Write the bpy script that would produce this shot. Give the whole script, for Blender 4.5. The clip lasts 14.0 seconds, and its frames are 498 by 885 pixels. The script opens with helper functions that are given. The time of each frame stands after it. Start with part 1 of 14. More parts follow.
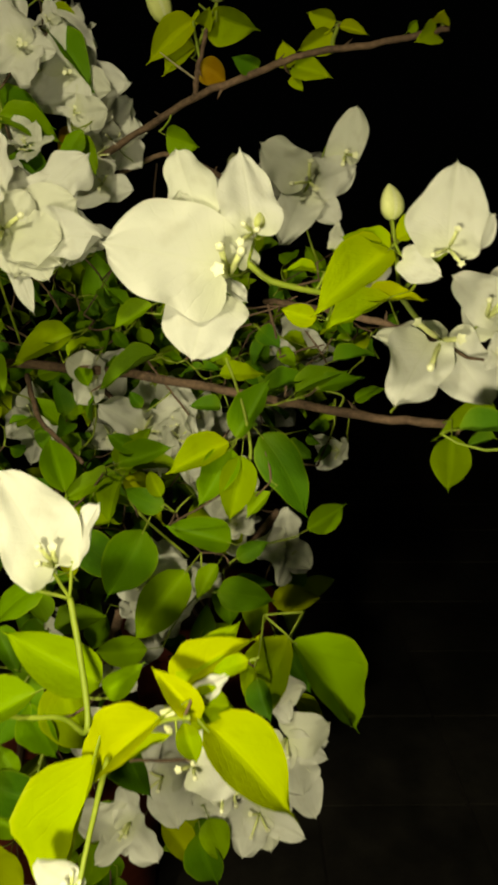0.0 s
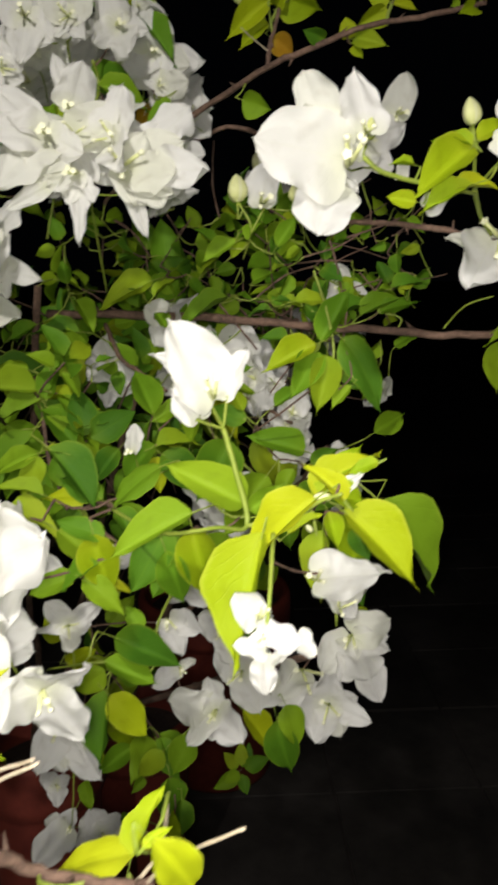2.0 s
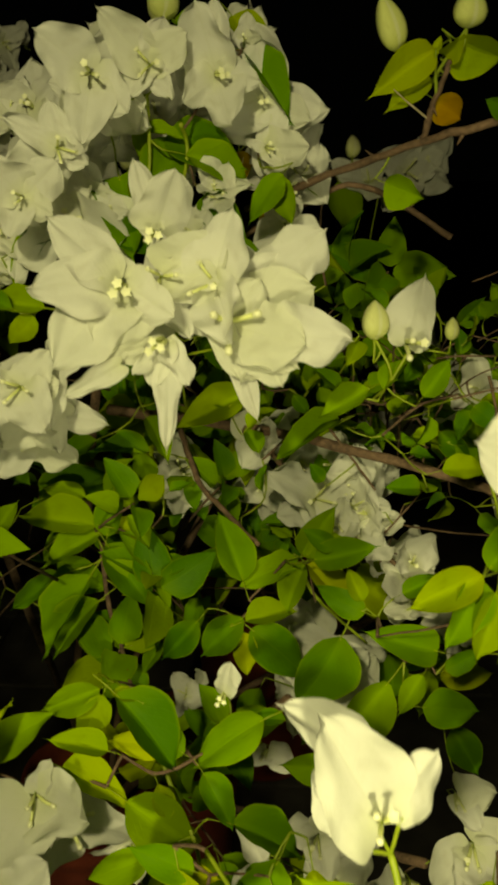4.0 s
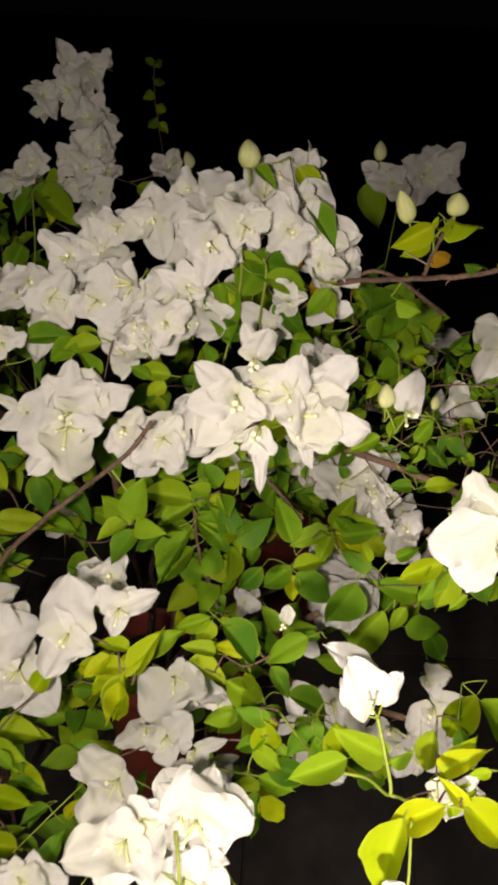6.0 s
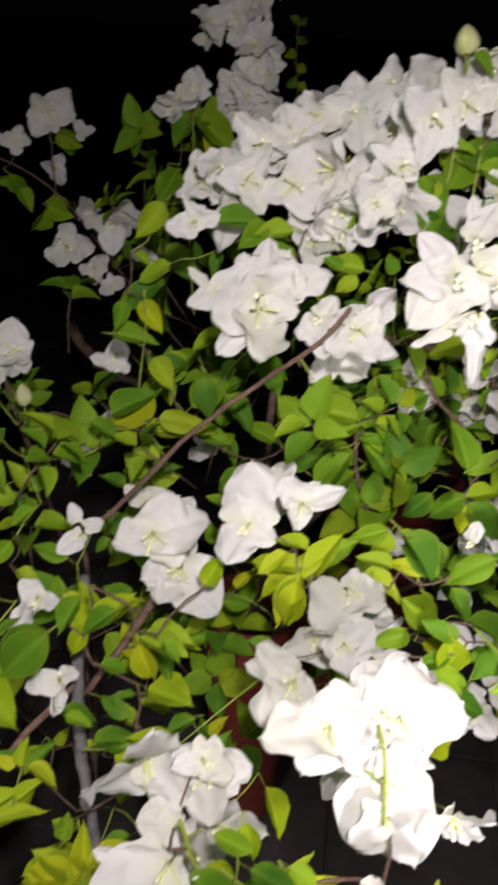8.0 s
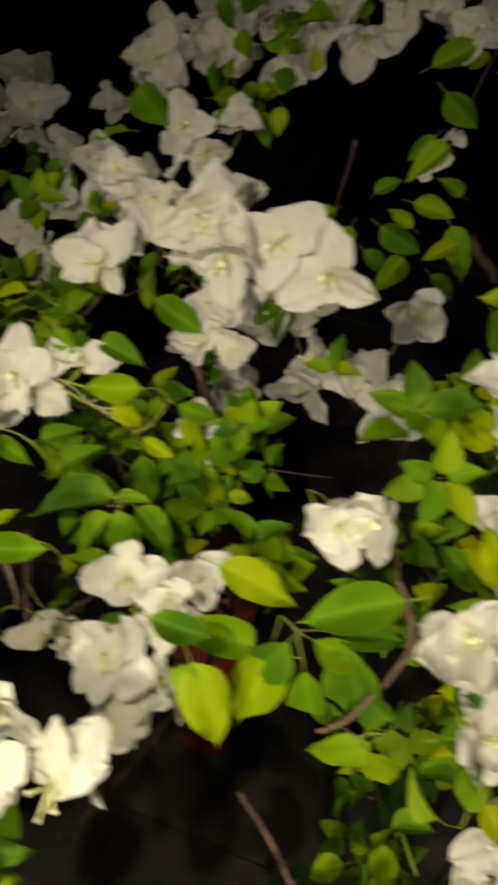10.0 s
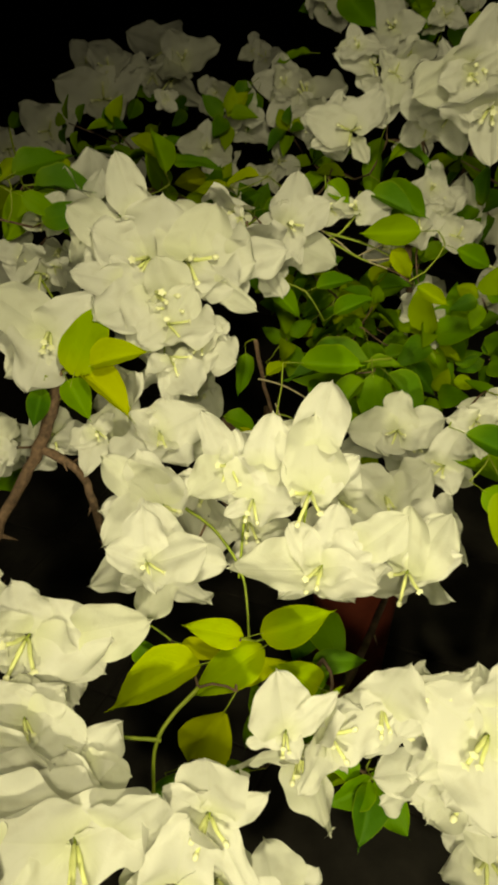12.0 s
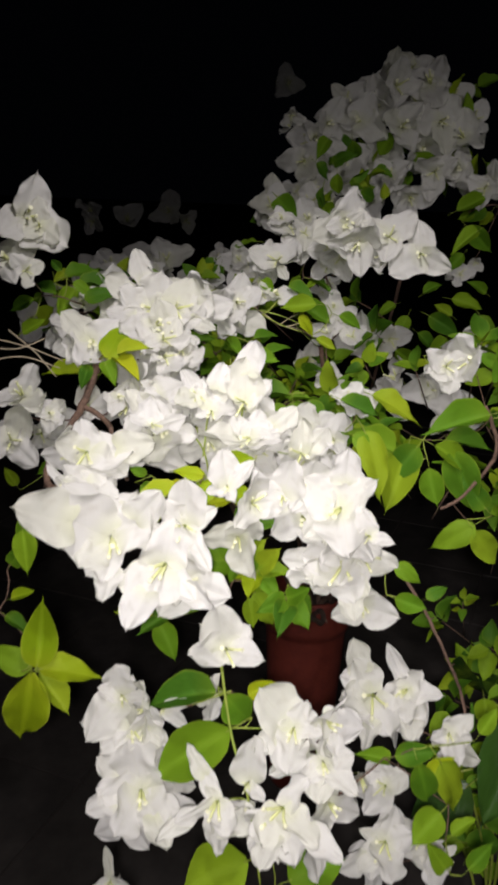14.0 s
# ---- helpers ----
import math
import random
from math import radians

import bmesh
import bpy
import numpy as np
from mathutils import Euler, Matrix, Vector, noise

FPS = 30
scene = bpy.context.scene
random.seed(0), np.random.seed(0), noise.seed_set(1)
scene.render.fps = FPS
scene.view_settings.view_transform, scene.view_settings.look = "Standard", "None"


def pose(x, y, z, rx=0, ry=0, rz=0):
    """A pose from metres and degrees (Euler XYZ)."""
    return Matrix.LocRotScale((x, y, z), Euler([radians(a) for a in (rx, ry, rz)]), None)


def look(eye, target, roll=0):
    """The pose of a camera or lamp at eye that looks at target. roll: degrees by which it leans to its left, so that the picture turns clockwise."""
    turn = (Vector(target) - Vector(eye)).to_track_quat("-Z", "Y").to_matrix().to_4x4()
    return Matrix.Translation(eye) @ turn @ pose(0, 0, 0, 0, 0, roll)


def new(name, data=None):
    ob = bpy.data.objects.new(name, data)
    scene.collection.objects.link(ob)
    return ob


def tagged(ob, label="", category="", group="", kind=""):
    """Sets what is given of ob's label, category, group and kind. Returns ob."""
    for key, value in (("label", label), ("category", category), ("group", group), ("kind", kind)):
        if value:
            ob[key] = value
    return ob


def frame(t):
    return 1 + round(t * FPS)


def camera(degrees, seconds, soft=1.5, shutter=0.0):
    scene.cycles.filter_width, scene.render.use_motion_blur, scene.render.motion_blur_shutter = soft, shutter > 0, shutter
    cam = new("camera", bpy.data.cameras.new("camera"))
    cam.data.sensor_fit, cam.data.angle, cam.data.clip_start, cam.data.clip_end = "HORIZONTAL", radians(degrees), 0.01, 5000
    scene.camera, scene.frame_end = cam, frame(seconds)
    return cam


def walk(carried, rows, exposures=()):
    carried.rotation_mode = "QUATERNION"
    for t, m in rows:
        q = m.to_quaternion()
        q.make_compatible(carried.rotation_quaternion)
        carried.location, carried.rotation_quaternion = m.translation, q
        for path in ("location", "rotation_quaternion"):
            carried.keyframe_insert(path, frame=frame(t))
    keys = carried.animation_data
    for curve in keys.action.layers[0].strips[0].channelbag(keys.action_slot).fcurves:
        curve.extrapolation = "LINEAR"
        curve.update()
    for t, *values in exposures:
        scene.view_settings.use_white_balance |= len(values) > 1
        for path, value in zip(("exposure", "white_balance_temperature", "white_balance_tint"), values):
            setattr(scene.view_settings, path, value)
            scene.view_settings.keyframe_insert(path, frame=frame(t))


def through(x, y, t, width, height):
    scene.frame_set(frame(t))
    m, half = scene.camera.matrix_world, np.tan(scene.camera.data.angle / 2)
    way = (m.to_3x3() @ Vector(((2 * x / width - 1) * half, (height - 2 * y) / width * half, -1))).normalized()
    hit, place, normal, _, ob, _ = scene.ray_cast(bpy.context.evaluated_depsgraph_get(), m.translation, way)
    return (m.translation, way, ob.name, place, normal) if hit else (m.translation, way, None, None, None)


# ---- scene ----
cam = camera(34.6, 14.0, soft=3.5, shutter=0.4)
PATH = [
    (0, (-0.0014, 0.0056, 1.1), (0.0308, 2.7132, 0.3846), 0.0),
    (0.5, (-0.0028, -0.0364, 1.086), (0.0868, 2.6838, 0.4294), -0.6),
    (1, (-0.0098, -0.0434, 1.0818), (0.1148, 2.6852, 0.4672), -0.8),
    (1.5, (-0.028, -0.0518, 1.0594), (0.0952, 2.6796, 0.456), -1.1),
    (2, (-0.0644, -0.0784, 1.0412), (0.035, 2.6558, 0.449), -0.9),
    (2.5, (-0.0882, -0.0938, 1.0174), (-0.035, 2.646, 0.442), 0.0),
    (3, (-0.0938, -0.063, 1.0146), (-0.0686, 2.6782, 0.4434), 0.6),
    (3.5, (-0.0938, 0.0308, 1.0776), (-0.0868, 2.765, 0.4728), 0.6),
    (4, (-0.1036, 0.0882, 1.1644), (-0.1414, 2.7286, 0.232), 0.7),
    (4.2, (-0.1064, 0.0966, 1.1924), (-0.1484, 2.6852, 0.1284), 0.8),
    (6.3, (-0.1484, -0.0882, 1.3548), (-0.2338, 2.3548, -0.0102), 1.9),
    (6.5, (-0.1582, -0.0896, 1.352), (-0.2576, 2.3562, -0.0074), 2.1),
    (7, (-0.168, -0.0616, 1.3212), (-0.3094, 2.3926, -0.0214), 1.9),
    (7.5, (-0.1904, -0.0588, 1.2946), (-0.3696, 2.3954, -0.041), 2.0),
    (8, (-0.2212, -0.0896, 1.254), (-0.5124, 2.359, -0.0732), 3.6),
    (8.5, (-0.266, -0.1218, 1.2064), (-0.6482, 2.3072, -0.1334), 5.1),
    (8.7, (-0.2772, -0.133, 1.184), (-0.6846, 2.2904, -0.16), 5.7),
    (10.8, (-0.843, -0.1556, 1.2386), (-1.7342, 1.8427, -0.5086), 0.3),
    (11, (-0.8407, -0.1743, 1.2162), (-1.7413, 1.8623, -0.482), 0.2),
    (11.5, (-0.8165, -0.2206, 1.1672), (-1.7203, 1.87, -0.4624), 0.7),
    (12, (-0.7882, -0.2653, 1.121), (-1.6961, 1.8609, -0.4582), 0.7),
    (12.5, (-0.7679, -0.313, 1.149), (-1.6978, 1.9676, -0.181), 1.1),
    (13, (-0.7246, -0.4195, 1.1336), (-1.6513, 2.0038, 0.0794), 1.9),
    (13.5, (-0.6707, -0.5145, 1.0958), (-1.6104, 1.9607, 0.1858), 1.9),
    (14, (-0.6394, -0.5881, 1.0566), (-1.5947, 1.9054, 0.2152), 1.8),
]
EXPOSURES = [(0.0, 0.08, 10500, -10), (0.6, 0.34, 8400, 1), (1.2, 0.68, 6500, 29), (2.0, 0.38, 6500, 15), (2.5, 0.1, 7600, -11), (3.0, -0.33, 9200, -12), (3.5, -0.1, 14500, -22), (4.2, -0.03, 17500, -19), (6.3, 0.66, 6600, 25), (8.7, 0.86, 6300, 27), (10.8, 0.5, 10000, -8), (12.0, 0.15, 11500, -12), (12.5, -0.34, 15000, -16), (13.0, -0.15, 14500, -14), (13.4, 0.12, 7400, 12), (14.0, 0.43, 6300, 22)]
walk(cam, [(t, look(e, g, r)) for t, e, g, r in PATH], EXPOSURES)

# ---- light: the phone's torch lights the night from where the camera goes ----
world = bpy.data.worlds.new("night_sky")
scene.world = world
world.use_nodes = True
world.node_tree.nodes["Background"].inputs[0].default_value = (0.25, 0.3, 0.4, 1)
world.node_tree.nodes["Background"].inputs[1].default_value = 0.0012


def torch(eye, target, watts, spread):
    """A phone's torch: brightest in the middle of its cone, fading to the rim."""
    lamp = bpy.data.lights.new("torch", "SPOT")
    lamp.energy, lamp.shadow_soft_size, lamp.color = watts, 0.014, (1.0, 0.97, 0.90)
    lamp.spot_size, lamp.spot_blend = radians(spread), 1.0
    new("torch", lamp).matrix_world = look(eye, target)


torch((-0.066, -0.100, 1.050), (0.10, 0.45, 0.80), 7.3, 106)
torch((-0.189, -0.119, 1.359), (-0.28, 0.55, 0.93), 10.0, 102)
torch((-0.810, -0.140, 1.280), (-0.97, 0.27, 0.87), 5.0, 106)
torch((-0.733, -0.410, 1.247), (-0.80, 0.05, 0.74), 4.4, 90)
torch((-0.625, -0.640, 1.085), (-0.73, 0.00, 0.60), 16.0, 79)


# ---- materials ----
def material(name):
    m = bpy.data.materials.new(name)
    m.use_nodes = True
    t = m.node_tree
    return m, t, t.nodes["Principled BSDF"]


def add(t, kind, **values):
    n = t.nodes.new(kind)
    for key, v in values.items():
        n.inputs[key].default_value = v
    return n


def ramp(t, source, stops):
    r = t.nodes.new("ShaderNodeValToRGB")
    while len(r.color_ramp.elements) < len(stops):
        r.color_ramp.elements.new(0.5)
    for e, (p, c) in zip(r.color_ramp.elements, stops):
        e.position, e.color = p, (*c, 1)
    t.links.new(source, r.inputs[0])
    return r.outputs[0]


def mixed(t, a, b, factor, mode="MIX"):
    n = t.nodes.new("ShaderNodeMix")
    n.data_type, n.blend_type = "RGBA", mode
    for socket, v in ((n.inputs[0], factor), (n.inputs[6], a), (n.inputs[7], b)):
        if isinstance(v, (int, float)):
            socket.default_value = v
        elif isinstance(v, tuple):
            socket.default_value = (*v, 1)
        else:
            t.links.new(v, socket)
    return n.outputs[2]


def maths(t, op, a, b=0.0):
    n = t.nodes.new("ShaderNodeMath")
    n.operation = op
    for socket, v in ((n.inputs[0], a), (n.inputs[1], b)):
        if isinstance(v, (int, float)):
            socket.default_value = v
        else:
            t.links.new(v, socket)
    return n.outputs[0]


def veined(t):
    """Height of midrib and side veins from the blade's own uv, and the midrib line."""
    uv = t.nodes.new("ShaderNodeUVMap")
    sep = t.nodes.new("ShaderNodeSeparateXYZ")
    t.links.new(uv.outputs[0], sep.inputs[0])
    off = maths(t, "ABSOLUTE", maths(t, "SUBTRACT", sep.outputs[0], 0.5))
    n = add(t, "ShaderNodeTexNoise", Scale=5.0)
    t.links.new(uv.outputs[0], n.inputs["Vector"])
    along = maths(t, "ADD", maths(t, "SUBTRACT", sep.outputs[1], maths(t, "MULTIPLY", off, 0.9)), maths(t, "MULTIPLY", n.outputs[0], 0.12))
    saw = maths(t, "ABSOLUTE", maths(t, "SINE", maths(t, "MULTIPLY", along, 22.0)))
    side = maths(t, "SUBTRACT", 1.0, maths(t, "MINIMUM", maths(t, "MULTIPLY", saw, 4.0), 1.0))
    mid = maths(t, "SUBTRACT", 1.0, maths(t, "MINIMUM", maths(t, "MULTIPLY", off, 28.0), 1.0))
    return maths(t, "MAXIMUM", maths(t, "MULTIPLY", side, 0.5), mid), mid, sep.outputs[1], uv, off


def blade_material(name, stops, base_tint, vein_tint, vein_share, through, rough, bump, gloss, rim=(0.8, 0.8, 0.72)):
    m, t, p = material(name)
    veins, mid, along, uv, veins_off = veined(t)
    info = t.nodes.new("ShaderNodeObjectInfo")
    geo = t.nodes.new("ShaderNodeNewGeometry")
    chance = maths(t, "FRACT", maths(t, "ADD", info.outputs["Random"], geo.outputs["Random Per Island"]))
    colour = ramp(t, chance, stops)
    patch = add(t, "ShaderNodeTexNoise", Scale=3.0, Detail=6.0)
    t.links.new(uv.outputs[0], patch.inputs["Vector"])
    colour = mixed(t, colour, base_tint, maths(t, "MULTIPLY", ramp(t, along, [(0.0, (1, 1, 1)), (0.35, (0, 0, 0))]), 0.45))
    colour = mixed(t, colour, vein_tint, maths(t, "MULTIPLY", veins, vein_share))
    colour = mixed(t, colour, rim, maths(t, "MULTIPLY", ramp(t, veins_off, [(0.45, (0, 0, 0)), (0.5, (1, 1, 1))]), 0.4))
    colour = mixed(t, colour, (0.5, 0.45, 0.35), ramp(t, patch.outputs[0], [(0.52, (0, 0, 0)), (0.8, (0.3, 0.3, 0.3))]), "MULTIPLY")
    t.links.new(colour, p.inputs["Base Color"])
    p.inputs["Roughness"].default_value = rough
    p.inputs["Specular IOR Level"].default_value = gloss
    fine = add(t, "ShaderNodeTexNoise", Scale=14.0, Detail=5.0)
    t.links.new(uv.outputs[0], fine.inputs["Vector"])
    h = maths(t, "ADD", maths(t, "MULTIPLY", veins, -0.6), maths(t, "MULTIPLY", fine.outputs[0], 0.8))
    b = add(t, "ShaderNodeBump", Strength=bump, Distance=0.002)
    t.links.new(h, b.inputs["Height"])
    t.links.new(b.outputs[0], p.inputs["Normal"])
    glow = t.nodes.new("ShaderNodeBsdfTranslucent")
    t.links.new(colour, glow.inputs[0])
    mix = t.nodes.new("ShaderNodeMixShader")
    mix.inputs[0].default_value = through
    t.links.new(p.outputs[0], mix.inputs[1])
    t.links.new(glow.outputs[0], mix.inputs[2])
    t.links.new(mix.outputs[0], t.nodes["Material Output"].inputs[0])
    return m


WHITE = blade_material("white_bract", [(0.0, (0.80, 0.80, 0.75)), (0.6, (0.86, 0.86, 0.82)), (1.0, (0.80, 0.81, 0.70))],
                       (0.74, 0.78, 0.48), (0.74, 0.77, 0.56), 0.10, 0.40, 0.65, 0.22, 0.14)
CREAM = blade_material("cream_bud", [(0.0, (0.64, 0.68, 0.27)), (1.0, (0.76, 0.77, 0.44))],
                       (0.55, 0.62, 0.16), (0.6, 0.66, 0.3), 0.2, 0.12, 0.6, 0.3, 0.2)
GREEN = blade_material("green_leaf", [(0.0, (0.050, 0.145, 0.010)), (0.45, (0.105, 0.235, 0.010)), (0.8, (0.185, 0.310, 0.011)), (1.0, (0.28, 0.37, 0.013))],
                       (0.18, 0.30, 0.015), (0.22, 0.34, 0.02), 0.10, 0.16, 0.58, 0.25, 0.12, (0.28, 0.37, 0.03))
YOUNG = blade_material("young_leaf", [(0.0, (0.22, 0.34, 0.005)), (0.6, (0.30, 0.39, 0.006)), (1.0, (0.38, 0.42, 0.007))],
                       (0.34, 0.38, 0.015), (0.36, 0.42, 0.03), 0.10, 0.18, 0.56, 0.25, 0.12, (0.46, 0.50, 0.06))
AUTUMN = blade_material("turning_leaf", [(0.0, (0.34, 0.18, 0.01)), (1.0, (0.42, 0.26, 0.015))],
                        (0.34, 0.28, 0.02), (0.40, 0.30, 0.05), 0.12, 0.14, 0.5, 0.3, 0.2, (0.36, 0.24, 0.05))


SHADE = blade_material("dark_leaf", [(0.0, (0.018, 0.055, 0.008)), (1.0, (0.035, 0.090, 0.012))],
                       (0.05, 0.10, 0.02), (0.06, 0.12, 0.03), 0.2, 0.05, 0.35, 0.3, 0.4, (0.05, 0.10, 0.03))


def rough_material(name, a, b, scale, rough, bump, distance=0.002):
    m, t, p = material(name)
    where = t.nodes.new("ShaderNodeTexCoord").outputs["Object"]
    n = add(t, "ShaderNodeTexNoise", Scale=scale, Detail=8.0, Roughness=0.65)
    big = add(t, "ShaderNodeTexNoise", Scale=scale * 0.13, Detail=4.0)
    t.links.new(where, n.inputs["Vector"])
    t.links.new(where, big.inputs["Vector"])
    grain = maths(t, "ADD", maths(t, "MULTIPLY", n.outputs[0], 0.6), maths(t, "MULTIPLY", big.outputs[0], 0.4))
    t.links.new(ramp(t, grain, [(0.32, a), (0.66, b)]), p.inputs["Base Color"])
    p.inputs["Roughness"].default_value = rough
    k = add(t, "ShaderNodeBump", Strength=bump, Distance=distance)
    t.links.new(grain, k.inputs["Height"])
    t.links.new(k.outputs[0], p.inputs["Normal"])
    return m


BARK = rough_material("bark", (0.035, 0.020, 0.013), (0.23, 0.14, 0.095), 330.0, 0.85, 1.0)
DRY = rough_material("dry_stalk", (0.30, 0.24, 0.15), (0.55, 0.48, 0.34), 200.0, 0.7, 0.4)
STALK = rough_material("green_stalk", (0.16, 0.24, 0.02), (0.30, 0.36, 0.05), 180.0, 0.55, 0.2)
TUBE = rough_material("flower_tube", (0.60, 0.66, 0.24), (0.78, 0.80, 0.42), 200.0, 0.5, 0.1)
STAR = rough_material("flower_star", (0.80, 0.82, 0.50), (0.90, 0.90, 0.68), 200.0, 0.5, 0.1)
CLAY = rough_material("terracotta", (0.11, 0.014, 0.007), (0.19, 0.030, 0.014), 60.0, 0.75, 0.4)
SOIL = rough_material("soil", (0.02, 0.014, 0.01), (0.07, 0.045, 0.03), 120.0, 0.95, 1.0, 0.006)
STAKE = rough_material("weathered_stake", (0.08, 0.075, 0.075), (0.20, 0.19, 0.19), 90.0, 0.8, 0.5)
PAVING = rough_material("dark_paving", (0.020, 0.0175, 0.015), (0.050, 0.043, 0.037), 22.0, 0.8, 0.6, 0.004)
JOINT = rough_material("paving_joint", (0.02, 0.017, 0.014), (0.05, 0.04, 0.035), 40.0, 0.95, 0.6)

random.seed(11)


# ---- shapes ----
def finish(bm, name, materials, smooth=True):
    me = bpy.data.meshes.new(name)
    bm.to_mesh(me)
    bm.free()
    for m in materials:
        me.materials.append(m)
    if smooth:
        for f in me.polygons:
            f.use_smooth = True
    return me


def blade_points(fore, aft, cup, bend, wave, phase, fold, cols, rows, notch=0.0, point=0.0, sway=0.0, crease=0.0, rag=0.0):
    """A leaf or bract one long and one wide in its own plane: rows along y, columns across x, z its rise."""
    peak = fore / (fore + aft)
    top = peak ** fore * (1 - peak) ** aft
    grid = []
    for j in range(rows + 1):
        v = j / rows
        half = 0.5 * max(v, 0.004) ** fore * max(1 - v, 0.0008) ** aft / top
        half *= 1 + 0.5 * wave * math.sin(9 * v + 1.7 * phase)
        line = []
        for i in range(cols + 1):
            u = 2 * i / cols - 1
            z = cup * (u * half * 2) ** 2 + fold * abs(u) * half * 2 + bend * v * v
            z += wave * math.sin(6.5 * v + phase + 1.2 * u) * abs(u) ** 1.5 * (0.4 + v)
            z += 0.45 * wave * math.sin(19 * v + 2 * phase + (2 if u > 0 else 0)) * abs(u) ** 3
            z += crease * math.sin(8 * u + 2.3 * phase) * (v * (1 - 0.6 * v)) * 2
            y = v - notch * abs(u) ** 2 * (1 - v) * half * 2 + point * v ** 10 * (1 - abs(u)) ** 2
            side = 1.7 if u > 0 else 0.0
            wide = 1 + rag * (math.sin(5.5 * v + 3 * phase + 2 * side) + 0.5 * math.sin(13 * v + phase + 3 * side))
            z += rag * 0.7 * abs(u) ** 4 * math.sin(7 * v + 2.6 * phase + side) * v
            line.append(((u * half * wide + sway * (v * v - v * 0.4), y, z), (i / cols, v)))
        grid.append(line)
    return grid


def put_blade(bm, grid, turn=None):
    uv = bm.loops.layers.uv.verify()
    made = [[(bm.verts.new(turn @ Vector(p) if turn else p), q) for p, q in line] for line in grid]
    for a, b in zip(made, made[1:]):
        for i in range(len(a) - 1):
            four = (a[i], a[i + 1], b[i + 1], b[i])
            f = bm.faces.new([v for v, _ in four])
            f.smooth = True
            for loop, (_, q) in zip(f.loops, four):
                loop[uv].uv = q


def blade(name, grid, materials, stalk=0.0):
    bm = bmesh.new()
    put_blade(bm, grid)
    if stalk:
        rod(bm, [(0, 0.05, 0.004), (0, -0.1, -0.01), (0.01, -stalk, -0.06)], [0.014, 0.014, 0.016], 5, 1)
    return finish(bm, name, materials)


def rod(bm, points, radii, sides=6, index=0):
    """A round stem through the points, closed at its ends."""
    uv = bm.loops.layers.uv.verify()
    points = [Vector(p) for p in points]
    rings, side = [], None
    for k, p in enumerate(points):
        way = (points[min(k + 1, len(points) - 1)] - points[max(k - 1, 0)]).normalized()
        side = way.orthogonal().normalized() if side is None else (side - way * side.dot(way)).normalized()
        other = way.cross(side)
        rings.append([bm.verts.new(p + radii[k] * (side * math.cos(a) + other * math.sin(a)))
                      for a in (2 * math.pi * s / sides for s in range(sides))])
    faces = []
    for a, b in zip(rings, rings[1:]):
        faces += [bm.faces.new((a[s], a[(s + 1) % sides], b[(s + 1) % sides], b[s])) for s in range(sides)]
    faces += [bm.faces.new(rings[0][::-1]), bm.faces.new(rings[-1])]
    for f in faces:
        f.smooth, f.material_index = True, index
        for loop in f.loops:
            loop[uv].uv = (0.5, 0.5)


BRACTS = [blade("bract", blade_points(fore, aft, c, b, w, ph, 0.03, 16, 24, 0.24, tip, 0.07 * math.sin(ph), cr, rag), [WHITE])
          for fore, aft, tip, c, b, w, ph, cr, rag in (
              (0.37, 0.50, 0.05, 0.08, 0.10, 0.065, 0.3, 0.018, 0.09), (0.36, 0.52, 0.05, -0.07, 0.06, 0.075, 4.4, 0.022, 0.11), (0.38, 0.54, 0.06, 0.10, -0.08, 0.07, 2.4, 0.018, 0.08),
              (0.43, 0.62, 0.06, 0.06, -0.16, 0.08, 1.7, 0.020, 0.10), (0.41, 0.56, 0.07, 0.10, 0.16, 0.085, 3.1, 0.018, 0.12), (0.45, 0.66, 0.08, 0.05, -0.26, 0.10, 5.6, 0.022, 0.10),
              (0.43, 0.58, 0.07, -0.06, 0.14, 0.10, 0.9, 0.020, 0.13), (0.43, 0.66, 0.08, 0.16, -0.10, 0.08, 2.2, 0.016, 0.09), (0.46, 0.60, 0.06, -0.08, -0.20, 0.11, 4.9, 0.024, 0.12),
              (0.40, 0.55, 0.07, -0.10, 0.22, 0.10, 3.8, 0.024, 0.13), (0.42, 0.60, 0.06, 0.14, -0.18, 0.11, 0.0, 0.022, 0.12))]
LEAF_SHAPES = [blade_points(0.52, 0.92, c, b, w, ph, fo, 8, 12, 0.0, 0.11, 0.16 * math.sin(2.3 * ph)) for c, b, w, ph, fo in
               ((0.05, -0.14, 0.03, 0.4, 0.22), (0.0, -0.34, 0.04, 2.0, 0.30), (-0.14, -0.42, 0.04, 3.3, 0.14), (0.1, 0.10, 0.05, 4.9, 0.20),
                (0.05, -0.20, 0.06, 1.1, 0.08), (-0.1, -0.28, 0.05, 5.7, 0.36), (0.12, -0.05, 0.05, 2.9, 0.12))]
LEAVES = [blade("leaf", g, [GREEN, STALK], 0.28) for g in LEAF_SHAPES]
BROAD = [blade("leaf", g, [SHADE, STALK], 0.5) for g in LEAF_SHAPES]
TURNING = [blade("leaf", g, [AUTUMN, STALK], 0.28) for g in LEAF_SHAPES]
FRESH = [blade("leaf", g, [YOUNG, STALK], 0.28) for g in LEAF_SHAPES]
SMALL = [blade_points(0.56, 0.98, c, b, 0.03, ph, fo, 2, 5) for c, b, ph, fo in ((0.05, -0.15, 0.4, 0.18), (0, -0.3, 2.0, 0.24), (0.08, 0.05, 4.0, 0.1))]


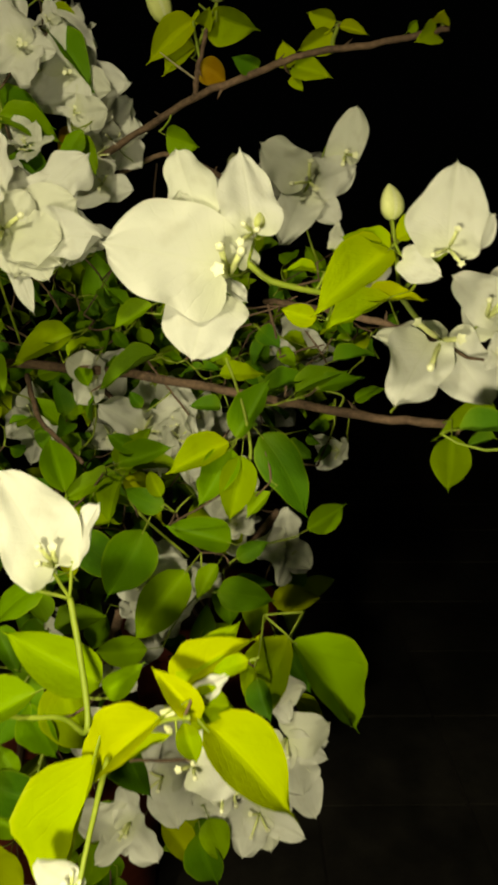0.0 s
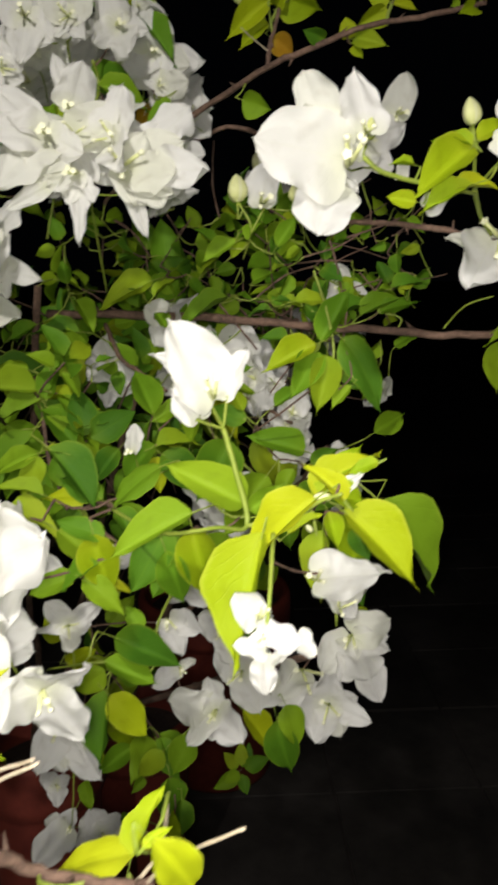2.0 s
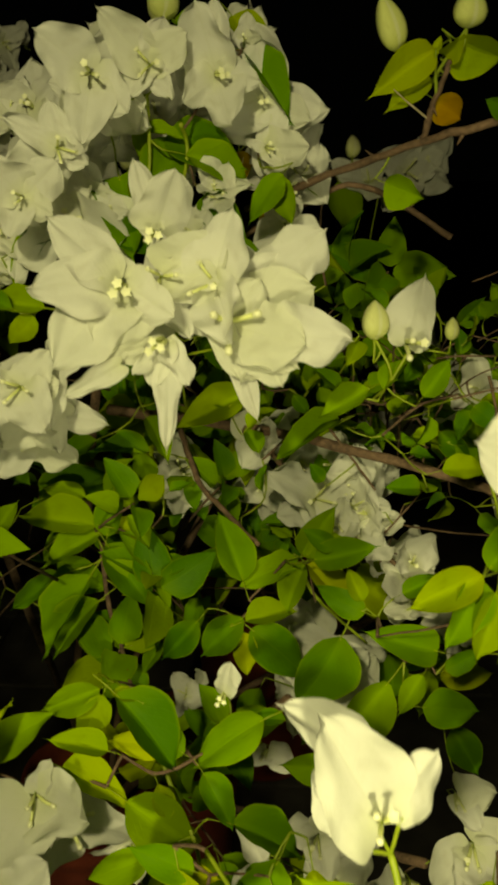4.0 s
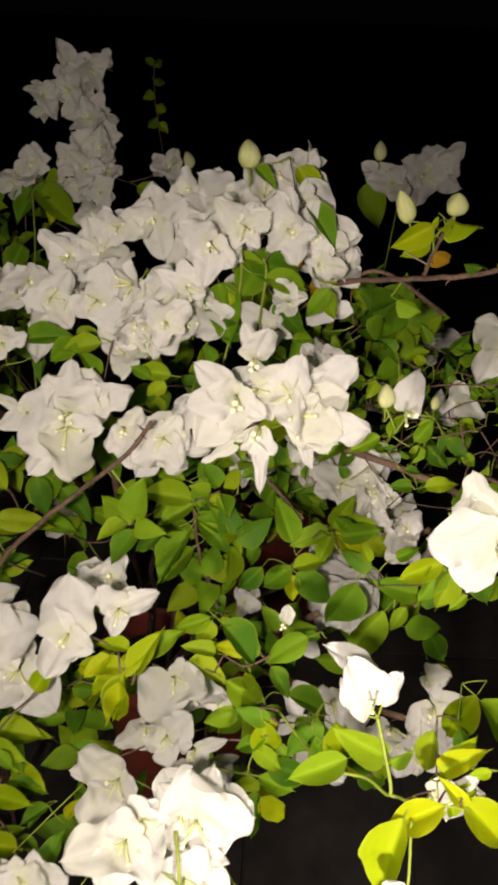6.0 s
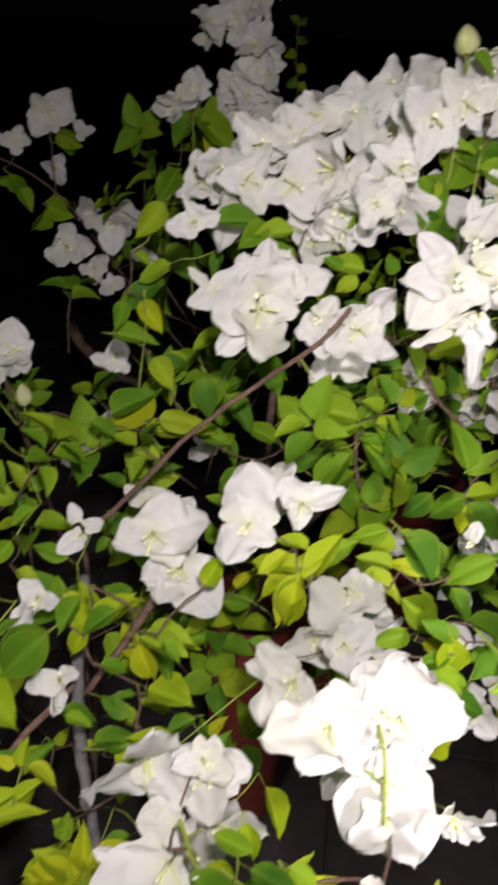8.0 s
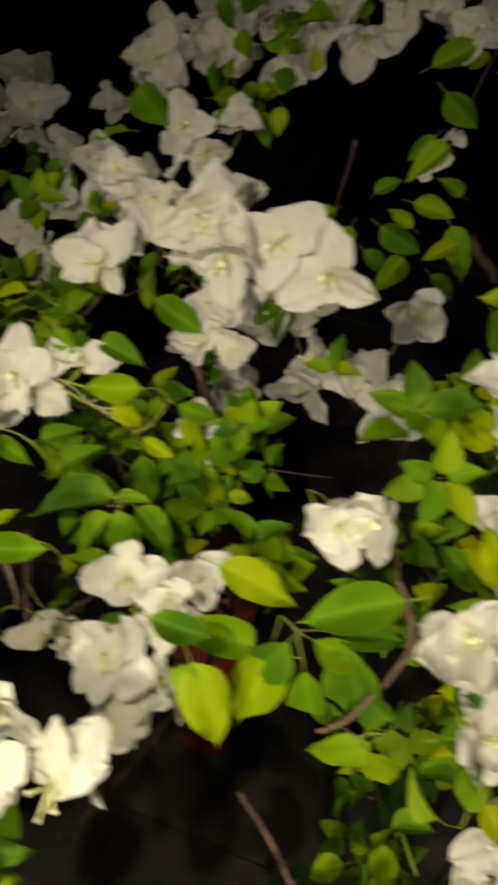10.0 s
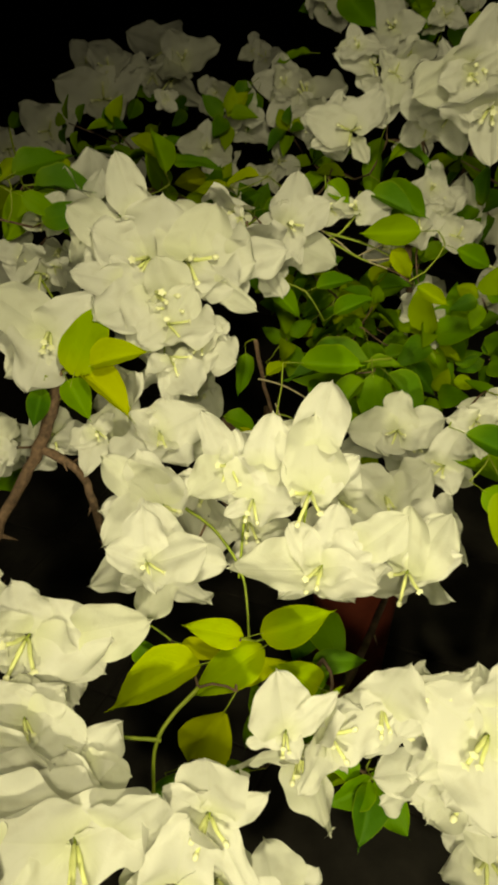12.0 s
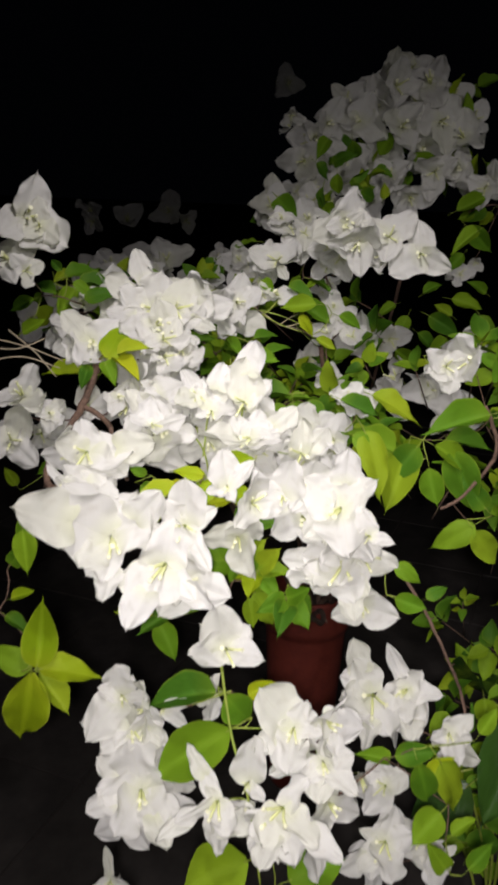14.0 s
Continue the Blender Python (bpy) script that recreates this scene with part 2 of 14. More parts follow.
def tubes_mesh(seed, spread):
    """The three little flowers of a bract cluster, one long, on a stalk that goes back from them."""
    rng = random.Random(seed)
    bm = bmesh.new()
    for k in range(3):
        a = 2.094 * k + rng.uniform(-0.3, 0.3)
        lean = rng.uniform(0.35, 0.8) * spread
        tip = Vector((math.cos(a) * lean, math.sin(a) * lean, rng.uniform(0.8, 1.1)))
        root = Vector((math.cos(a), math.sin(a), 0)) * 0.07
        mid = root.lerp(tip, 0.5) + Vector((0, 0, 0.08))
        rod(bm, [root, root.lerp(mid, 0.6), mid, tip], [0.05, 0.085, 0.07, 0.07], 6, 0)
        way = (tip - mid).normalized()
        if rng.random() < 0.45:
            rod(bm, [tip - way * 0.02, tip + way * 0.05, tip + way * 0.14, tip + way * 0.20, tip + way * 0.22], [0.07, 0.105, 0.105, 0.065, 0.02], 7, 1)
            continue
        side = way.orthogonal().normalized()
        other = way.cross(side)
        hub = bm.verts.new(tip + way * 0.01)
        rim = [bm.verts.new(tip + way * (0.06 if s % 2 == 0 else 0.045) + (side * math.cos(q) + other * math.sin(q)) * (0.17 if s % 2 == 0 else 0.11))
               for s, q in enumerate(0.6283 * s for s in range(10))]
        for s in range(10):
            f = bm.faces.new((hub, rim[s], rim[(s + 1) % 10]))
            f.material_index = 1
    rod(bm, [(0, 0, 0.06), (0.02, -0.03, -0.25), (0.03, -0.3, -0.7), (0, -0.8, -1.1)], [0.05, 0.035, 0.035, 0.04], 5, 2)
    return finish(bm, "flower", [TUBE, STAR, STALK])


CENTRES = [tubes_mesh(s, w) for s, w in ((1, 0.5), (2, 0.8), (3, 0.35), (4, 0.65), (5, 0.9))]


def bud_mesh():
    """A closed bud: three keeled lobes that meet in a point, one long and one wide."""
    bm = bmesh.new()
    uv = bm.loops.layers.uv.verify()
    sides, rows = 18, 12
    rings = []
    for j in range(rows + 1):
        v = j / rows
        r = 0.5 * max(v, 0.01) ** 0.50 * max(1 - v, 0.002) ** 0.75 / 0.430
        rings.append([bm.verts.new((r * (1 + 0.13 * math.cos(3 * q + 0.8 * v)) * math.cos(q), v, r * (1 + 0.13 * math.cos(3 * q + 0.8 * v)) * math.sin(q)))
                      for q in (2 * math.pi * k / sides for k in range(sides))])
    for j, (a, b) in enumerate(zip(rings, rings[1:])):
        for k in range(sides):
            f = bm.faces.new((a[k], b[k], b[(k + 1) % sides], a[(k + 1) % sides]))
            f.smooth = True
            for loop, q in zip(f.loops, ((k, j), (k, j + 1), (k + 1, j + 1), (k + 1, j))):
                loop[uv].uv = (0.5 + 0.5 * math.sin(3 * math.pi * q[0] / sides), q[1] / rows)
    rod(bm, [(0, 0.05, 0), (0.02, -0.25, 0.02), (0, -0.6, -0.05)], [0.06, 0.05, 0.05], 5, 1)
    return finish(bm, "bud", [CREAM, STALK])


BUD = bud_mesh()


# ---- placing: whatever belongs to a plant is parented to its foot ----
def adopt(name, mesh, parent, m):
    ob = new(name, mesh)
    ob.parent, ob.matrix_parent_inverse, ob.matrix_basis = parent, FOOT[parent.name].inverted(), m
    FOOT[ob.name] = m
    return ob


FOOT = {}
STEMS = {}
STALK_END = {"leaf": (0.01, -0.28, -0.06), "flower": (0, -0.8, -1.1), "bud": (0, -0.6, -0.05)}


def plant(name, x, y, label):
    ob = new(name)
    ob.location = (x, y, 0)
    FOOT[ob.name] = Matrix.Translation((x, y, 0))
    STEMS[ob.name] = []
    return tagged(ob, label, "bush", "bougainvillea bushes")


def leaf(owner, x, y, z, rx, ry, rz, length, width, fresh=0):
    m = pose(x, y, z, rx, ry, rz) @ Matrix.Diagonal((width * 1.1, length, length, 1))
    return adopt("leaf", random.choice((LEAVES, FRESH, TURNING)[fresh]), owner, m)


def cluster(owner, x, y, z, rx, ry, rz, size):
    m = pose(x, y, z, rx, ry, rz) @ Matrix.Diagonal((size, size, size, 1))
    return adopt("flower", random.choice(CENTRES), owner, m)


def bract(owner, x, y, z, rx, ry, rz, length, width):
    m = pose(x, y, z, rx, ry, rz) @ Matrix.Diagonal((width, length, 0.5 * (length + width), 1))
    return adopt("bract", random.choice(BRACTS[:5] + BRACTS[9:] if width > 0.84 * length else BRACTS), owner, m)


def bloom(owner, x, y, z, rx, ry, rz, length):
    """A cluster of three bracts round its centre, which opens along the pose's z."""
    c = cluster(owner, x, y, z, rx, ry, rz, length * 0.42)
    m = pose(x, y, z, rx, ry, rz)
    opened = random.uniform(8, 42)
    for k in range(3):
        size = length * random.uniform(0.92, 1.2)
        turn = Matrix.Rotation(2.094 * k + random.uniform(-0.25, 0.25), 4, "Z") @ Matrix.Rotation(radians(opened + random.uniform(-16, 14)), 4, "X") @ Matrix.Rotation(radians(random.uniform(-20, 20)), 4, "Y")
        adopt("bract", random.choice(BRACTS[1:]), c, m @ turn @ pose(0, length * 0.03, 0) @ Matrix.Diagonal((size * random.uniform(0.80, 1.0), size, size * 0.9, 1)))
    return c


def bud(owner, x, y, z, rx, ry, rz, length, width):
    return adopt("bud", BUD, owner, pose(x, y, z, rx, ry, rz) @ Matrix.Diagonal((width, length, width, 1)))


def twig(owner, r, points, name="twig", woody=1):
    """A stem of radius r millimetres through the points, slightly uneven, with nodes."""
    pts = [Vector(p) for p in points]
    fine = []
    for k in range(len(pts) - 1):
        a, b = pts[max(k - 1, 0)], pts[k]
        c, d = pts[k + 1], pts[min(k + 2, len(pts) - 1)]
        for s in range(6):
            q = s / 6
            fine.append(0.5 * ((2 * b) + (c - a) * q + (2 * a - 5 * b + 4 * c - d) * q * q + (3 * b - a - 3 * c + d) * q ** 3))
    fine.append(pts[-1])
    radius = r / 1000
    rough = 0.12 if woody == 0 else 0.28
    radii = [radius * (1.12 - 0.35 * k / len(fine)) * (1 + rough * random.uniform(-0.25, 0.3)) for k in range(len(fine))]
    fine = [p + Vector([random.uniform(-1, 1) * radius * rough for _ in range(3)]) for p in fine]
    STEMS[owner.name] += fine[::2]
    bm = bmesh.new()
    rod(bm, [p - pts[0] for p in fine], radii, 8 if radius > 0.001 else 6)
    stem = adopt(name, finish(bm, name, [(STALK, BARK, STAKE, DRY)[woody]]), owner, Matrix.Translation(pts[0]))
    for k in range(3, len(fine) - 1, 6):
        if radius > 0.0008 and woody == 1:
            out = Vector([random.uniform(-1, 1) for _ in range(3)]).normalized()
            bm = bmesh.new()
            rod(bm, [out * radius * 0.5, out * radius * 2, out * radius * 3.6], [radius * 0.5, radius * 0.35, radius * 0.08], 5)
            adopt("thorn", finish(bm, "thorn", [BARK]), stem, Matrix.Translation(fine[k]))
    return stem


def foliage(owner, spots, count, spread, seed):
    """The uncounted small sprigs behind the leaves that stand out, each a thin stem with a whorl at its end, joined in one mesh."""
    rng = random.Random(seed)
    bm = bmesh.new()
    foot = FOOT[owner.name].translation
    for _ in range(count // 5):
        p = Vector(rng.choice(spots)) + Vector((rng.gauss(0, spread), abs(rng.gauss(0, spread)) * 1.3 + 0.09, rng.gauss(0, spread))) - foot
        up = Vector((rng.gauss(0, 0.5), rng.gauss(-0.45, 0.4), rng.uniform(0.3, 1.0))).normalized()
        size = rng.uniform(0.024, 0.040)
        rod(bm, [p - up * 0.07 + Vector((0, 0.015, -0.01)), p - up * 0.03, p], [0.0011, 0.0009, 0.0006], 5, 1)
        frame_up = up.to_track_quat("Z", "Y").to_matrix().to_4x4()
        for k in range(rng.randint(4, 7)):
            back = 0.011 * (k // 3)
            lean = rng.uniform(8, 42) - 16 * (k // 3)
            m = Matrix.Translation(p - up * back) @ frame_up @ pose(0, 0, 0, lean, rng.uniform(-18, 18), 137.5 * k + rng.uniform(-20, 20))
            grown = size * rng.uniform(0.75, 1.15)
            put_blade(bm, rng.choice(SMALL), m @ pose(0, 0.004, 0) @ Matrix.Diagonal((grown * 0.64, grown, grown, 1)))
    ob = adopt("foliage", finish(bm, "foliage", [GREEN, BARK]), owner, Matrix.Translation(foot))
    return tagged(ob, "dense small green leaves inside the bush", kind="stuff")


def brushwood(owner, reach, seed):
    """Thin stems that carry each leaf and flower of a bush to its nearest neighbour or branch, joined in one mesh."""
    rng = random.Random(seed)
    ends = []
    for o in owner.children:
        kind, m = o.name.split(".")[0], FOOT[o.name]
        if kind in STALK_END:
            ends.append(m @ Vector(STALK_END[kind]))
    tree = [Vector(p) for p in STEMS[owner.name]]
    place = np.array([tuple(p) for p in tree + ends])
    near = np.full(len(place), 1e9)
    root = np.full(len(place), -1)
    free = np.arange(len(place)) >= len(tree)
    for k in range(len(tree)):
        d = np.linalg.norm(place - place[k], axis=1)
        root[d < near], near = k, np.minimum(d, near)
    links, load = [], np.ones(len(place))
    while free.any():
        k = int(np.argmin(np.where(free, near, 1e9)))
        if near[k] > reach:
            break
        links.append((k, int(root[k])))
        free[k] = False
        d = np.linalg.norm(place - place[k], axis=1)
        root[d < near], near = k, np.minimum(d, near)
    for k, r in reversed(links):
        load[r] += load[k]
    foot = FOOT[owner.name].translation
    bm = bmesh.new()
    for k, r in links:
        a, b = Vector(place[r]) - foot, Vector(place[k]) - foot
        long = (b - a).length
        if long < 0.002:
            continue
        bow = Vector((rng.uniform(-0.08, 0.08), rng.uniform(0.02, 0.14), rng.uniform(-0.16, 0.04))) * long
        thick = 0.0004 + 0.00012 * min(float(load[k]), 40) ** 0.5
        rod(bm, [a, a.lerp(b, 0.33) + bow, a.lerp(b, 0.7) + bow * 0.8, b], [thick * 1.2, thick * 1.05, thick, thick * 0.9], 5, 0 if load[k] < 2.5 else 1)
    ob = adopt("brushwood", finish(bm, "brushwood", [STALK, BARK]), owner, Matrix.Translation(foot))
    return tagged(ob, "thin green and brown stems between the leaves", kind="stuff")


# ---- ground and pots ----
def paving():
    """Square dark slabs with sunk joints near the pots, one wide sheet of ground beneath."""
    bm = bmesh.new()
    bmesh.ops.create_grid(bm, x_segments=2, y_segments=2, size=60)
    ground = new("ground", finish(bm, "ground", [JOINT], False))
    ground.location = (0, 0, -0.006)
    tagged(ground, "dark bare ground under night sky", "ground", kind="structure")
    bm = bmesh.new()
    bmesh.ops.create_cube(bm, size=1)
    for v in bm.verts:
        top = v.co.z > 0
        v.co = Vector((v.co.x * (0.292 if top else 0.298), v.co.y * (0.292 if top else 0.298), 0.0 if top else -0.03))
    slab = finish(bm, "slab", [PAVING], False)
    for i in range(-8, 5):
        for j in range(-4, 13):
            ob = new("slab", slab)
            ob.parent = ground
            ob.location = (i * 0.3, j * 0.3, 0.006 + random.uniform(-0.002, 0.002))


def pot(x, y, radius, height, label):
    """A round clay pot with a rolled rim, filled with soil."""
    base = tagged(new("flower_pot"), label, "flower pot", "flower pots")
    base.location = (x, y, 0)
    FOOT[base.name] = Matrix.Translation((x, y, 0))
    wall = [(0.0, 0.0), (0.70, 0.0), (0.72, 0.02), (0.92, 0.80), (0.93, 0.82), (1.0, 0.83), (1.02, 0.86), (1.02, 0.97), (0.99, 1.0),
            (0.93, 1.0), (0.90, 0.97), (0.88, 0.86), (0.0, 0.86)]
    for name, line, stuff in (("shell", wall[:12], CLAY), ("soil", [(0.885, 0.885), (0.5, 0.90), (0.2, 0.915), (0.0, 0.92)], SOIL)):
        bm = bmesh.new()
        n = 40
        rings = [[bm.verts.new((radius * a * math.cos(6.2832 * k / n), radius * a * math.sin(6.2832 * k / n), height * b)) for k in range(n)] for a, b in line]
        for p, q in zip(rings, rings[1:]):
            for k in range(n):
                bm.faces.new((p[k], p[(k + 1) % n], q[(k + 1) % n], q[k]))
        bmesh.ops.remove_doubles(bm, verts=bm.verts, dist=1e-5)
        adopt(name, finish(bm, name, [stuff]), base, Matrix.Translation((x, y, 0)))


paving()

# ---- the bushes, each at the foot where its trunk leaves the pot ----
pot(-0.310, 0.882, 0.080, 0.45, "tall red-brown terracotta pot under the bushes")
pot(-0.210, 1.080, 0.090, 0.36, "terracotta pot half hidden behind a taller pot")
pot(-0.988, 0.633, 0.077, 0.40, "dark red terracotta pot behind the white bracts")
pot(-0.084, 1.470, 0.154, 0.40, "red-brown terracotta pot in the dark")
front_bush = plant("bougainvillea", -0.310, 0.882, "dense white bougainvillea bush with arching twigs in a pot")
side_bush = plant("bougainvillea", -0.588, 0.840, "looser white bougainvillea with a grey stake beside it")
near_bush = plant("bougainvillea", -0.988, 0.633, "white bougainvillea in full flower over a red pot")
far_bush = plant("bougainvillea", -0.084, 1.470, "upright white bougainvillea standing in the dark behind")
back_bush = plant("bougainvillea", -1.207, 1.581, "dim white bougainvillea at the back of the group")

# ---- the parts of the bushes ----
c = cluster(front_bush, -0.0051, 0.2915, 1.0856, -58, -43, 156, 0.0157)
bract(c, -0.0071, 0.2920, 1.0876, 88, -76, 11, 0.0411, 0.0378)
bract(c, -0.0058, 0.3002, 1.0882, 68, -32, 24, 0.0294, 0.0283)
bract(c, -0.0147, 0.2998, 1.1043, 91, -25, -23, 0.0251, 0.0216)
bract(c, -0.0109, 0.3052, 1.0935, 44, -53, 46, 0.0216, 0.0212)
bract(c, -0.0116, 0.2982, 1.0779, -74, -20, -180, 0.0242, 0.0286)
bract(c, -0.0176, 0.3045, 1.0884, -38, 31, -121, 0.0226, 0.0141)
c = cluster(front_bush, 0.0034, 0.2951, 1.0996, -90, -54, 170, 0.0107)
bract(c, 0.0032, 0.2951, 1.0996, 85, -4, 12, 0.0279, 0.0218)
bract(c, 0.0018, 0.2953, 1.0884, 68, -14, 41, 0.0167, 0.0109)
bud(front_bush, 0.0050, 0.2954, 1.1009, 75, 12, -1, 0.0061, 0.0042)
twig(front_bush, 1.1, [(0.002, 0.292, 1.089), (0.010, 0.293, 1.083), (0.026, 0.297, 1.079), (0.046, 0.303, 1.076), (0.060, 0.317, 1.075)], 'stalk', 0)
leaf(front_bush, 0.0531, 0.3006, 1.0941, -54, -40, 144, 0.0360, 0.0170, 1)
leaf(front_bush, 0.0557, 0.3014, 1.0970, 48, 38, -48, 0.0210, 0.0093, 1)
leaf(front_bush, 0.0522, 0.2983, 1.0941, 29, -40, 49, 0.0177, 0.0071, 1)
leaf(front_bush, 0.0261, 0.2933, 1.0697, 57, -77, 21, 0.0131, 0.0077, 1)
leaf(front_bush, 0.0523, 0.2943, 1.0770, -33, -35, 110, 0.0269, 0.0107, 1)
leaf(front_bush, 0.0447, 0.2974, 1.0753, 17, 49, -87, 0.0195, 0.0082, 1)
leaf(front_bush, 0.0263, 0.2992, 1.0862, -2, -40, 99, 0.0119, 0.0045, 1)
bud(front_bush, 0.0536, 0.3028, 1.1039, 76, -8, -11, 0.0132, 0.0083)
twig(front_bush, 1.0, [(0.055, 0.310, 1.104), (0.056, 0.307, 1.094), (0.060, 0.318, 1.080)], 'stalk', 0)
c = cluster(front_bush, 0.0636, 0.2598, 1.0949, 90, 56, -11, 0.0085)
bract(c, 0.0631, 0.2595, 1.0936, 84, 1, -14, 0.0272, 0.0234)
bract(c, 0.0653, 0.2629, 1.0948, 55, 44, -45, 0.0161, 0.0121)
bract(c, 0.0500, 0.2639, 1.0914, -87, 69, 174, 0.0134, 0.0107)
bract(c, 0.0592, 0.2671, 1.0930, 71, 3, 42, 0.0144, 0.0079)
twig(front_bush, 0.9, [(0.065, 0.264, 1.095), (0.062, 0.277, 1.089), (0.060, 0.317, 1.077)], 'stalk', 0)
c = cluster(front_bush, 0.0848, 0.3474, 1.0548, 87, -8, -20, 0.0160)
bract(c, 0.0804, 0.3473, 1.0543, -58, -25, 163, 0.0333, 0.0283)
bract(c, 0.0888, 0.3537, 1.0547, -75, 35, 170, 0.0342, 0.0274)
bract(c, 0.0901, 0.3587, 1.0540, -4, -46, 96, 0.0324, 0.0219)
c = cluster(front_bush, 0.1054, 0.3498, 1.0648, 21, 53, -61, 0.0123)
bract(c, 0.1095, 0.3504, 1.0672, 99, -55, -10, 0.0245, 0.0196)
bract(c, 0.1085, 0.3534, 1.0547, 80, -0, -39, 0.0336, 0.0252)
bract(c, 0.1100, 0.3565, 1.0642, 64, 55, -26, 0.0185, 0.0148)
twig(front_bush, 1.8, [(0.089, 0.354, 1.052), (0.073, 0.363, 1.057), (0.054, 0.371, 1.062), (0.030, 0.387, 1.066), (0.011, 0.402, 1.067)])
twig(front_bush, 1.1, [(0.060, 0.317, 1.077), (0.072, 0.343, 1.066), (0.082, 0.355, 1.057)], 'stalk', 0)
c = cluster(front_bush, 0.0390, 0.4903, 1.1277, 80, 49, -20, 0.0134)
bract(c, 0.0367, 0.4909, 1.1299, 99, -52, -9, 0.0308, 0.0262)
bract(c, 0.0420, 0.4952, 1.1280, 97, 73, 6, 0.0255, 0.0242)
bract(c, 0.0376, 0.5017, 1.1242, -73, -25, 177, 0.0343, 0.0275)
bract(c, 0.0443, 0.5002, 1.1210, -84, 40, 173, 0.0214, 0.0171)
c = cluster(front_bush, 0.0602, 0.4940, 1.1426, -107, 67, 164, 0.0136)
bract(c, 0.0589, 0.4934, 1.1404, 83, 13, -21, 0.0284, 0.0220)
c = cluster(front_bush, 0.0584, 0.4036, 1.0746, 61, 1, 9, 0.0071)
bract(c, 0.0584, 0.4036, 1.0746, 80, 55, -14, 0.0168, 0.0135)
bract(c, 0.0449, 0.4108, 1.0919, 76, 8, -38, 0.0126, 0.0088)
twig(front_bush, 2.0, [(-0.114, 0.582, 1.137), (-0.070, 0.543, 1.157), (-0.027, 0.500, 1.174), (0.004, 0.484, 1.183), (0.034, 0.476, 1.192), (0.075, 0.465, 1.196), (0.109, 0.466, 1.203)])
twig(front_bush, 1.2, [(0.0493, 0.4817, 1.1942), (0.0498, 0.4795, 1.2000), (0.0518, 0.4769, 1.2061)], "twig", 0)
twig(front_bush, 0.8, [(-0.0233, 0.4982, 1.1941), (-0.0255, 0.4949, 1.2050), (-0.0265, 0.4921, 1.2127)], "twig", 0)
leaf(front_bush, -0.0264, 0.4971, 1.2133, -86, -57, 176, 0.0321, 0.0161, 1)
leaf(front_bush, -0.0262, 0.4998, 1.2009, -67, -59, 149, 0.0229, 0.0126, 1)
leaf(front_bush, -0.0172, 0.4964, 1.2177, -140, 43, 127, 0.0266, 0.0213, 1)
leaf(front_bush, -0.0211, 0.4978, 1.2114, 153, 29, 8, 0.0154, 0.0093, 1)
leaf(front_bush, -0.0238, 0.5015, 1.1927, -131, 54, 151, 0.0183, 0.0146, 2)
leaf(front_bush, -0.0255, 0.4976, 1.2111, 82, 10, -18, 0.0084, 0.0042, 1)
leaf(front_bush, 0.0096, 0.4856, 1.1875, 148, -52, -42, 0.0159, 0.0103, 0)
leaf(front_bush, 0.0261, 0.4849, 1.1874, 115, -18, -2, 0.0129, 0.0110, 1)
leaf(front_bush, 0.0292, 0.4847, 1.1874, -44, 72, -170, 0.0213, 0.0128, 0)
leaf(front_bush, 0.0293, 0.4854, 1.1837, -75, 40, 143, 0.0112, 0.0073, 1)
leaf(front_bush, 0.0488, 0.4796, 1.2047, -132, -44, -141, 0.0199, 0.0140, 1)
leaf(front_bush, 0.0507, 0.4784, 1.2092, 157, -53, -77, 0.0156, 0.0117, 1)
leaf(front_bush, 0.0532, 0.4787, 1.2065, -49, 73, -151, 0.0156, 0.0062, 1)
leaf(front_bush, 0.1023, 0.4655, 1.2004, -33, -67, 167, 0.0140, 0.0119, 1)
leaf(front_bush, 0.1048, 0.4638, 1.2054, 164, 13, -18, 0.0098, 0.0088, 1)
bud(front_bush, -0.0427, 0.5019, 1.2134, 99, -21, -11, 0.0243, 0.0131)
bud(front_bush, -0.0136, 0.4923, 1.2218, 99, 3, -12, 0.0159, 0.0148)
leaf(front_bush, -0.0033, 0.3975, 0.9991, 66, 26, -34, 0.0330, 0.0153)
leaf(front_bush, -0.0070, 0.3930, 0.9974, -45, -50, 124, 0.0335, 0.0158, 1)
leaf(front_bush, -0.0062, 0.3982, 0.9930, -61, -27, 173, 0.0326, 0.0167)
leaf(front_bush, -0.0005, 0.3930, 0.9906, -78, -8, 178, 0.0331, 0.0170)
leaf(front_bush, 0.0093, 0.3972, 1.0001, -60, 30, -154, 0.0457, 0.0220)
leaf(front_bush, 0.0137, 0.3887, 0.9728, -53, -25, 132, 0.0182, 0.0080)
twig(front_bush, 0.9, [(0.003, 0.395, 0.984), (0.004, 0.395, 0.995), (0.000, 0.396, 1.016), (-0.008, 0.395, 1.040)], 'stalk', 0)
twig(front_bush, 0.7, [(0.003, 0.395, 0.984), (-0.009, 0.405, 0.968), (-0.042, 0.441, 0.936)])
twig(front_bush, 0.6, [(0.011, 0.394, 0.993), (0.014, 0.390, 0.979), (0.006, 0.388, 0.971)])
leaf(front_bush, 0.0375, 0.4365, 0.9344, 42, 52, -35, 0.0275, 0.0142)
leaf(front_bush, 0.0133, 0.4558, 1.0092, 27, 26, -57, 0.0328, 0.0131)
leaf(front_bush, 0.0316, 0.4616, 1.0096, 45, 41, -60, 0.0298, 0.0132)
leaf(front_bush, 0.0430, 0.4611, 1.0113, 28, 40, -73, 0.0290, 0.0122)
leaf(front_bush, 0.0528, 0.4644, 1.0273, 22, 42, -75, 0.0248, 0.0104)
leaf(front_bush, -0.0126, 0.4599, 1.0200, 7, 44, -74, 0.0281, 0.0118)
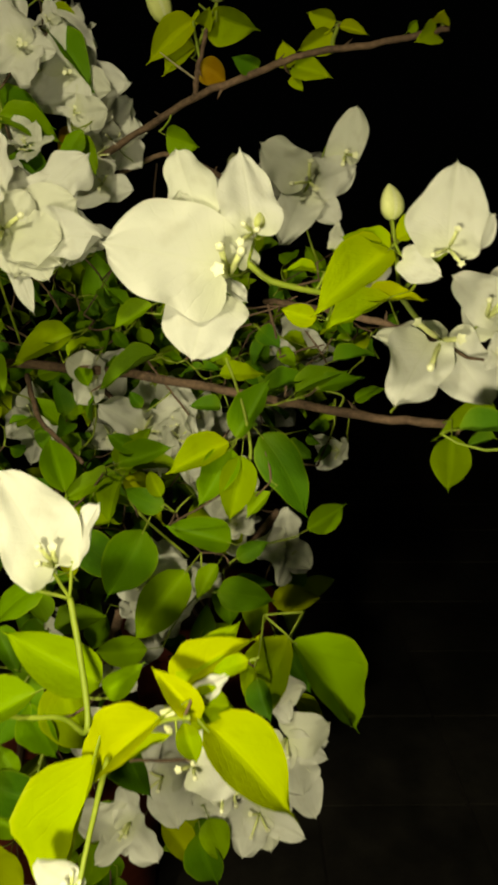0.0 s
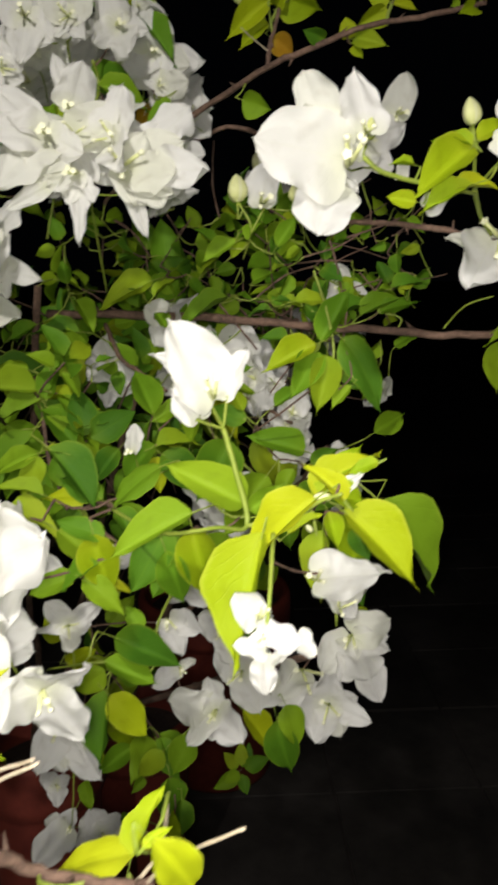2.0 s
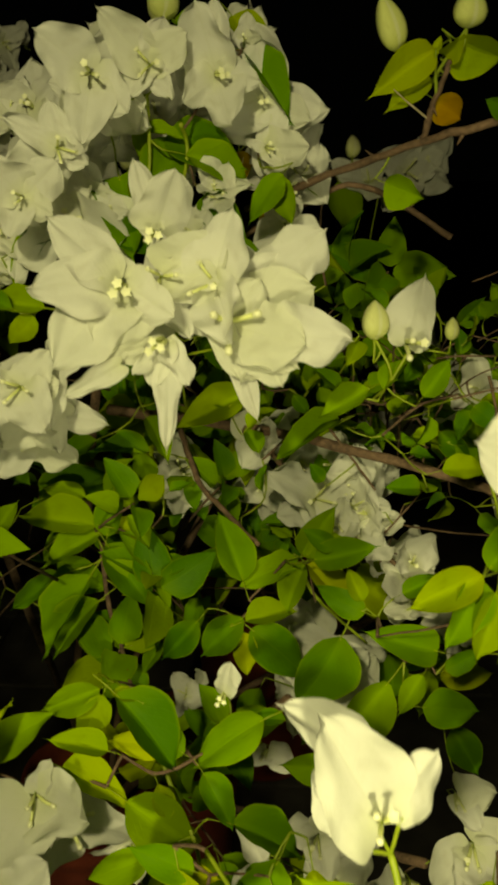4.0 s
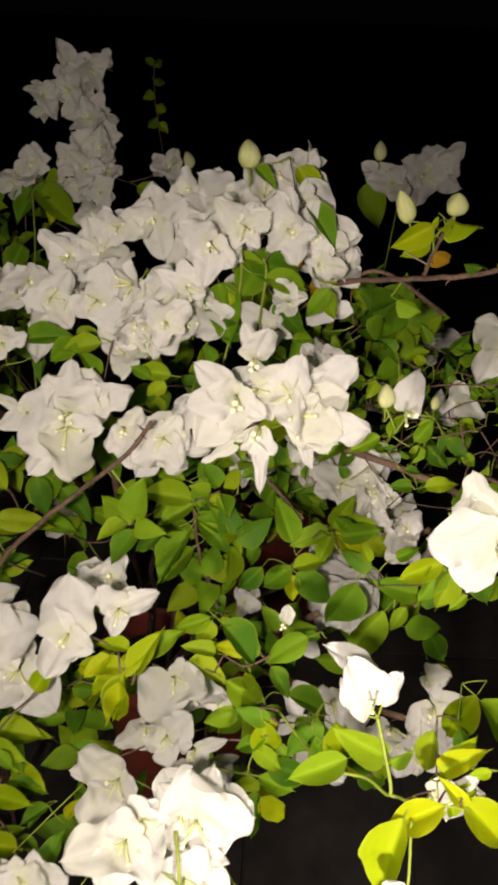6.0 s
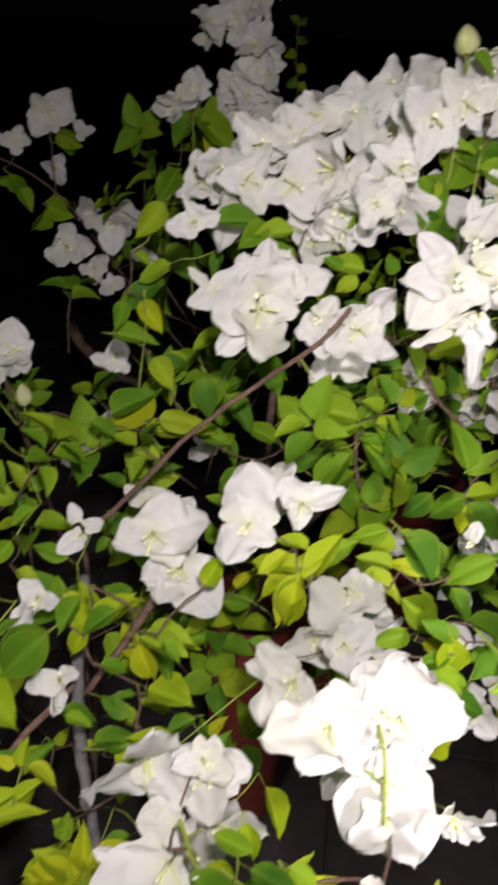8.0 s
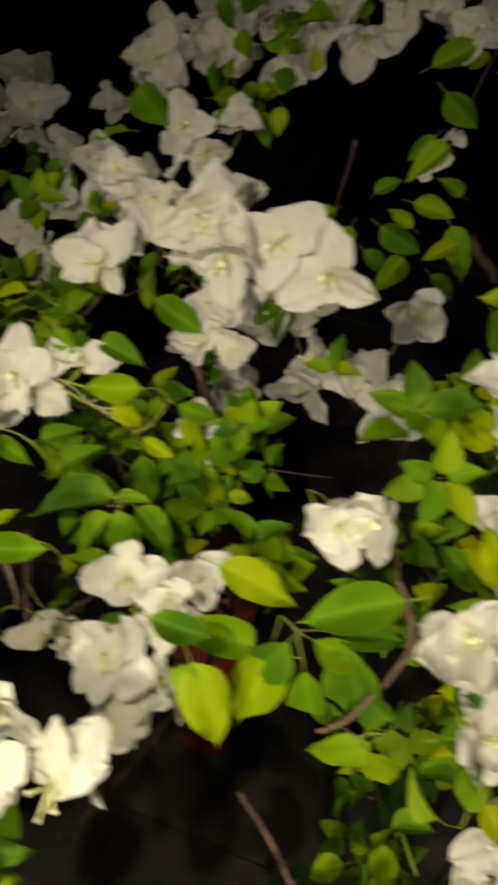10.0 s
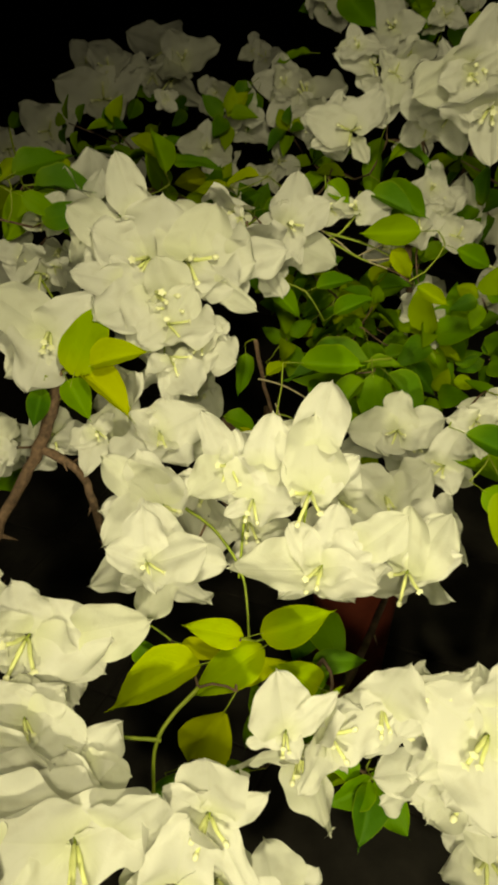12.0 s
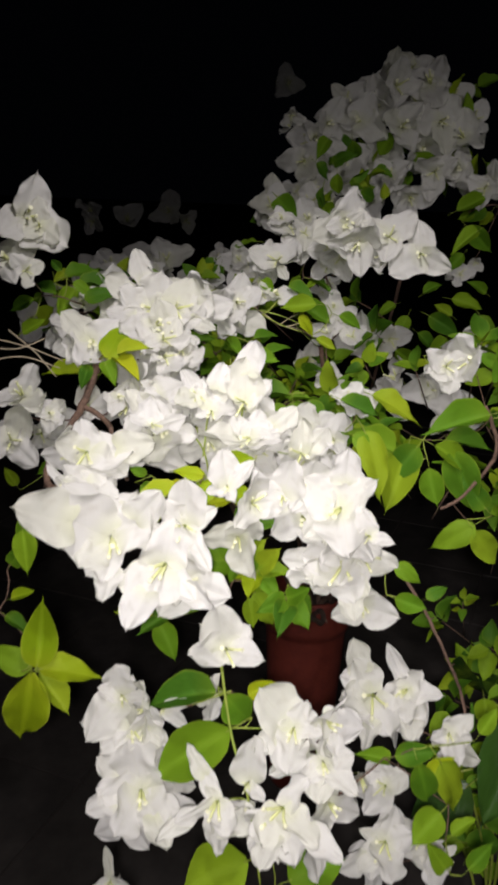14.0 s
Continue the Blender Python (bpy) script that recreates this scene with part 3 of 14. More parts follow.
leaf(front_bush, 0.1111, 0.4157, 0.9950, -85, 2, 165, 0.0310, 0.0191)
leaf(front_bush, 0.1350, 0.4165, 0.9929, -9, -41, 91, 0.0165, 0.0071)
leaf(front_bush, 0.1377, 0.4238, 1.0036, -3, -27, 104, 0.0338, 0.0127)
twig(front_bush, 3.1, [(-0.203, 0.592, 1.008), (-0.110, 0.562, 1.007), (-0.048, 0.531, 1.004), (0.004, 0.500, 1.000), (0.043, 0.464, 1.000), (0.092, 0.441, 0.997), (0.140, 0.412, 1.001)])
twig(front_bush, 0.7, [(0.083, 0.442, 1.002), (0.102, 0.460, 1.015), (0.121, 0.461, 1.021)], 'stalk', 0)
twig(front_bush, 0.7, [(0.056, 0.457, 1.001), (0.058, 0.459, 1.008), (0.043, 0.460, 1.012)], 'stalk', 0)
leaf(front_bush, -0.0073, 0.4546, 0.9190, 32, -53, 72, 0.0394, 0.0191)
leaf(front_bush, -0.0335, 0.4465, 0.9044, -70, -37, 165, 0.0492, 0.0245)
leaf(front_bush, -0.0586, 0.4529, 0.9278, -76, -26, 176, 0.0454, 0.0292)
leaf(front_bush, -0.0150, 0.4425, 0.8923, -13, 64, -101, 0.0344, 0.0192)
leaf(front_bush, -0.0570, 0.4343, 0.8599, -16, -61, 102, 0.0324, 0.0167)
leaf(front_bush, -0.0267, 0.4608, 0.9498, 50, 45, -56, 0.0214, 0.0099)
leaf(front_bush, -0.0468, 0.4564, 0.9407, 47, -59, 41, 0.0269, 0.0138)
leaf(front_bush, -0.0483, 0.4566, 0.9477, 59, -24, 14, 0.0182, 0.0094)
leaf(front_bush, -0.0739, 0.4656, 0.9661, 23, 53, -76, 0.0334, 0.0155)
leaf(front_bush, -0.0634, 0.4646, 0.9734, 55, -51, 28, 0.0193, 0.0099)
leaf(front_bush, -0.0150, 0.4489, 0.9076, -56, -17, 147, 0.0242, 0.0112)
leaf(front_bush, -0.0032, 0.4489, 0.9112, 59, 53, -34, 0.0208, 0.0107)
bloom(front_bush, 0.0325, 0.5682, 0.8739, -72, 49, -162, 0.0255)
bloom(front_bush, 0.0354, 0.5695, 0.8616, -64, -45, -145, 0.0239)
bloom(front_bush, -0.0505, 0.5594, 0.8369, 9, 55, -85, 0.0319)
bloom(front_bush, -0.0543, 0.5947, 0.9705, -100, 50, 154, 0.0255)
bloom(front_bush, -0.0756, 0.5955, 0.9725, -93, 54, -161, 0.0234)
bloom(front_bush, 0.0731, 0.5850, 0.9397, -77, -9, 134, 0.0191)
bloom(front_bush, 0.0415, 0.6071, 1.0219, 83, -23, -30, 0.0213)
bloom(front_bush, 0.0270, 0.6191, 1.0081, -60, -41, 114, 0.0208)
bloom(front_bush, -0.0310, 0.5928, 0.9643, 56, 6, -31, 0.0213)
bloom(front_bush, -0.0287, 0.6117, 0.9600, -57, 10, -178, 0.0177)
bloom(front_bush, -0.1564, 0.5943, 0.9643, -32, 44, -109, 0.0255)
bloom(front_bush, -0.1567, 0.5993, 0.9516, 80, 86, 5, 0.0230)
leaf(front_bush, 0.0231, 0.3446, 0.9138, -60, 28, -132, 0.0641, 0.0291)
leaf(front_bush, 0.0217, 0.3487, 0.9139, -68, -19, 149, 0.0465, 0.0225, 1)
leaf(front_bush, -0.0135, 0.2402, 0.9417, -47, 30, -136, 0.0423, 0.0207, 1)
leaf(front_bush, -0.0194, 0.2396, 0.9492, -18, 57, -97, 0.0165, 0.0113, 1)
leaf(front_bush, -0.0204, 0.2394, 0.9419, -71, 12, -167, 0.0152, 0.0078, 1)
leaf(front_bush, 0.0012, 0.2438, 0.9622, -28, -44, 110, 0.0130, 0.0063, 1)
leaf(front_bush, -0.0214, 0.2550, 0.9448, 65, 25, -30, 0.0274, 0.0133, 1)
leaf(front_bush, -0.0236, 0.2572, 0.9430, 52, 24, -65, 0.0318, 0.0134, 1)
bud(front_bush, -0.0095, 0.2559, 0.9509, 40, 53, -51, 0.0075, 0.0035)
bud(front_bush, -0.0254, 0.2505, 0.9298, 56, -35, 34, 0.0042, 0.0023)
c = cluster(front_bush, -0.0086, 0.2807, 0.8801, 58, 1, 10, 0.0088)
bract(c, -0.0086, 0.2807, 0.8801, 69, -14, 52, 0.0183, 0.0128)
leaf(front_bush, -0.0220, 0.4403, 0.7356, -62, 16, -163, 0.0307, 0.0184)
c = cluster(front_bush, -0.0669, 0.2683, 0.9861, 6, 45, -91, 0.0115)
bract(c, -0.0662, 0.2682, 0.9854, 76, -25, 30, 0.0392, 0.0278)
bract(c, -0.0626, 0.2726, 0.9864, 70, 17, -45, 0.0228, 0.0154)
bract(c, -0.0700, 0.2737, 0.9832, 44, -45, 52, 0.0165, 0.0115)
bract(c, -0.0739, 0.2763, 0.9752, 70, -29, 17, 0.0190, 0.0148)
bract(c, -0.0664, 0.2915, 0.9878, 31, -19, 69, 0.0332, 0.0174)
bract(c, -0.0167, 0.2417, 0.9509, 27, 28, -69, 0.0128, 0.0083)
twig(front_bush, 0.7, [(-0.069, 0.269, 0.985), (-0.063, 0.271, 0.972)], 'stalk', 0)
twig(front_bush, 0.7, [(-0.061, 0.270, 0.987), (-0.063, 0.271, 0.972)], 'stalk', 0)
twig(front_bush, 0.7, [(-0.075, 0.268, 0.977), (-0.063, 0.271, 0.972)], 'stalk', 0)
twig(front_bush, 1.1, [(-0.063, 0.271, 0.972), (-0.058, 0.260, 0.955), (-0.054, 0.246, 0.935), (-0.067, 0.262, 0.929), (-0.093, 0.275, 0.923), (-0.121, 0.318, 0.922)], 'stalk', 0)
leaf(front_bush, -0.0538, 0.2729, 0.9365, 47, -49, 51, 0.0393, 0.0182)
leaf(front_bush, -0.0782, 0.2726, 0.9328, -28, -35, 119, 0.0399, 0.0171)
leaf(front_bush, -0.0521, 0.2704, 0.9341, 64, 52, -25, 0.0183, 0.0094)
leaf(front_bush, -0.0269, 0.2287, 0.9509, -45, -30, 118, 0.0405, 0.0174, 1)
leaf(front_bush, -0.0482, 0.2283, 0.9373, -73, -1, 139, 0.0539, 0.0235, 1)
leaf(front_bush, -0.0380, 0.2276, 0.9369, 33, 23, -68, 0.0155, 0.0062, 1)
leaf(front_bush, -0.0149, 0.2296, 0.9498, 55, -29, 37, 0.0207, 0.0087, 1)
twig(front_bush, 1.0, [(-0.054, 0.246, 0.935), (-0.038, 0.238, 0.938), (-0.026, 0.230, 0.949), (-0.017, 0.224, 0.954)], 'stalk', 0)
bud(front_bush, -0.0201, 0.2305, 0.9506, 35, -77, 53, 0.0075, 0.0035)
leaf(front_bush, -0.0804, 0.3232, 0.9085, -76, 12, -179, 0.0394, 0.0209, 1)
leaf(front_bush, -0.0944, 0.3186, 0.8984, -84, 17, -175, 0.0310, 0.0159)
leaf(front_bush, -0.0937, 0.3263, 0.9090, -65, -27, 172, 0.0385, 0.0198)
leaf(front_bush, -0.1320, 0.3228, 0.9068, -76, 10, -172, 0.0322, 0.0198, 1)
leaf(front_bush, -0.1265, 0.3238, 0.9053, 36, -47, 65, 0.0262, 0.0121)
leaf(front_bush, -0.1380, 0.3183, 0.8840, -44, 33, -130, 0.0284, 0.0132)
leaf(front_bush, -0.0117, 0.3223, 0.9059, -75, 5, 146, 0.0357, 0.0165)
leaf(front_bush, 0.0060, 0.3231, 0.9072, -70, 21, 171, 0.0185, 0.0111)
leaf(front_bush, -0.1295, 0.3189, 0.8927, -36, -35, 115, 0.0254, 0.0107)
leaf(front_bush, -0.1360, 0.3849, 0.9083, 38, -38, 47, 0.0329, 0.0152)
leaf(front_bush, -0.1430, 0.3894, 0.9078, 17, -41, 85, 0.0288, 0.0121, 1)
leaf(front_bush, -0.1753, 0.3954, 0.9347, -33, -53, 131, 0.0288, 0.0133)
leaf(front_bush, -0.1732, 0.3924, 0.9336, -83, -24, -175, 0.0262, 0.0135)
leaf(front_bush, -0.1128, 0.3904, 0.9213, 59, 42, -42, 0.0111, 0.0051)
leaf(front_bush, -0.0900, 0.3889, 0.9251, -3, -44, 82, 0.0167, 0.0070)
c = cluster(front_bush, -0.1178, 0.3927, 0.9357, 81, -1, -12, 0.0080)
bract(c, -0.1178, 0.3927, 0.9357, 84, 10, -30, 0.0168, 0.0117)
c = cluster(front_bush, -0.0204, 0.2765, 0.8971, 32, -55, 48, 0.0109)
bract(c, -0.0211, 0.2765, 0.8971, 19, 55, -85, 0.0302, 0.0234)
bract(c, 0.0010, 0.2805, 0.9033, -22, 16, -110, 0.0151, 0.0083)
twig(front_bush, 0.7, [(-0.020, 0.277, 0.900), (-0.031, 0.271, 0.904), (-0.042, 0.259, 0.913)])
c = cluster(front_bush, -0.0515, 0.2013, 0.9122, -2, -35, 108, 0.0073)
bract(c, -0.0515, 0.2012, 0.9118, 87, -37, 8, 0.0152, 0.0129)
c = cluster(front_bush, -0.0501, 0.1909, 0.9102, 71, 14, -23, 0.0063)
bract(c, -0.0530, 0.1915, 0.9130, -23, 35, -122, 0.0166, 0.0118)
bract(c, -0.0497, 0.1919, 0.9047, 19, -42, 81, 0.0122, 0.0088)
bract(c, -0.0502, 0.1942, 0.9006, -75, -1, -162, 0.0146, 0.0106)
bract(c, -0.0375, 0.1962, 0.9085, -64, 30, -151, 0.0108, 0.0081)
bract(c, -0.0478, 0.1958, 0.8957, 43, 3, -73, 0.0111, 0.0064)
twig(front_bush, 0.9, [(-0.044, 0.228, 0.937), (-0.047, 0.204, 0.924), (-0.049, 0.194, 0.913)], 'stalk', 0)
leaf(front_bush, -0.0281, 0.4479, 0.7193, -76, 11, 179, 0.0414, 0.0231)
leaf(front_bush, -0.0530, 0.4468, 0.7293, -64, 27, -137, 0.0387, 0.0179, 1)
leaf(front_bush, -0.1111, 0.4440, 0.7002, -62, -39, 152, 0.0292, 0.0150)
leaf(front_bush, -0.0915, 0.4465, 0.7119, -73, -20, 167, 0.0313, 0.0188)
leaf(front_bush, -0.1269, 0.3450, 0.8379, -32, 45, -123, 0.0397, 0.0192)
leaf(front_bush, -0.0633, 0.3505, 0.8574, -64, 30, -171, 0.0320, 0.0178)
leaf(front_bush, -0.1328, 0.3400, 0.8204, -63, -49, 152, 0.0239, 0.0143)
leaf(front_bush, -0.1327, 0.3395, 0.8262, -41, 36, -116, 0.0310, 0.0143)
leaf(front_bush, -0.1304, 0.3360, 0.8069, -68, 36, -152, 0.0328, 0.0183, 1)
leaf(front_bush, -0.1323, 0.3405, 0.8079, -70, 5, 148, 0.0432, 0.0182)
leaf(front_bush, -0.1109, 0.3441, 0.8433, 64, -34, 19, 0.0160, 0.0096)
twig(front_bush, 0.9, [(-0.096, 0.375, 0.851), (-0.104, 0.358, 0.838), (-0.108, 0.353, 0.813), (-0.132, 0.341, 0.825), (-0.168, 0.354, 0.815)], 'stalk', 0)
c = cluster(front_bush, -0.1554, 0.1316, 0.9165, -83, -54, -170, 0.0092)
bract(c, -0.1539, 0.1318, 0.9173, -62, 8, -159, 0.0205, 0.0225)
bract(c, -0.1577, 0.1345, 0.9167, -53, -56, 153, 0.0146, 0.0117)
bract(c, -0.1525, 0.1063, 0.8823, 32, 14, -78, 0.0261, 0.0159)
bract(c, -0.1535, 0.1042, 0.8762, -22, 45, -109, 0.0154, 0.0123)
leaf(front_bush, -0.1460, 0.1322, 0.9143, 58, 29, -49, 0.0220, 0.0094, 1)
leaf(front_bush, -0.1459, 0.1317, 0.9133, -11, 23, -103, 0.0172, 0.0072, 1)
leaf(front_bush, -0.1448, 0.1254, 0.8913, 23, -49, 62, 0.0175, 0.0112, 1)
leaf(front_bush, -0.1435, 0.1258, 0.8824, 82, 13, -18, 0.0207, 0.0096, 1)
twig(front_bush, 2.1, [(-0.157, 0.110, 0.895), (-0.136, 0.118, 0.885), (-0.121, 0.125, 0.871), (-0.100, 0.127, 0.864), (-0.089, 0.133, 0.858)])
twig(front_bush, 0.7, [(-0.143, 0.118, 0.886), (-0.132, 0.115, 0.904), (-0.114, 0.110, 0.916)], 'stalk', 3)
twig(front_bush, 0.7, [(-0.146, 0.122, 0.903), (-0.128, 0.116, 0.910), (-0.115, 0.110, 0.917)], 'stalk', 3)
leaf(front_bush, -0.0934, 0.1381, 0.8651, -5, -18, 89, 0.0310, 0.0130, 1)
leaf(front_bush, -0.0945, 0.1371, 0.8654, 57, 3, -44, 0.0210, 0.0090, 1)
twig(front_bush, 0.7, [(-0.094, 0.133, 0.858), (-0.085, 0.133, 0.871), (-0.082, 0.126, 0.894)], 'stalk', 3)
twig(front_bush, 0.7, [(-0.091, 0.133, 0.858), (-0.076, 0.123, 0.877), (-0.060, 0.118, 0.888)], 'stalk', 3)
leaf(front_bush, -0.0842, 0.0985, 0.9007, -70, 31, -142, 0.0222, 0.0109, 1)
leaf(front_bush, -0.0864, 0.0994, 0.8982, 41, 20, -52, 0.0075, 0.0035, 1)
c = cluster(front_bush, -0.0342, 0.4655, 1.0828, -56, 75, -143, 0.0153)
bract(c, -0.0342, 0.4654, 1.0821, 86, 7, -29, 0.0319, 0.0236)
bud(front_bush, -0.0498, 0.4660, 1.0843, 78, -2, -5, 0.0185, 0.0130)
bud(front_bush, -0.0135, 0.4657, 1.0847, 78, 2, -8, 0.0107, 0.0067)
twig(front_bush, 0.7, [(-0.049, 0.466, 1.084), (-0.041, 0.462, 1.067), (-0.046, 0.487, 1.048)], 'stalk', 0)
twig(front_bush, 0.7, [(-0.032, 0.465, 1.081), (-0.041, 0.462, 1.065)], 'stalk', 0)
bloom(front_bush, -0.2262, 0.5122, 1.1506, 92, 13, 31, 0.0272)
bloom(front_bush, -0.2345, 0.5054, 1.1316, -66, 35, -142, 0.0258)
bloom(front_bush, -0.2241, 0.5177, 1.1220, -17, 7, -88, 0.0246)
bloom(front_bush, -0.2004, 0.5127, 1.1509, -41, 36, -170, 0.0172)
bloom(front_bush, -0.1258, 0.5121, 1.1464, -50, 41, -179, 0.0143)
bloom(front_bush, -0.1275, 0.5156, 1.1495, -3, 45, -105, 0.0147)
bloom(front_bush, -0.1801, 0.5083, 1.1377, 74, 57, -24, 0.0143)
bloom(front_bush, -0.1791, 0.5191, 1.1256, 172, -41, -103, 0.0126)
bloom(front_bush, -0.1947, 0.5118, 1.1483, -148, 69, 127, 0.0143)
bloom(front_bush, -0.1930, 0.5192, 1.1399, 20, 36, -65, 0.0138)
leaf(front_bush, -0.1788, 0.5076, 1.1322, -61, 57, -163, 0.0284, 0.0146)
leaf(front_bush, -0.1430, 0.5151, 1.1665, -39, 64, -118, 0.0362, 0.0167)
leaf(front_bush, -0.1157, 0.5399, 1.2158, -44, 26, -142, 0.0400, 0.0159)
leaf(front_bush, -0.0945, 0.5155, 1.1581, -63, -32, 152, 0.0282, 0.0130)
leaf(front_bush, -0.2119, 0.5070, 1.1318, -59, -26, 160, 0.0349, 0.0154)
leaf(front_bush, -0.2138, 0.4902, 1.0930, 6, -56, 77, 0.0295, 0.0137)
leaf(front_bush, -0.1639, 0.5244, 1.1785, -14, 53, -113, 0.0191, 0.0080)
leaf(front_bush, -0.1663, 0.5227, 1.1837, -81, -3, 166, 0.0201, 0.0093)
leaf(front_bush, -0.1716, 0.5129, 1.1540, -76, 5, -149, 0.0147, 0.0068)
leaf(front_bush, -0.2190, 0.4888, 1.0888, -89, -41, -173, 0.0198, 0.0119)
leaf(front_bush, -0.1210, 0.5021, 1.1223, -1, 62, -79, 0.0169, 0.0078)
twig(front_bush, 1.0, [(-0.162, 0.513, 1.194), (-0.162, 0.517, 1.162), (-0.168, 0.505, 1.127), (-0.181, 0.497, 1.064)], 'stalk', 0)
twig(front_bush, 1.0, [(-0.145, 0.509, 1.181), (-0.143, 0.518, 1.165), (-0.149, 0.485, 1.113), (-0.148, 0.543, 1.026)], 'stalk', 0)
twig(front_bush, 1.7, [(0.005, 0.565, 1.124), (-0.046, 0.589, 1.151), (-0.086, 0.584, 1.137), (-0.125, 0.561, 1.116), (-0.148, 0.552, 1.091)])
leaf(front_bush, -0.1134, 0.5418, 1.0338, -34, -51, 134, 0.0419, 0.0203)
leaf(front_bush, -0.1704, 0.5361, 1.0207, -50, 13, -143, 0.0296, 0.0137)
leaf(front_bush, -0.0564, 0.5395, 1.0198, -25, -24, 123, 0.0430, 0.0181)
leaf(front_bush, 0.0024, 0.5353, 1.0152, -70, 42, -176, 0.0257, 0.0132)
leaf(front_bush, -0.0244, 0.5309, 1.0110, -5, -36, 84, 0.0172, 0.0072)
leaf(front_bush, -0.0843, 0.5387, 1.0352, -81, 36, -171, 0.0153, 0.0079)
leaf(front_bush, -0.0510, 0.4668, 1.0593, -40, -39, 126, 0.0269, 0.0125)
leaf(front_bush, -0.0236, 0.4678, 1.0560, 66, 32, -22, 0.0218, 0.0112)
leaf(front_bush, -0.0435, 0.4657, 1.0597, 45, 9, -41, 0.0221, 0.0098)
leaf(front_bush, -0.0653, 0.4674, 1.0589, 54, -35, 36, 0.0165, 0.0076)
leaf(front_bush, -0.2023, 0.5281, 0.9542, 2, -44, 78, 0.0472, 0.0223)
leaf(front_bush, -0.1959, 0.5285, 0.9466, 64, 7, -17, 0.0363, 0.0168)
leaf(front_bush, -0.1960, 0.5277, 0.9412, -58, 20, -145, 0.0457, 0.0223)
leaf(front_bush, -0.1950, 0.5333, 0.9462, 3, 22, -99, 0.0363, 0.0145, 1)
leaf(front_bush, -0.2018, 0.5320, 0.9466, -33, -34, 130, 0.0377, 0.0171)
leaf(front_bush, -0.1980, 0.5373, 0.9728, 49, 58, -29, 0.0318, 0.0191)
leaf(front_bush, -0.2103, 0.5372, 0.9688, 21, -38, 71, 0.0288, 0.0133)
leaf(front_bush, -0.2238, 0.5227, 0.9219, -28, -25, 121, 0.0363, 0.0152)
leaf(front_bush, -0.2057, 0.5200, 0.9238, -61, -14, 142, 0.0546, 0.0229)
leaf(front_bush, -0.2006, 0.5161, 0.9085, -48, -30, 137, 0.0463, 0.0214)
leaf(front_bush, -0.2096, 0.5151, 0.8990, -53, 20, -153, 0.0347, 0.0178)
leaf(front_bush, -0.1733, 0.5267, 0.9403, -67, 29, -155, 0.0224, 0.0134)
leaf(front_bush, -0.1606, 0.5098, 0.8834, -45, -19, 143, 0.0225, 0.0104)
leaf(front_bush, -0.2035, 0.5466, 1.0023, -45, -48, 124, 0.0259, 0.0120)
leaf(front_bush, -0.1707, 0.5453, 0.9960, -4, -35, 87, 0.0355, 0.0149)
leaf(front_bush, -0.1583, 0.5379, 0.9733, 23, 26, -57, 0.0163, 0.0068)
leaf(front_bush, -0.1119, 0.4877, 0.9408, 55, -11, 20, 0.0407, 0.0199)
leaf(front_bush, -0.0814, 0.4991, 0.9490, -19, -32, 122, 0.0357, 0.0165)
leaf(front_bush, -0.0768, 0.4940, 0.9482, -64, -17, 151, 0.0314, 0.0152)
leaf(front_bush, -0.0770, 0.4932, 0.9540, 1, 32, -77, 0.0387, 0.0171)
leaf(front_bush, -0.0750, 0.4970, 0.9466, -41, 26, -137, 0.0356, 0.0165, 1)
leaf(front_bush, -0.0784, 0.4983, 0.9524, 69, 31, -22, 0.0319, 0.0164)
leaf(front_bush, -0.1099, 0.4803, 0.9190, 9, 33, -67, 0.0322, 0.0149)
leaf(front_bush, -0.1066, 0.4815, 0.9129, -53, 42, -144, 0.0420, 0.0234)
leaf(front_bush, -0.1114, 0.4813, 0.9110, -70, 7, -174, 0.0258, 0.0133, 1)
leaf(front_bush, -0.1115, 0.4820, 0.9198, -62, -41, 149, 0.0354, 0.0182)
leaf(front_bush, -0.1372, 0.4825, 0.9170, -63, -35, 159, 0.0313, 0.0161)
twig(front_bush, 1.8, [(-0.155, 0.579, 1.000), (-0.142, 0.549, 0.977), (-0.123, 0.523, 0.966), (-0.103, 0.504, 0.955)])
twig(front_bush, 1.8, [(-0.100, 0.576, 0.990), (-0.078, 0.555, 0.971), (-0.046, 0.546, 0.945), (-0.009, 0.525, 0.925)])
twig(front_bush, 1.5, [(-0.202, 0.541, 0.936), (-0.198, 0.529, 0.903), (-0.186, 0.507, 0.881), (-0.175, 0.475, 0.876)])
twig(front_bush, 1.1, [(-0.079, 0.507, 0.941), (-0.068, 0.507, 0.919), (-0.036, 0.511, 0.886)], 'stalk', 0)
leaf(front_bush, -0.0335, 0.5719, 0.9075, -78, 35, -167, 0.0601, 0.0361)
leaf(front_bush, -0.0079, 0.5568, 0.8369, 25, 31, -82, 0.0340, 0.0158)
leaf(front_bush, 0.0225, 0.5521, 0.8328, 11, 52, -78, 0.0366, 0.0188, 1)
leaf(front_bush, -0.0126, 0.5558, 0.8475, -74, 10, 176, 0.0332, 0.0199)
leaf(front_bush, 0.0146, 0.5528, 0.8367, -69, -8, 160, 0.0297, 0.0178)
leaf(front_bush, 0.0316, 0.5435, 0.7979, -56, 31, -169, 0.0355, 0.0213)
leaf(front_bush, 0.0393, 0.5299, 0.7670, -48, 43, -145, 0.0251, 0.0129, 1)
leaf(front_bush, -0.1008, 0.5447, 0.8260, -78, -21, 163, 0.0297, 0.0178)
leaf(front_bush, -0.1442, 0.5664, 0.8822, -68, -7, 155, 0.0298, 0.0138)
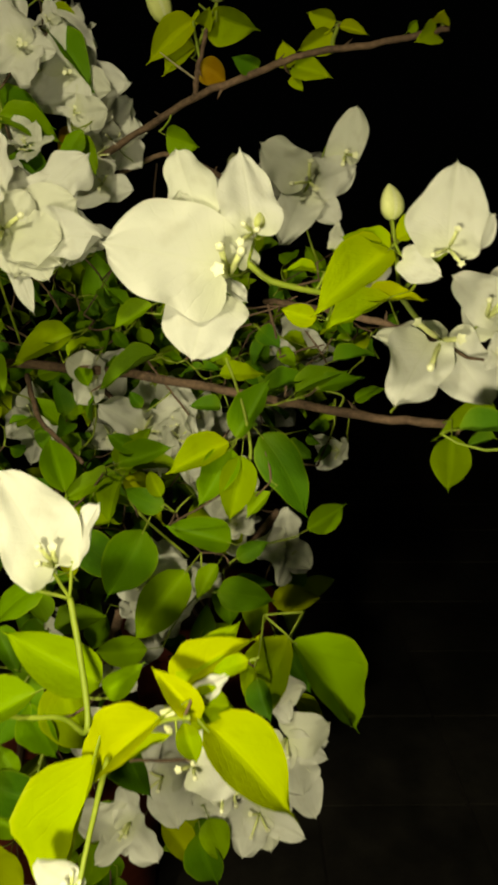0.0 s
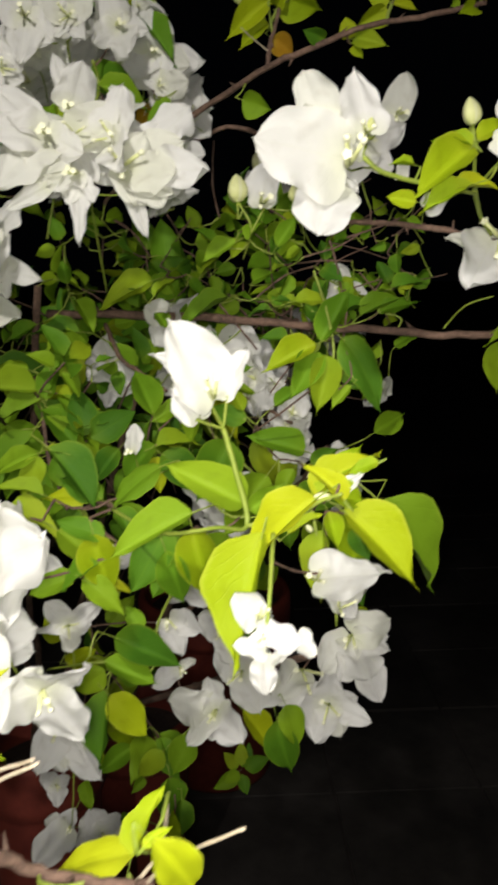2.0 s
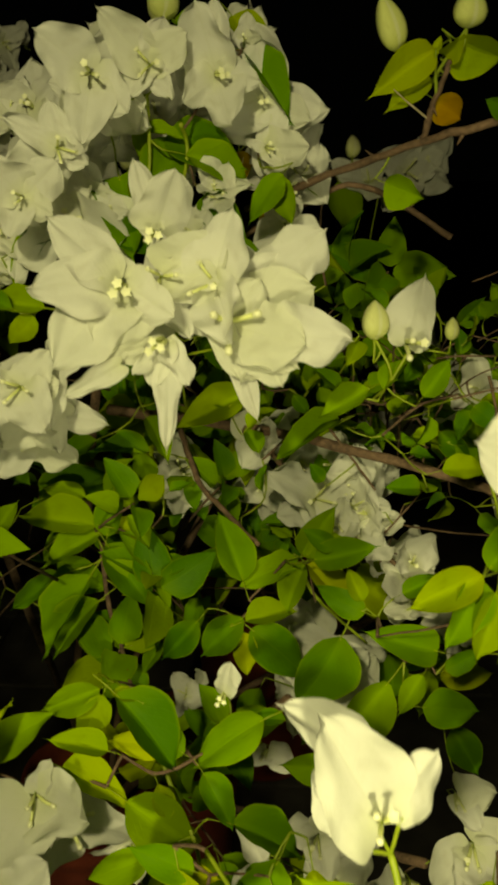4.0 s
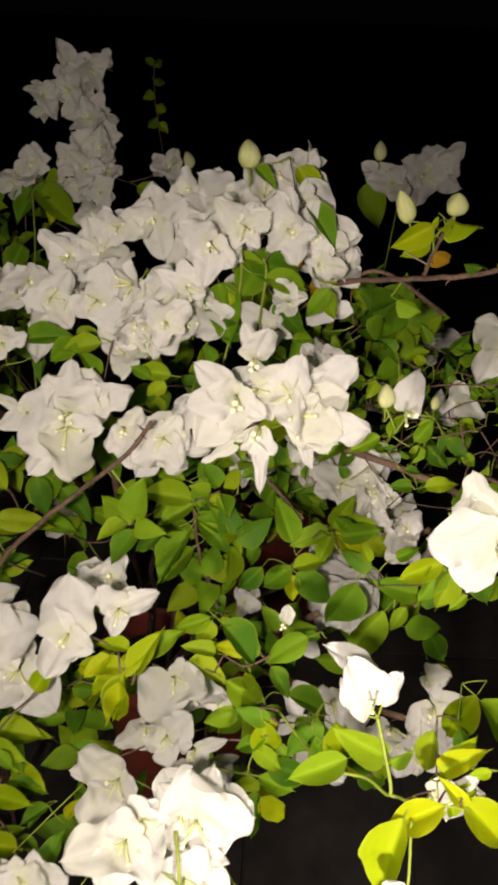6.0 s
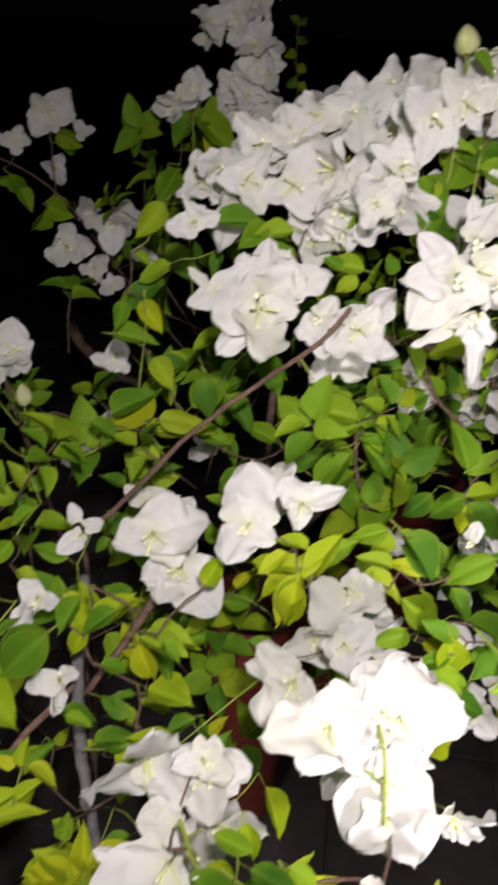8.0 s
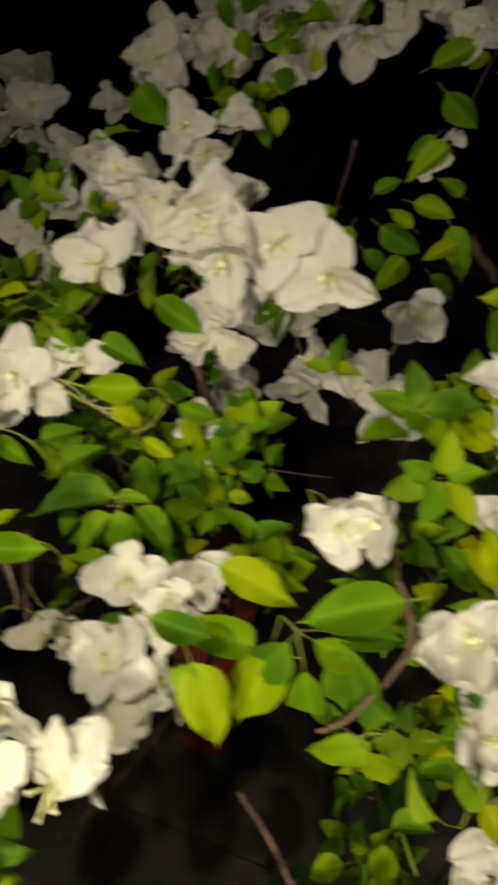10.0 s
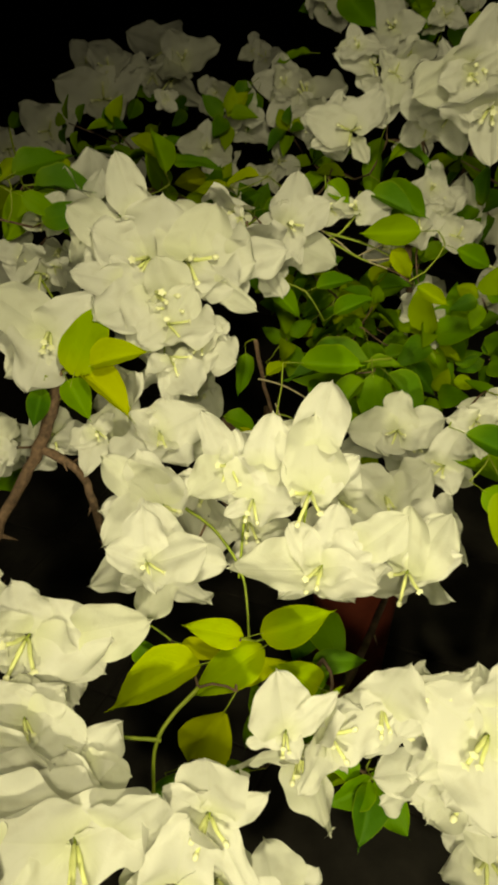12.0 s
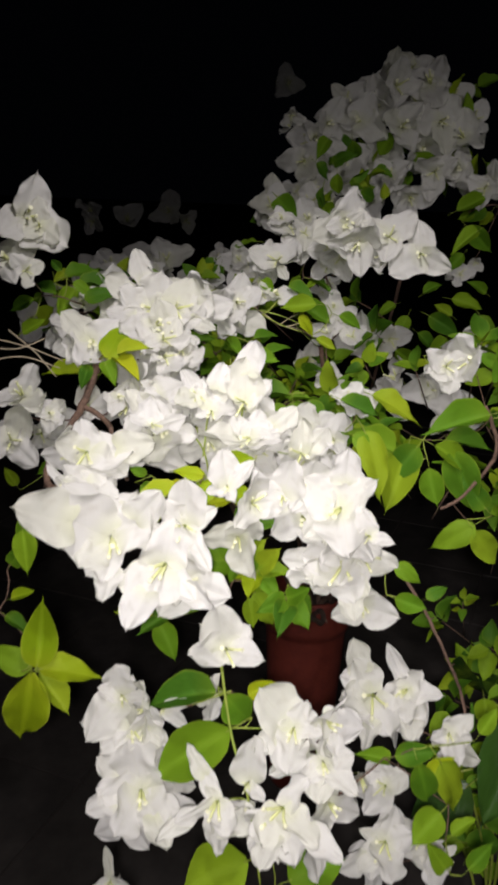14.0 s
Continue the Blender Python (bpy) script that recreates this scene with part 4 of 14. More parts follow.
bloom(front_bush, -0.0627, 0.6214, 0.9486, 27, -36, 62, 0.0304)
bloom(front_bush, -0.0302, 0.6206, 0.9452, 78, 51, -18, 0.0264)
bloom(front_bush, -0.1031, 0.6193, 0.9443, 60, -2, 7, 0.0243)
bloom(front_bush, -0.0909, 0.6288, 0.9348, 137, 59, 27, 0.0248)
bloom(front_bush, -0.1682, 0.6221, 0.9550, -6, 58, -51, 0.0223)
bloom(front_bush, -0.0607, 0.5823, 0.8378, -12, -26, 123, 0.0284)
bloom(front_bush, -0.0741, 0.5973, 0.8424, -1, 56, -93, 0.0264)
bloom(front_bush, -0.0683, 0.5727, 0.8109, 57, -10, -11, 0.0243)
bloom(front_bush, -0.0742, 0.5775, 0.7953, -39, -28, -172, 0.0229)
bloom(front_bush, -0.1533, 0.5684, 0.8023, 21, 42, -88, 0.0162)
bloom(front_bush, -0.1477, 0.5824, 0.7981, -48, 26, 158, 0.0150)
bloom(front_bush, 0.0031, 0.6050, 0.8997, 53, 10, -24, 0.0203)
bloom(front_bush, 0.0020, 0.6196, 0.8835, -72, 39, 147, 0.0210)
bloom(front_bush, -0.0086, 0.5954, 0.8728, 27, 41, -36, 0.0243)
bloom(front_bush, -0.0035, 0.6127, 0.8712, 2, 11, -91, 0.0211)
leaf(front_bush, -0.1656, 0.3843, 0.9403, -51, 18, -122, 0.0467, 0.0216)
leaf(front_bush, -0.0997, 0.3856, 0.9274, -25, -24, 118, 0.0396, 0.0183)
leaf(front_bush, -0.1900, 0.3770, 0.9058, -18, 18, -111, 0.0342, 0.0158)
leaf(front_bush, -0.1600, 0.3697, 0.8945, -45, 34, -129, 0.0391, 0.0218)
leaf(front_bush, -0.1133, 0.3663, 0.8864, -23, 23, -99, 0.0378, 0.0175)
leaf(front_bush, -0.1698, 0.3796, 0.9134, 20, -26, 87, 0.0259, 0.0120)
leaf(front_bush, -0.1265, 0.3773, 0.9042, -47, 13, -144, 0.0266, 0.0129)
leaf(front_bush, -0.1462, 0.3721, 0.9020, -76, 13, -159, 0.0181, 0.0093, 1)
leaf(front_bush, -0.2228, 0.3775, 0.9107, 48, 31, -51, 0.0347, 0.0160)
leaf(front_bush, -0.1569, 0.3844, 0.9374, 8, -26, 70, 0.0131, 0.0061, 1)
leaf(front_bush, -0.1512, 0.3638, 0.8683, -19, -42, 119, 0.0274, 0.0141)
leaf(front_bush, -0.1409, 0.3621, 0.8638, -5, 40, -105, 0.0220, 0.0113, 1)
leaf(front_bush, -0.0979, 0.3626, 0.8680, -58, -21, 154, 0.0151, 0.0104)
twig(front_bush, 1.1, [(-0.162, 0.417, 0.919), (-0.144, 0.391, 0.888), (-0.131, 0.371, 0.874), (-0.126, 0.365, 0.855)], 'stalk', 0)
bloom(far_bush, -0.3649, 0.9629, 1.2711, -105, 15, -143, 0.0264)
bloom(far_bush, -0.3519, 0.9801, 1.2734, 3, -53, 82, 0.0211)
bloom(far_bush, -0.3886, 0.9492, 1.2482, 87, -87, -25, 0.0264)
bloom(far_bush, -0.3900, 0.9606, 1.2756, -9, 53, -62, 0.0252)
bloom(far_bush, -0.3855, 0.9595, 1.2410, 123, 49, -10, 0.0271)
bloom(far_bush, -0.4209, 0.9440, 1.2412, 40, 49, -20, 0.0239)
bloom(far_bush, -0.4128, 0.9507, 1.2341, 122, -73, -51, 0.0197)
bloom(far_bush, -0.3636, 0.9341, 1.2192, 14, 75, -97, 0.0264)
bloom(far_bush, -0.3495, 0.9503, 1.2159, 176, -61, -83, 0.0249)
bloom(far_bush, -0.3480, 0.9184, 1.1898, 76, 14, -25, 0.0239)
bloom(far_bush, -0.3516, 0.9250, 1.1799, 31, 34, -2, 0.0215)
bloom(far_bush, -0.3670, 0.9047, 1.1665, 52, -30, 49, 0.0264)
bloom(far_bush, -0.3439, 0.9241, 1.1556, 31, 23, -47, 0.0230)
bloom(far_bush, -0.3477, 0.8925, 1.1432, 77, 39, 2, 0.0226)
bloom(far_bush, -0.3545, 0.9040, 1.1415, -6, -8, 99, 0.0211)
bloom(far_bush, -0.4442, 0.8968, 1.1580, -45, 22, -143, 0.0276)
bloom(far_bush, -0.4502, 0.8933, 1.1529, -96, 37, 153, 0.0257)
bloom(far_bush, -0.4278, 0.9115, 1.1586, 37, -22, 3, 0.0255)
bloom(far_bush, -0.4300, 0.9043, 1.1704, -87, 78, -175, 0.0188)
bloom(far_bush, -0.4318, 0.9063, 1.1726, -80, -68, -159, 0.0198)
bloom(far_bush, -0.4290, 0.9156, 1.1766, -86, -35, -147, 0.0184)
bloom(far_bush, -0.3566, 0.8747, 1.1119, 71, 36, -13, 0.0226)
bloom(far_bush, -0.3562, 0.8930, 1.1212, -133, 39, 126, 0.0233)
leaf(far_bush, -0.4208, 0.8882, 1.1475, -53, 31, -143, 0.0640, 0.0310)
leaf(far_bush, -0.4296, 0.8952, 1.1457, -49, -13, 171, 0.0489, 0.0227)
leaf(far_bush, -0.4275, 0.8838, 1.1348, 33, 51, -46, 0.0385, 0.0178)
leaf(far_bush, -0.4396, 0.8620, 1.0853, -53, -28, -172, 0.0455, 0.0234)
leaf(far_bush, -0.4633, 0.8344, 1.0434, -57, -5, -163, 0.0509, 0.0262)
twig(far_bush, 1.0, [(-0.425, 0.877, 1.150), (-0.410, 0.817, 1.099), (-0.393, 0.723, 1.044), (-0.368, 0.633, 0.994)], 'stalk', 0)
twig(far_bush, 0.9, [(-0.356, 0.865, 1.122), (-0.361, 0.823, 1.106), (-0.404, 0.807, 1.095)], 'stalk', 0)
bloom(far_bush, -0.2793, 0.9973, 1.1537, 5, -63, 100, 0.0239)
bloom(far_bush, -0.2711, 1.0014, 1.1336, -1, -49, 119, 0.0221)
bloom(far_bush, -0.2842, 1.0004, 1.1534, -54, -1, 153, 0.0237)
bloom(far_bush, 0.0506, 1.0112, 1.1546, 79, -55, 24, 0.0409)
bloom(far_bush, 0.0556, 1.0524, 1.1453, 158, 77, 77, 0.0351)
bloom(far_bush, 0.0719, 1.0308, 1.1536, -108, -55, 154, 0.0359)
bloom(far_bush, 0.0105, 1.0035, 1.1436, -10, -61, 94, 0.0307)
bloom(far_bush, -0.0070, 1.0227, 1.1507, 43, -47, 40, 0.0247)
bloom(far_bush, 0.0717, 1.0215, 1.1715, 178, -69, -81, 0.0273)
bloom(far_bush, 0.0828, 1.0330, 1.1690, 25, -58, 57, 0.0267)
bloom(far_bush, 0.0599, 1.0407, 1.1557, 78, 9, 35, 0.0242)
bloom(far_bush, 0.0477, 0.9082, 0.9695, 54, 31, -25, 0.0409)
bloom(far_bush, 0.0710, 0.9272, 0.9531, -23, 14, -98, 0.0419)
bloom(far_bush, 0.0467, 0.9198, 0.9458, -35, 27, -129, 0.0406)
bloom(far_bush, 0.0366, 0.8751, 0.9107, -23, -60, 124, 0.0307)
bloom(far_bush, 0.0116, 0.8911, 0.8906, -66, -49, 131, 0.0260)
leaf(far_bush, -0.0231, 0.9992, 1.1430, -69, 23, 177, 0.0558, 0.0335)
leaf(far_bush, -0.3191, 0.9861, 1.1326, -32, 41, -130, 0.0465, 0.0215)
bud(far_bush, -0.2519, 0.9989, 1.1546, 61, -15, 8, 0.0228, 0.0143)
bud(far_bush, -0.0082, 1.0168, 1.1689, 61, -2, -7, 0.0261, 0.0163)
twig(far_bush, 0.9, [(0.022, 1.001, 1.137), (-0.005, 0.880, 1.066), (-0.036, 0.721, 1.013)], 'stalk', 0)
bloom(front_bush, -0.3021, 0.5537, 1.1646, 65, 65, -30, 0.0278)
bloom(front_bush, -0.2908, 0.5724, 1.1562, -37, 54, -103, 0.0252)
bloom(front_bush, -0.3039, 0.5672, 1.1308, 11, -35, 59, 0.0228)
bloom(front_bush, -0.3335, 0.5428, 1.1473, 97, 53, 28, 0.0248)
bloom(front_bush, -0.3478, 0.5566, 1.1320, 51, -29, 6, 0.0226)
bloom(front_bush, -0.3263, 0.5563, 1.1363, -76, 73, -149, 0.0240)
bloom(front_bush, -0.2768, 0.5574, 1.1694, -35, -33, 151, 0.0257)
bloom(front_bush, -0.2888, 0.5819, 1.1678, -22, -33, 102, 0.0211)
bloom(front_bush, -0.2953, 0.5576, 1.1638, -65, -5, -179, 0.0215)
bloom(front_bush, -0.2639, 0.5672, 1.1861, -32, 74, -122, 0.0192)
bloom(front_bush, -0.2712, 0.5801, 1.1878, 119, -25, -7, 0.0158)
bloom(front_bush, -0.2482, 0.5744, 1.1887, -23, -47, 113, 0.0187)
bloom(front_bush, -0.2341, 0.5712, 1.1911, -74, 17, 177, 0.0257)
bloom(front_bush, -0.2375, 0.5889, 1.1941, -68, 55, 180, 0.0242)
bloom(front_bush, -0.2516, 0.5866, 1.1793, -32, 27, -164, 0.0262)
bloom(front_bush, -0.2008, 0.5664, 1.1800, -53, 70, -163, 0.0291)
bloom(front_bush, -0.2061, 0.5802, 1.1725, 62, 37, -14, 0.0278)
bloom(front_bush, -0.1995, 0.5779, 1.1950, 93, 10, -17, 0.0270)
bloom(front_bush, -0.1795, 0.5834, 1.2092, 98, -49, 24, 0.0299)
bloom(front_bush, -0.1732, 0.6063, 1.1981, 89, 34, 45, 0.0298)
bloom(front_bush, -0.1470, 0.5853, 1.2102, 44, -15, 31, 0.0265)
bloom(front_bush, -0.1786, 0.5981, 1.1883, -136, 13, 164, 0.0239)
bloom(front_bush, -0.1322, 0.5980, 1.2241, -75, 20, 161, 0.0266)
bloom(front_bush, -0.1890, 0.5851, 1.2129, -26, -49, 131, 0.0192)
bloom(front_bush, -0.2080, 0.5943, 1.2123, -77, 57, 170, 0.0199)
bloom(front_bush, -0.1156, 0.5962, 1.2275, 80, 13, -21, 0.0180)
bloom(front_bush, -0.1155, 0.6136, 1.2249, 26, 53, -70, 0.0188)
bloom(front_bush, -0.1114, 0.6036, 1.2315, 80, 13, 74, 0.0181)
bloom(front_bush, -0.1272, 0.5752, 1.1905, -6, -66, 56, 0.0265)
bloom(front_bush, -0.1198, 0.5898, 1.1848, 42, 0, -32, 0.0268)
bloom(front_bush, -0.1290, 0.5765, 1.2003, -79, 40, 167, 0.0214)
bloom(front_bush, -0.0936, 0.5681, 1.1753, 14, 58, -90, 0.0265)
bloom(front_bush, -0.0880, 0.5888, 1.1682, 76, -58, 7, 0.0233)
bloom(front_bush, -0.0817, 0.5715, 1.1544, 0, -33, 75, 0.0227)
bloom(front_bush, -0.0937, 0.5611, 1.1484, 23, 73, -19, 0.0223)
bloom(front_bush, -0.0913, 0.5584, 1.1304, -67, -46, 163, 0.0199)
bloom(front_bush, -0.1640, 0.5708, 1.1853, -71, 12, 176, 0.0291)
bloom(front_bush, -0.1762, 0.5700, 1.1783, -72, 70, 164, 0.0253)
bloom(front_bush, -0.1735, 0.5744, 1.1850, -84, -46, -152, 0.0240)
bloom(front_bush, -0.1023, 0.5224, 1.0937, 49, -25, 7, 0.0171)
bloom(front_bush, -0.0956, 0.5309, 1.0945, 41, -17, 51, 0.0167)
bloom(front_bush, -0.1027, 0.5295, 1.0912, 54, -28, 38, 0.0157)
bloom(front_bush, -0.3075, 0.5104, 1.1449, -68, 8, -140, 0.0246)
bloom(front_bush, -0.3227, 0.5239, 1.1136, -77, -28, -137, 0.0239)
bloom(front_bush, -0.2719, 0.5114, 1.1441, -82, 48, -179, 0.0278)
bloom(front_bush, -0.2568, 0.5191, 1.1347, 101, 82, -21, 0.0227)
bloom(front_bush, -0.2442, 0.5142, 1.1566, -88, 9, 130, 0.0306)
bloom(front_bush, -0.2443, 0.5055, 1.1313, 93, 28, 37, 0.0266)
bloom(front_bush, -0.2403, 0.5040, 1.1351, -128, -26, -131, 0.0266)
bloom(front_bush, -0.2221, 0.5068, 1.1321, -69, 1, 166, 0.0246)
bloom(front_bush, -0.1967, 0.5233, 1.1224, 24, 16, 13, 0.0214)
bloom(front_bush, -0.1916, 0.5129, 1.1408, -57, 69, -140, 0.0225)
bloom(front_bush, -0.2036, 0.5181, 1.1384, -2, 51, -88, 0.0198)
bloom(front_bush, -0.2528, 0.5119, 1.1005, -46, -8, -177, 0.0224)
bloom(front_bush, -0.2404, 0.5077, 1.1068, 13, -34, 41, 0.0183)
bloom(front_bush, -0.1535, 0.5433, 1.1482, 23, 0, -21, 0.0226)
bud(front_bush, -0.1598, 0.5667, 1.2353, 61, -4, 1, 0.0223, 0.0174)
leaf(front_bush, -0.1532, 0.5694, 1.2351, -37, 32, -149, 0.0212, 0.0098)
leaf(front_bush, -0.1222, 0.5672, 1.2369, -59, 25, -153, 0.0371, 0.0172, 1)
leaf(front_bush, -0.1610, 0.5184, 1.1498, 57, 26, -9, 0.0380, 0.0228)
leaf(front_bush, -0.1539, 0.5341, 1.1772, -56, 58, -154, 0.0440, 0.0227)
leaf(front_bush, -0.1794, 0.5270, 1.1553, -49, 13, -174, 0.0503, 0.0259)
leaf(front_bush, -0.1342, 0.5170, 1.1470, -66, 36, -168, 0.0336, 0.0173)
leaf(front_bush, -0.0992, 0.5234, 1.1559, -70, 26, -176, 0.0250, 0.0129)
leaf(front_bush, -0.2255, 0.4971, 1.1214, 23, 39, -50, 0.0364, 0.0168)
leaf(front_bush, -0.3245, 0.4978, 1.1157, 20, 48, -80, 0.0353, 0.0163)
leaf(front_bush, -0.2880, 0.4966, 1.1182, -61, -43, 171, 0.0264, 0.0159)
leaf(front_bush, -0.2680, 0.4966, 1.1146, -11, -46, 110, 0.0305, 0.0141)
leaf(front_bush, -0.2683, 0.4817, 1.0920, 45, -11, 41, 0.0276, 0.0128)
leaf(front_bush, -0.2283, 0.4831, 1.0936, 32, -50, 39, 0.0177, 0.0091)
twig(front_bush, 2.0, [(-0.392, 0.404, 0.901), (-0.368, 0.411, 0.927), (-0.324, 0.419, 0.981), (-0.273, 0.423, 1.028), (-0.238, 0.425, 1.059), (-0.220, 0.432, 1.083)])
twig(front_bush, 0.7, [(-0.251, 0.426, 1.046), (-0.238, 0.418, 1.031)], 'stalk', 0)
twig(front_bush, 1.1, [(-0.180, 0.219, 0.928), (-0.176, 0.200, 0.923), (-0.173, 0.185, 0.895)], 'stalk', 0)
twig(front_bush, 0.7, [(-0.189, 0.208, 0.910), (-0.176, 0.200, 0.908)], 'stalk', 0)
leaf(front_bush, -0.2295, 0.3516, 0.9387, 21, -22, 77, 0.0235, 0.0109, 1)
leaf(front_bush, -0.2245, 0.3447, 0.9234, 59, 9, -32, 0.0353, 0.0164, 1)
leaf(front_bush, -0.2327, 0.3439, 0.9291, 1, -23, 86, 0.0334, 0.0155, 1)
leaf(front_bush, -0.2324, 0.3415, 0.9259, -65, -2, 158, 0.0375, 0.0173, 1)
leaf(front_bush, -0.2416, 0.2940, 0.8966, 13, -2, 79, 0.0225, 0.0094)
leaf(front_bush, -0.3053, 0.2588, 0.8342, -18, -36, 116, 0.0255, 0.0131)
leaf(front_bush, -0.2771, 0.2562, 0.8287, 55, 8, -32, 0.0283, 0.0131)
leaf(side_bush, -0.3901, 0.5213, 1.0408, -57, 32, -146, 0.0306, 0.0158, 1)
leaf(side_bush, -0.3694, 0.5374, 1.0698, -46, -44, 135, 0.0316, 0.0146)
leaf(side_bush, -0.3042, 0.5596, 1.0947, -3, 36, -92, 0.0299, 0.0126)
leaf(side_bush, -0.3303, 0.5495, 1.0799, -56, -4, 168, 0.0224, 0.0104)
leaf(side_bush, -0.4038, 0.4814, 0.9566, 44, 38, -52, 0.0429, 0.0199)
leaf(side_bush, -0.3634, 0.4788, 0.9573, 1, 37, -83, 0.0432, 0.0200)
leaf(side_bush, -0.3318, 0.4984, 0.9896, -63, 9, -161, 0.0343, 0.0177)
leaf(side_bush, -0.3740, 0.5030, 1.0004, -50, 26, -148, 0.0293, 0.0176)
leaf(side_bush, -0.4050, 0.5239, 1.0387, -51, -15, -166, 0.0251, 0.0129)
leaf(side_bush, -0.4204, 0.4735, 0.9503, -22, 21, -114, 0.0287, 0.0133)
leaf(side_bush, -0.3592, 0.4650, 0.9287, 11, -31, 86, 0.0242, 0.0112)
leaf(side_bush, -0.3206, 0.5160, 1.0233, -44, -39, 131, 0.0288, 0.0134)
leaf(side_bush, -0.3618, 0.3760, 0.8508, -19, -24, 120, 0.0329, 0.0152)
leaf(side_bush, -0.3580, 0.3546, 0.8195, -51, -21, 135, 0.0290, 0.0134)
leaf(side_bush, -0.3434, 0.3672, 0.8316, -0, 20, -94, 0.0379, 0.0175)
leaf(side_bush, -0.3352, 0.3435, 0.7930, -8, 16, -89, 0.0323, 0.0149)
leaf(side_bush, -0.3587, 0.3250, 0.7560, -12, 8, -103, 0.0356, 0.0165)
leaf(side_bush, -0.3510, 0.3329, 0.7725, 15, -13, 88, 0.0183, 0.0085)
leaf(side_bush, -0.3487, 0.3533, 0.8168, 46, -15, 35, 0.0294, 0.0151, 1)
leaf(side_bush, -0.3004, 0.3394, 0.7779, -28, -16, 121, 0.0256, 0.0119)
leaf(side_bush, -0.3703, 0.3187, 0.7496, 24, -8, 80, 0.0200, 0.0092)
bloom(side_bush, -0.7421, 1.2646, 1.0024, 85, 26, 15, 0.0260)
bloom(side_bush, -0.6726, 1.2153, 0.9546, 93, -23, 21, 0.0240)
bloom(side_bush, -0.8045, 1.0084, 0.9398, 115, 14, 22, 0.0200)
bloom(side_bush, -0.8382, 0.9873, 0.9218, 97, 3, 26, 0.0240)
bloom(side_bush, -0.5604, 0.9875, 0.9853, -94, 5, -162, 0.0352)
bloom(side_bush, -0.7736, 1.0689, 1.0859, 76, -14, 24, 0.0280)
bloom(side_bush, -0.8189, 0.9100, 0.9240, 62, -34, 50, 0.0250)
bloom(side_bush, -0.6366, 1.1080, 1.0870, 101, -29, 20, 0.0160)
leaf(side_bush, -0.8224, 1.0759, 1.0486, 61, 29, -8, 0.0416, 0.0250, 0)
leaf(side_bush, -0.8075, 1.0818, 1.0417, -91, -43, -149, 0.0448, 0.0269, 0)
leaf(side_bush, -0.7965, 1.0901, 1.0694, 53, -35, 63, 0.0268, 0.0161, 0)
bloom(side_bush, -0.6206, 0.5866, 0.8935, 102, 35, 65, 0.0356)
bloom(side_bush, -0.6275, 0.6022, 0.9027, 37, 3, 70, 0.0308)
bloom(side_bush, -0.6409, 0.5766, 0.8815, -11, -73, 108, 0.0287)
bloom(side_bush, -0.6719, 0.5762, 0.8702, 25, 64, -46, 0.0229)
bloom(side_bush, -0.5529, 0.6226, 0.9378, -33, 31, -117, 0.0315)
bloom(side_bush, -0.5998, 0.6110, 0.9310, -71, 60, -135, 0.0258)
c = cluster(side_bush, -0.4469, 0.6414, 0.9396, -65, -28, 168, 0.0113)
bract(c, -0.4493, 0.6367, 0.9318, 71, 8, 10, 0.0270, 0.0243)
bract(c, -0.4476, 0.6422, 0.9304, 17, -40, 91, 0.0288, 0.0202)
bract(c, -0.4476, 0.6422, 0.9304, -48, 54, -141, 0.0146, 0.0146)
bloom(side_bush, -0.4498, 0.6069, 0.8782, 76, 3, 5, 0.0161)
bloom(side_bush, -0.4694, 0.5871, 0.8484, -11, -55, 111, 0.0201)
bloom(side_bush, -0.3471, 0.6151, 0.8619, 14, 47, -92, 0.0229)
bud(side_bush, -0.5337, 0.5999, 0.8911, 60, -4, 21, 0.0230, 0.0161)
leaf(side_bush, -0.5100, 0.5977, 0.8836, -62, -54, 164, 0.0274, 0.0141)
leaf(side_bush, -0.5689, 0.5859, 0.8657, -51, -24, -169, 0.0484, 0.0249)
leaf(side_bush, -0.4207, 0.6782, 1.0037, -52, -50, 151, 0.0401, 0.0194)
leaf(side_bush, -0.4302, 0.7038, 1.0482, -62, -68, 167, 0.0218, 0.0112)
leaf(side_bush, -0.4118, 0.7048, 1.0393, -58, 44, -162, 0.0462, 0.0238)
leaf(side_bush, -0.4132, 0.6299, 0.9066, -43, -38, 154, 0.0436, 0.0211)
leaf(side_bush, -0.3696, 0.6558, 0.9472, -55, -36, 156, 0.0381, 0.0184)
leaf(side_bush, -0.3232, 0.6620, 0.9407, -58, -35, 171, 0.0423, 0.0254)
leaf(side_bush, -0.3180, 0.6471, 0.9163, -67, -4, 158, 0.0319, 0.0148)
twig(side_bush, 0.9, [(-0.383, 0.506, 1.056), (-0.385, 0.517, 1.018), (-0.395, 0.533, 0.963), (-0.392, 0.505, 0.910)], 'stalk', 0)
twig(side_bush, 0.9, [(-0.566, 0.587, 0.878), (-0.530, 0.554, 0.866), (-0.482, 0.531, 0.867)], 'stalk', 0)
twig(side_bush, 0.8, [(-0.533, 0.578, 0.881), (-0.579, 0.604, 0.913)], 'stalk', 0)
bloom(side_bush, -0.5680, 0.4471, 0.8593, -34, 77, -102, 0.0272)
bloom(side_bush, -0.5419, 0.4683, 0.8245, 27, -34, 98, 0.0240)
bloom(side_bush, -0.5391, 0.4534, 0.8619, 72, 59, 18, 0.0247)
bloom(side_bush, -0.5438, 0.4672, 0.8654, 64, 27, 25, 0.0245)
bloom(side_bush, -0.5804, 0.4188, 0.8121, -36, 51, -92, 0.0287)
bloom(side_bush, -0.5360, 0.4321, 0.8226, -63, 12, -152, 0.0222)
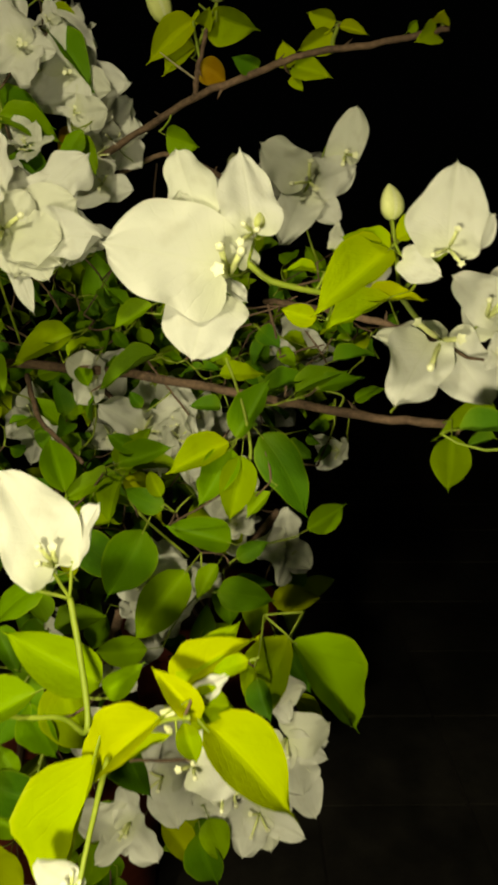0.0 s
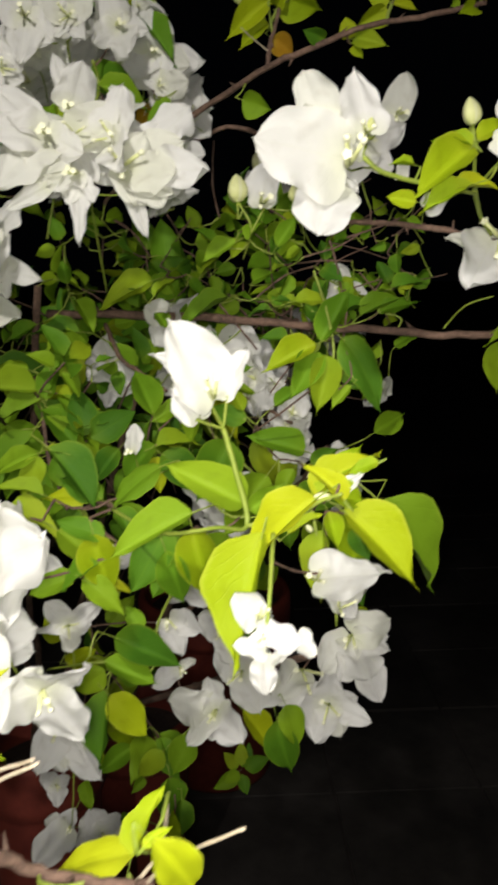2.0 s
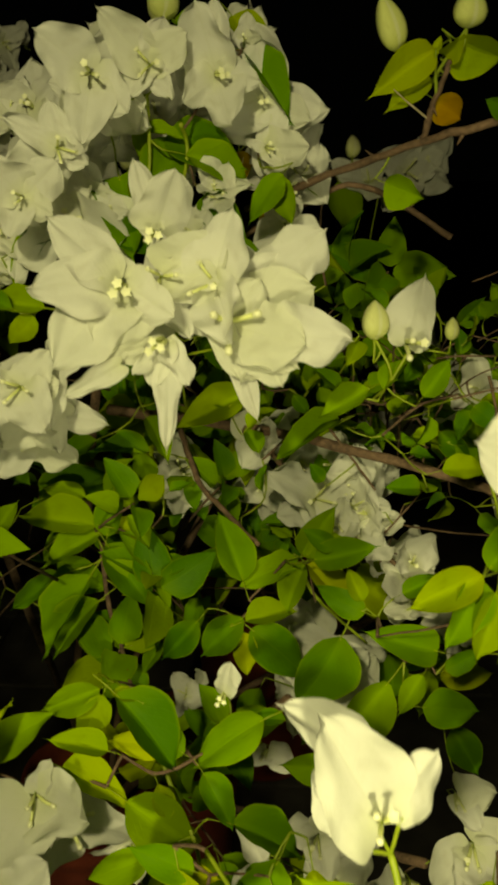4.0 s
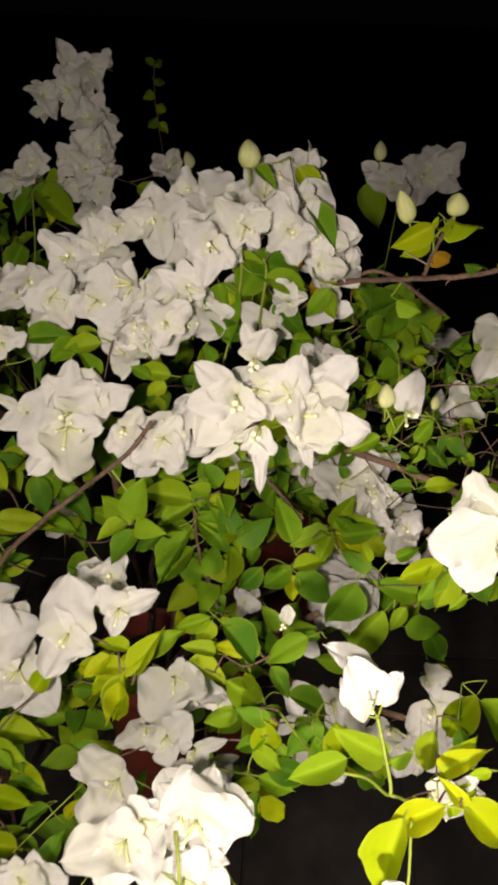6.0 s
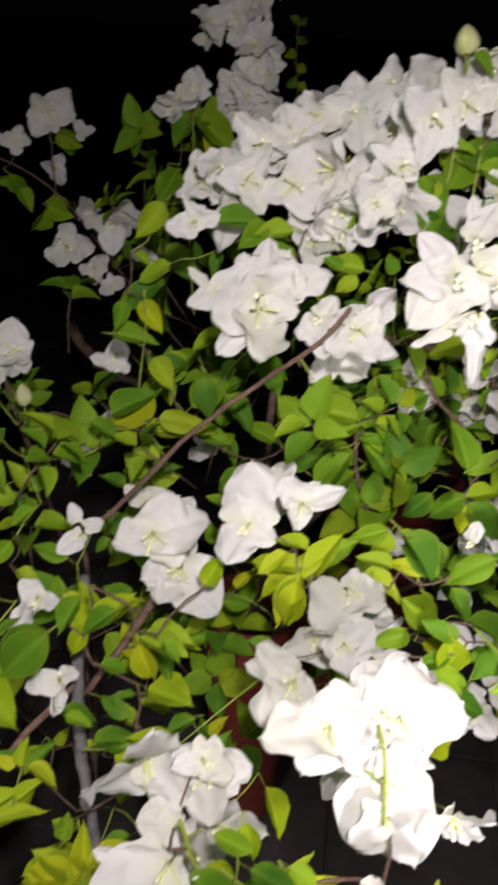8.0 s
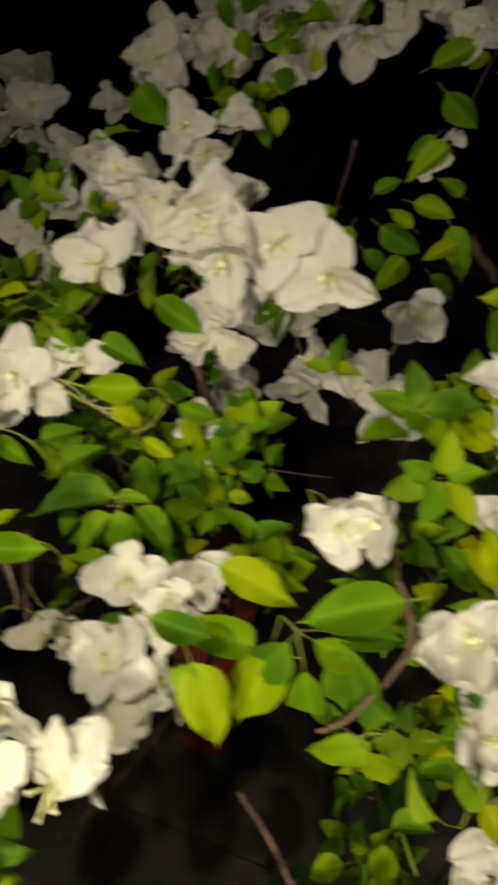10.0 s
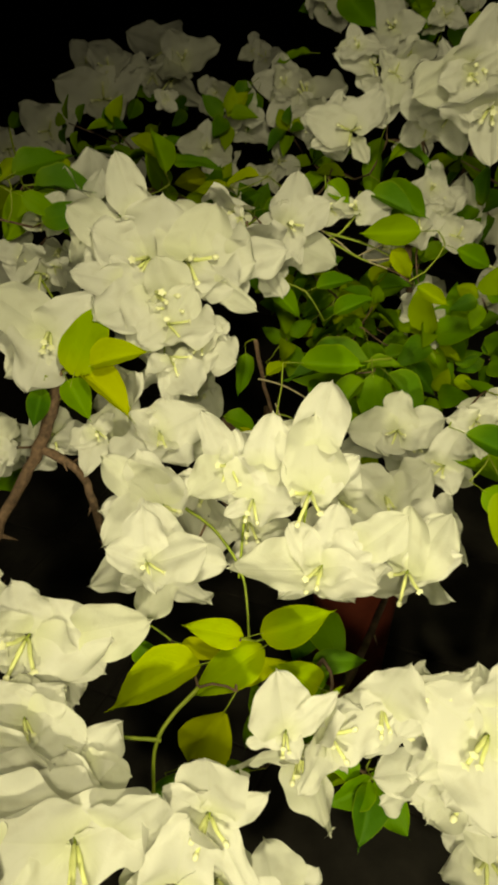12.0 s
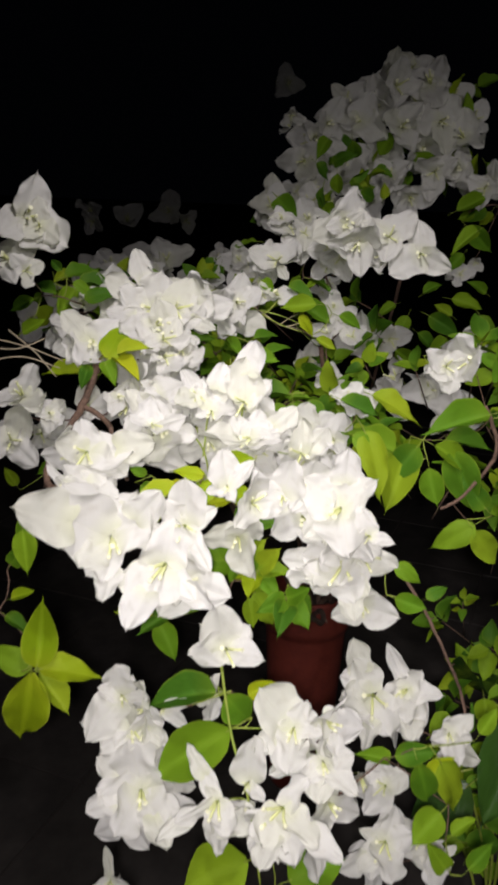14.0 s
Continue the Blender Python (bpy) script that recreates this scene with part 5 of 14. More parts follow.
bloom(side_bush, -0.5568, 0.3984, 0.7680, -14, 40, -87, 0.0222)
bloom(side_bush, -0.5715, 0.4111, 0.7632, -1, 18, -113, 0.0228)
bloom(side_bush, -0.5303, 0.4041, 0.7704, 78, -13, 26, 0.0198)
c = cluster(side_bush, -0.4291, 0.3630, 0.8551, 89, 1, 19, 0.0112)
bract(c, -0.4287, 0.3620, 0.8533, 63, -28, 37, 0.0205, 0.0184)
bract(c, -0.4295, 0.3644, 0.8517, -8, 55, -97, 0.0168, 0.0151)
bract(c, -0.4338, 0.3709, 0.8468, -48, -9, 151, 0.0326, 0.0229)
c = cluster(side_bush, -0.4015, 0.3912, 0.8978, -38, -56, 144, 0.0088)
bract(c, -0.4015, 0.3912, 0.8978, -30, -27, 148, 0.0234, 0.0176)
bract(c, -0.4008, 0.3961, 0.9004, 44, 56, -39, 0.0159, 0.0127)
bract(c, -0.4084, 0.3991, 0.9023, 58, -7, 42, 0.0158, 0.0118)
c = cluster(side_bush, -0.3909, 0.3024, 0.8365, 42, 16, 12, 0.0097)
bract(c, -0.3920, 0.3021, 0.8364, -12, -51, 125, 0.0219, 0.0186)
bract(c, -0.3910, 0.3054, 0.8367, 25, 51, -58, 0.0142, 0.0128)
bract(c, -0.3915, 0.3084, 0.8294, -62, 15, 156, 0.0242, 0.0157)
bloom(side_bush, -0.5172, 0.3214, 0.7632, 18, 41, -30, 0.0222)
bloom(side_bush, -0.4928, 0.3311, 0.7733, 3, 44, -90, 0.0178)
bloom(side_bush, -0.4884, 0.3347, 0.7712, 24, 10, -60, 0.0178)
bloom(side_bush, -0.4778, 0.3168, 0.7430, -14, 54, -76, 0.0245)
bloom(side_bush, -0.5208, 0.2943, 0.7154, -9, -35, 139, 0.0222)
bloom(side_bush, -0.5109, 0.3173, 0.7539, 38, 54, -25, 0.0156)
leaf(side_bush, -0.3898, 0.2861, 0.8922, -47, -40, 160, 0.0424, 0.0254)
leaf(side_bush, -0.3474, 0.3011, 0.9077, -32, -27, 135, 0.0283, 0.0131)
leaf(side_bush, -0.3703, 0.2994, 0.9167, -60, -15, 155, 0.0284, 0.0131)
leaf(side_bush, -0.3713, 0.2631, 0.8473, -18, 25, -97, 0.0189, 0.0088)
leaf(side_bush, -0.3149, 0.2968, 0.8915, -42, 12, -117, 0.0193, 0.0081)
leaf(side_bush, -0.3363, 0.2868, 0.8300, 38, -48, 60, 0.0226, 0.0116)
leaf(side_bush, -0.3332, 0.2727, 0.8147, 8, -29, 84, 0.0242, 0.0112)
leaf(side_bush, -0.4112, 0.2709, 0.7853, 21, -20, 83, 0.0186, 0.0086)
leaf(side_bush, -0.4027, 0.2705, 0.7828, 44, 16, -35, 0.0234, 0.0108)
twig(side_bush, 4.5, [(-0.411, 0.413, 0.838), (-0.390, 0.337, 0.811), (-0.372, 0.288, 0.776), (-0.356, 0.262, 0.723), (-0.332, 0.218, 0.666)], 'stake', 2)
twig(side_bush, 3.1, [(-0.335, 0.378, 0.869), (-0.360, 0.352, 0.829), (-0.383, 0.330, 0.797)])
twig(side_bush, 2.5, [(-0.387, 0.336, 0.808), (-0.426, 0.267, 0.784), (-0.462, 0.216, 0.760), (-0.488, 0.187, 0.746)])
twig(side_bush, 2.2, [(-0.471, 0.160, 0.778), (-0.431, 0.152, 0.782), (-0.394, 0.136, 0.772), (-0.369, 0.133, 0.757), (-0.351, 0.160, 0.771)])
leaf(side_bush, -0.2647, 0.1450, 0.8893, -31, 11, -115, 0.0372, 0.0164)
leaf(side_bush, -0.2552, 0.1537, 0.9095, -33, 26, -104, 0.0214, 0.0099)
leaf(side_bush, -0.2359, 0.1518, 0.8913, -14, 22, -110, 0.0249, 0.0115)
leaf(side_bush, -0.2179, 0.1544, 0.8943, -27, 17, -112, 0.0210, 0.0093)
leaf(side_bush, -0.2174, 0.1475, 0.8791, -37, -11, 156, 0.0199, 0.0102)
twig(side_bush, 1.1, [(-0.272, 0.155, 0.914), (-0.256, 0.148, 0.881), (-0.220, 0.154, 0.867)], 'stalk', 0)
leaf(side_bush, -0.2785, 0.0698, 0.9035, -38, 22, -145, 0.0187, 0.0112)
leaf(near_bush, -1.0277, 0.0489, 0.9025, 52, 18, 20, 0.0463, 0.0238, 1)
leaf(near_bush, -1.0209, 0.0563, 0.9066, 18, 30, -46, 0.0327, 0.0158, 1)
leaf(near_bush, -1.0257, 0.0536, 0.9015, -21, 6, -100, 0.0378, 0.0175, 1)
leaf(near_bush, -1.0305, 0.0468, 0.8998, -42, 12, -126, 0.0232, 0.0149)
leaf(near_bush, -1.0410, 0.0378, 0.8978, -61, -16, -155, 0.0228, 0.0117)
twig(near_bush, 3.4, [(-1.039, 0.049, 0.896), (-1.046, 0.033, 0.859), (-1.058, 0.013, 0.828), (-1.056, -0.014, 0.807), (-1.045, -0.023, 0.790), (-1.030, -0.033, 0.771)])
twig(near_bush, 2.5, [(-1.045, 0.034, 0.859), (-1.021, 0.036, 0.844), (-1.006, 0.027, 0.818), (-0.994, 0.024, 0.796)])
twig(near_bush, 1.7, [(-1.053, -0.019, 0.800), (-1.036, -0.020, 0.789), (-1.019, -0.012, 0.767), (-1.002, -0.011, 0.759)])
twig(near_bush, 0.8, [(-0.882, 0.028, 0.880), (-0.880, 0.017, 0.866), (-0.880, 0.005, 0.851)], 'stalk', 0)
twig(near_bush, 0.8, [(-0.913, 0.024, 0.869), (-0.907, 0.002, 0.839)], 'stalk', 0)
twig(near_bush, 0.8, [(-0.940, 0.010, 0.867), (-0.922, 0.010, 0.856), (-0.905, 0.003, 0.839), (-0.894, -0.014, 0.814)], 'stalk', 0)
c = cluster(near_bush, -0.9337, 0.2560, 0.9458, 26, -43, 46, 0.0104)
bract(c, -0.9333, 0.2569, 0.9467, 3, -26, 123, 0.0194, 0.0136)
bract(c, -0.9345, 0.2597, 0.9435, 20, 55, -51, 0.0239, 0.0227)
leaf(near_bush, -0.9552, 0.2604, 0.9618, -49, 35, -142, 0.0205, 0.0132)
leaf(near_bush, -0.9283, 0.2704, 0.9538, -13, 35, -101, 0.0340, 0.0157)
twig(near_bush, 0.9, [(-0.935, 0.261, 0.941), (-0.943, 0.254, 0.930), (-0.953, 0.253, 0.923)], 'stalk', 0)
twig(near_bush, 0.8, [(-0.953, 0.250, 0.930), (-0.927, 0.256, 0.924), (-0.908, 0.259, 0.917)], 'stalk', 0)
twig(near_bush, 0.8, [(-0.948, 0.248, 0.925), (-0.925, 0.250, 0.915), (-0.903, 0.254, 0.909)], 'stalk', 0)
c = cluster(near_bush, -0.9651, 0.3359, 0.9774, -75, -39, -178, 0.0145)
bract(c, -0.9661, 0.3354, 0.9774, 44, -62, 71, 0.0353, 0.0282)
bract(c, -0.9668, 0.3444, 0.9778, 53, 28, -0, 0.0357, 0.0286)
bract(c, -0.9692, 0.3417, 0.9699, -9, -30, 129, 0.0289, 0.0202)
bract(c, -0.9645, 0.3464, 0.9709, -49, 6, -129, 0.0215, 0.0151)
bract(c, -0.9672, 0.3611, 0.9752, 44, -22, 50, 0.0295, 0.0221)
c = cluster(near_bush, -0.9734, 0.4139, 1.0108, -81, -47, -156, 0.0111)
bract(c, -0.9748, 0.4119, 1.0091, 27, -41, 94, 0.0319, 0.0223)
bract(c, -0.9653, 0.4183, 1.0063, -41, 62, -128, 0.0189, 0.0227)
bract(c, -0.9816, 0.4148, 1.0050, -53, 31, -154, 0.0192, 0.0192)
bract(c, -0.9585, 0.4389, 1.0136, 35, -3, -34, 0.0223, 0.0134)
bloom(near_bush, -0.9203, 0.4291, 1.0009, 100, -41, 3, 0.0345)
bloom(near_bush, -0.9166, 0.4555, 0.9941, 31, -9, 45, 0.0348)
bloom(near_bush, -0.9092, 0.4146, 0.9775, -80, 34, -155, 0.0294)
bloom(near_bush, -0.9272, 0.4243, 0.9674, -101, -53, -158, 0.0235)
bloom(near_bush, -0.9995, 0.5639, 1.0198, -9, 66, -98, 0.0310)
bloom(near_bush, -0.9823, 0.5752, 0.9962, 91, -48, -9, 0.0278)
bloom(near_bush, -0.9570, 0.5911, 1.0298, 62, -8, 23, 0.0210)
bloom(near_bush, -0.9708, 0.5996, 1.0203, -14, -35, 85, 0.0218)
bloom(near_bush, -0.9494, 0.5132, 0.9325, 22, -42, 81, 0.0200)
bloom(near_bush, -0.9588, 0.5209, 0.9214, 53, 25, -5, 0.0169)
leaf(near_bush, -1.0488, 0.5631, 1.0479, -64, 41, -153, 0.0443, 0.0304)
leaf(near_bush, -0.9632, 0.4563, 0.8790, -32, 41, -91, 0.0438, 0.0203)
leaf(near_bush, -0.9558, 0.4077, 0.9208, -52, 41, -120, 0.0471, 0.0228)
leaf(near_bush, -0.9416, 0.4446, 0.9507, -27, -17, 140, 0.0275, 0.0116)
leaf(near_bush, -0.9529, 0.4365, 0.9471, -28, 17, -95, 0.0346, 0.0130)
leaf(near_bush, -0.9656, 0.4292, 0.9525, -63, 8, 157, 0.0484, 0.0203)
bloom(back_bush, -1.1324, 0.7741, 1.0312, 61, 4, 9, 0.0407)
bloom(back_bush, -1.1473, 0.8013, 1.0230, 112, 32, 56, 0.0422)
bloom(back_bush, -1.0750, 0.8062, 1.0392, -47, -43, -176, 0.0374)
bloom(back_bush, -1.1015, 0.8251, 1.0609, -113, -2, -171, 0.0317)
bloom(back_bush, -0.9931, 0.8317, 1.0264, -96, -60, -166, 0.0339)
bloom(back_bush, -0.9849, 0.8332, 1.0526, -83, -5, 158, 0.0306)
bloom(back_bush, -1.0382, 0.8203, 1.0367, -47, -28, 146, 0.0271)
bloom(back_bush, -1.0440, 0.8267, 1.0297, -71, 5, 176, 0.0226)
bloom(back_bush, -1.4951, 0.8200, 0.8680, -59, 15, -143, 0.0606)
bloom(back_bush, -1.4987, 0.8479, 0.9034, 27, 51, -58, 0.0404)
bloom(back_bush, -1.4030, 0.9012, 0.9166, 14, 56, -47, 0.0501)
bloom(back_bush, -1.4227, 0.9052, 0.8909, 104, 13, -7, 0.0501)
bloom(back_bush, -1.5569, 0.7603, 0.8292, 70, -50, 49, 0.0501)
bloom(back_bush, -1.5765, 0.7798, 0.8046, -168, -55, -98, 0.0488)
bloom(back_bush, -1.5150, 0.7360, 0.7779, -46, 46, -120, 0.0420)
bloom(back_bush, -1.4660, 0.7551, 0.7748, -52, -0, -119, 0.0469)
bloom(back_bush, -1.4397, 0.7856, 0.7974, 11, -84, 116, 0.0364)
bloom(back_bush, -1.4581, 0.8068, 0.7560, 50, 13, 48, 0.0322)
bloom(back_bush, -1.6053, 0.7200, 0.8066, 102, 84, 61, 0.0445)
bloom(back_bush, -1.2895, 0.9543, 0.9201, 33, 56, -52, 0.0283)
bloom(back_bush, -1.3079, 0.9596, 0.9277, 62, -12, -6, 0.0262)
bloom(back_bush, -1.3430, 0.8957, 0.8782, 86, -59, 9, 0.0323)
bloom(back_bush, -1.3510, 0.9025, 0.8727, -124, -45, -121, 0.0306)
bloom(back_bush, -1.4376, 0.8697, 0.8972, -115, 8, -149, 0.0323)
bloom(back_bush, -1.4682, 0.8857, 0.8989, 52, 11, 12, 0.0261)
bloom(near_bush, -1.1655, 0.5930, 0.9234, -6, 52, -112, 0.0326)
bloom(near_bush, -1.1719, 0.6152, 0.9007, 52, -1, 39, 0.0335)
bloom(near_bush, -1.1076, 0.6306, 0.9377, -4, 41, -96, 0.0427)
bloom(near_bush, -1.1414, 0.6591, 0.9414, -42, -67, 128, 0.0385)
bloom(near_bush, -1.1329, 0.6291, 0.9495, 46, -44, 55, 0.0267)
bloom(near_bush, -1.1402, 0.6338, 0.9299, -46, 27, -93, 0.0263)
bloom(near_bush, -1.0886, 0.6173, 0.9118, 81, 17, -15, 0.0297)
bloom(near_bush, -1.0935, 0.6281, 0.9240, 77, -31, -12, 0.0263)
bloom(near_bush, -1.1931, 0.5531, 0.8903, -51, 36, -123, 0.0297)
bloom(near_bush, -1.1577, 0.5394, 0.8550, 47, -22, 50, 0.0356)
bloom(near_bush, -1.1654, 0.5551, 0.8583, 38, 4, -46, 0.0297)
bloom(near_bush, -1.1250, 0.5637, 0.8669, 73, -62, 57, 0.0225)
bloom(near_bush, -1.1186, 0.5809, 0.8782, -65, 54, -111, 0.0222)
bloom(near_bush, -1.2478, 0.5662, 0.9350, -73, 5, -141, 0.0131)
bloom(near_bush, -1.2493, 0.5663, 0.9311, -83, 58, -165, 0.0130)
bud(near_bush, -1.2341, 0.5329, 0.8878, 53, 3, 28, 0.0190, 0.0148)
leaf(near_bush, -1.1645, 0.6123, 0.9502, -46, -30, 163, 0.0343, 0.0159)
leaf(near_bush, -1.1556, 0.6069, 0.9412, -65, -17, -164, 0.0377, 0.0194)
leaf(near_bush, -1.1148, 0.6612, 0.9778, -8, -26, 124, 0.0380, 0.0143)
leaf(near_bush, -1.1714, 0.1982, 0.9563, 19, 30, -28, 0.0479, 0.0212)
leaf(near_bush, -1.1561, 0.1998, 0.9466, 6, 29, -53, 0.0468, 0.0200)
leaf(near_bush, -1.1542, 0.1996, 0.9437, -39, 38, -114, 0.0450, 0.0224)
leaf(near_bush, -1.1595, 0.2002, 0.9421, -49, -29, -158, 0.0384, 0.0231)
leaf(near_bush, -1.1733, 0.2087, 0.9627, -53, -46, -170, 0.0226, 0.0116)
leaf(near_bush, -1.1149, 0.1486, 0.8600, -1, -27, 115, 0.0480, 0.0222, 1)
leaf(near_bush, -1.1114, 0.1636, 0.8745, -46, 0, -141, 0.0244, 0.0146)
twig(near_bush, 0.9, [(-1.167, 0.190, 0.903), (-1.128, 0.169, 0.880), (-1.099, 0.150, 0.865)], 'stalk', 0)
twig(near_bush, 0.9, [(-1.299, 0.357, 0.942), (-1.264, 0.318, 0.923), (-1.234, 0.285, 0.913)], 'stalk', 0)
leaf(near_bush, -1.1203, 0.3295, 0.9305, 47, 0, 53, 0.0367, 0.0170)
leaf(near_bush, -1.1201, 0.3393, 0.9368, 12, 28, -63, 0.0384, 0.0158)
leaf(near_bush, -1.1465, 0.2906, 0.8999, 36, -31, 53, 0.0259, 0.0133)
leaf(near_bush, -1.1469, 0.3059, 0.9097, -31, 11, -117, 0.0432, 0.0200)
leaf(near_bush, -1.1468, 0.3013, 0.9095, -49, -39, -173, 0.0248, 0.0128)
leaf(near_bush, -1.1034, 0.2865, 0.8716, 35, 46, -13, 0.0338, 0.0174)
leaf(near_bush, -1.0954, 0.2903, 0.8715, 33, -40, 62, 0.0238, 0.0122)
leaf(near_bush, -1.0865, 0.2921, 0.8675, -26, 51, -96, 0.0147, 0.0076)
leaf(near_bush, -1.0730, 0.3051, 0.8687, 22, 35, -55, 0.0393, 0.0182)
leaf(near_bush, -1.0696, 0.3413, 0.9219, 1, -26, 99, 0.0340, 0.0143, 1)
leaf(near_bush, -1.0482, 0.3587, 0.9281, -11, -27, 121, 0.0284, 0.0119, 1)
leaf(near_bush, -1.0109, 0.3622, 0.9147, 3, -26, 98, 0.0286, 0.0120)
leaf(near_bush, -0.9992, 0.3796, 0.9286, -42, -20, 157, 0.0325, 0.0150)
leaf(near_bush, -0.9830, 0.3868, 0.9287, 4, -28, 99, 0.0283, 0.0119, 1)
leaf(near_bush, -0.9996, 0.3585, 0.9041, -65, -8, -168, 0.0192, 0.0099)
leaf(near_bush, -1.1909, 0.3056, 0.9327, -7, 22, -89, 0.0364, 0.0153)
leaf(near_bush, -1.2107, 0.2978, 0.9419, -37, 24, -101, 0.0227, 0.0105, 1)
leaf(near_bush, -0.9998, 0.3057, 0.7880, -7, 36, -79, 0.0592, 0.0287)
leaf(near_bush, -0.9377, 0.3416, 0.8061, -62, 17, -155, 0.0413, 0.0213)
leaf(near_bush, -0.9052, 0.3509, 0.7920, -43, 37, -136, 0.0388, 0.0200)
leaf(near_bush, -0.9062, 0.3523, 0.7967, -11, -24, 128, 0.0304, 0.0141)
leaf(near_bush, -0.8861, 0.3643, 0.8005, -19, 31, -91, 0.0261, 0.0121, 1)
leaf(near_bush, -0.8948, 0.3624, 0.7989, 35, 18, -43, 0.0278, 0.0129)
leaf(near_bush, -0.8622, 0.3564, 0.7783, -15, 50, -88, 0.0199, 0.0119)
leaf(near_bush, -0.9705, 0.3476, 0.8266, -53, 3, -136, 0.0202, 0.0093)
leaf(near_bush, -0.9784, 0.3542, 0.8371, -36, -36, 164, 0.0314, 0.0161)
leaf(near_bush, -0.9609, 0.3489, 0.8228, -51, 34, -138, 0.0245, 0.0126)
leaf(near_bush, -1.0065, 0.3147, 0.8031, 41, 15, -27, 0.0276, 0.0128)
bloom(near_bush, -0.9026, 0.3782, 0.8265, -18, 35, -110, 0.0232)
bloom(near_bush, -0.9105, 0.4012, 0.8270, -98, 12, -176, 0.0203)
bloom(near_bush, -0.8853, 0.3736, 0.8118, 39, 22, -42, 0.0186)
bloom(near_bush, -0.9200, 0.4167, 0.8820, 44, 15, -39, 0.0256)
bloom(near_bush, -0.8891, 0.4274, 0.8783, 36, -46, 55, 0.0232)
bloom(near_bush, -0.9087, 0.4372, 0.9005, 23, -23, 69, 0.0232)
bloom(near_bush, -0.9184, 0.4337, 0.9132, 39, -1, 17, 0.0215)
leaf(near_bush, -0.9130, 0.2506, 0.8377, -18, -17, 119, 0.0618, 0.0273)
leaf(near_bush, -0.9078, 0.2476, 0.8287, -63, 10, -162, 0.0448, 0.0250)
leaf(near_bush, -0.9141, 0.2460, 0.8232, -34, -6, 152, 0.0399, 0.0185)
leaf(near_bush, -0.8987, 0.2570, 0.8268, -35, 16, -115, 0.0428, 0.0195)
leaf(near_bush, -0.9145, 0.2539, 0.8289, 14, 12, -69, 0.0286, 0.0120)
leaf(near_bush, -0.9078, 0.2262, 0.7921, 18, -23, 109, 0.0309, 0.0143)
leaf(near_bush, -0.9064, 0.2215, 0.7915, -54, -6, -177, 0.0135, 0.0081)
leaf(near_bush, -0.9338, 0.1953, 0.7703, 43, 11, -38, 0.0201, 0.0093)
leaf(near_bush, -0.9341, 0.1956, 0.7728, -41, -8, -175, 0.0131, 0.0067)
leaf(near_bush, -0.8991, 0.1951, 0.7571, 19, 30, -36, 0.0285, 0.0146)
leaf(near_bush, -0.9807, 0.1487, 0.8159, -32, 24, -127, 0.0452, 0.0252, 1)
leaf(near_bush, -0.9837, 0.1489, 0.8295, -21, 20, -76, 0.0296, 0.0137)
leaf(near_bush, -0.9820, 0.1810, 0.8623, -53, -13, -140, 0.0268, 0.0124)
leaf(near_bush, -0.9879, 0.1450, 0.8208, -45, 12, -175, 0.0189, 0.0088)
leaf(near_bush, -0.9531, 0.1342, 0.7939, -58, 18, -135, 0.0182, 0.0109)
leaf(near_bush, -1.0346, 0.1191, 0.8151, -31, 25, -115, 0.0163, 0.0098)
leaf(near_bush, -0.9649, 0.1785, 0.8510, 30, 14, -33, 0.0192, 0.0089, 1)
twig(near_bush, 2.8, [(-0.990, 0.244, 0.782), (-0.972, 0.208, 0.751), (-0.953, 0.178, 0.729)])
twig(near_bush, 0.7, [(-0.983, 0.231, 0.785), (-0.966, 0.236, 0.782), (-0.947, 0.233, 0.768)], 'stalk', 0)
twig(near_bush, 0.7, [(-0.973, 0.213, 0.758), (-0.964, 0.209, 0.748), (-0.949, 0.207, 0.738)], 'stalk', 0)
leaf(near_bush, -0.9080, -0.0407, 0.8196, -7, -19, 134, 0.0447, 0.0207, 1)
leaf(near_bush, -0.8819, -0.0256, 0.8285, -21, -23, 149, 0.0398, 0.0193, 1)
leaf(near_bush, -0.8829, -0.0269, 0.8386, 16, 43, -46, 0.0336, 0.0173, 1)
leaf(near_bush, -0.8533, -0.0255, 0.8137, 39, -38, 79, 0.0265, 0.0159, 1)
leaf(near_bush, -0.8912, -0.0284, 0.8334, 25, -31, 103, 0.0266, 0.0129, 1)
leaf(near_bush, -0.8906, -0.0512, 0.8067, -65, -21, 178, 0.0397, 0.0238, 1)
twig(near_bush, 1.0, [(-0.905, -0.049, 0.814), (-0.913, -0.075, 0.804), (-0.908, -0.090, 0.775)], 'stalk', 0)
twig(near_bush, 1.0, [(-0.911, -0.075, 0.804), (-0.933, -0.083, 0.805)], 'stalk', 0)
leaf(near_bush, -0.7981, 0.1335, 0.8407, -53, 13, -138, 0.0609, 0.0282)
leaf(near_bush, -0.8236, 0.1325, 0.8695, -36, 38, -93, 0.0373, 0.0172)
leaf(near_bush, -0.8075, 0.1267, 0.8380, -43, 48, -125, 0.0323, 0.0166)
leaf(near_bush, -0.9188, 0.1141, 0.9027, -12, 40, -69, 0.0357, 0.0165)
bloom(near_bush, -0.8213, 0.1514, 0.8667, -64, 18, -150, 0.0203)
twig(near_bush, 1.1, [(-0.854, -0.076, 0.699), (-0.836, -0.094, 0.648), (-0.812, -0.114, 0.608), (-0.795, -0.128, 0.547)], 'stalk', 0)
twig(near_bush, 0.7, [(-0.843, -0.079, 0.676), (-0.873, -0.088, 0.660)], 'stalk', 0)
twig(near_bush, 0.7, [(-0.839, -0.087, 0.648), (-0.803, -0.080, 0.653)], 'stalk', 0)
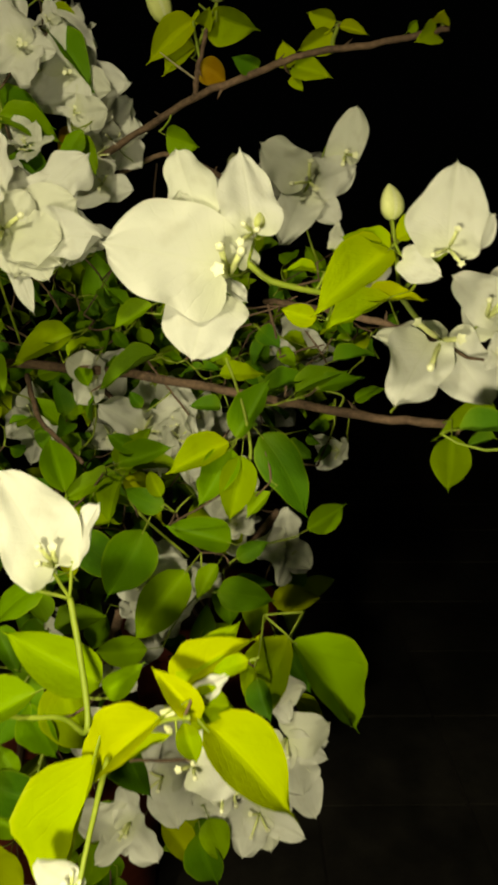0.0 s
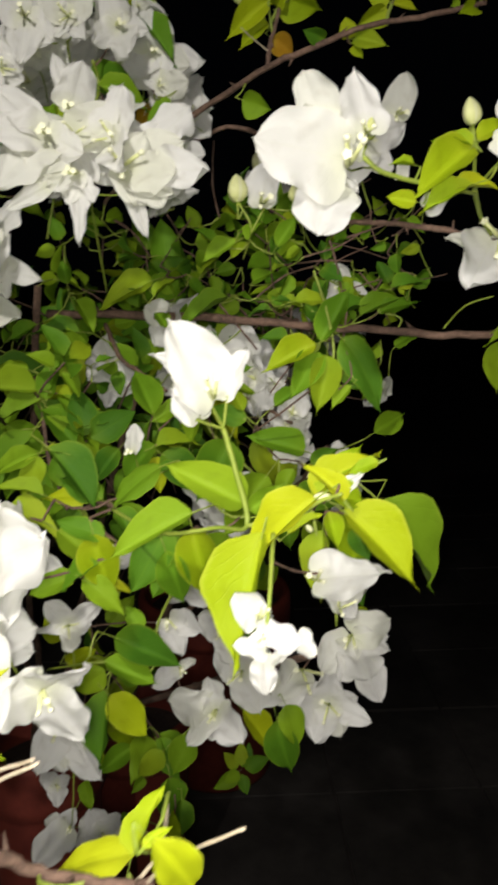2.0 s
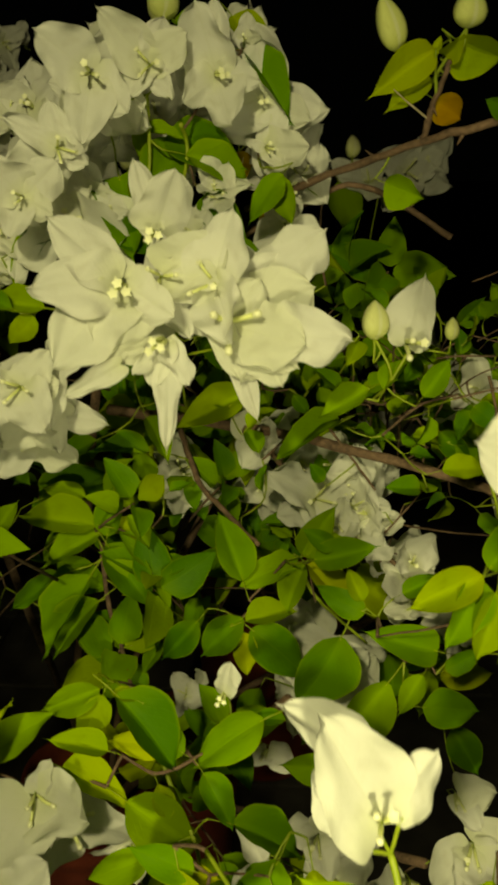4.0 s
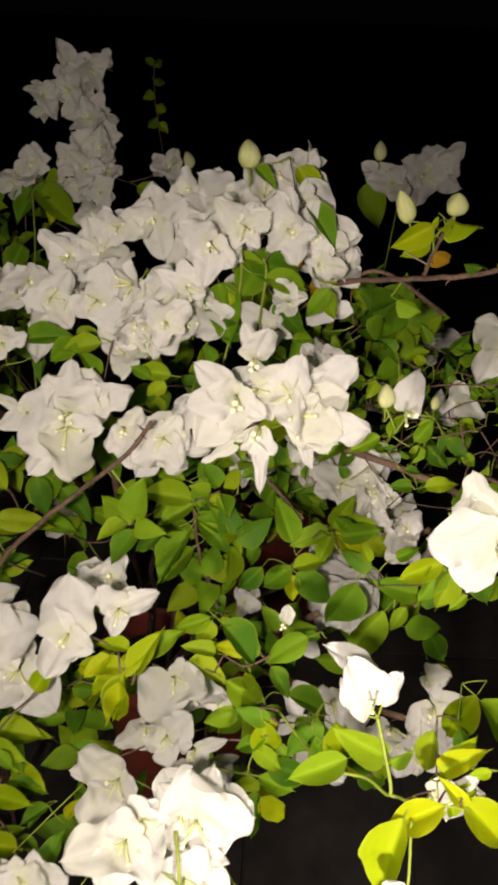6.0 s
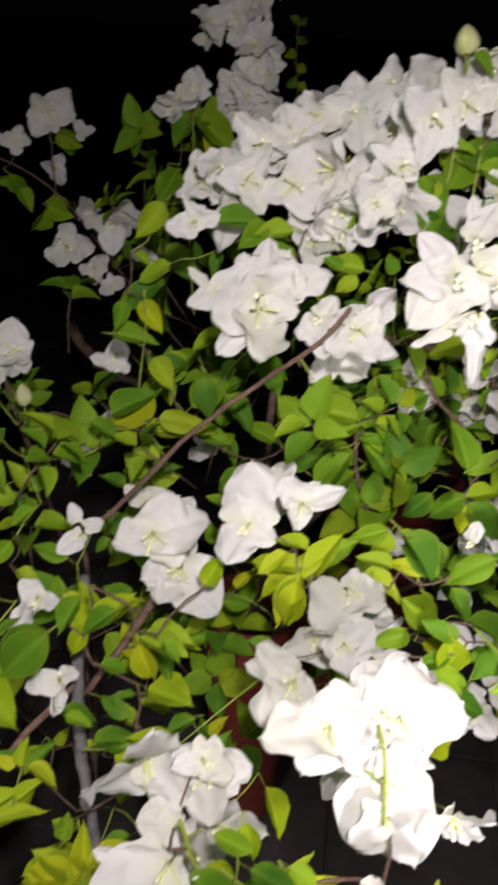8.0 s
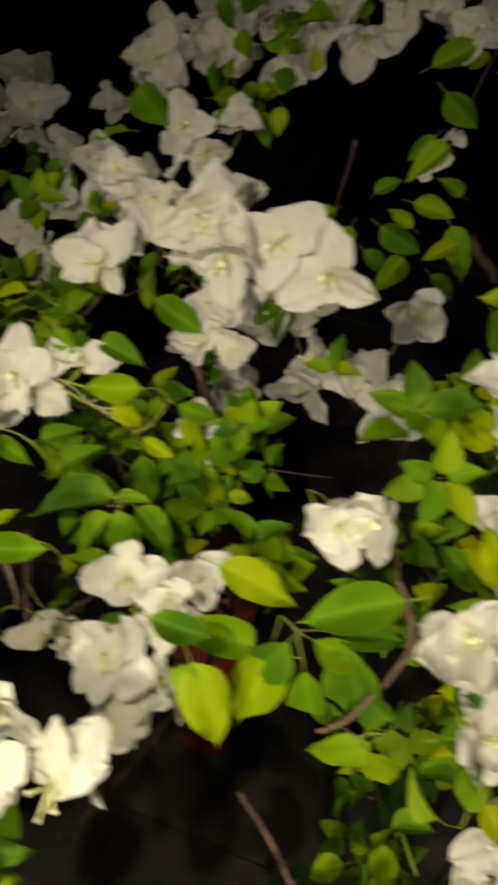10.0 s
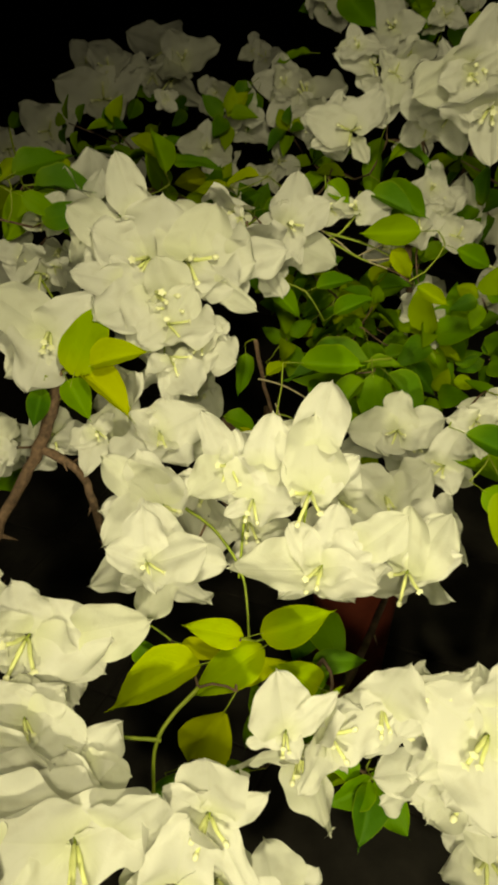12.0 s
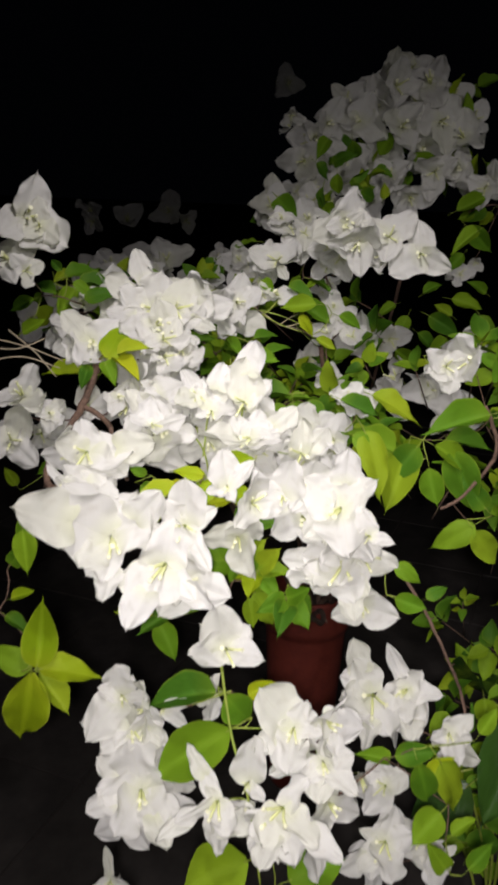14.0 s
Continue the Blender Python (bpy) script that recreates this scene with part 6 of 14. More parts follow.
leaf(near_bush, -0.6482, 0.2042, 0.4011, 80, 8, 76, 0.0291, 0.0175)
leaf(near_bush, -0.6529, 0.3542, 0.3214, -11, 37, -129, 0.0505, 0.0303)
leaf(near_bush, -0.6316, 0.2105, 0.4163, 54, 63, -44, 0.0474, 0.0285)
leaf(near_bush, -0.6706, 0.3215, 0.2360, -13, -27, 99, 0.0541, 0.0325)
leaf(near_bush, -0.6617, 0.2681, 0.4954, -43, 10, -168, 0.0402, 0.0241)
leaf(near_bush, -0.6779, 0.2254, 0.3586, -62, 47, 176, 0.0324, 0.0194)
leaf(near_bush, -0.6454, 0.2668, 0.3484, -31, 36, -122, 0.0511, 0.0307)
leaf(near_bush, -0.6833, 0.2213, 0.4778, 103, 31, 51, 0.0323, 0.0194)
leaf(near_bush, -0.6580, 0.2908, 0.2456, 32, 8, -3, 0.0422, 0.0253)
leaf(near_bush, -0.6573, 0.2970, 0.4766, 13, -9, -74, 0.0414, 0.0249)
leaf(near_bush, -0.6396, 0.2849, 0.2326, 25, 17, -68, 0.0376, 0.0226)
leaf(near_bush, -0.6576, 0.2074, 0.3911, 37, 16, -93, 0.0307, 0.0184)
leaf(near_bush, -0.6587, 0.2061, 0.3345, -30, -9, 107, 0.0411, 0.0247)
leaf(near_bush, -0.6591, 0.1989, 0.3480, -18, 28, -71, 0.0445, 0.0267)
leaf(near_bush, -0.6689, 0.2343, 0.3923, 12, -2, -84, 0.0432, 0.0259)
leaf(near_bush, -0.6917, 0.2491, 0.4709, -28, -16, 123, 0.0365, 0.0219)
leaf(near_bush, -0.9929, -0.1267, 0.6860, 65, 9, 31, 0.0512, 0.0263, 1)
leaf(near_bush, -0.9904, -0.1264, 0.6844, -6, 24, -64, 0.0518, 0.0222, 1)
leaf(near_bush, -0.9957, -0.1305, 0.6833, -84, -9, -148, 0.0665, 0.0331, 1)
leaf(near_bush, -0.9923, -0.1242, 0.6794, -54, 10, -108, 0.0391, 0.0181)
leaf(near_bush, -1.0001, -0.1245, 0.6811, 39, -46, 79, 0.0393, 0.0202)
leaf(near_bush, -1.0224, -0.0962, 0.7876, -60, 4, -140, 0.0339, 0.0174)
leaf(near_bush, -0.8573, -0.0768, 0.6683, -5, -33, 114, 0.0572, 0.0265)
leaf(near_bush, -0.8411, -0.0843, 0.6434, -52, -44, 154, 0.0716, 0.0368)
leaf(near_bush, -0.8485, -0.0764, 0.6684, -71, 33, -131, 0.0330, 0.0254)
leaf(near_bush, -0.8330, -0.0660, 0.6672, 42, 49, -33, 0.0262, 0.0135, 1)
leaf(near_bush, -0.8138, -0.1070, 0.5431, -41, -41, 139, 0.0589, 0.0429)
leaf(near_bush, -0.7813, -0.0961, 0.5258, 30, 39, -40, 0.0471, 0.0343)
leaf(near_bush, -0.7156, -0.0351, 0.6221, 23, 49, -55, 0.0336, 0.0173)
leaf(near_bush, -0.6974, -0.0350, 0.6225, -85, 19, -159, 0.0396, 0.0204)
leaf(near_bush, -0.6805, -0.0279, 0.6227, -67, 23, -126, 0.0535, 0.0248)
leaf(near_bush, -0.6753, -0.0331, 0.5787, -38, -27, 158, 0.0336, 0.0230)
leaf(near_bush, -0.8730, 0.0021, 0.7445, 56, 44, -6, 0.0331, 0.0170)
leaf(near_bush, -0.8467, 0.0165, 0.7436, -25, -57, 150, 0.0333, 0.0171, 1)
leaf(near_bush, -0.8669, 0.0012, 0.7298, -8, 40, -79, 0.0315, 0.0146)
leaf(near_bush, -0.8551, -0.0011, 0.7225, -75, 31, -141, 0.0393, 0.0202)
leaf(near_bush, -0.8236, 0.0133, 0.7226, -72, 30, -145, 0.0309, 0.0185)
leaf(near_bush, -0.8852, 0.0047, 0.7572, -65, -20, -167, 0.0391, 0.0201)
leaf(near_bush, -0.8771, 0.0104, 0.7672, -63, 30, -144, 0.0301, 0.0155)
leaf(near_bush, -0.8698, 0.0183, 0.7762, 25, 45, -60, 0.0272, 0.0126)
leaf(near_bush, -0.8599, -0.0019, 0.7163, -73, 12, -153, 0.0266, 0.0137)
leaf(near_bush, -0.9185, -0.0277, 0.7047, -40, -32, 148, 0.0374, 0.0173)
leaf(near_bush, -0.9314, -0.0349, 0.6943, -62, 21, -139, 0.0368, 0.0189)
leaf(near_bush, -0.8915, -0.0157, 0.7105, -14, -38, 123, 0.0316, 0.0146)
twig(near_bush, 1.7, [(-0.765, 0.143, 0.710), (-0.732, 0.130, 0.680), (-0.704, 0.113, 0.646), (-0.681, 0.108, 0.605), (-0.667, 0.100, 0.564)])
leaf(near_bush, -0.7450, 0.0559, 0.7471, -46, 53, -131, 0.0272, 0.0140)
leaf(near_bush, -0.7407, 0.0466, 0.7194, -34, 59, -110, 0.0274, 0.0164)
leaf(near_bush, -0.7153, 0.0565, 0.7203, 51, 45, -24, 0.0208, 0.0107)
bloom(near_bush, -0.7202, 0.2377, 0.8982, 75, -17, -19, 0.0355)
bloom(near_bush, -0.7407, 0.2277, 0.8921, 56, 59, -7, 0.0258)
bloom(near_bush, -0.7527, 0.2418, 0.8949, 137, 20, 74, 0.0270)
bloom(near_bush, -0.8151, 0.1855, 0.8513, -31, 21, -145, 0.0229)
leaf(near_bush, -0.8061, 0.1934, 0.8624, -27, 33, -94, 0.0579, 0.0231)
leaf(near_bush, -0.6921, 0.2253, 0.8485, -28, -39, 125, 0.0659, 0.0291)
leaf(near_bush, -0.7769, 0.1862, 0.8085, 21, -38, 94, 0.0572, 0.0240)
leaf(near_bush, -0.7669, 0.1942, 0.8077, -61, -11, -174, 0.0636, 0.0327)
leaf(near_bush, -0.7556, 0.1909, 0.8163, -75, -32, 177, 0.0470, 0.0282)
leaf(near_bush, -0.7421, 0.1899, 0.7946, -87, 14, -168, 0.0382, 0.0229)
leaf(near_bush, -0.7400, 0.1992, 0.8162, -50, 47, -112, 0.0450, 0.0208)
leaf(near_bush, -0.7304, 0.2068, 0.8214, -7, 39, -73, 0.0490, 0.0206)
leaf(near_bush, -0.7238, 0.2087, 0.8098, -73, 26, -165, 0.0643, 0.0331)
leaf(near_bush, -0.6919, 0.1921, 0.7413, -54, -46, 159, 0.0479, 0.0246)
leaf(near_bush, -0.6911, 0.1893, 0.7364, -87, 37, -158, 0.0467, 0.0240)
leaf(near_bush, -0.6839, 0.2058, 0.7561, 82, -41, 23, 0.0397, 0.0204)
twig(near_bush, 2.0, [(-0.698, 0.233, 0.855), (-0.681, 0.225, 0.811), (-0.706, 0.186, 0.772), (-0.725, 0.175, 0.760)])
bloom(near_bush, -1.1500, 0.1014, 1.0245, 78, 10, 55, 0.0406)
bloom(near_bush, -1.1600, 0.0838, 0.9837, -22, -62, 121, 0.0310)
bloom(near_bush, -1.1588, 0.1014, 1.0001, -44, -5, -136, 0.0284)
bloom(near_bush, -1.1358, 0.1043, 1.0168, -80, -69, -156, 0.0254)
bloom(near_bush, -1.1479, 0.1123, 1.0097, -37, 39, -133, 0.0229)
bloom(near_bush, -1.1427, 0.0870, 0.9734, 73, -56, 72, 0.0197)
bloom(near_bush, -1.1283, 0.0526, 0.8551, 41, -5, 13, 0.0338)
bloom(near_bush, -1.1327, 0.0363, 0.8118, -68, 44, -124, 0.0338)
bloom(near_bush, -1.1357, 0.0539, 0.8185, -16, -43, 101, 0.0264)
bloom(back_bush, -0.9682, 0.9461, 1.2411, -87, -32, -138, 0.0490)
bloom(back_bush, -1.0014, 0.9770, 1.2368, 115, -4, -43, 0.0507)
bloom(back_bush, -0.9121, 0.9697, 1.2476, -50, 23, -160, 0.0531)
bloom(back_bush, -0.9492, 0.9303, 1.1730, 84, 46, 21, 0.0511)
bloom(back_bush, -0.9384, 0.9573, 1.1668, 53, -44, 48, 0.0419)
bloom(back_bush, -0.8865, 0.9582, 1.1844, 98, 37, 36, 0.0531)
bloom(back_bush, -0.8440, 0.9654, 1.1575, 66, -6, -11, 0.0470)
bloom(back_bush, -1.0192, 0.9059, 1.1801, -79, -69, 167, 0.0490)
bloom(back_bush, -1.0735, 0.8832, 1.1746, 114, -88, 16, 0.0449)
bloom(back_bush, -1.0588, 0.9154, 1.1869, -13, -57, 105, 0.0387)
bloom(back_bush, -1.1010, 0.8507, 1.1096, 124, -80, -34, 0.0470)
bloom(back_bush, -1.0972, 0.8684, 1.1442, -86, 22, 146, 0.0385)
bloom(back_bush, -1.0324, 0.8778, 1.1118, 79, -53, 12, 0.0490)
bloom(back_bush, -1.0035, 0.8749, 1.0703, -35, 62, -99, 0.0511)
bloom(back_bush, -0.9954, 0.9138, 1.0522, -87, 16, -147, 0.0472)
bloom(back_bush, -1.1349, 0.8635, 1.1858, 112, -13, 23, 0.0265)
bloom(back_bush, -1.1361, 0.8644, 1.1675, 53, 14, -73, 0.0237)
bloom(back_bush, -0.8833, 0.9302, 1.0978, -100, -1, -171, 0.0449)
bloom(back_bush, -0.9235, 0.9250, 1.0543, -115, -2, -153, 0.0445)
bloom(back_bush, -1.1472, 0.8119, 1.0468, -81, -54, 178, 0.0388)
bloom(back_bush, -1.0806, 0.8430, 1.0631, -95, 4, -137, 0.0408)
bloom(back_bush, -1.0758, 0.8580, 1.0481, -69, 5, -128, 0.0405)
bloom(back_bush, -0.9551, 0.8987, 1.0861, 30, 36, -44, 0.0408)
bloom(back_bush, -0.9365, 0.9139, 1.0876, 62, 29, -63, 0.0379)
bloom(back_bush, -0.7969, 0.9547, 1.0723, 110, 79, 17, 0.0367)
bloom(back_bush, -0.7892, 0.9870, 1.0839, -86, 58, 159, 0.0365)
leaf(back_bush, -0.9784, 0.9001, 1.1229, 66, 24, 13, 0.0498, 0.0256)
leaf(back_bush, -0.9221, 0.9184, 1.1153, 42, 49, -19, 0.0502, 0.0233)
leaf(back_bush, -1.0572, 0.8850, 1.1490, -46, 56, -129, 0.0491, 0.0228)
leaf(back_bush, -0.8367, 0.9221, 1.0334, 34, 50, -27, 0.0613, 0.0284)
leaf(back_bush, -1.1283, 0.8054, 1.0240, -89, -67, -165, 0.0575, 0.0296)
leaf(back_bush, -0.8146, 0.9226, 1.0059, -93, 49, -171, 0.0612, 0.0314)
bloom(near_bush, -0.8686, 0.3434, 1.0029, 112, 38, 21, 0.0405)
bloom(near_bush, -0.8867, 0.3552, 1.0274, -113, -60, -140, 0.0413)
bloom(near_bush, -0.8361, 0.3584, 1.0102, -73, 2, -157, 0.0326)
bloom(near_bush, -0.8410, 0.3758, 0.9883, -66, 32, 169, 0.0339)
bloom(near_bush, -0.8000, 0.3662, 0.9926, 92, -13, 8, 0.0359)
bloom(near_bush, -0.8864, 0.3427, 1.0211, 99, -76, 19, 0.0261)
bloom(near_bush, -0.8790, 0.3551, 1.0103, -23, -56, 102, 0.0268)
bloom(near_bush, -0.9099, 0.5724, 0.8434, -29, -56, 116, 0.0462)
bloom(near_bush, -0.8720, 0.5901, 0.8527, -103, -22, -136, 0.0336)
bloom(near_bush, -0.9297, 0.5375, 0.7623, 75, -32, 21, 0.0378)
bloom(near_bush, -0.9412, 0.5589, 0.7537, 33, -32, 49, 0.0323)
bloom(near_bush, -0.8605, 0.5675, 0.7725, -99, 54, 163, 0.0403)
bloom(near_bush, -0.8545, 0.5791, 0.7969, 55, -54, -12, 0.0373)
bloom(near_bush, -0.8069, 0.5913, 0.7823, -70, 37, -164, 0.0420)
bloom(near_bush, -0.8018, 0.6063, 0.7995, 148, -25, -89, 0.0371)
bloom(near_bush, -0.7699, 0.5923, 0.7433, -17, 39, -108, 0.0378)
bloom(near_bush, -0.7530, 0.6067, 0.7394, 49, -25, 1, 0.0396)
bloom(near_bush, -0.9807, 0.5364, 0.8170, 68, 23, 43, 0.0336)
bloom(near_bush, -0.7614, 0.6309, 0.8482, 87, -10, 11, 0.0336)
bloom(near_bush, -0.7632, 0.6440, 0.8396, -24, -62, 103, 0.0307)
bloom(back_bush, -1.6810, 1.1567, 0.8510, 98, 82, 37, 0.0626)
bloom(back_bush, -1.6888, 1.1621, 0.8182, -122, 7, -179, 0.0539)
bloom(back_bush, -1.5942, 1.1999, 0.8804, 96, 46, 11, 0.0668)
bloom(back_bush, -1.7337, 1.1382, 0.8559, -53, -12, -142, 0.0418)
bloom(back_bush, -1.9747, 2.0409, 0.9772, 80, 0, 17, 0.0677)
bloom(back_bush, -2.1090, 1.9770, 0.9404, -48, 4, -140, 0.0677)
bloom(back_bush, -2.2202, 1.9332, 0.9369, 110, -14, 6, 0.0558)
bloom(back_bush, -2.2367, 1.9505, 0.9725, 115, -44, -25, 0.0530)
bloom(back_bush, -1.9150, 2.0548, 0.9505, -104, 7, -146, 0.0478)
bloom(back_bush, -1.6469, 2.3149, 1.4171, -66, -47, -169, 0.0598)
leaf(side_bush, -0.3354, 0.3133, 0.8758, -13, 19, -105, 0.0368, 0.0158)
leaf(side_bush, -0.3341, 0.3066, 0.8760, -70, 16, -161, 0.0308, 0.0158, 1)
leaf(side_bush, -0.3255, 0.2981, 0.8463, -12, 27, -106, 0.0320, 0.0148, 1)
leaf(side_bush, -0.3580, 0.2964, 0.8633, -22, 31, -89, 0.0200, 0.0093)
leaf(side_bush, -0.2965, 0.3349, 0.9113, 52, 26, -14, 0.0228, 0.0137, 1)
leaf(side_bush, -0.2374, 0.3472, 0.9213, 10, -38, 73, 0.0305, 0.0141, 1)
leaf(side_bush, -0.2305, 0.3509, 0.9207, 47, 24, -19, 0.0210, 0.0108, 1)
leaf(side_bush, -0.2321, 0.3484, 0.9137, -50, -2, 148, 0.0338, 0.0157, 1)
leaf(side_bush, -0.2336, 0.3467, 0.9175, -24, -20, 110, 0.0308, 0.0129, 1)
leaf(side_bush, -0.3560, 0.2711, 0.8149, 13, 18, -66, 0.0293, 0.0129)
leaf(side_bush, -0.3332, 0.2748, 0.8130, -1, 26, -82, 0.0330, 0.0153)
leaf(side_bush, -0.3285, 0.2632, 0.7892, 21, 21, -64, 0.0340, 0.0158)
leaf(side_bush, -0.3389, 0.2697, 0.8017, 56, 12, -35, 0.0266, 0.0123, 1)
leaf(side_bush, -0.2908, 0.4020, 0.8438, -27, 57, -100, 0.0213, 0.0110)
leaf(side_bush, -0.2951, 0.4398, 0.8609, -3, 33, -84, 0.0246, 0.0114)
leaf(side_bush, -0.2746, 0.4315, 0.8466, 38, 23, -56, 0.0210, 0.0097)
leaf(side_bush, -0.3059, 0.4437, 0.8685, 58, -29, 24, 0.0209, 0.0107)
leaf(side_bush, -0.2838, 0.4104, 0.8508, 49, 16, -38, 0.0198, 0.0092, 1)
leaf(side_bush, -0.2452, 0.4059, 0.8357, 33, 15, -42, 0.0238, 0.0110)
leaf(side_bush, -0.2990, 0.1994, 0.7379, -22, 35, -107, 0.0304, 0.0156)
leaf(side_bush, -0.2495, 0.2188, 0.7540, 48, 0, -63, 0.0306, 0.0129)
leaf(side_bush, -0.2378, 0.2569, 0.8184, -44, -1, -136, 0.0337, 0.0142, 1)
leaf(side_bush, -0.4825, 0.3444, 0.8853, 37, 29, -31, 0.0328, 0.0152)
leaf(side_bush, -0.4541, 0.3413, 0.8689, 17, -29, 79, 0.0252, 0.0117, 1)
leaf(side_bush, -0.4690, 0.3232, 0.8371, 50, -30, 47, 0.0303, 0.0156)
leaf(side_bush, -0.4896, 0.3090, 0.8236, -29, -32, 125, 0.0461, 0.0214)
leaf(side_bush, -0.4533, 0.3257, 0.8401, 42, 11, -37, 0.0245, 0.0103)
leaf(side_bush, -0.4865, 0.3092, 0.8129, 30, -25, 86, 0.0289, 0.0134)
leaf(side_bush, -0.4465, 0.3647, 0.9021, -46, -37, 175, 0.0247, 0.0127)
leaf(side_bush, -0.3009, 0.5117, 0.9022, -70, -22, 172, 0.0323, 0.0166)
leaf(side_bush, -0.3419, 0.5252, 0.9261, -14, 44, -107, 0.0347, 0.0161)
leaf(side_bush, -0.2905, 0.5678, 0.9881, -57, 26, -171, 0.0390, 0.0201)
leaf(side_bush, -0.3571, 0.5534, 0.9821, -30, -37, 143, 0.0377, 0.0174)
leaf(side_bush, -0.3277, 0.5389, 0.9562, 32, 30, -35, 0.0314, 0.0145)
leaf(side_bush, -0.3761, 0.5164, 0.9299, 29, -35, 58, 0.0265, 0.0123, 1)
leaf(side_bush, -0.3903, 0.5003, 0.9016, 34, 21, -47, 0.0303, 0.0127)
leaf(side_bush, -0.3969, 0.4917, 0.8823, 32, -40, 80, 0.0236, 0.0109)
leaf(side_bush, -0.3729, 0.4942, 0.8912, 19, 21, -48, 0.0290, 0.0122)
leaf(side_bush, -0.4594, 0.4899, 0.9043, 35, 36, -40, 0.0232, 0.0107)
leaf(side_bush, -0.4925, 0.4677, 0.8752, -55, 8, -131, 0.0278, 0.0129)
leaf(side_bush, -0.2447, 0.5603, 0.9563, 27, 44, -62, 0.0523, 0.0242)
leaf(side_bush, -0.2223, 0.5495, 0.9427, -59, -32, 163, 0.0294, 0.0151)
leaf(side_bush, -0.2082, 0.5501, 0.9449, -77, 48, -163, 0.0432, 0.0222)
leaf(side_bush, -0.2288, 0.5366, 0.9264, -74, 51, -156, 0.0388, 0.0199)
leaf(side_bush, -0.2705, 0.5405, 0.9389, 53, 25, -10, 0.0263, 0.0135)
leaf(side_bush, -0.2718, 0.5311, 0.9210, 38, -39, 56, 0.0332, 0.0154)
leaf(side_bush, -0.1858, 0.5269, 0.8840, 24, -45, 81, 0.0290, 0.0134)
leaf(side_bush, -0.1939, 0.5192, 0.8750, 39, 19, -44, 0.0332, 0.0154)
leaf(side_bush, -0.2635, 0.5226, 0.9044, -60, 1, 155, 0.0278, 0.0129)
leaf(side_bush, -0.3731, 0.5161, 0.9924, -4, 67, -74, 0.0250, 0.0129)
leaf(side_bush, -0.3413, 0.5013, 0.9614, 45, 39, -12, 0.0440, 0.0245)
leaf(side_bush, -0.3150, 0.5134, 0.9695, -46, 21, -133, 0.0385, 0.0178)
leaf(side_bush, -0.3747, 0.5032, 0.9668, -61, -44, 168, 0.0485, 0.0249, 1)
leaf(side_bush, -0.3812, 0.5556, 1.0528, -37, -30, 156, 0.0415, 0.0192)
leaf(side_bush, -0.3852, 0.5789, 1.1087, -71, -36, -175, 0.0370, 0.0190)
leaf(side_bush, -0.4155, 0.5254, 1.0094, -4, 45, -95, 0.0373, 0.0172)
leaf(side_bush, -0.3722, 0.4897, 0.9408, -8, 40, -85, 0.0310, 0.0143)
leaf(side_bush, -0.4135, 0.4797, 0.9254, 42, 36, -47, 0.0208, 0.0096)
leaf(side_bush, -0.4040, 0.5570, 1.0696, -35, 38, -120, 0.0179, 0.0083)
leaf(side_bush, -0.3088, 0.5266, 0.9956, -57, -21, 152, 0.0250, 0.0116)
leaf(side_bush, -0.3907, 0.3698, 0.8311, 68, -2, 50, 0.0364, 0.0168, 1)
leaf(side_bush, -0.3821, 0.3664, 0.8367, 32, 14, -42, 0.0347, 0.0153, 1)
leaf(side_bush, -0.3761, 0.3660, 0.8258, -43, 12, -131, 0.0362, 0.0175)
leaf(side_bush, -0.3439, 0.3629, 0.8233, -3, 18, -74, 0.0420, 0.0185, 1)
leaf(side_bush, -0.3415, 0.3706, 0.8225, -40, 8, -139, 0.0345, 0.0167)
leaf(side_bush, -0.3335, 0.3569, 0.7960, -17, 15, -111, 0.0338, 0.0157, 1)
leaf(side_bush, -0.3489, 0.3474, 0.7857, -8, -9, 110, 0.0229, 0.0096)
leaf(side_bush, -0.3647, 0.3393, 0.7787, -40, 11, -112, 0.0261, 0.0121)
leaf(side_bush, -0.3215, 0.3451, 0.7757, 22, -19, 85, 0.0248, 0.0115)
leaf(side_bush, -0.4163, 0.3157, 0.7491, -60, -16, 152, 0.0295, 0.0137, 1)
leaf(side_bush, -0.4154, 0.2987, 0.7203, -55, -19, 139, 0.0367, 0.0170, 1)
leaf(side_bush, -0.4041, 0.3192, 0.7492, 56, 26, -9, 0.0162, 0.0083)
leaf(side_bush, -0.3436, 0.3266, 0.7481, 25, 19, -64, 0.0257, 0.0119)
leaf(side_bush, -0.2884, 0.3416, 0.7610, 56, 13, -42, 0.0202, 0.0093, 1)
leaf(side_bush, -0.3077, 0.3434, 0.7684, -33, -11, 141, 0.0186, 0.0086)
leaf(side_bush, -0.3518, 0.3064, 0.7132, 43, 13, -44, 0.0259, 0.0120)
leaf(side_bush, -0.3767, 0.2844, 0.6751, -20, -22, 119, 0.0496, 0.0240, 1)
leaf(side_bush, -0.3842, 0.2942, 0.7013, -68, -20, 175, 0.0224, 0.0115)
leaf(side_bush, -0.3401, 0.2953, 0.6911, -32, -14, 122, 0.0269, 0.0124)
leaf(side_bush, -0.3263, 0.3288, 0.7495, -30, 13, -107, 0.0229, 0.0106)
leaf(side_bush, -0.4432, 0.4017, 0.9082, -39, -30, 144, 0.0225, 0.0104)
leaf(side_bush, -0.4517, 0.4192, 0.9474, -39, 24, -110, 0.0224, 0.0104)
leaf(side_bush, -0.4131, 0.3884, 0.8745, 28, -24, 79, 0.0303, 0.0140)
leaf(side_bush, -0.4509, 0.3787, 0.8645, -28, 10, -117, 0.0265, 0.0123)
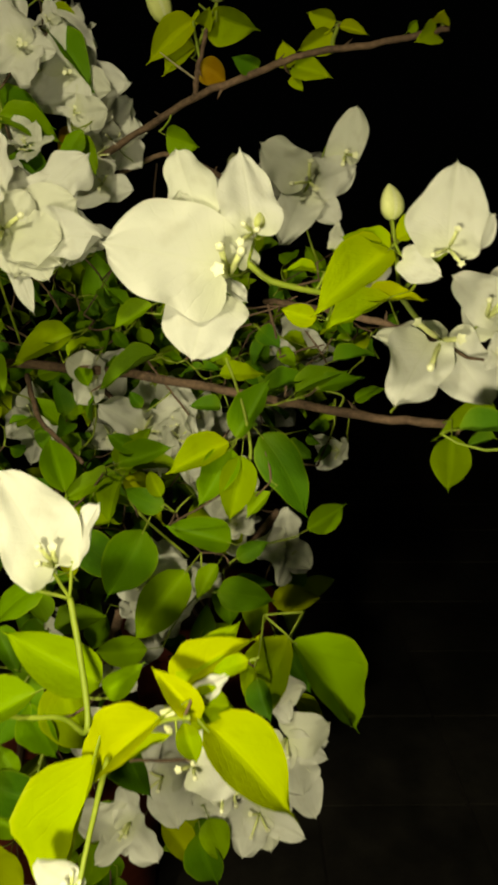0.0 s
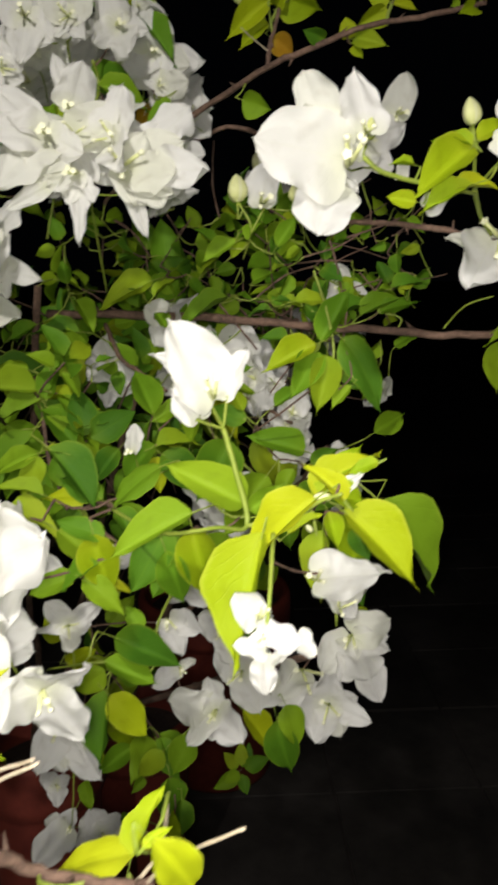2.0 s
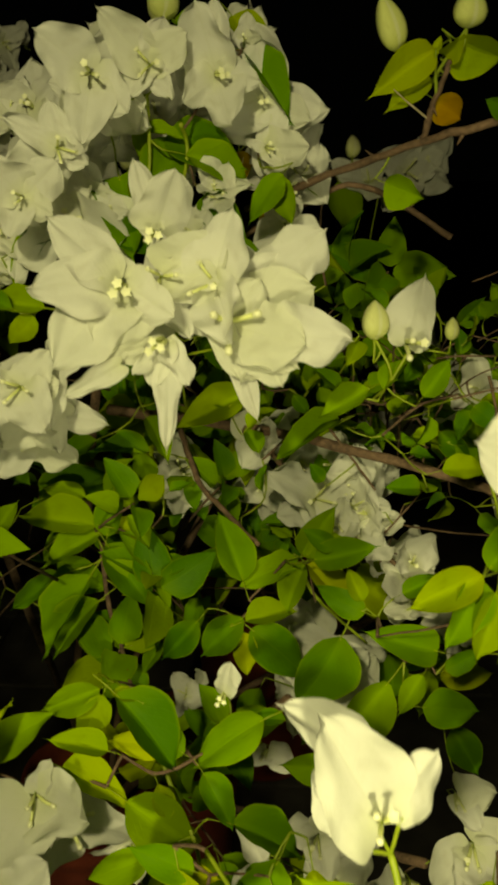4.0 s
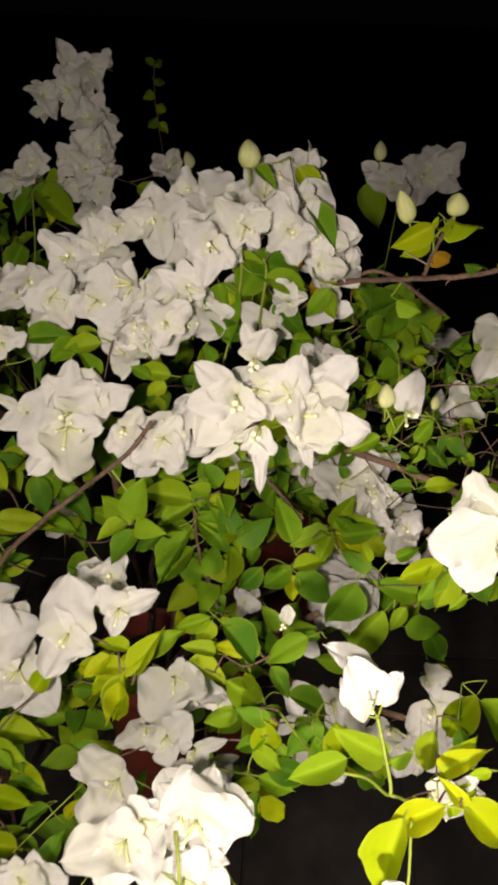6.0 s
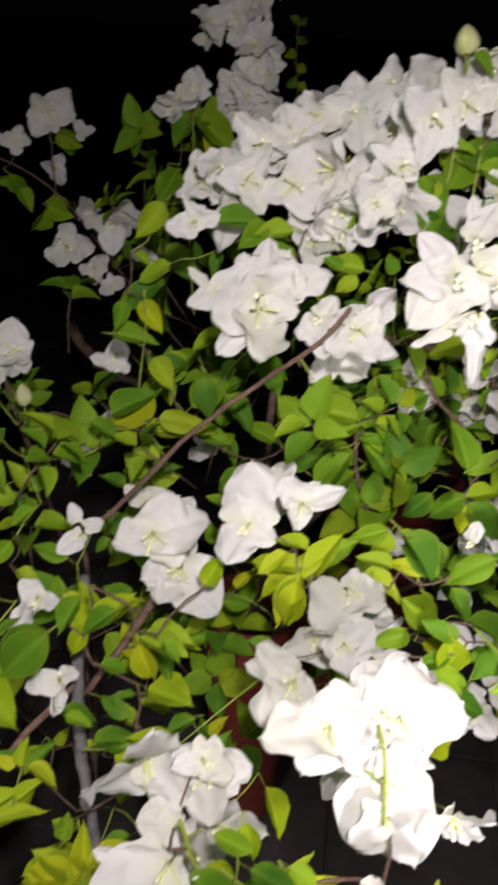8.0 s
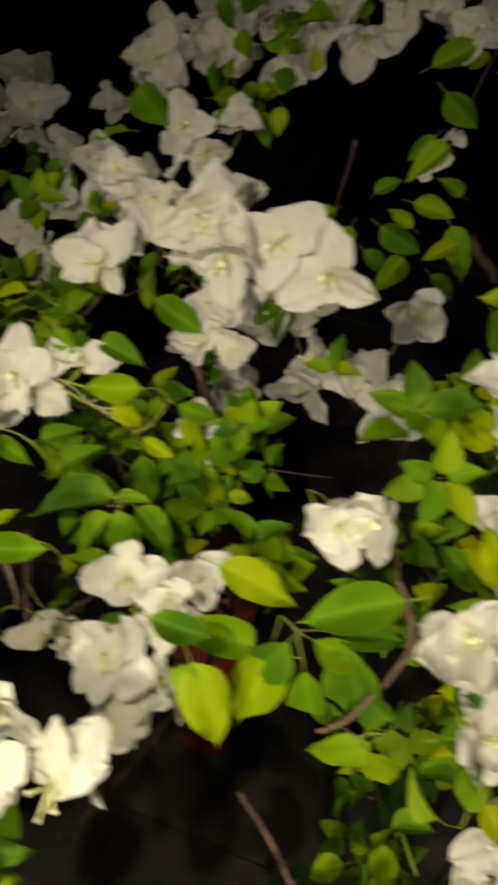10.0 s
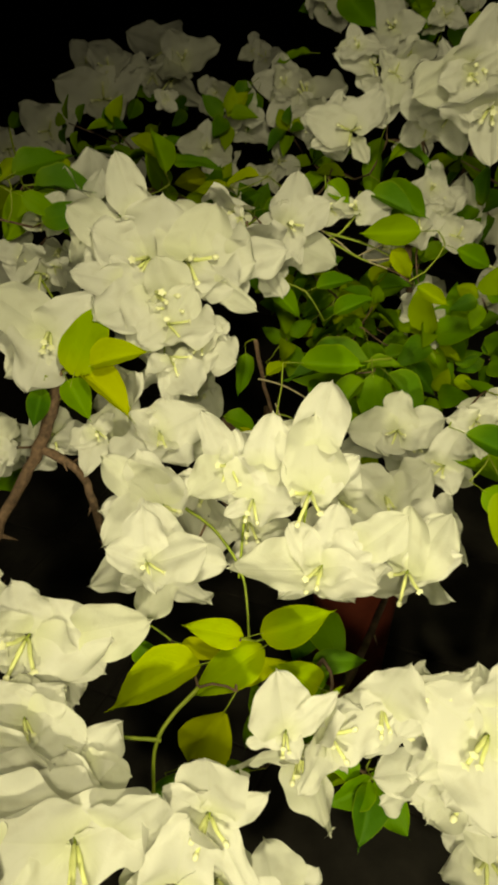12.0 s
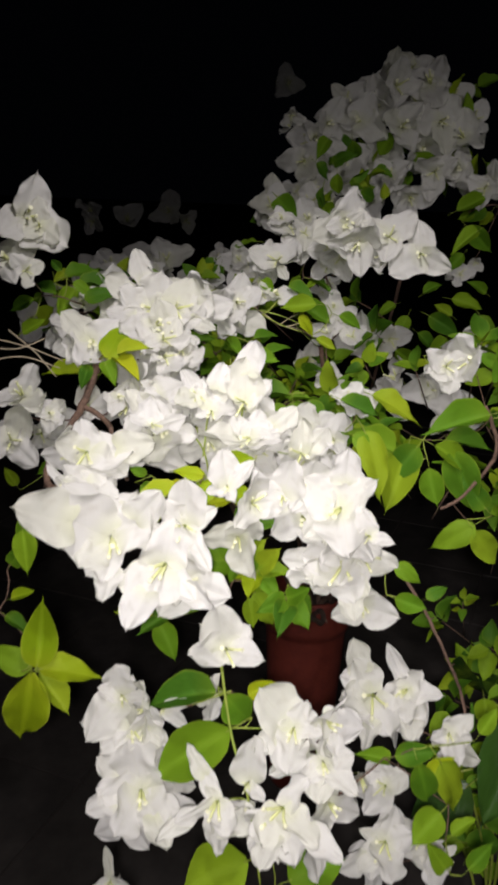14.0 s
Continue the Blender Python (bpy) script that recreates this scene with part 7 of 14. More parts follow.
bloom(side_bush, -0.2633, 0.4535, 0.9244, 70, 34, -12, 0.0267)
bloom(side_bush, -0.2786, 0.4665, 0.9210, 100, -27, -14, 0.0227)
bloom(front_bush, -0.0681, 0.5485, 0.9652, 40, -51, 66, 0.0289)
bloom(front_bush, -0.0700, 0.5710, 0.9455, 45, 7, -2, 0.0240)
bloom(front_bush, -0.0440, 0.5597, 0.9674, -59, -61, 137, 0.0274)
bloom(front_bush, -0.0512, 0.5393, 0.9474, -31, -54, 98, 0.0241)
bloom(front_bush, -0.0410, 0.5426, 0.9409, 93, 52, 75, 0.0247)
bloom(front_bush, -0.0318, 0.5515, 0.9469, 86, 83, 13, 0.0203)
bloom(front_bush, -0.1018, 0.5670, 1.0008, -83, -11, 156, 0.0241)
bloom(front_bush, -0.1007, 0.5748, 1.0071, -105, 20, -153, 0.0239)
bloom(front_bush, -0.0361, 0.5453, 0.9571, -55, -49, 101, 0.0217)
bloom(front_bush, -0.0442, 0.5514, 0.9589, -46, -34, 167, 0.0209)
bloom(front_bush, -0.0082, 0.5316, 0.9304, -54, 9, -176, 0.0217)
bloom(front_bush, -0.0111, 0.5388, 0.9190, -56, -5, 170, 0.0191)
bloom(front_bush, -0.0039, 0.5364, 0.8995, -20, 43, -139, 0.0201)
bloom(front_bush, -0.0622, 0.4979, 0.8736, 32, -65, 60, 0.0289)
bloom(front_bush, -0.0606, 0.5057, 0.8581, 7, 36, -92, 0.0300)
bloom(front_bush, -0.0503, 0.5040, 0.8569, 60, 22, -45, 0.0275)
bloom(near_bush, -0.9514, 0.2533, 0.9450, -53, -37, -149, 0.0162)
bloom(near_bush, -0.9898, 0.3659, 0.9735, -61, -76, 171, 0.0228)
bloom(near_bush, -0.9951, 0.3771, 0.9660, 25, -53, 100, 0.0231)
bloom(near_bush, -0.9615, 0.3840, 0.9802, -38, -35, 133, 0.0208)
bloom(near_bush, -0.9546, 0.4091, 1.0066, -66, -1, -162, 0.0208)
bloom(near_bush, -0.9630, 0.4202, 0.9922, 99, -73, -4, 0.0218)
bloom(near_bush, -0.9863, 0.4088, 1.0231, -45, -24, 162, 0.0187)
bloom(near_bush, -0.9876, 0.4171, 1.0246, -118, 11, -152, 0.0165)
bloom(near_bush, -0.9218, 0.4072, 0.9869, -18, -55, 119, 0.0249)
bloom(back_bush, -0.9979, 0.9569, 1.2102, -99, -53, -178, 0.0459)
bloom(back_bush, -1.0033, 0.9614, 1.2047, 120, 14, 10, 0.0423)
bloom(back_bush, -0.9325, 0.9826, 1.2123, -4, -84, 76, 0.0500)
bloom(back_bush, -0.8760, 1.0081, 1.2238, 43, -54, 64, 0.0438)
bloom(back_bush, -0.9834, 0.9392, 1.1415, 90, -18, 22, 0.0438)
bloom(back_bush, -0.9128, 0.9660, 1.1408, 109, -29, -8, 0.0480)
bloom(back_bush, -1.0628, 0.9079, 1.1389, 49, 31, -19, 0.0438)
bloom(back_bush, -1.1002, 0.8977, 1.1511, -87, 8, -156, 0.0396)
bloom(back_bush, -1.0639, 0.8880, 1.0811, -114, 71, 175, 0.0438)
bloom(back_bush, -0.9910, 0.9255, 1.1095, -177, 78, 134, 0.0438)
bloom(back_bush, -0.8502, 0.9794, 1.1091, 104, 18, 18, 0.0417)
bloom(back_bush, -0.8531, 1.0025, 1.1063, 53, -70, 10, 0.0375)
bloom(back_bush, -0.9515, 0.9978, 1.2791, -107, -10, -162, 0.0354)
bloom(back_bush, -0.9520, 1.0319, 1.2749, 56, -31, 77, 0.0316)
bloom(back_bush, -0.9875, 0.9804, 1.2683, 95, 8, 39, 0.0375)
bloom(back_bush, -1.0554, 0.9374, 1.2180, 59, 48, -7, 0.0375)
bloom(back_bush, -0.8357, 1.0127, 1.1914, 7, -70, 113, 0.0375)
leaf(back_bush, -0.7704, 0.6661, 1.0101, -42, -34, 160, 0.0469, 0.0217)
leaf(back_bush, -1.4683, 0.8626, 0.8719, 68, 63, 48, 0.0391, 0.0254, 0)
leaf(back_bush, -0.8228, 0.8682, 0.8845, -29, 60, -100, 0.0546, 0.0253)
leaf(back_bush, -0.8560, 0.8469, 0.8546, -76, 62, -156, 0.0607, 0.0312)
leaf(back_bush, -0.8904, 0.8281, 0.8542, -77, -24, -173, 0.0468, 0.0241)
leaf(back_bush, -0.7729, 0.8838, 0.8568, -60, 22, -147, 0.0711, 0.0329)
leaf(back_bush, -0.9024, 0.8029, 0.7969, -86, 56, -154, 0.0541, 0.0278)
leaf(back_bush, -0.8233, 0.8514, 0.8168, -53, -31, -178, 0.0565, 0.0290)
leaf(back_bush, -0.8146, 0.8919, 0.9615, -79, -40, -176, 0.0422, 0.0217)
leaf(back_bush, -0.7686, 0.8933, 0.8958, 56, -52, 54, 0.0379, 0.0176)
leaf(back_bush, -0.8707, 0.8535, 0.8924, 47, 40, -26, 0.0372, 0.0172)
leaf(back_bush, -0.8183, 0.8565, 0.8565, 44, -47, 52, 0.0377, 0.0174)
leaf(back_bush, -0.7827, 0.8546, 0.8000, -60, 41, -133, 0.0445, 0.0206)
leaf(back_bush, -0.8702, 0.8300, 0.8257, -59, 40, -131, 0.0444, 0.0206)
leaf(back_bush, -0.9144, 0.8302, 0.8719, -42, -38, 157, 0.0385, 0.0178)
leaf(back_bush, -0.9262, 0.8098, 0.8237, 61, -41, 52, 0.0446, 0.0206)
leaf(back_bush, -1.4628, 0.8634, 0.8643, -84, -23, -140, 0.0333, 0.0217, 0)
leaf(back_bush, -0.7603, 0.8758, 0.8389, -38, -42, 146, 0.0463, 0.0214)
leaf(near_bush, -0.8871, 0.2482, 0.9410, -16, -60, 115, 0.0390, 0.0181)
leaf(near_bush, -0.9028, 0.2393, 0.9287, -65, 41, -123, 0.0276, 0.0128, 1)
leaf(near_bush, -0.8633, 0.2561, 0.9298, -44, 54, -108, 0.0291, 0.0135)
leaf(near_bush, -0.9750, 0.2076, 0.9022, -47, 33, -123, 0.0278, 0.0129)
leaf(near_bush, -0.9454, 0.2160, 0.9037, 18, 41, -45, 0.0269, 0.0113)
leaf(near_bush, -0.9317, 0.2162, 0.8864, 32, 34, -37, 0.0290, 0.0122)
leaf(near_bush, -0.8833, 0.2424, 0.9054, -45, 45, -117, 0.0232, 0.0107)
leaf(near_bush, -1.1510, 0.1504, 0.9440, 31, -45, 73, 0.0302, 0.0140)
leaf(near_bush, -1.1351, 0.1596, 0.9563, -43, 50, -100, 0.0278, 0.0129)
leaf(near_bush, -1.1250, 0.1650, 0.9383, 49, 59, -32, 0.0366, 0.0169)
leaf(near_bush, -1.1729, 0.1397, 0.9374, -54, -55, 160, 0.0298, 0.0138)
leaf(near_bush, -1.1500, 0.1612, 0.9673, 67, -44, 40, 0.0180, 0.0092)
leaf(near_bush, -1.1820, 0.1289, 0.9013, 53, 55, -23, 0.0302, 0.0140)
leaf(near_bush, -1.1240, 0.1090, 0.7734, -58, -51, -169, 0.0315, 0.0162)
leaf(near_bush, -1.1645, 0.0814, 0.7432, 70, -27, 49, 0.0230, 0.0119)
leaf(near_bush, -1.0211, -0.0820, 0.7974, -72, -31, -157, 0.0281, 0.0144)
leaf(near_bush, -1.0338, -0.0987, 0.7560, 87, 36, 19, 0.0267, 0.0137)
leaf(near_bush, -1.0286, -0.1079, 0.7305, 22, 42, -52, 0.0205, 0.0095, 1)
leaf(near_bush, -1.0315, -0.1128, 0.7166, -31, 21, -99, 0.0248, 0.0115)
leaf(near_bush, -0.9426, -0.0423, 0.8217, -34, 56, -117, 0.0227, 0.0117)
leaf(near_bush, -0.9392, -0.0388, 0.8311, 47, -63, 73, 0.0153, 0.0079)
leaf(near_bush, -0.8961, -0.0316, 0.8060, 32, 42, -41, 0.0264, 0.0122, 1)
leaf(near_bush, -0.9203, -0.0351, 0.8230, -14, 44, -86, 0.0203, 0.0094, 1)
leaf(near_bush, -0.9192, -0.0680, 0.7199, 14, -37, 107, 0.0295, 0.0137, 1)
leaf(near_bush, -0.7206, -0.0286, 0.6101, 29, -32, 97, 0.0280, 0.0130)
leaf(near_bush, -0.6880, -0.0240, 0.6006, 38, 11, -36, 0.0275, 0.0127, 1)
leaf(near_bush, -0.6644, -0.0304, 0.5576, 25, 11, -40, 0.0249, 0.0115)
leaf(near_bush, -0.6477, -0.0305, 0.5294, 49, 25, -25, 0.0276, 0.0142)
leaf(near_bush, -0.6651, -0.0355, 0.5271, 73, -34, 42, 0.0272, 0.0163)
leaf(near_bush, -0.6543, 0.0021, 0.6366, 52, 22, -15, 0.0243, 0.0125)
bloom(far_bush, -0.3876, 0.9686, 1.2541, -107, 56, 175, 0.0280)
bloom(far_bush, -0.3985, 0.9961, 1.2490, -18, 75, -136, 0.0254)
bloom(far_bush, -0.3832, 0.9700, 1.2402, -52, -18, 141, 0.0278)
bloom(far_bush, -0.3744, 0.9566, 1.2315, -21, -47, 141, 0.0267)
bloom(far_bush, -0.3650, 0.9599, 1.2256, -66, 40, -135, 0.0227)
bloom(far_bush, -0.3615, 0.9411, 1.2029, -40, -65, 147, 0.0255)
bloom(far_bush, -0.3563, 0.9479, 1.2025, -119, -37, -158, 0.0239)
bloom(far_bush, -0.3737, 0.9094, 1.1467, -51, -46, 143, 0.0255)
bloom(far_bush, -0.3910, 0.9181, 1.1484, -24, 42, -123, 0.0253)
bloom(far_bush, -0.3907, 0.9239, 1.1740, -93, -33, 164, 0.0229)
bloom(far_bush, -0.3814, 0.9248, 1.1756, 80, 4, -22, 0.0213)
bloom(far_bush, -0.3532, 0.9184, 1.1613, -128, -42, -151, 0.0204)
bloom(far_bush, -0.3522, 0.9362, 1.1690, 103, 19, 20, 0.0168)
bloom(far_bush, -0.3500, 0.9322, 1.1555, -68, -25, -150, 0.0166)
bloom(far_bush, -0.3569, 0.9023, 1.1327, 78, -36, 48, 0.0191)
bloom(far_bush, -0.3564, 0.9149, 1.1337, -80, -33, 176, 0.0199)
bloom(far_bush, -0.3744, 0.9330, 1.1891, 33, 54, -53, 0.0242)
bloom(far_bush, -0.3628, 0.9364, 1.1890, -87, -10, -155, 0.0241)
bloom(far_bush, -0.4250, 0.9613, 1.2438, -52, 5, -114, 0.0191)
bloom(far_bush, -0.4281, 0.9705, 1.2225, -12, -83, 82, 0.0182)
leaf(far_bush, -0.3968, 0.9031, 1.1456, -69, -15, 167, 0.0450, 0.0208, 1)
leaf(far_bush, -0.4120, 0.9052, 1.1344, -41, 12, -143, 0.0456, 0.0211, 1)
leaf(far_bush, -0.4516, 0.8672, 1.0833, -75, -16, -167, 0.0365, 0.0188)
leaf(side_bush, -0.4509, 0.2858, 0.8615, -41, 27, -136, 0.0593, 0.0315, 1)
leaf(side_bush, -0.3945, 0.2994, 0.8827, -57, -43, 157, 0.0424, 0.0291)
leaf(side_bush, -0.4286, 0.2307, 0.7626, 39, -8, 67, 0.0398, 0.0184, 1)
leaf(side_bush, -0.4317, 0.2334, 0.7588, 28, 14, -71, 0.0480, 0.0206, 1)
leaf(side_bush, -0.4333, 0.2325, 0.7603, -49, 13, -176, 0.0280, 0.0130, 1)
leaf(side_bush, -0.4310, 0.2291, 0.7687, 25, 5, -47, 0.0415, 0.0174, 1)
leaf(side_bush, -0.4527, 0.2257, 0.7633, 24, -30, 64, 0.0171, 0.0088, 1)
leaf(side_bush, -0.4556, 0.2276, 0.7626, -37, 1, -120, 0.0173, 0.0080, 1)
leaf(side_bush, -0.4248, 0.2520, 0.7982, 22, -20, 84, 0.0200, 0.0092)
leaf(side_bush, -0.4061, 0.2556, 0.8004, 25, -41, 73, 0.0161, 0.0083, 1)
leaf(side_bush, -0.4023, 0.2561, 0.8009, 58, -2, -10, 0.0196, 0.0091, 1)
leaf(side_bush, -0.3982, 0.2583, 0.7991, -19, 4, -104, 0.0247, 0.0104, 1)
leaf(side_bush, -0.3790, 0.2787, 0.8354, -21, 26, -97, 0.0239, 0.0111)
leaf(side_bush, -0.4021, 0.2455, 0.7801, 41, 13, -46, 0.0230, 0.0101, 1)
leaf(side_bush, -0.3507, 0.2193, 0.7556, -21, -27, 108, 0.0459, 0.0222, 1)
leaf(side_bush, -0.3535, 0.2195, 0.7489, 27, -14, 76, 0.0339, 0.0157)
leaf(side_bush, -0.3493, 0.2221, 0.7447, 73, -0, 12, 0.0351, 0.0181, 1)
leaf(side_bush, -0.3443, 0.2196, 0.7547, 19, 2, -53, 0.0396, 0.0170, 1)
leaf(side_bush, -0.3471, 0.2081, 0.7265, 61, -0, 12, 0.0350, 0.0210)
leaf(side_bush, -0.3454, 0.2106, 0.7323, -53, -25, 154, 0.0260, 0.0134, 1)
leaf(side_bush, -0.3411, 0.2083, 0.7229, 46, 28, -35, 0.0207, 0.0106)
leaf(side_bush, -0.3330, 0.2111, 0.7335, -59, -11, 153, 0.0500, 0.0242, 1)
leaf(side_bush, -0.3365, 0.2078, 0.7252, -62, 21, -139, 0.0157, 0.0081)
leaf(side_bush, -0.3631, 0.2343, 0.7773, 39, -35, 62, 0.0118, 0.0081)
leaf(side_bush, -0.3659, 0.2292, 0.7713, 55, 12, 0, 0.0183, 0.0110)
leaf(side_bush, -0.3116, 0.2012, 0.7091, 24, 29, -45, 0.0390, 0.0201)
leaf(side_bush, -0.2986, 0.2007, 0.7004, -25, 34, -102, 0.0431, 0.0277, 1)
leaf(side_bush, -0.2968, 0.2050, 0.7039, 30, 10, -61, 0.0260, 0.0121)
leaf(side_bush, -0.3194, 0.1965, 0.7010, -54, -22, 151, 0.0364, 0.0219, 1)
leaf(side_bush, -0.3230, 0.2034, 0.7016, -38, 19, -143, 0.0347, 0.0178)
leaf(side_bush, -0.2340, 0.2139, 0.7033, -37, 34, -119, 0.0304, 0.0182)
leaf(side_bush, -0.1967, 0.2189, 0.7005, -57, -6, 158, 0.0169, 0.0101)
leaf(side_bush, -0.4103, 0.1740, 0.7294, 22, -29, 73, 0.0315, 0.0162, 1)
leaf(side_bush, -0.4098, 0.1729, 0.7321, 47, -9, -2, 0.0258, 0.0119, 1)
leaf(side_bush, -0.4089, 0.1819, 0.7425, 14, 6, -69, 0.0280, 0.0120, 1)
leaf(side_bush, -0.4018, 0.1712, 0.7176, 25, 12, -65, 0.0459, 0.0209, 1)
leaf(side_bush, -0.4087, 0.1736, 0.7284, -64, 3, 163, 0.0282, 0.0124, 1)
leaf(side_bush, -0.3959, 0.1678, 0.7191, -71, -4, -133, 0.0366, 0.0170, 1)
leaf(side_bush, -0.4498, 0.1724, 0.7331, -38, -9, -107, 0.0414, 0.0177)
leaf(side_bush, -0.4617, 0.1737, 0.7363, -48, 0, 175, 0.0305, 0.0141)
leaf(side_bush, -0.4089, 0.1722, 0.7225, -24, 7, -101, 0.0253, 0.0117, 1)
leaf(side_bush, -0.4529, 0.1981, 0.7815, -33, -18, 141, 0.0178, 0.0082)
leaf(side_bush, -0.4558, 0.1676, 0.7327, 27, -20, 58, 0.0146, 0.0075)
twig(side_bush, 0.8, [(-0.434, 0.235, 0.757), (-0.441, 0.251, 0.774), (-0.436, 0.271, 0.794)], 'stalk', 0)
twig(side_bush, 0.8, [(-0.411, 0.179, 0.723), (-0.412, 0.161, 0.704), (-0.410, 0.147, 0.679)], 'stalk', 0)
twig(side_bush, 0.9, [(-0.340, 0.198, 0.691), (-0.351, 0.230, 0.738), (-0.363, 0.251, 0.765)], 'stalk', 0)
twig(side_bush, 0.8, [(-0.453, 0.288, 0.858), (-0.441, 0.310, 0.865), (-0.431, 0.333, 0.875)], 'stalk', 0)
leaf(front_bush, -0.1077, 0.1116, 0.8697, -41, 40, -137, 0.0433, 0.0215)
leaf(front_bush, -0.1086, 0.1096, 0.8711, -71, -26, 165, 0.0264, 0.0136)
bloom(front_bush, 0.1140, 0.3127, 1.0855, 108, -67, -41, 0.0082)
leaf(front_bush, 0.0828, 0.3019, 1.0265, 7, 40, -97, 0.0260, 0.0105)
leaf(front_bush, 0.1069, 0.2970, 1.0216, 22, 48, -66, 0.0110, 0.0051, 1)
leaf(front_bush, 0.1105, 0.2984, 1.0255, -79, 14, 164, 0.0130, 0.0067)
leaf(front_bush, 0.0259, 0.5884, 1.0588, 112, 22, 70, 0.0169, 0.0102)
leaf(front_bush, -0.0275, 0.5849, 1.0785, 32, -12, 53, 0.0197, 0.0118)
leaf(front_bush, 0.1012, 0.5860, 1.0579, -115, -56, -153, 0.0148, 0.0089)
leaf(front_bush, -0.0158, 0.5951, 1.0534, -136, 25, 111, 0.0145, 0.0087)
leaf(front_bush, 0.0901, 0.5788, 1.0759, 1, -41, 130, 0.0159, 0.0096)
leaf(front_bush, -0.0047, 0.5971, 1.0234, 7, -26, 25, 0.0207, 0.0124)
leaf(front_bush, 0.0847, 0.5933, 1.0853, -152, 10, 133, 0.0188, 0.0113)
leaf(front_bush, 0.0747, 0.5931, 1.0842, 130, -29, -57, 0.0173, 0.0104)
leaf(front_bush, -0.0030, 0.5669, 1.0798, -21, -69, 62, 0.0150, 0.0090)
leaf(front_bush, -0.0202, 0.5104, 1.0654, -85, -15, -176, 0.0150, 0.0090)
leaf(front_bush, 0.0291, 0.5626, 1.0779, 41, 3, -37, 0.0192, 0.0115)
leaf(front_bush, -0.0053, 0.5023, 1.0558, -72, -55, 140, 0.0126, 0.0076)
leaf(front_bush, 0.0693, 0.5897, 1.0231, -14, 22, -97, 0.0180, 0.0108)
leaf(front_bush, -0.0246, 0.4847, 1.0201, 3, 21, -104, 0.0134, 0.0080)
leaf(front_bush, 0.0769, 0.5865, 1.0284, 76, -26, 13, 0.0202, 0.0121)
leaf(front_bush, 0.0304, 0.6150, 1.0483, -92, 16, 173, 0.0160, 0.0096)
leaf(front_bush, 0.0922, 0.6521, 1.0545, 21, -49, 12, 0.0173, 0.0104)
leaf(front_bush, 0.0682, 0.5207, 1.0508, -94, 0, 143, 0.0162, 0.0097)
leaf(front_bush, 0.0739, 0.5144, 1.0743, -55, 48, -175, 0.0143, 0.0086)
leaf(front_bush, 0.0509, 0.6348, 1.0663, 1, -47, 102, 0.0151, 0.0090)
leaf(front_bush, -0.0135, 0.5140, 1.0157, 138, -29, -53, 0.0139, 0.0083)
leaf(front_bush, 0.1035, 0.6189, 1.0256, 109, 49, 43, 0.0241, 0.0144)
leaf(front_bush, 0.0499, 0.5567, 1.0627, 94, 21, -59, 0.0157, 0.0094)
leaf(front_bush, 0.0562, 0.5061, 1.0597, -126, -49, -118, 0.0126, 0.0076)
leaf(front_bush, 0.0516, 0.6122, 1.0336, -93, 24, -75, 0.0243, 0.0146)
leaf(front_bush, 0.0820, 0.5473, 1.0193, 99, 15, -73, 0.0170, 0.0102)
leaf(front_bush, 0.0631, 0.6189, 1.0716, 89, -46, -32, 0.0239, 0.0143)
leaf(front_bush, 0.0355, 0.6484, 1.0578, 97, 43, -10, 0.0230, 0.0138)
leaf(front_bush, -0.0147, 0.4933, 1.0377, -86, -20, -134, 0.0179, 0.0107)
leaf(front_bush, 0.0639, 0.6104, 1.0357, -149, 26, 148, 0.0177, 0.0106)
leaf(front_bush, 0.0058, 0.6150, 1.0784, 81, -21, 18, 0.0174, 0.0104)
leaf(front_bush, 0.0225, 0.4981, 1.0296, -67, 46, -163, 0.0156, 0.0094)
leaf(front_bush, 0.0164, 0.5218, 1.0318, -39, 1, 137, 0.0189, 0.0113)
leaf(front_bush, -0.0352, 0.5750, 1.0316, 58, 60, -75, 0.0197, 0.0118)
leaf(front_bush, 0.0132, 0.5318, 1.0170, 100, 10, -35, 0.0168, 0.0101)
leaf(front_bush, 0.0017, 0.5681, 1.0583, -124, -42, -148, 0.0178, 0.0107)
leaf(front_bush, 0.0256, 0.5982, 1.0474, 72, -4, 15, 0.0177, 0.0106)
leaf(front_bush, 0.0465, 0.5577, 1.0207, -34, 37, -8, 0.0208, 0.0125)
leaf(front_bush, 0.1046, 0.6276, 1.0603, -66, -43, 130, 0.0169, 0.0101)
leaf(front_bush, -0.0078, 0.6104, 1.0436, -24, -31, 101, 0.0148, 0.0089)
leaf(front_bush, 0.0287, 0.5519, 1.0300, -43, 52, -112, 0.0203, 0.0122)
leaf(front_bush, 0.0843, 0.5383, 1.0331, -114, -58, -137, 0.0140, 0.0084)
leaf(front_bush, 0.0166, 0.5872, 1.0247, -127, -23, -130, 0.0232, 0.0139)
leaf(front_bush, 0.0142, 0.6357, 1.0780, 82, 21, -62, 0.0221, 0.0132)
leaf(front_bush, 0.0109, 0.5015, 1.0410, -28, 46, -166, 0.0202, 0.0121)
leaf(front_bush, 0.0654, 0.6211, 1.0260, 127, -48, -56, 0.0199, 0.0119)
leaf(front_bush, -0.1190, 0.6127, 1.0486, -61, 28, -139, 0.0201, 0.0121)
leaf(front_bush, -0.1773, 0.6502, 1.0632, 41, 0, 60, 0.0149, 0.0089)
leaf(front_bush, -0.1070, 0.6775, 1.0533, 135, -17, -18, 0.0187, 0.0112)
leaf(front_bush, -0.1871, 0.5813, 1.0670, 104, -25, 14, 0.0193, 0.0116)
leaf(front_bush, -0.0556, 0.6461, 1.0207, 88, -66, 55, 0.0176, 0.0106)
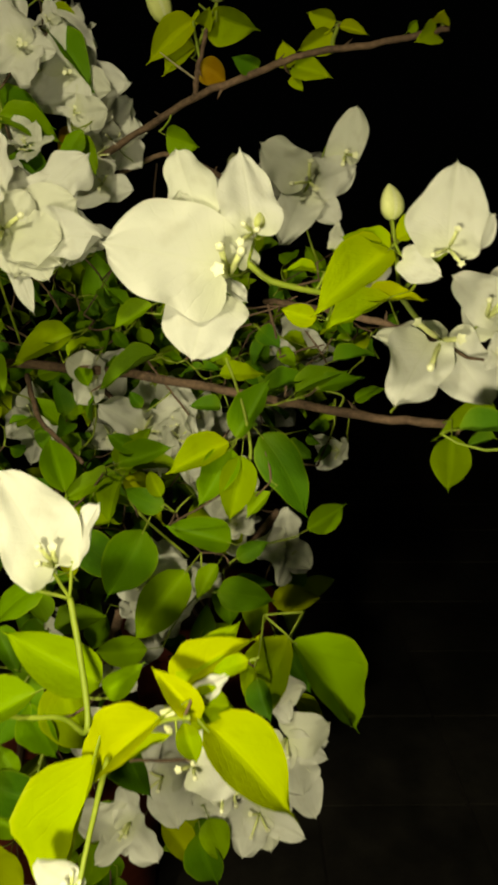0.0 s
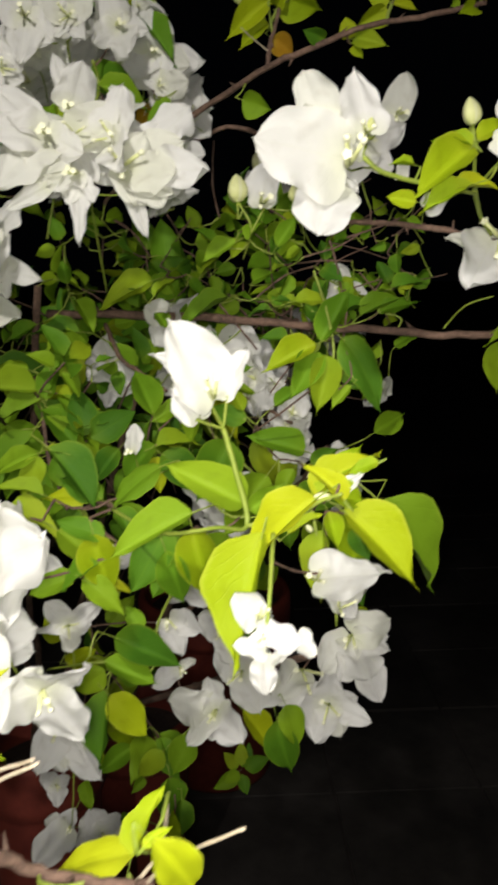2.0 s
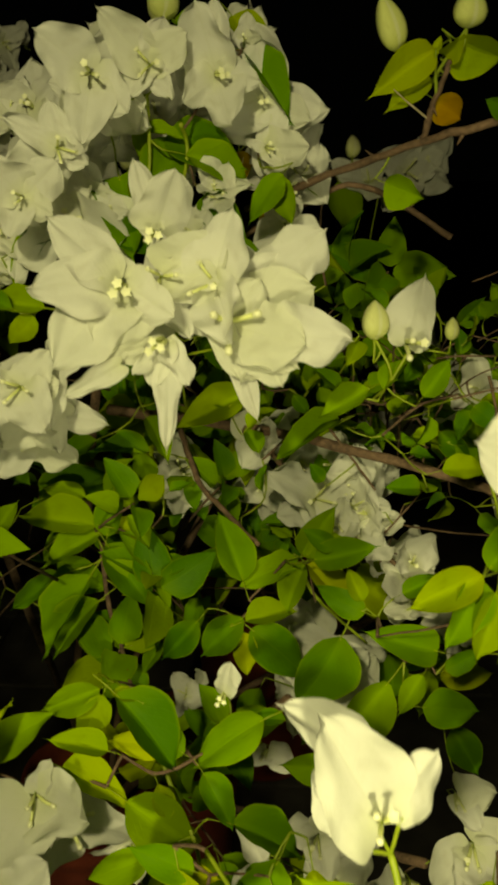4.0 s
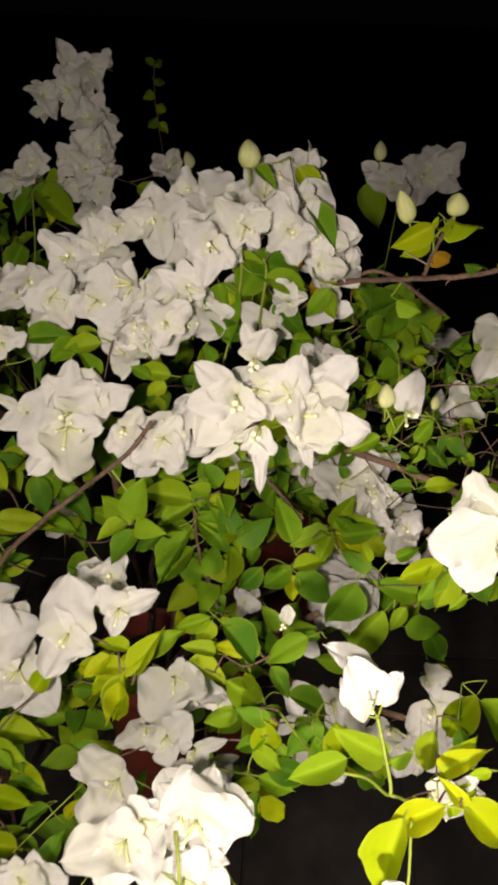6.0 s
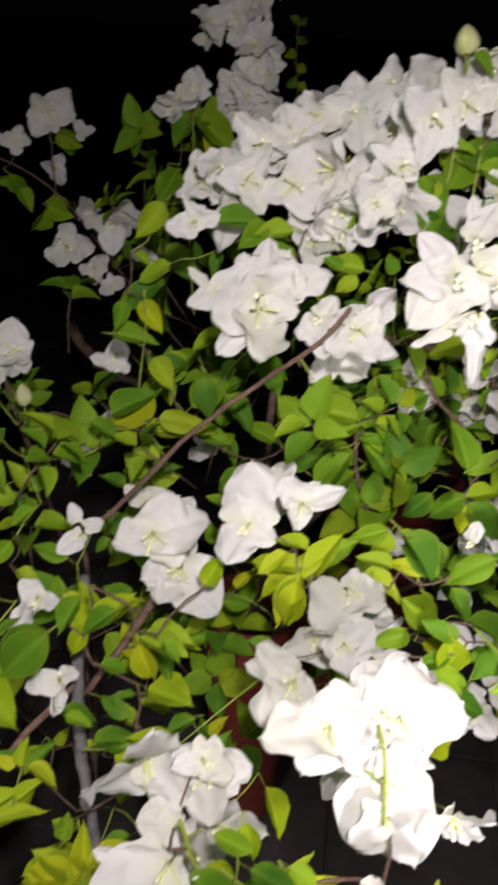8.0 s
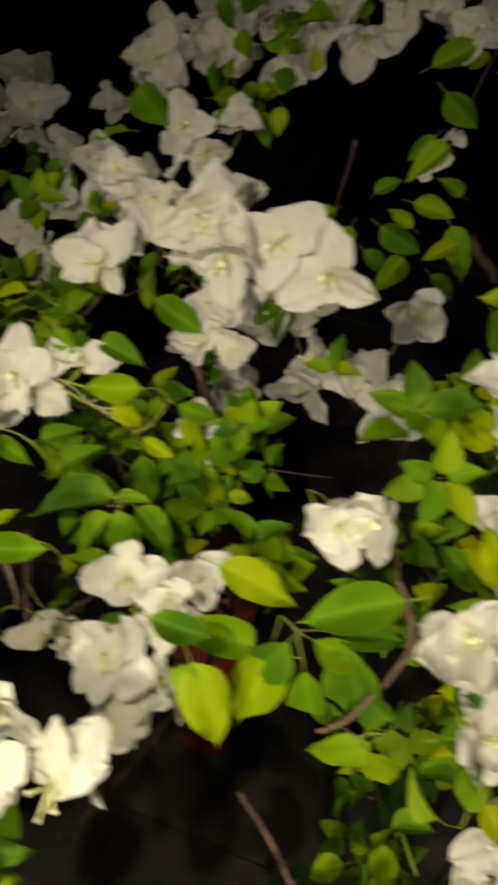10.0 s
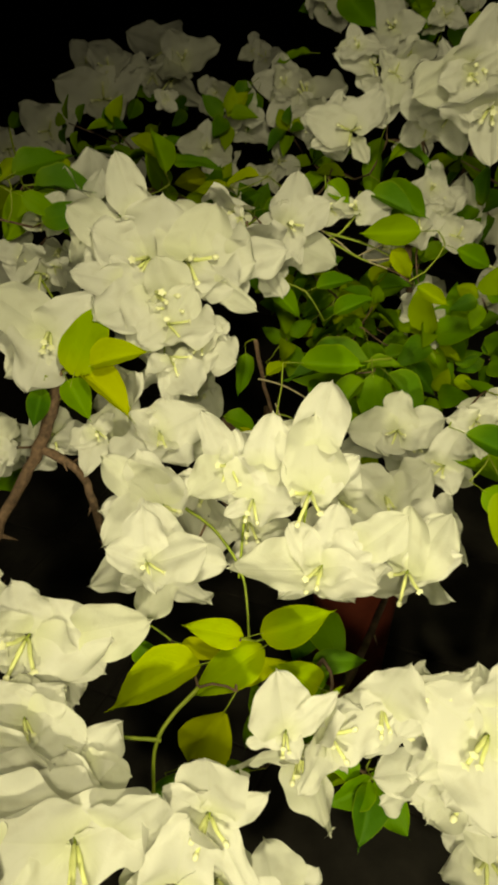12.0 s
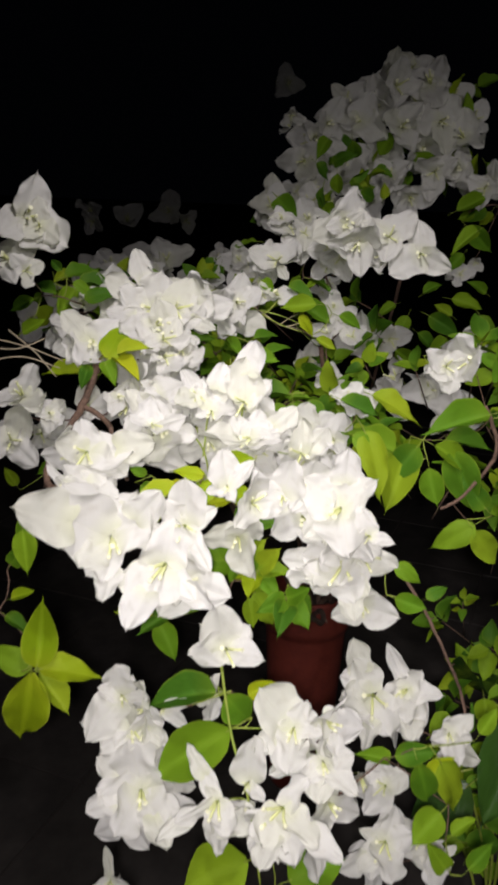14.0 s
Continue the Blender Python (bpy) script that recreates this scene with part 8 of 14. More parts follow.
leaf(front_bush, -0.1475, 0.6221, 1.0485, 24, 13, -87, 0.0183, 0.0110)
leaf(front_bush, -0.0496, 0.5523, 1.0719, 100, -50, -62, 0.0171, 0.0103)
leaf(front_bush, -0.1657, 0.5535, 1.0316, 51, -11, 58, 0.0147, 0.0088)
leaf(front_bush, -0.0610, 0.5569, 1.0646, 136, -15, -77, 0.0201, 0.0121)
leaf(front_bush, -0.0909, 0.6409, 1.0793, 43, -63, -11, 0.0158, 0.0095)
leaf(front_bush, -0.1158, 0.5733, 1.0296, 78, 52, -19, 0.0165, 0.0099)
leaf(front_bush, -0.1517, 0.5399, 1.0678, 85, -58, 11, 0.0140, 0.0084)
leaf(front_bush, -0.1082, 0.6148, 1.0530, -179, 43, 83, 0.0204, 0.0122)
leaf(front_bush, -0.1246, 0.5363, 1.0277, -139, -58, -178, 0.0133, 0.0080)
leaf(front_bush, -0.0451, 0.5622, 1.0628, -45, -25, 174, 0.0183, 0.0110)
leaf(front_bush, -0.1986, 0.6243, 1.0348, -18, 13, -85, 0.0195, 0.0117)
leaf(front_bush, -0.1245, 0.5983, 1.0647, 15, -32, 31, 0.0184, 0.0110)
leaf(front_bush, -0.0684, 0.5505, 1.0369, -89, 6, -141, 0.0201, 0.0121)
leaf(front_bush, -0.1169, 0.6519, 1.0340, -1, 3, -83, 0.0226, 0.0135)
leaf(front_bush, -0.1105, 0.5131, 1.0229, 46, 24, -74, 0.0190, 0.0114)
leaf(front_bush, -0.0926, 0.5530, 1.0635, -123, -22, 130, 0.0196, 0.0118)
leaf(front_bush, -0.1301, 0.5325, 1.0680, -66, 43, 123, 0.0175, 0.0105)
leaf(front_bush, -0.0996, 0.5610, 1.0237, 98, -31, -14, 0.0159, 0.0095)
leaf(front_bush, -0.0828, 0.5951, 1.0401, -39, -1, -160, 0.0139, 0.0084)
leaf(front_bush, -0.1699, 0.6771, 1.0863, 26, -47, 53, 0.0213, 0.0128)
leaf(front_bush, -0.1835, 0.5340, 1.0592, -75, -68, 170, 0.0154, 0.0093)
leaf(front_bush, -0.0314, 0.6811, 1.0590, -52, 29, -146, 0.0223, 0.0134)
leaf(front_bush, -0.1424, 0.6319, 1.0557, -94, 3, -99, 0.0230, 0.0138)
leaf(front_bush, -0.0957, 0.5582, 1.0420, 100, 77, 52, 0.0202, 0.0121)
leaf(front_bush, -0.0678, 0.6592, 1.0428, 3, 36, -60, 0.0167, 0.0100)
leaf(front_bush, -0.0772, 0.5356, 1.0561, -103, 21, -157, 0.0162, 0.0097)
leaf(front_bush, -0.1582, 0.5266, 1.0755, 6, 55, -81, 0.0134, 0.0080)
leaf(front_bush, -0.0549, 0.6219, 1.0295, 5, -10, 42, 0.0234, 0.0141)
leaf(front_bush, -0.1463, 0.6591, 1.0723, 24, -9, 1, 0.0154, 0.0093)
leaf(front_bush, -0.0995, 0.6674, 1.0579, -164, -15, -100, 0.0174, 0.0104)
leaf(front_bush, -0.0680, 0.6302, 1.0564, 90, -30, -41, 0.0219, 0.0132)
leaf(front_bush, -0.1229, 0.6314, 1.0257, 11, -50, 77, 0.0159, 0.0096)
leaf(front_bush, -0.1687, 0.6714, 1.0897, 29, -4, 53, 0.0241, 0.0144)
leaf(front_bush, -0.1832, 0.5736, 1.0326, 82, -7, 2, 0.0176, 0.0105)
leaf(front_bush, -0.1143, 0.6944, 1.0898, 40, -2, -40, 0.0159, 0.0095)
leaf(front_bush, -0.0784, 0.5723, 1.0746, 99, -27, 2, 0.0173, 0.0104)
leaf(front_bush, -0.0500, 0.5152, 1.0231, -16, 13, -93, 0.0173, 0.0104)
leaf(front_bush, -0.1487, 0.5656, 1.0794, 25, 59, -9, 0.0196, 0.0118)
leaf(front_bush, -0.0763, 0.5390, 1.0377, 49, 13, -54, 0.0196, 0.0118)
leaf(front_bush, 0.0738, 0.6454, 1.0103, 67, 14, -48, 0.0212, 0.0127)
leaf(front_bush, 0.0126, 0.5981, 1.0117, -179, 46, 65, 0.0151, 0.0091)
leaf(front_bush, -0.0169, 0.5187, 1.0173, -11, 33, -96, 0.0169, 0.0102)
leaf(front_bush, -0.0941, 0.5705, 1.0022, 63, -8, -82, 0.0189, 0.0113)
leaf(front_bush, -0.0063, 0.6050, 1.0061, 40, 33, -24, 0.0168, 0.0101)
leaf(front_bush, 0.0595, 0.6355, 1.0037, 25, 27, -62, 0.0166, 0.0100)
leaf(front_bush, -0.0933, 0.5728, 1.0041, 16, -36, 80, 0.0190, 0.0114)
leaf(front_bush, 0.1018, 0.6085, 1.0102, 88, -39, -60, 0.0159, 0.0095)
leaf(front_bush, -0.0661, 0.5233, 0.9873, 72, -36, 16, 0.0133, 0.0080)
leaf(front_bush, 0.0870, 0.6356, 1.0162, 64, 25, -64, 0.0157, 0.0094)
leaf(front_bush, -0.0134, 0.5050, 0.9918, 8, -48, 96, 0.0192, 0.0115)
leaf(front_bush, -0.0561, 0.5988, 0.9951, 171, 78, 99, 0.0226, 0.0136)
leaf(front_bush, 0.0490, 0.6315, 1.0109, -20, -10, 87, 0.0188, 0.0113)
leaf(front_bush, 0.0107, 0.5298, 1.0086, -148, 74, 104, 0.0170, 0.0102)
leaf(front_bush, -0.0216, 0.6309, 1.0049, 136, 33, 57, 0.0198, 0.0119)
leaf(front_bush, 0.0084, 0.5476, 0.9973, 128, -9, -76, 0.0168, 0.0101)
leaf(front_bush, -0.0384, 0.6377, 0.9820, -168, 9, 84, 0.0147, 0.0088)
leaf(front_bush, -0.0462, 0.5978, 1.0142, -79, -66, 176, 0.0215, 0.0129)
leaf(front_bush, -0.0228, 0.6319, 0.9832, -34, 2, -168, 0.0197, 0.0118)
leaf(front_bush, 0.0387, 0.5967, 1.0042, -83, 16, 171, 0.0223, 0.0134)
twig(front_bush, 0.6, [(0.067, 0.548, 1.052), (0.082, 0.555, 1.073), (0.103, 0.546, 1.097)])
twig(front_bush, 0.5, [(0.041, 0.522, 1.038), (0.053, 0.512, 1.021), (0.060, 0.500, 1.001)])
twig(front_bush, 0.5, [(0.005, 0.544, 1.033), (0.028, 0.555, 1.046), (0.051, 0.545, 1.057)])
twig(front_bush, 0.5, [(-0.043, 0.535, 1.073), (-0.022, 0.536, 1.056), (-0.004, 0.545, 1.037)])
twig(front_bush, 0.6, [(0.023, 0.495, 1.025), (0.040, 0.504, 1.029), (0.050, 0.491, 1.033)])
twig(front_bush, 0.8, [(-0.061, 0.634, 1.085), (-0.066, 0.634, 1.113), (-0.064, 0.650, 1.150)])
twig(front_bush, 0.5, [(0.067, 0.533, 1.064), (0.084, 0.539, 1.070), (0.093, 0.538, 1.073)])
twig(front_bush, 0.8, [(-0.009, 0.589, 1.044), (0.017, 0.592, 1.047), (0.048, 0.597, 1.047)])
twig(front_bush, 0.8, [(0.015, 0.494, 1.060), (0.020, 0.491, 1.042), (0.025, 0.500, 1.021)])
twig(front_bush, 0.6, [(0.069, 0.526, 1.065), (0.081, 0.537, 1.075), (0.080, 0.515, 1.089)])
twig(front_bush, 0.5, [(0.087, 0.604, 1.030), (0.110, 0.604, 1.031), (0.130, 0.605, 1.035)])
twig(front_bush, 0.8, [(-0.063, 0.538, 1.016), (-0.047, 0.529, 0.997), (-0.035, 0.524, 0.982)])
twig(front_bush, 0.6, [(-0.108, 0.559, 1.045), (-0.098, 0.565, 1.060), (-0.083, 0.554, 1.080)])
twig(front_bush, 0.8, [(-0.136, 0.514, 1.077), (-0.122, 0.509, 1.067), (-0.111, 0.503, 1.051)])
twig(front_bush, 0.5, [(0.024, 0.557, 1.065), (0.046, 0.563, 1.076), (0.069, 0.562, 1.090)])
twig(front_bush, 0.6, [(-0.008, 0.555, 1.076), (-0.018, 0.552, 1.083), (-0.031, 0.548, 1.089)])
leaf(front_bush, -0.1329, 0.6634, 1.0095, 169, -75, -89, 0.0255, 0.0153)
leaf(front_bush, -0.1040, 0.5394, 0.9988, 33, -13, 20, 0.0185, 0.0111)
leaf(front_bush, -0.1723, 0.5462, 0.9788, 98, -19, 18, 0.0231, 0.0138)
leaf(front_bush, -0.1078, 0.5844, 0.9806, 70, 5, -77, 0.0239, 0.0143)
leaf(front_bush, -0.1485, 0.5850, 0.9984, 54, 70, -34, 0.0189, 0.0114)
leaf(front_bush, -0.1140, 0.5500, 0.9438, -101, 8, 128, 0.0237, 0.0142)
leaf(front_bush, -0.1011, 0.5350, 0.9753, 90, 4, -69, 0.0173, 0.0104)
leaf(front_bush, -0.1901, 0.5325, 0.9796, 67, 16, -73, 0.0216, 0.0130)
leaf(front_bush, -0.2380, 0.6076, 0.9683, -82, 6, -151, 0.0263, 0.0158)
leaf(front_bush, -0.2384, 0.6059, 0.9988, 41, -24, 40, 0.0266, 0.0160)
leaf(front_bush, -0.2705, 0.6645, 0.9688, -71, -25, 106, 0.0235, 0.0141)
leaf(front_bush, -0.1313, 0.6140, 1.0117, 101, 7, -31, 0.0260, 0.0156)
leaf(front_bush, -0.2348, 0.6133, 0.9577, 67, 3, 12, 0.0227, 0.0136)
leaf(front_bush, -0.2095, 0.6128, 0.9486, 83, -22, 73, 0.0195, 0.0117)
leaf(front_bush, -0.2459, 0.6639, 0.9633, -112, -15, 143, 0.0198, 0.0119)
leaf(front_bush, -0.1515, 0.6201, 0.9389, -28, 18, -163, 0.0250, 0.0150)
leaf(front_bush, -0.1479, 0.5690, 0.9705, -170, -16, -135, 0.0248, 0.0149)
leaf(front_bush, -0.2479, 0.5729, 0.9387, 108, -24, 50, 0.0177, 0.0106)
leaf(front_bush, -0.1510, 0.6022, 0.9808, -96, 49, 152, 0.0254, 0.0152)
leaf(front_bush, -0.2287, 0.6411, 0.9852, -69, 33, -131, 0.0257, 0.0154)
leaf(front_bush, -0.2292, 0.6111, 0.9629, 36, 23, -20, 0.0229, 0.0138)
leaf(front_bush, -0.2156, 0.6503, 0.9442, -82, -16, 101, 0.0269, 0.0162)
leaf(front_bush, -0.1374, 0.6582, 0.9813, -11, -37, 129, 0.0279, 0.0168)
leaf(front_bush, -0.1886, 0.5348, 0.9689, 164, 50, 64, 0.0165, 0.0099)
leaf(front_bush, -0.2463, 0.6185, 0.9356, 93, 8, -18, 0.0236, 0.0142)
leaf(front_bush, -0.2200, 0.5998, 0.9457, 102, -42, -60, 0.0199, 0.0120)
leaf(front_bush, -0.2134, 0.6552, 0.9660, 66, -58, 22, 0.0238, 0.0143)
leaf(front_bush, -0.1809, 0.5988, 0.9793, 112, -16, 44, 0.0193, 0.0116)
leaf(front_bush, -0.2397, 0.5885, 0.9848, 16, 24, -7, 0.0256, 0.0154)
leaf(front_bush, -0.1590, 0.5369, 0.9569, -140, 59, -177, 0.0168, 0.0101)
leaf(front_bush, 0.0159, 0.6016, 1.0099, 21, -50, 93, 0.0119, 0.0072)
leaf(front_bush, -0.0742, 0.6836, 1.0388, 59, 2, 29, 0.0167, 0.0100)
leaf(front_bush, -0.0637, 0.6459, 1.0293, -16, 30, -105, 0.0126, 0.0076)
leaf(front_bush, -0.0861, 0.6049, 1.0307, -55, 15, -114, 0.0158, 0.0095)
leaf(front_bush, -0.0222, 0.5908, 1.0168, 10, 14, -67, 0.0155, 0.0093)
leaf(front_bush, -0.0191, 0.6214, 1.0172, -25, -65, 109, 0.0132, 0.0079)
leaf(front_bush, 0.0364, 0.6522, 1.0009, -89, 8, 134, 0.0163, 0.0098)
leaf(front_bush, -0.0612, 0.6045, 1.0152, 80, 12, -35, 0.0169, 0.0101)
leaf(front_bush, -0.0484, 0.6084, 1.0420, -33, -67, 119, 0.0180, 0.0108)
leaf(front_bush, 0.0077, 0.5753, 1.0167, 3, 30, -85, 0.0120, 0.0072)
leaf(front_bush, 0.0570, 0.5824, 1.0144, 15, -1, 83, 0.0182, 0.0109)
leaf(front_bush, -0.0115, 0.6894, 1.0024, -109, 3, 171, 0.0201, 0.0120)
leaf(front_bush, 0.0718, 0.6129, 1.0366, -20, 2, 73, 0.0147, 0.0088)
leaf(front_bush, -0.0453, 0.6009, 1.0290, -54, -16, 102, 0.0137, 0.0082)
leaf(front_bush, -0.0237, 0.6089, 1.0133, 13, -16, 78, 0.0129, 0.0077)
leaf(front_bush, -0.0422, 0.6379, 1.0004, -14, -20, 86, 0.0122, 0.0073)
leaf(front_bush, -0.0054, 0.6978, 1.0265, 39, 27, -24, 0.0218, 0.0131)
leaf(front_bush, -0.0129, 0.6669, 1.0062, -46, 18, -90, 0.0145, 0.0087)
leaf(front_bush, 0.0245, 0.6329, 1.0407, -27, 65, -76, 0.0172, 0.0103)
leaf(front_bush, 0.0261, 0.6836, 0.9991, -66, 7, 153, 0.0142, 0.0085)
leaf(front_bush, 0.0813, 0.6769, 1.0124, -32, -23, 88, 0.0193, 0.0116)
leaf(front_bush, -0.1019, 0.6510, 1.0421, -40, 18, -125, 0.0152, 0.0091)
leaf(front_bush, 0.0749, 0.6873, 1.0374, -74, 28, 126, 0.0130, 0.0078)
leaf(front_bush, -0.0903, 0.5871, 1.0321, 65, -24, 73, 0.0154, 0.0093)
leaf(front_bush, 0.0188, 0.6611, 1.0067, -154, 75, 123, 0.0162, 0.0097)
leaf(front_bush, 0.0049, 0.6033, 1.0140, 59, 80, 6, 0.0121, 0.0073)
leaf(front_bush, 0.0732, 0.7063, 1.0271, -76, 24, -113, 0.0175, 0.0105)
leaf(front_bush, 0.0495, 0.7045, 1.0100, -58, 4, -177, 0.0175, 0.0105)
leaf(front_bush, -0.1019, 0.6522, 1.0136, 54, 39, -22, 0.0140, 0.0084)
leaf(front_bush, -0.0196, 0.5745, 1.0138, 88, 33, -44, 0.0171, 0.0102)
leaf(front_bush, 0.0485, 0.6025, 0.9823, -61, 16, 134, 0.0188, 0.0113)
leaf(front_bush, 0.0507, 0.6362, 0.9752, -88, 72, -178, 0.0195, 0.0117)
leaf(front_bush, 0.0223, 0.5854, 0.9503, -100, -15, -142, 0.0190, 0.0114)
leaf(front_bush, 0.0620, 0.5556, 0.9677, -11, -70, 113, 0.0146, 0.0087)
leaf(front_bush, 0.0110, 0.5427, 0.9702, -20, -16, 104, 0.0122, 0.0073)
leaf(front_bush, 0.0651, 0.5663, 0.9802, -90, -49, -145, 0.0179, 0.0108)
leaf(front_bush, 0.0073, 0.5411, 0.9819, 174, -72, -85, 0.0168, 0.0101)
leaf(front_bush, 0.0878, 0.6072, 0.9741, 56, 32, -81, 0.0216, 0.0129)
leaf(front_bush, 0.0455, 0.5326, 0.9673, -96, 61, 127, 0.0129, 0.0077)
leaf(front_bush, 0.0375, 0.5672, 1.0081, -47, 9, -127, 0.0148, 0.0089)
leaf(front_bush, 0.0674, 0.5377, 0.9995, 143, -20, -3, 0.0162, 0.0097)
leaf(front_bush, 0.0641, 0.5748, 0.9481, -95, -20, -151, 0.0165, 0.0099)
leaf(front_bush, 0.0331, 0.5404, 0.9606, -89, 56, 145, 0.0194, 0.0116)
leaf(front_bush, 0.0384, 0.5913, 0.9886, -22, -23, 114, 0.0187, 0.0112)
leaf(front_bush, 0.0424, 0.6280, 0.9980, -74, -3, -112, 0.0205, 0.0123)
leaf(front_bush, 0.0503, 0.6345, 0.9829, -10, 12, -85, 0.0210, 0.0126)
twig(front_bush, 0.6, [(0.029, 0.599, 1.094), (0.040, 0.593, 1.100), (0.061, 0.590, 1.111)])
twig(front_bush, 0.6, [(-0.004, 0.488, 1.049), (0.018, 0.488, 1.055), (0.033, 0.485, 1.063)])
twig(front_bush, 0.8, [(0.032, 0.503, 1.026), (0.028, 0.499, 1.008), (0.026, 0.498, 0.992)])
twig(front_bush, 0.6, [(0.042, 0.515, 1.017), (0.052, 0.524, 1.023), (0.059, 0.525, 1.033)])
twig(front_bush, 0.5, [(0.028, 0.589, 1.062), (0.052, 0.590, 1.056), (0.073, 0.576, 1.048)])
twig(front_bush, 0.8, [(0.037, 0.557, 1.064), (0.059, 0.548, 1.071), (0.077, 0.551, 1.078)])
twig(front_bush, 0.8, [(0.004, 0.614, 0.999), (0.011, 0.614, 0.990), (0.019, 0.609, 0.985)])
twig(front_bush, 0.8, [(-0.013, 0.570, 1.011), (-0.019, 0.585, 1.030), (-0.023, 0.569, 1.062)])
twig(front_bush, 0.5, [(0.047, 0.513, 1.082), (0.049, 0.520, 1.070), (0.054, 0.521, 1.057)])
twig(front_bush, 0.6, [(-0.016, 0.555, 0.946), (0.019, 0.548, 0.944), (0.055, 0.563, 0.935)])
twig(front_bush, 0.8, [(-0.036, 0.509, 1.021), (-0.015, 0.518, 1.036), (0.007, 0.519, 1.043)])
twig(front_bush, 0.5, [(-0.047, 0.555, 0.925), (-0.023, 0.563, 0.922), (0.006, 0.538, 0.929)])
twig(front_bush, 0.6, [(-0.069, 0.506, 0.917), (-0.073, 0.502, 0.937), (-0.076, 0.529, 0.951)])
twig(front_bush, 0.8, [(-0.126, 0.578, 0.902), (-0.120, 0.577, 0.924), (-0.114, 0.597, 0.933)])
twig(front_bush, 0.5, [(-0.009, 0.568, 0.954), (-0.015, 0.560, 0.940), (-0.019, 0.566, 0.917)])
twig(front_bush, 0.6, [(-0.025, 0.541, 0.946), (-0.005, 0.544, 0.971), (0.016, 0.564, 0.992)])
twig(front_bush, 0.6, [(-0.083, 0.576, 0.880), (-0.116, 0.585, 0.880), (-0.154, 0.581, 0.881)])
leaf(front_bush, -0.1727, 0.6657, 0.8728, 5, -17, 36, 0.0190, 0.0114)
leaf(front_bush, -0.0967, 0.6024, 0.8949, 115, -68, -75, 0.0233, 0.0140)
leaf(front_bush, -0.1493, 0.6394, 0.8708, -135, 43, 130, 0.0201, 0.0120)
leaf(front_bush, -0.1145, 0.5914, 0.9447, 40, -19, 76, 0.0160, 0.0096)
leaf(front_bush, -0.1179, 0.6288, 0.8786, 122, 10, 75, 0.0178, 0.0107)
leaf(front_bush, -0.1583, 0.6309, 0.9552, 57, -7, 58, 0.0242, 0.0145)
leaf(front_bush, -0.1492, 0.5856, 0.9606, -59, 13, 175, 0.0193, 0.0116)
leaf(front_bush, -0.1154, 0.6803, 0.9838, -70, -2, 134, 0.0274, 0.0165)
leaf(front_bush, -0.0891, 0.6401, 0.8616, -42, 31, -156, 0.0247, 0.0148)
leaf(front_bush, -0.0735, 0.6406, 0.8300, 85, 30, 26, 0.0222, 0.0133)
leaf(front_bush, -0.1145, 0.6764, 0.9675, -174, 57, 40, 0.0224, 0.0134)
leaf(front_bush, -0.1618, 0.5742, 0.8817, 45, -10, 69, 0.0244, 0.0146)
leaf(front_bush, -0.1408, 0.6532, 0.8680, -76, -7, 101, 0.0216, 0.0130)
leaf(front_bush, -0.1754, 0.6095, 0.8530, 37, -6, 79, 0.0190, 0.0114)
leaf(front_bush, -0.1188, 0.6199, 0.9033, 111, -2, 18, 0.0239, 0.0143)
leaf(front_bush, -0.0989, 0.6698, 0.9256, -50, 65, -144, 0.0258, 0.0155)
leaf(front_bush, -0.0808, 0.5807, 0.9232, 35, -12, 61, 0.0203, 0.0122)
leaf(front_bush, -0.0848, 0.5790, 0.9335, 8, -26, 87, 0.0176, 0.0106)
leaf(front_bush, -0.1622, 0.6528, 0.9753, 99, 9, 23, 0.0260, 0.0156)
leaf(front_bush, -0.1234, 0.6644, 0.8924, 47, -18, 50, 0.0223, 0.0134)
leaf(front_bush, -0.1951, 0.6185, 0.8565, 159, 22, 92, 0.0218, 0.0131)
leaf(front_bush, -0.0886, 0.6216, 0.8918, 123, 27, -10, 0.0168, 0.0101)
leaf(front_bush, -0.1036, 0.6738, 0.9818, -62, 29, -144, 0.0250, 0.0150)
leaf(front_bush, -0.0803, 0.6558, 0.9776, 36, 2, 77, 0.0162, 0.0097)
leaf(front_bush, -0.1738, 0.6390, 0.9999, 47, -3, 45, 0.0163, 0.0098)
leaf(front_bush, -0.1512, 0.5847, 0.8580, 69, 54, 4, 0.0194, 0.0116)
leaf(back_bush, -0.9872, 0.9756, 1.2333, -57, -26, 144, 0.0338, 0.0202)
leaf(back_bush, -0.9565, 0.9398, 1.1055, 75, -49, 34, 0.0385, 0.0231)
leaf(back_bush, -1.0003, 0.9280, 1.1421, 166, -30, -91, 0.0326, 0.0196)
leaf(back_bush, -0.8763, 1.0082, 1.2204, 74, -0, -82, 0.0484, 0.0291)
leaf(back_bush, -0.8445, 1.0153, 1.1844, 69, 27, 11, 0.0421, 0.0252)
leaf(back_bush, -0.8944, 0.9713, 1.1057, -61, 79, -115, 0.0328, 0.0197)
leaf(back_bush, -0.8467, 1.1193, 1.2599, 34, 46, -36, 0.0469, 0.0281)
leaf(back_bush, -0.8967, 1.0362, 1.2202, -66, -16, 130, 0.0370, 0.0222)
leaf(back_bush, -0.9989, 0.9171, 1.1093, 92, 9, -25, 0.0460, 0.0276)
leaf(back_bush, -0.9421, 1.0160, 1.1887, -35, -75, 103, 0.0391, 0.0234)
leaf(back_bush, -0.9999, 1.0114, 1.2053, -86, 39, -130, 0.0363, 0.0218)
leaf(back_bush, -0.8647, 1.0899, 1.2190, -12, -20, 101, 0.0430, 0.0258)
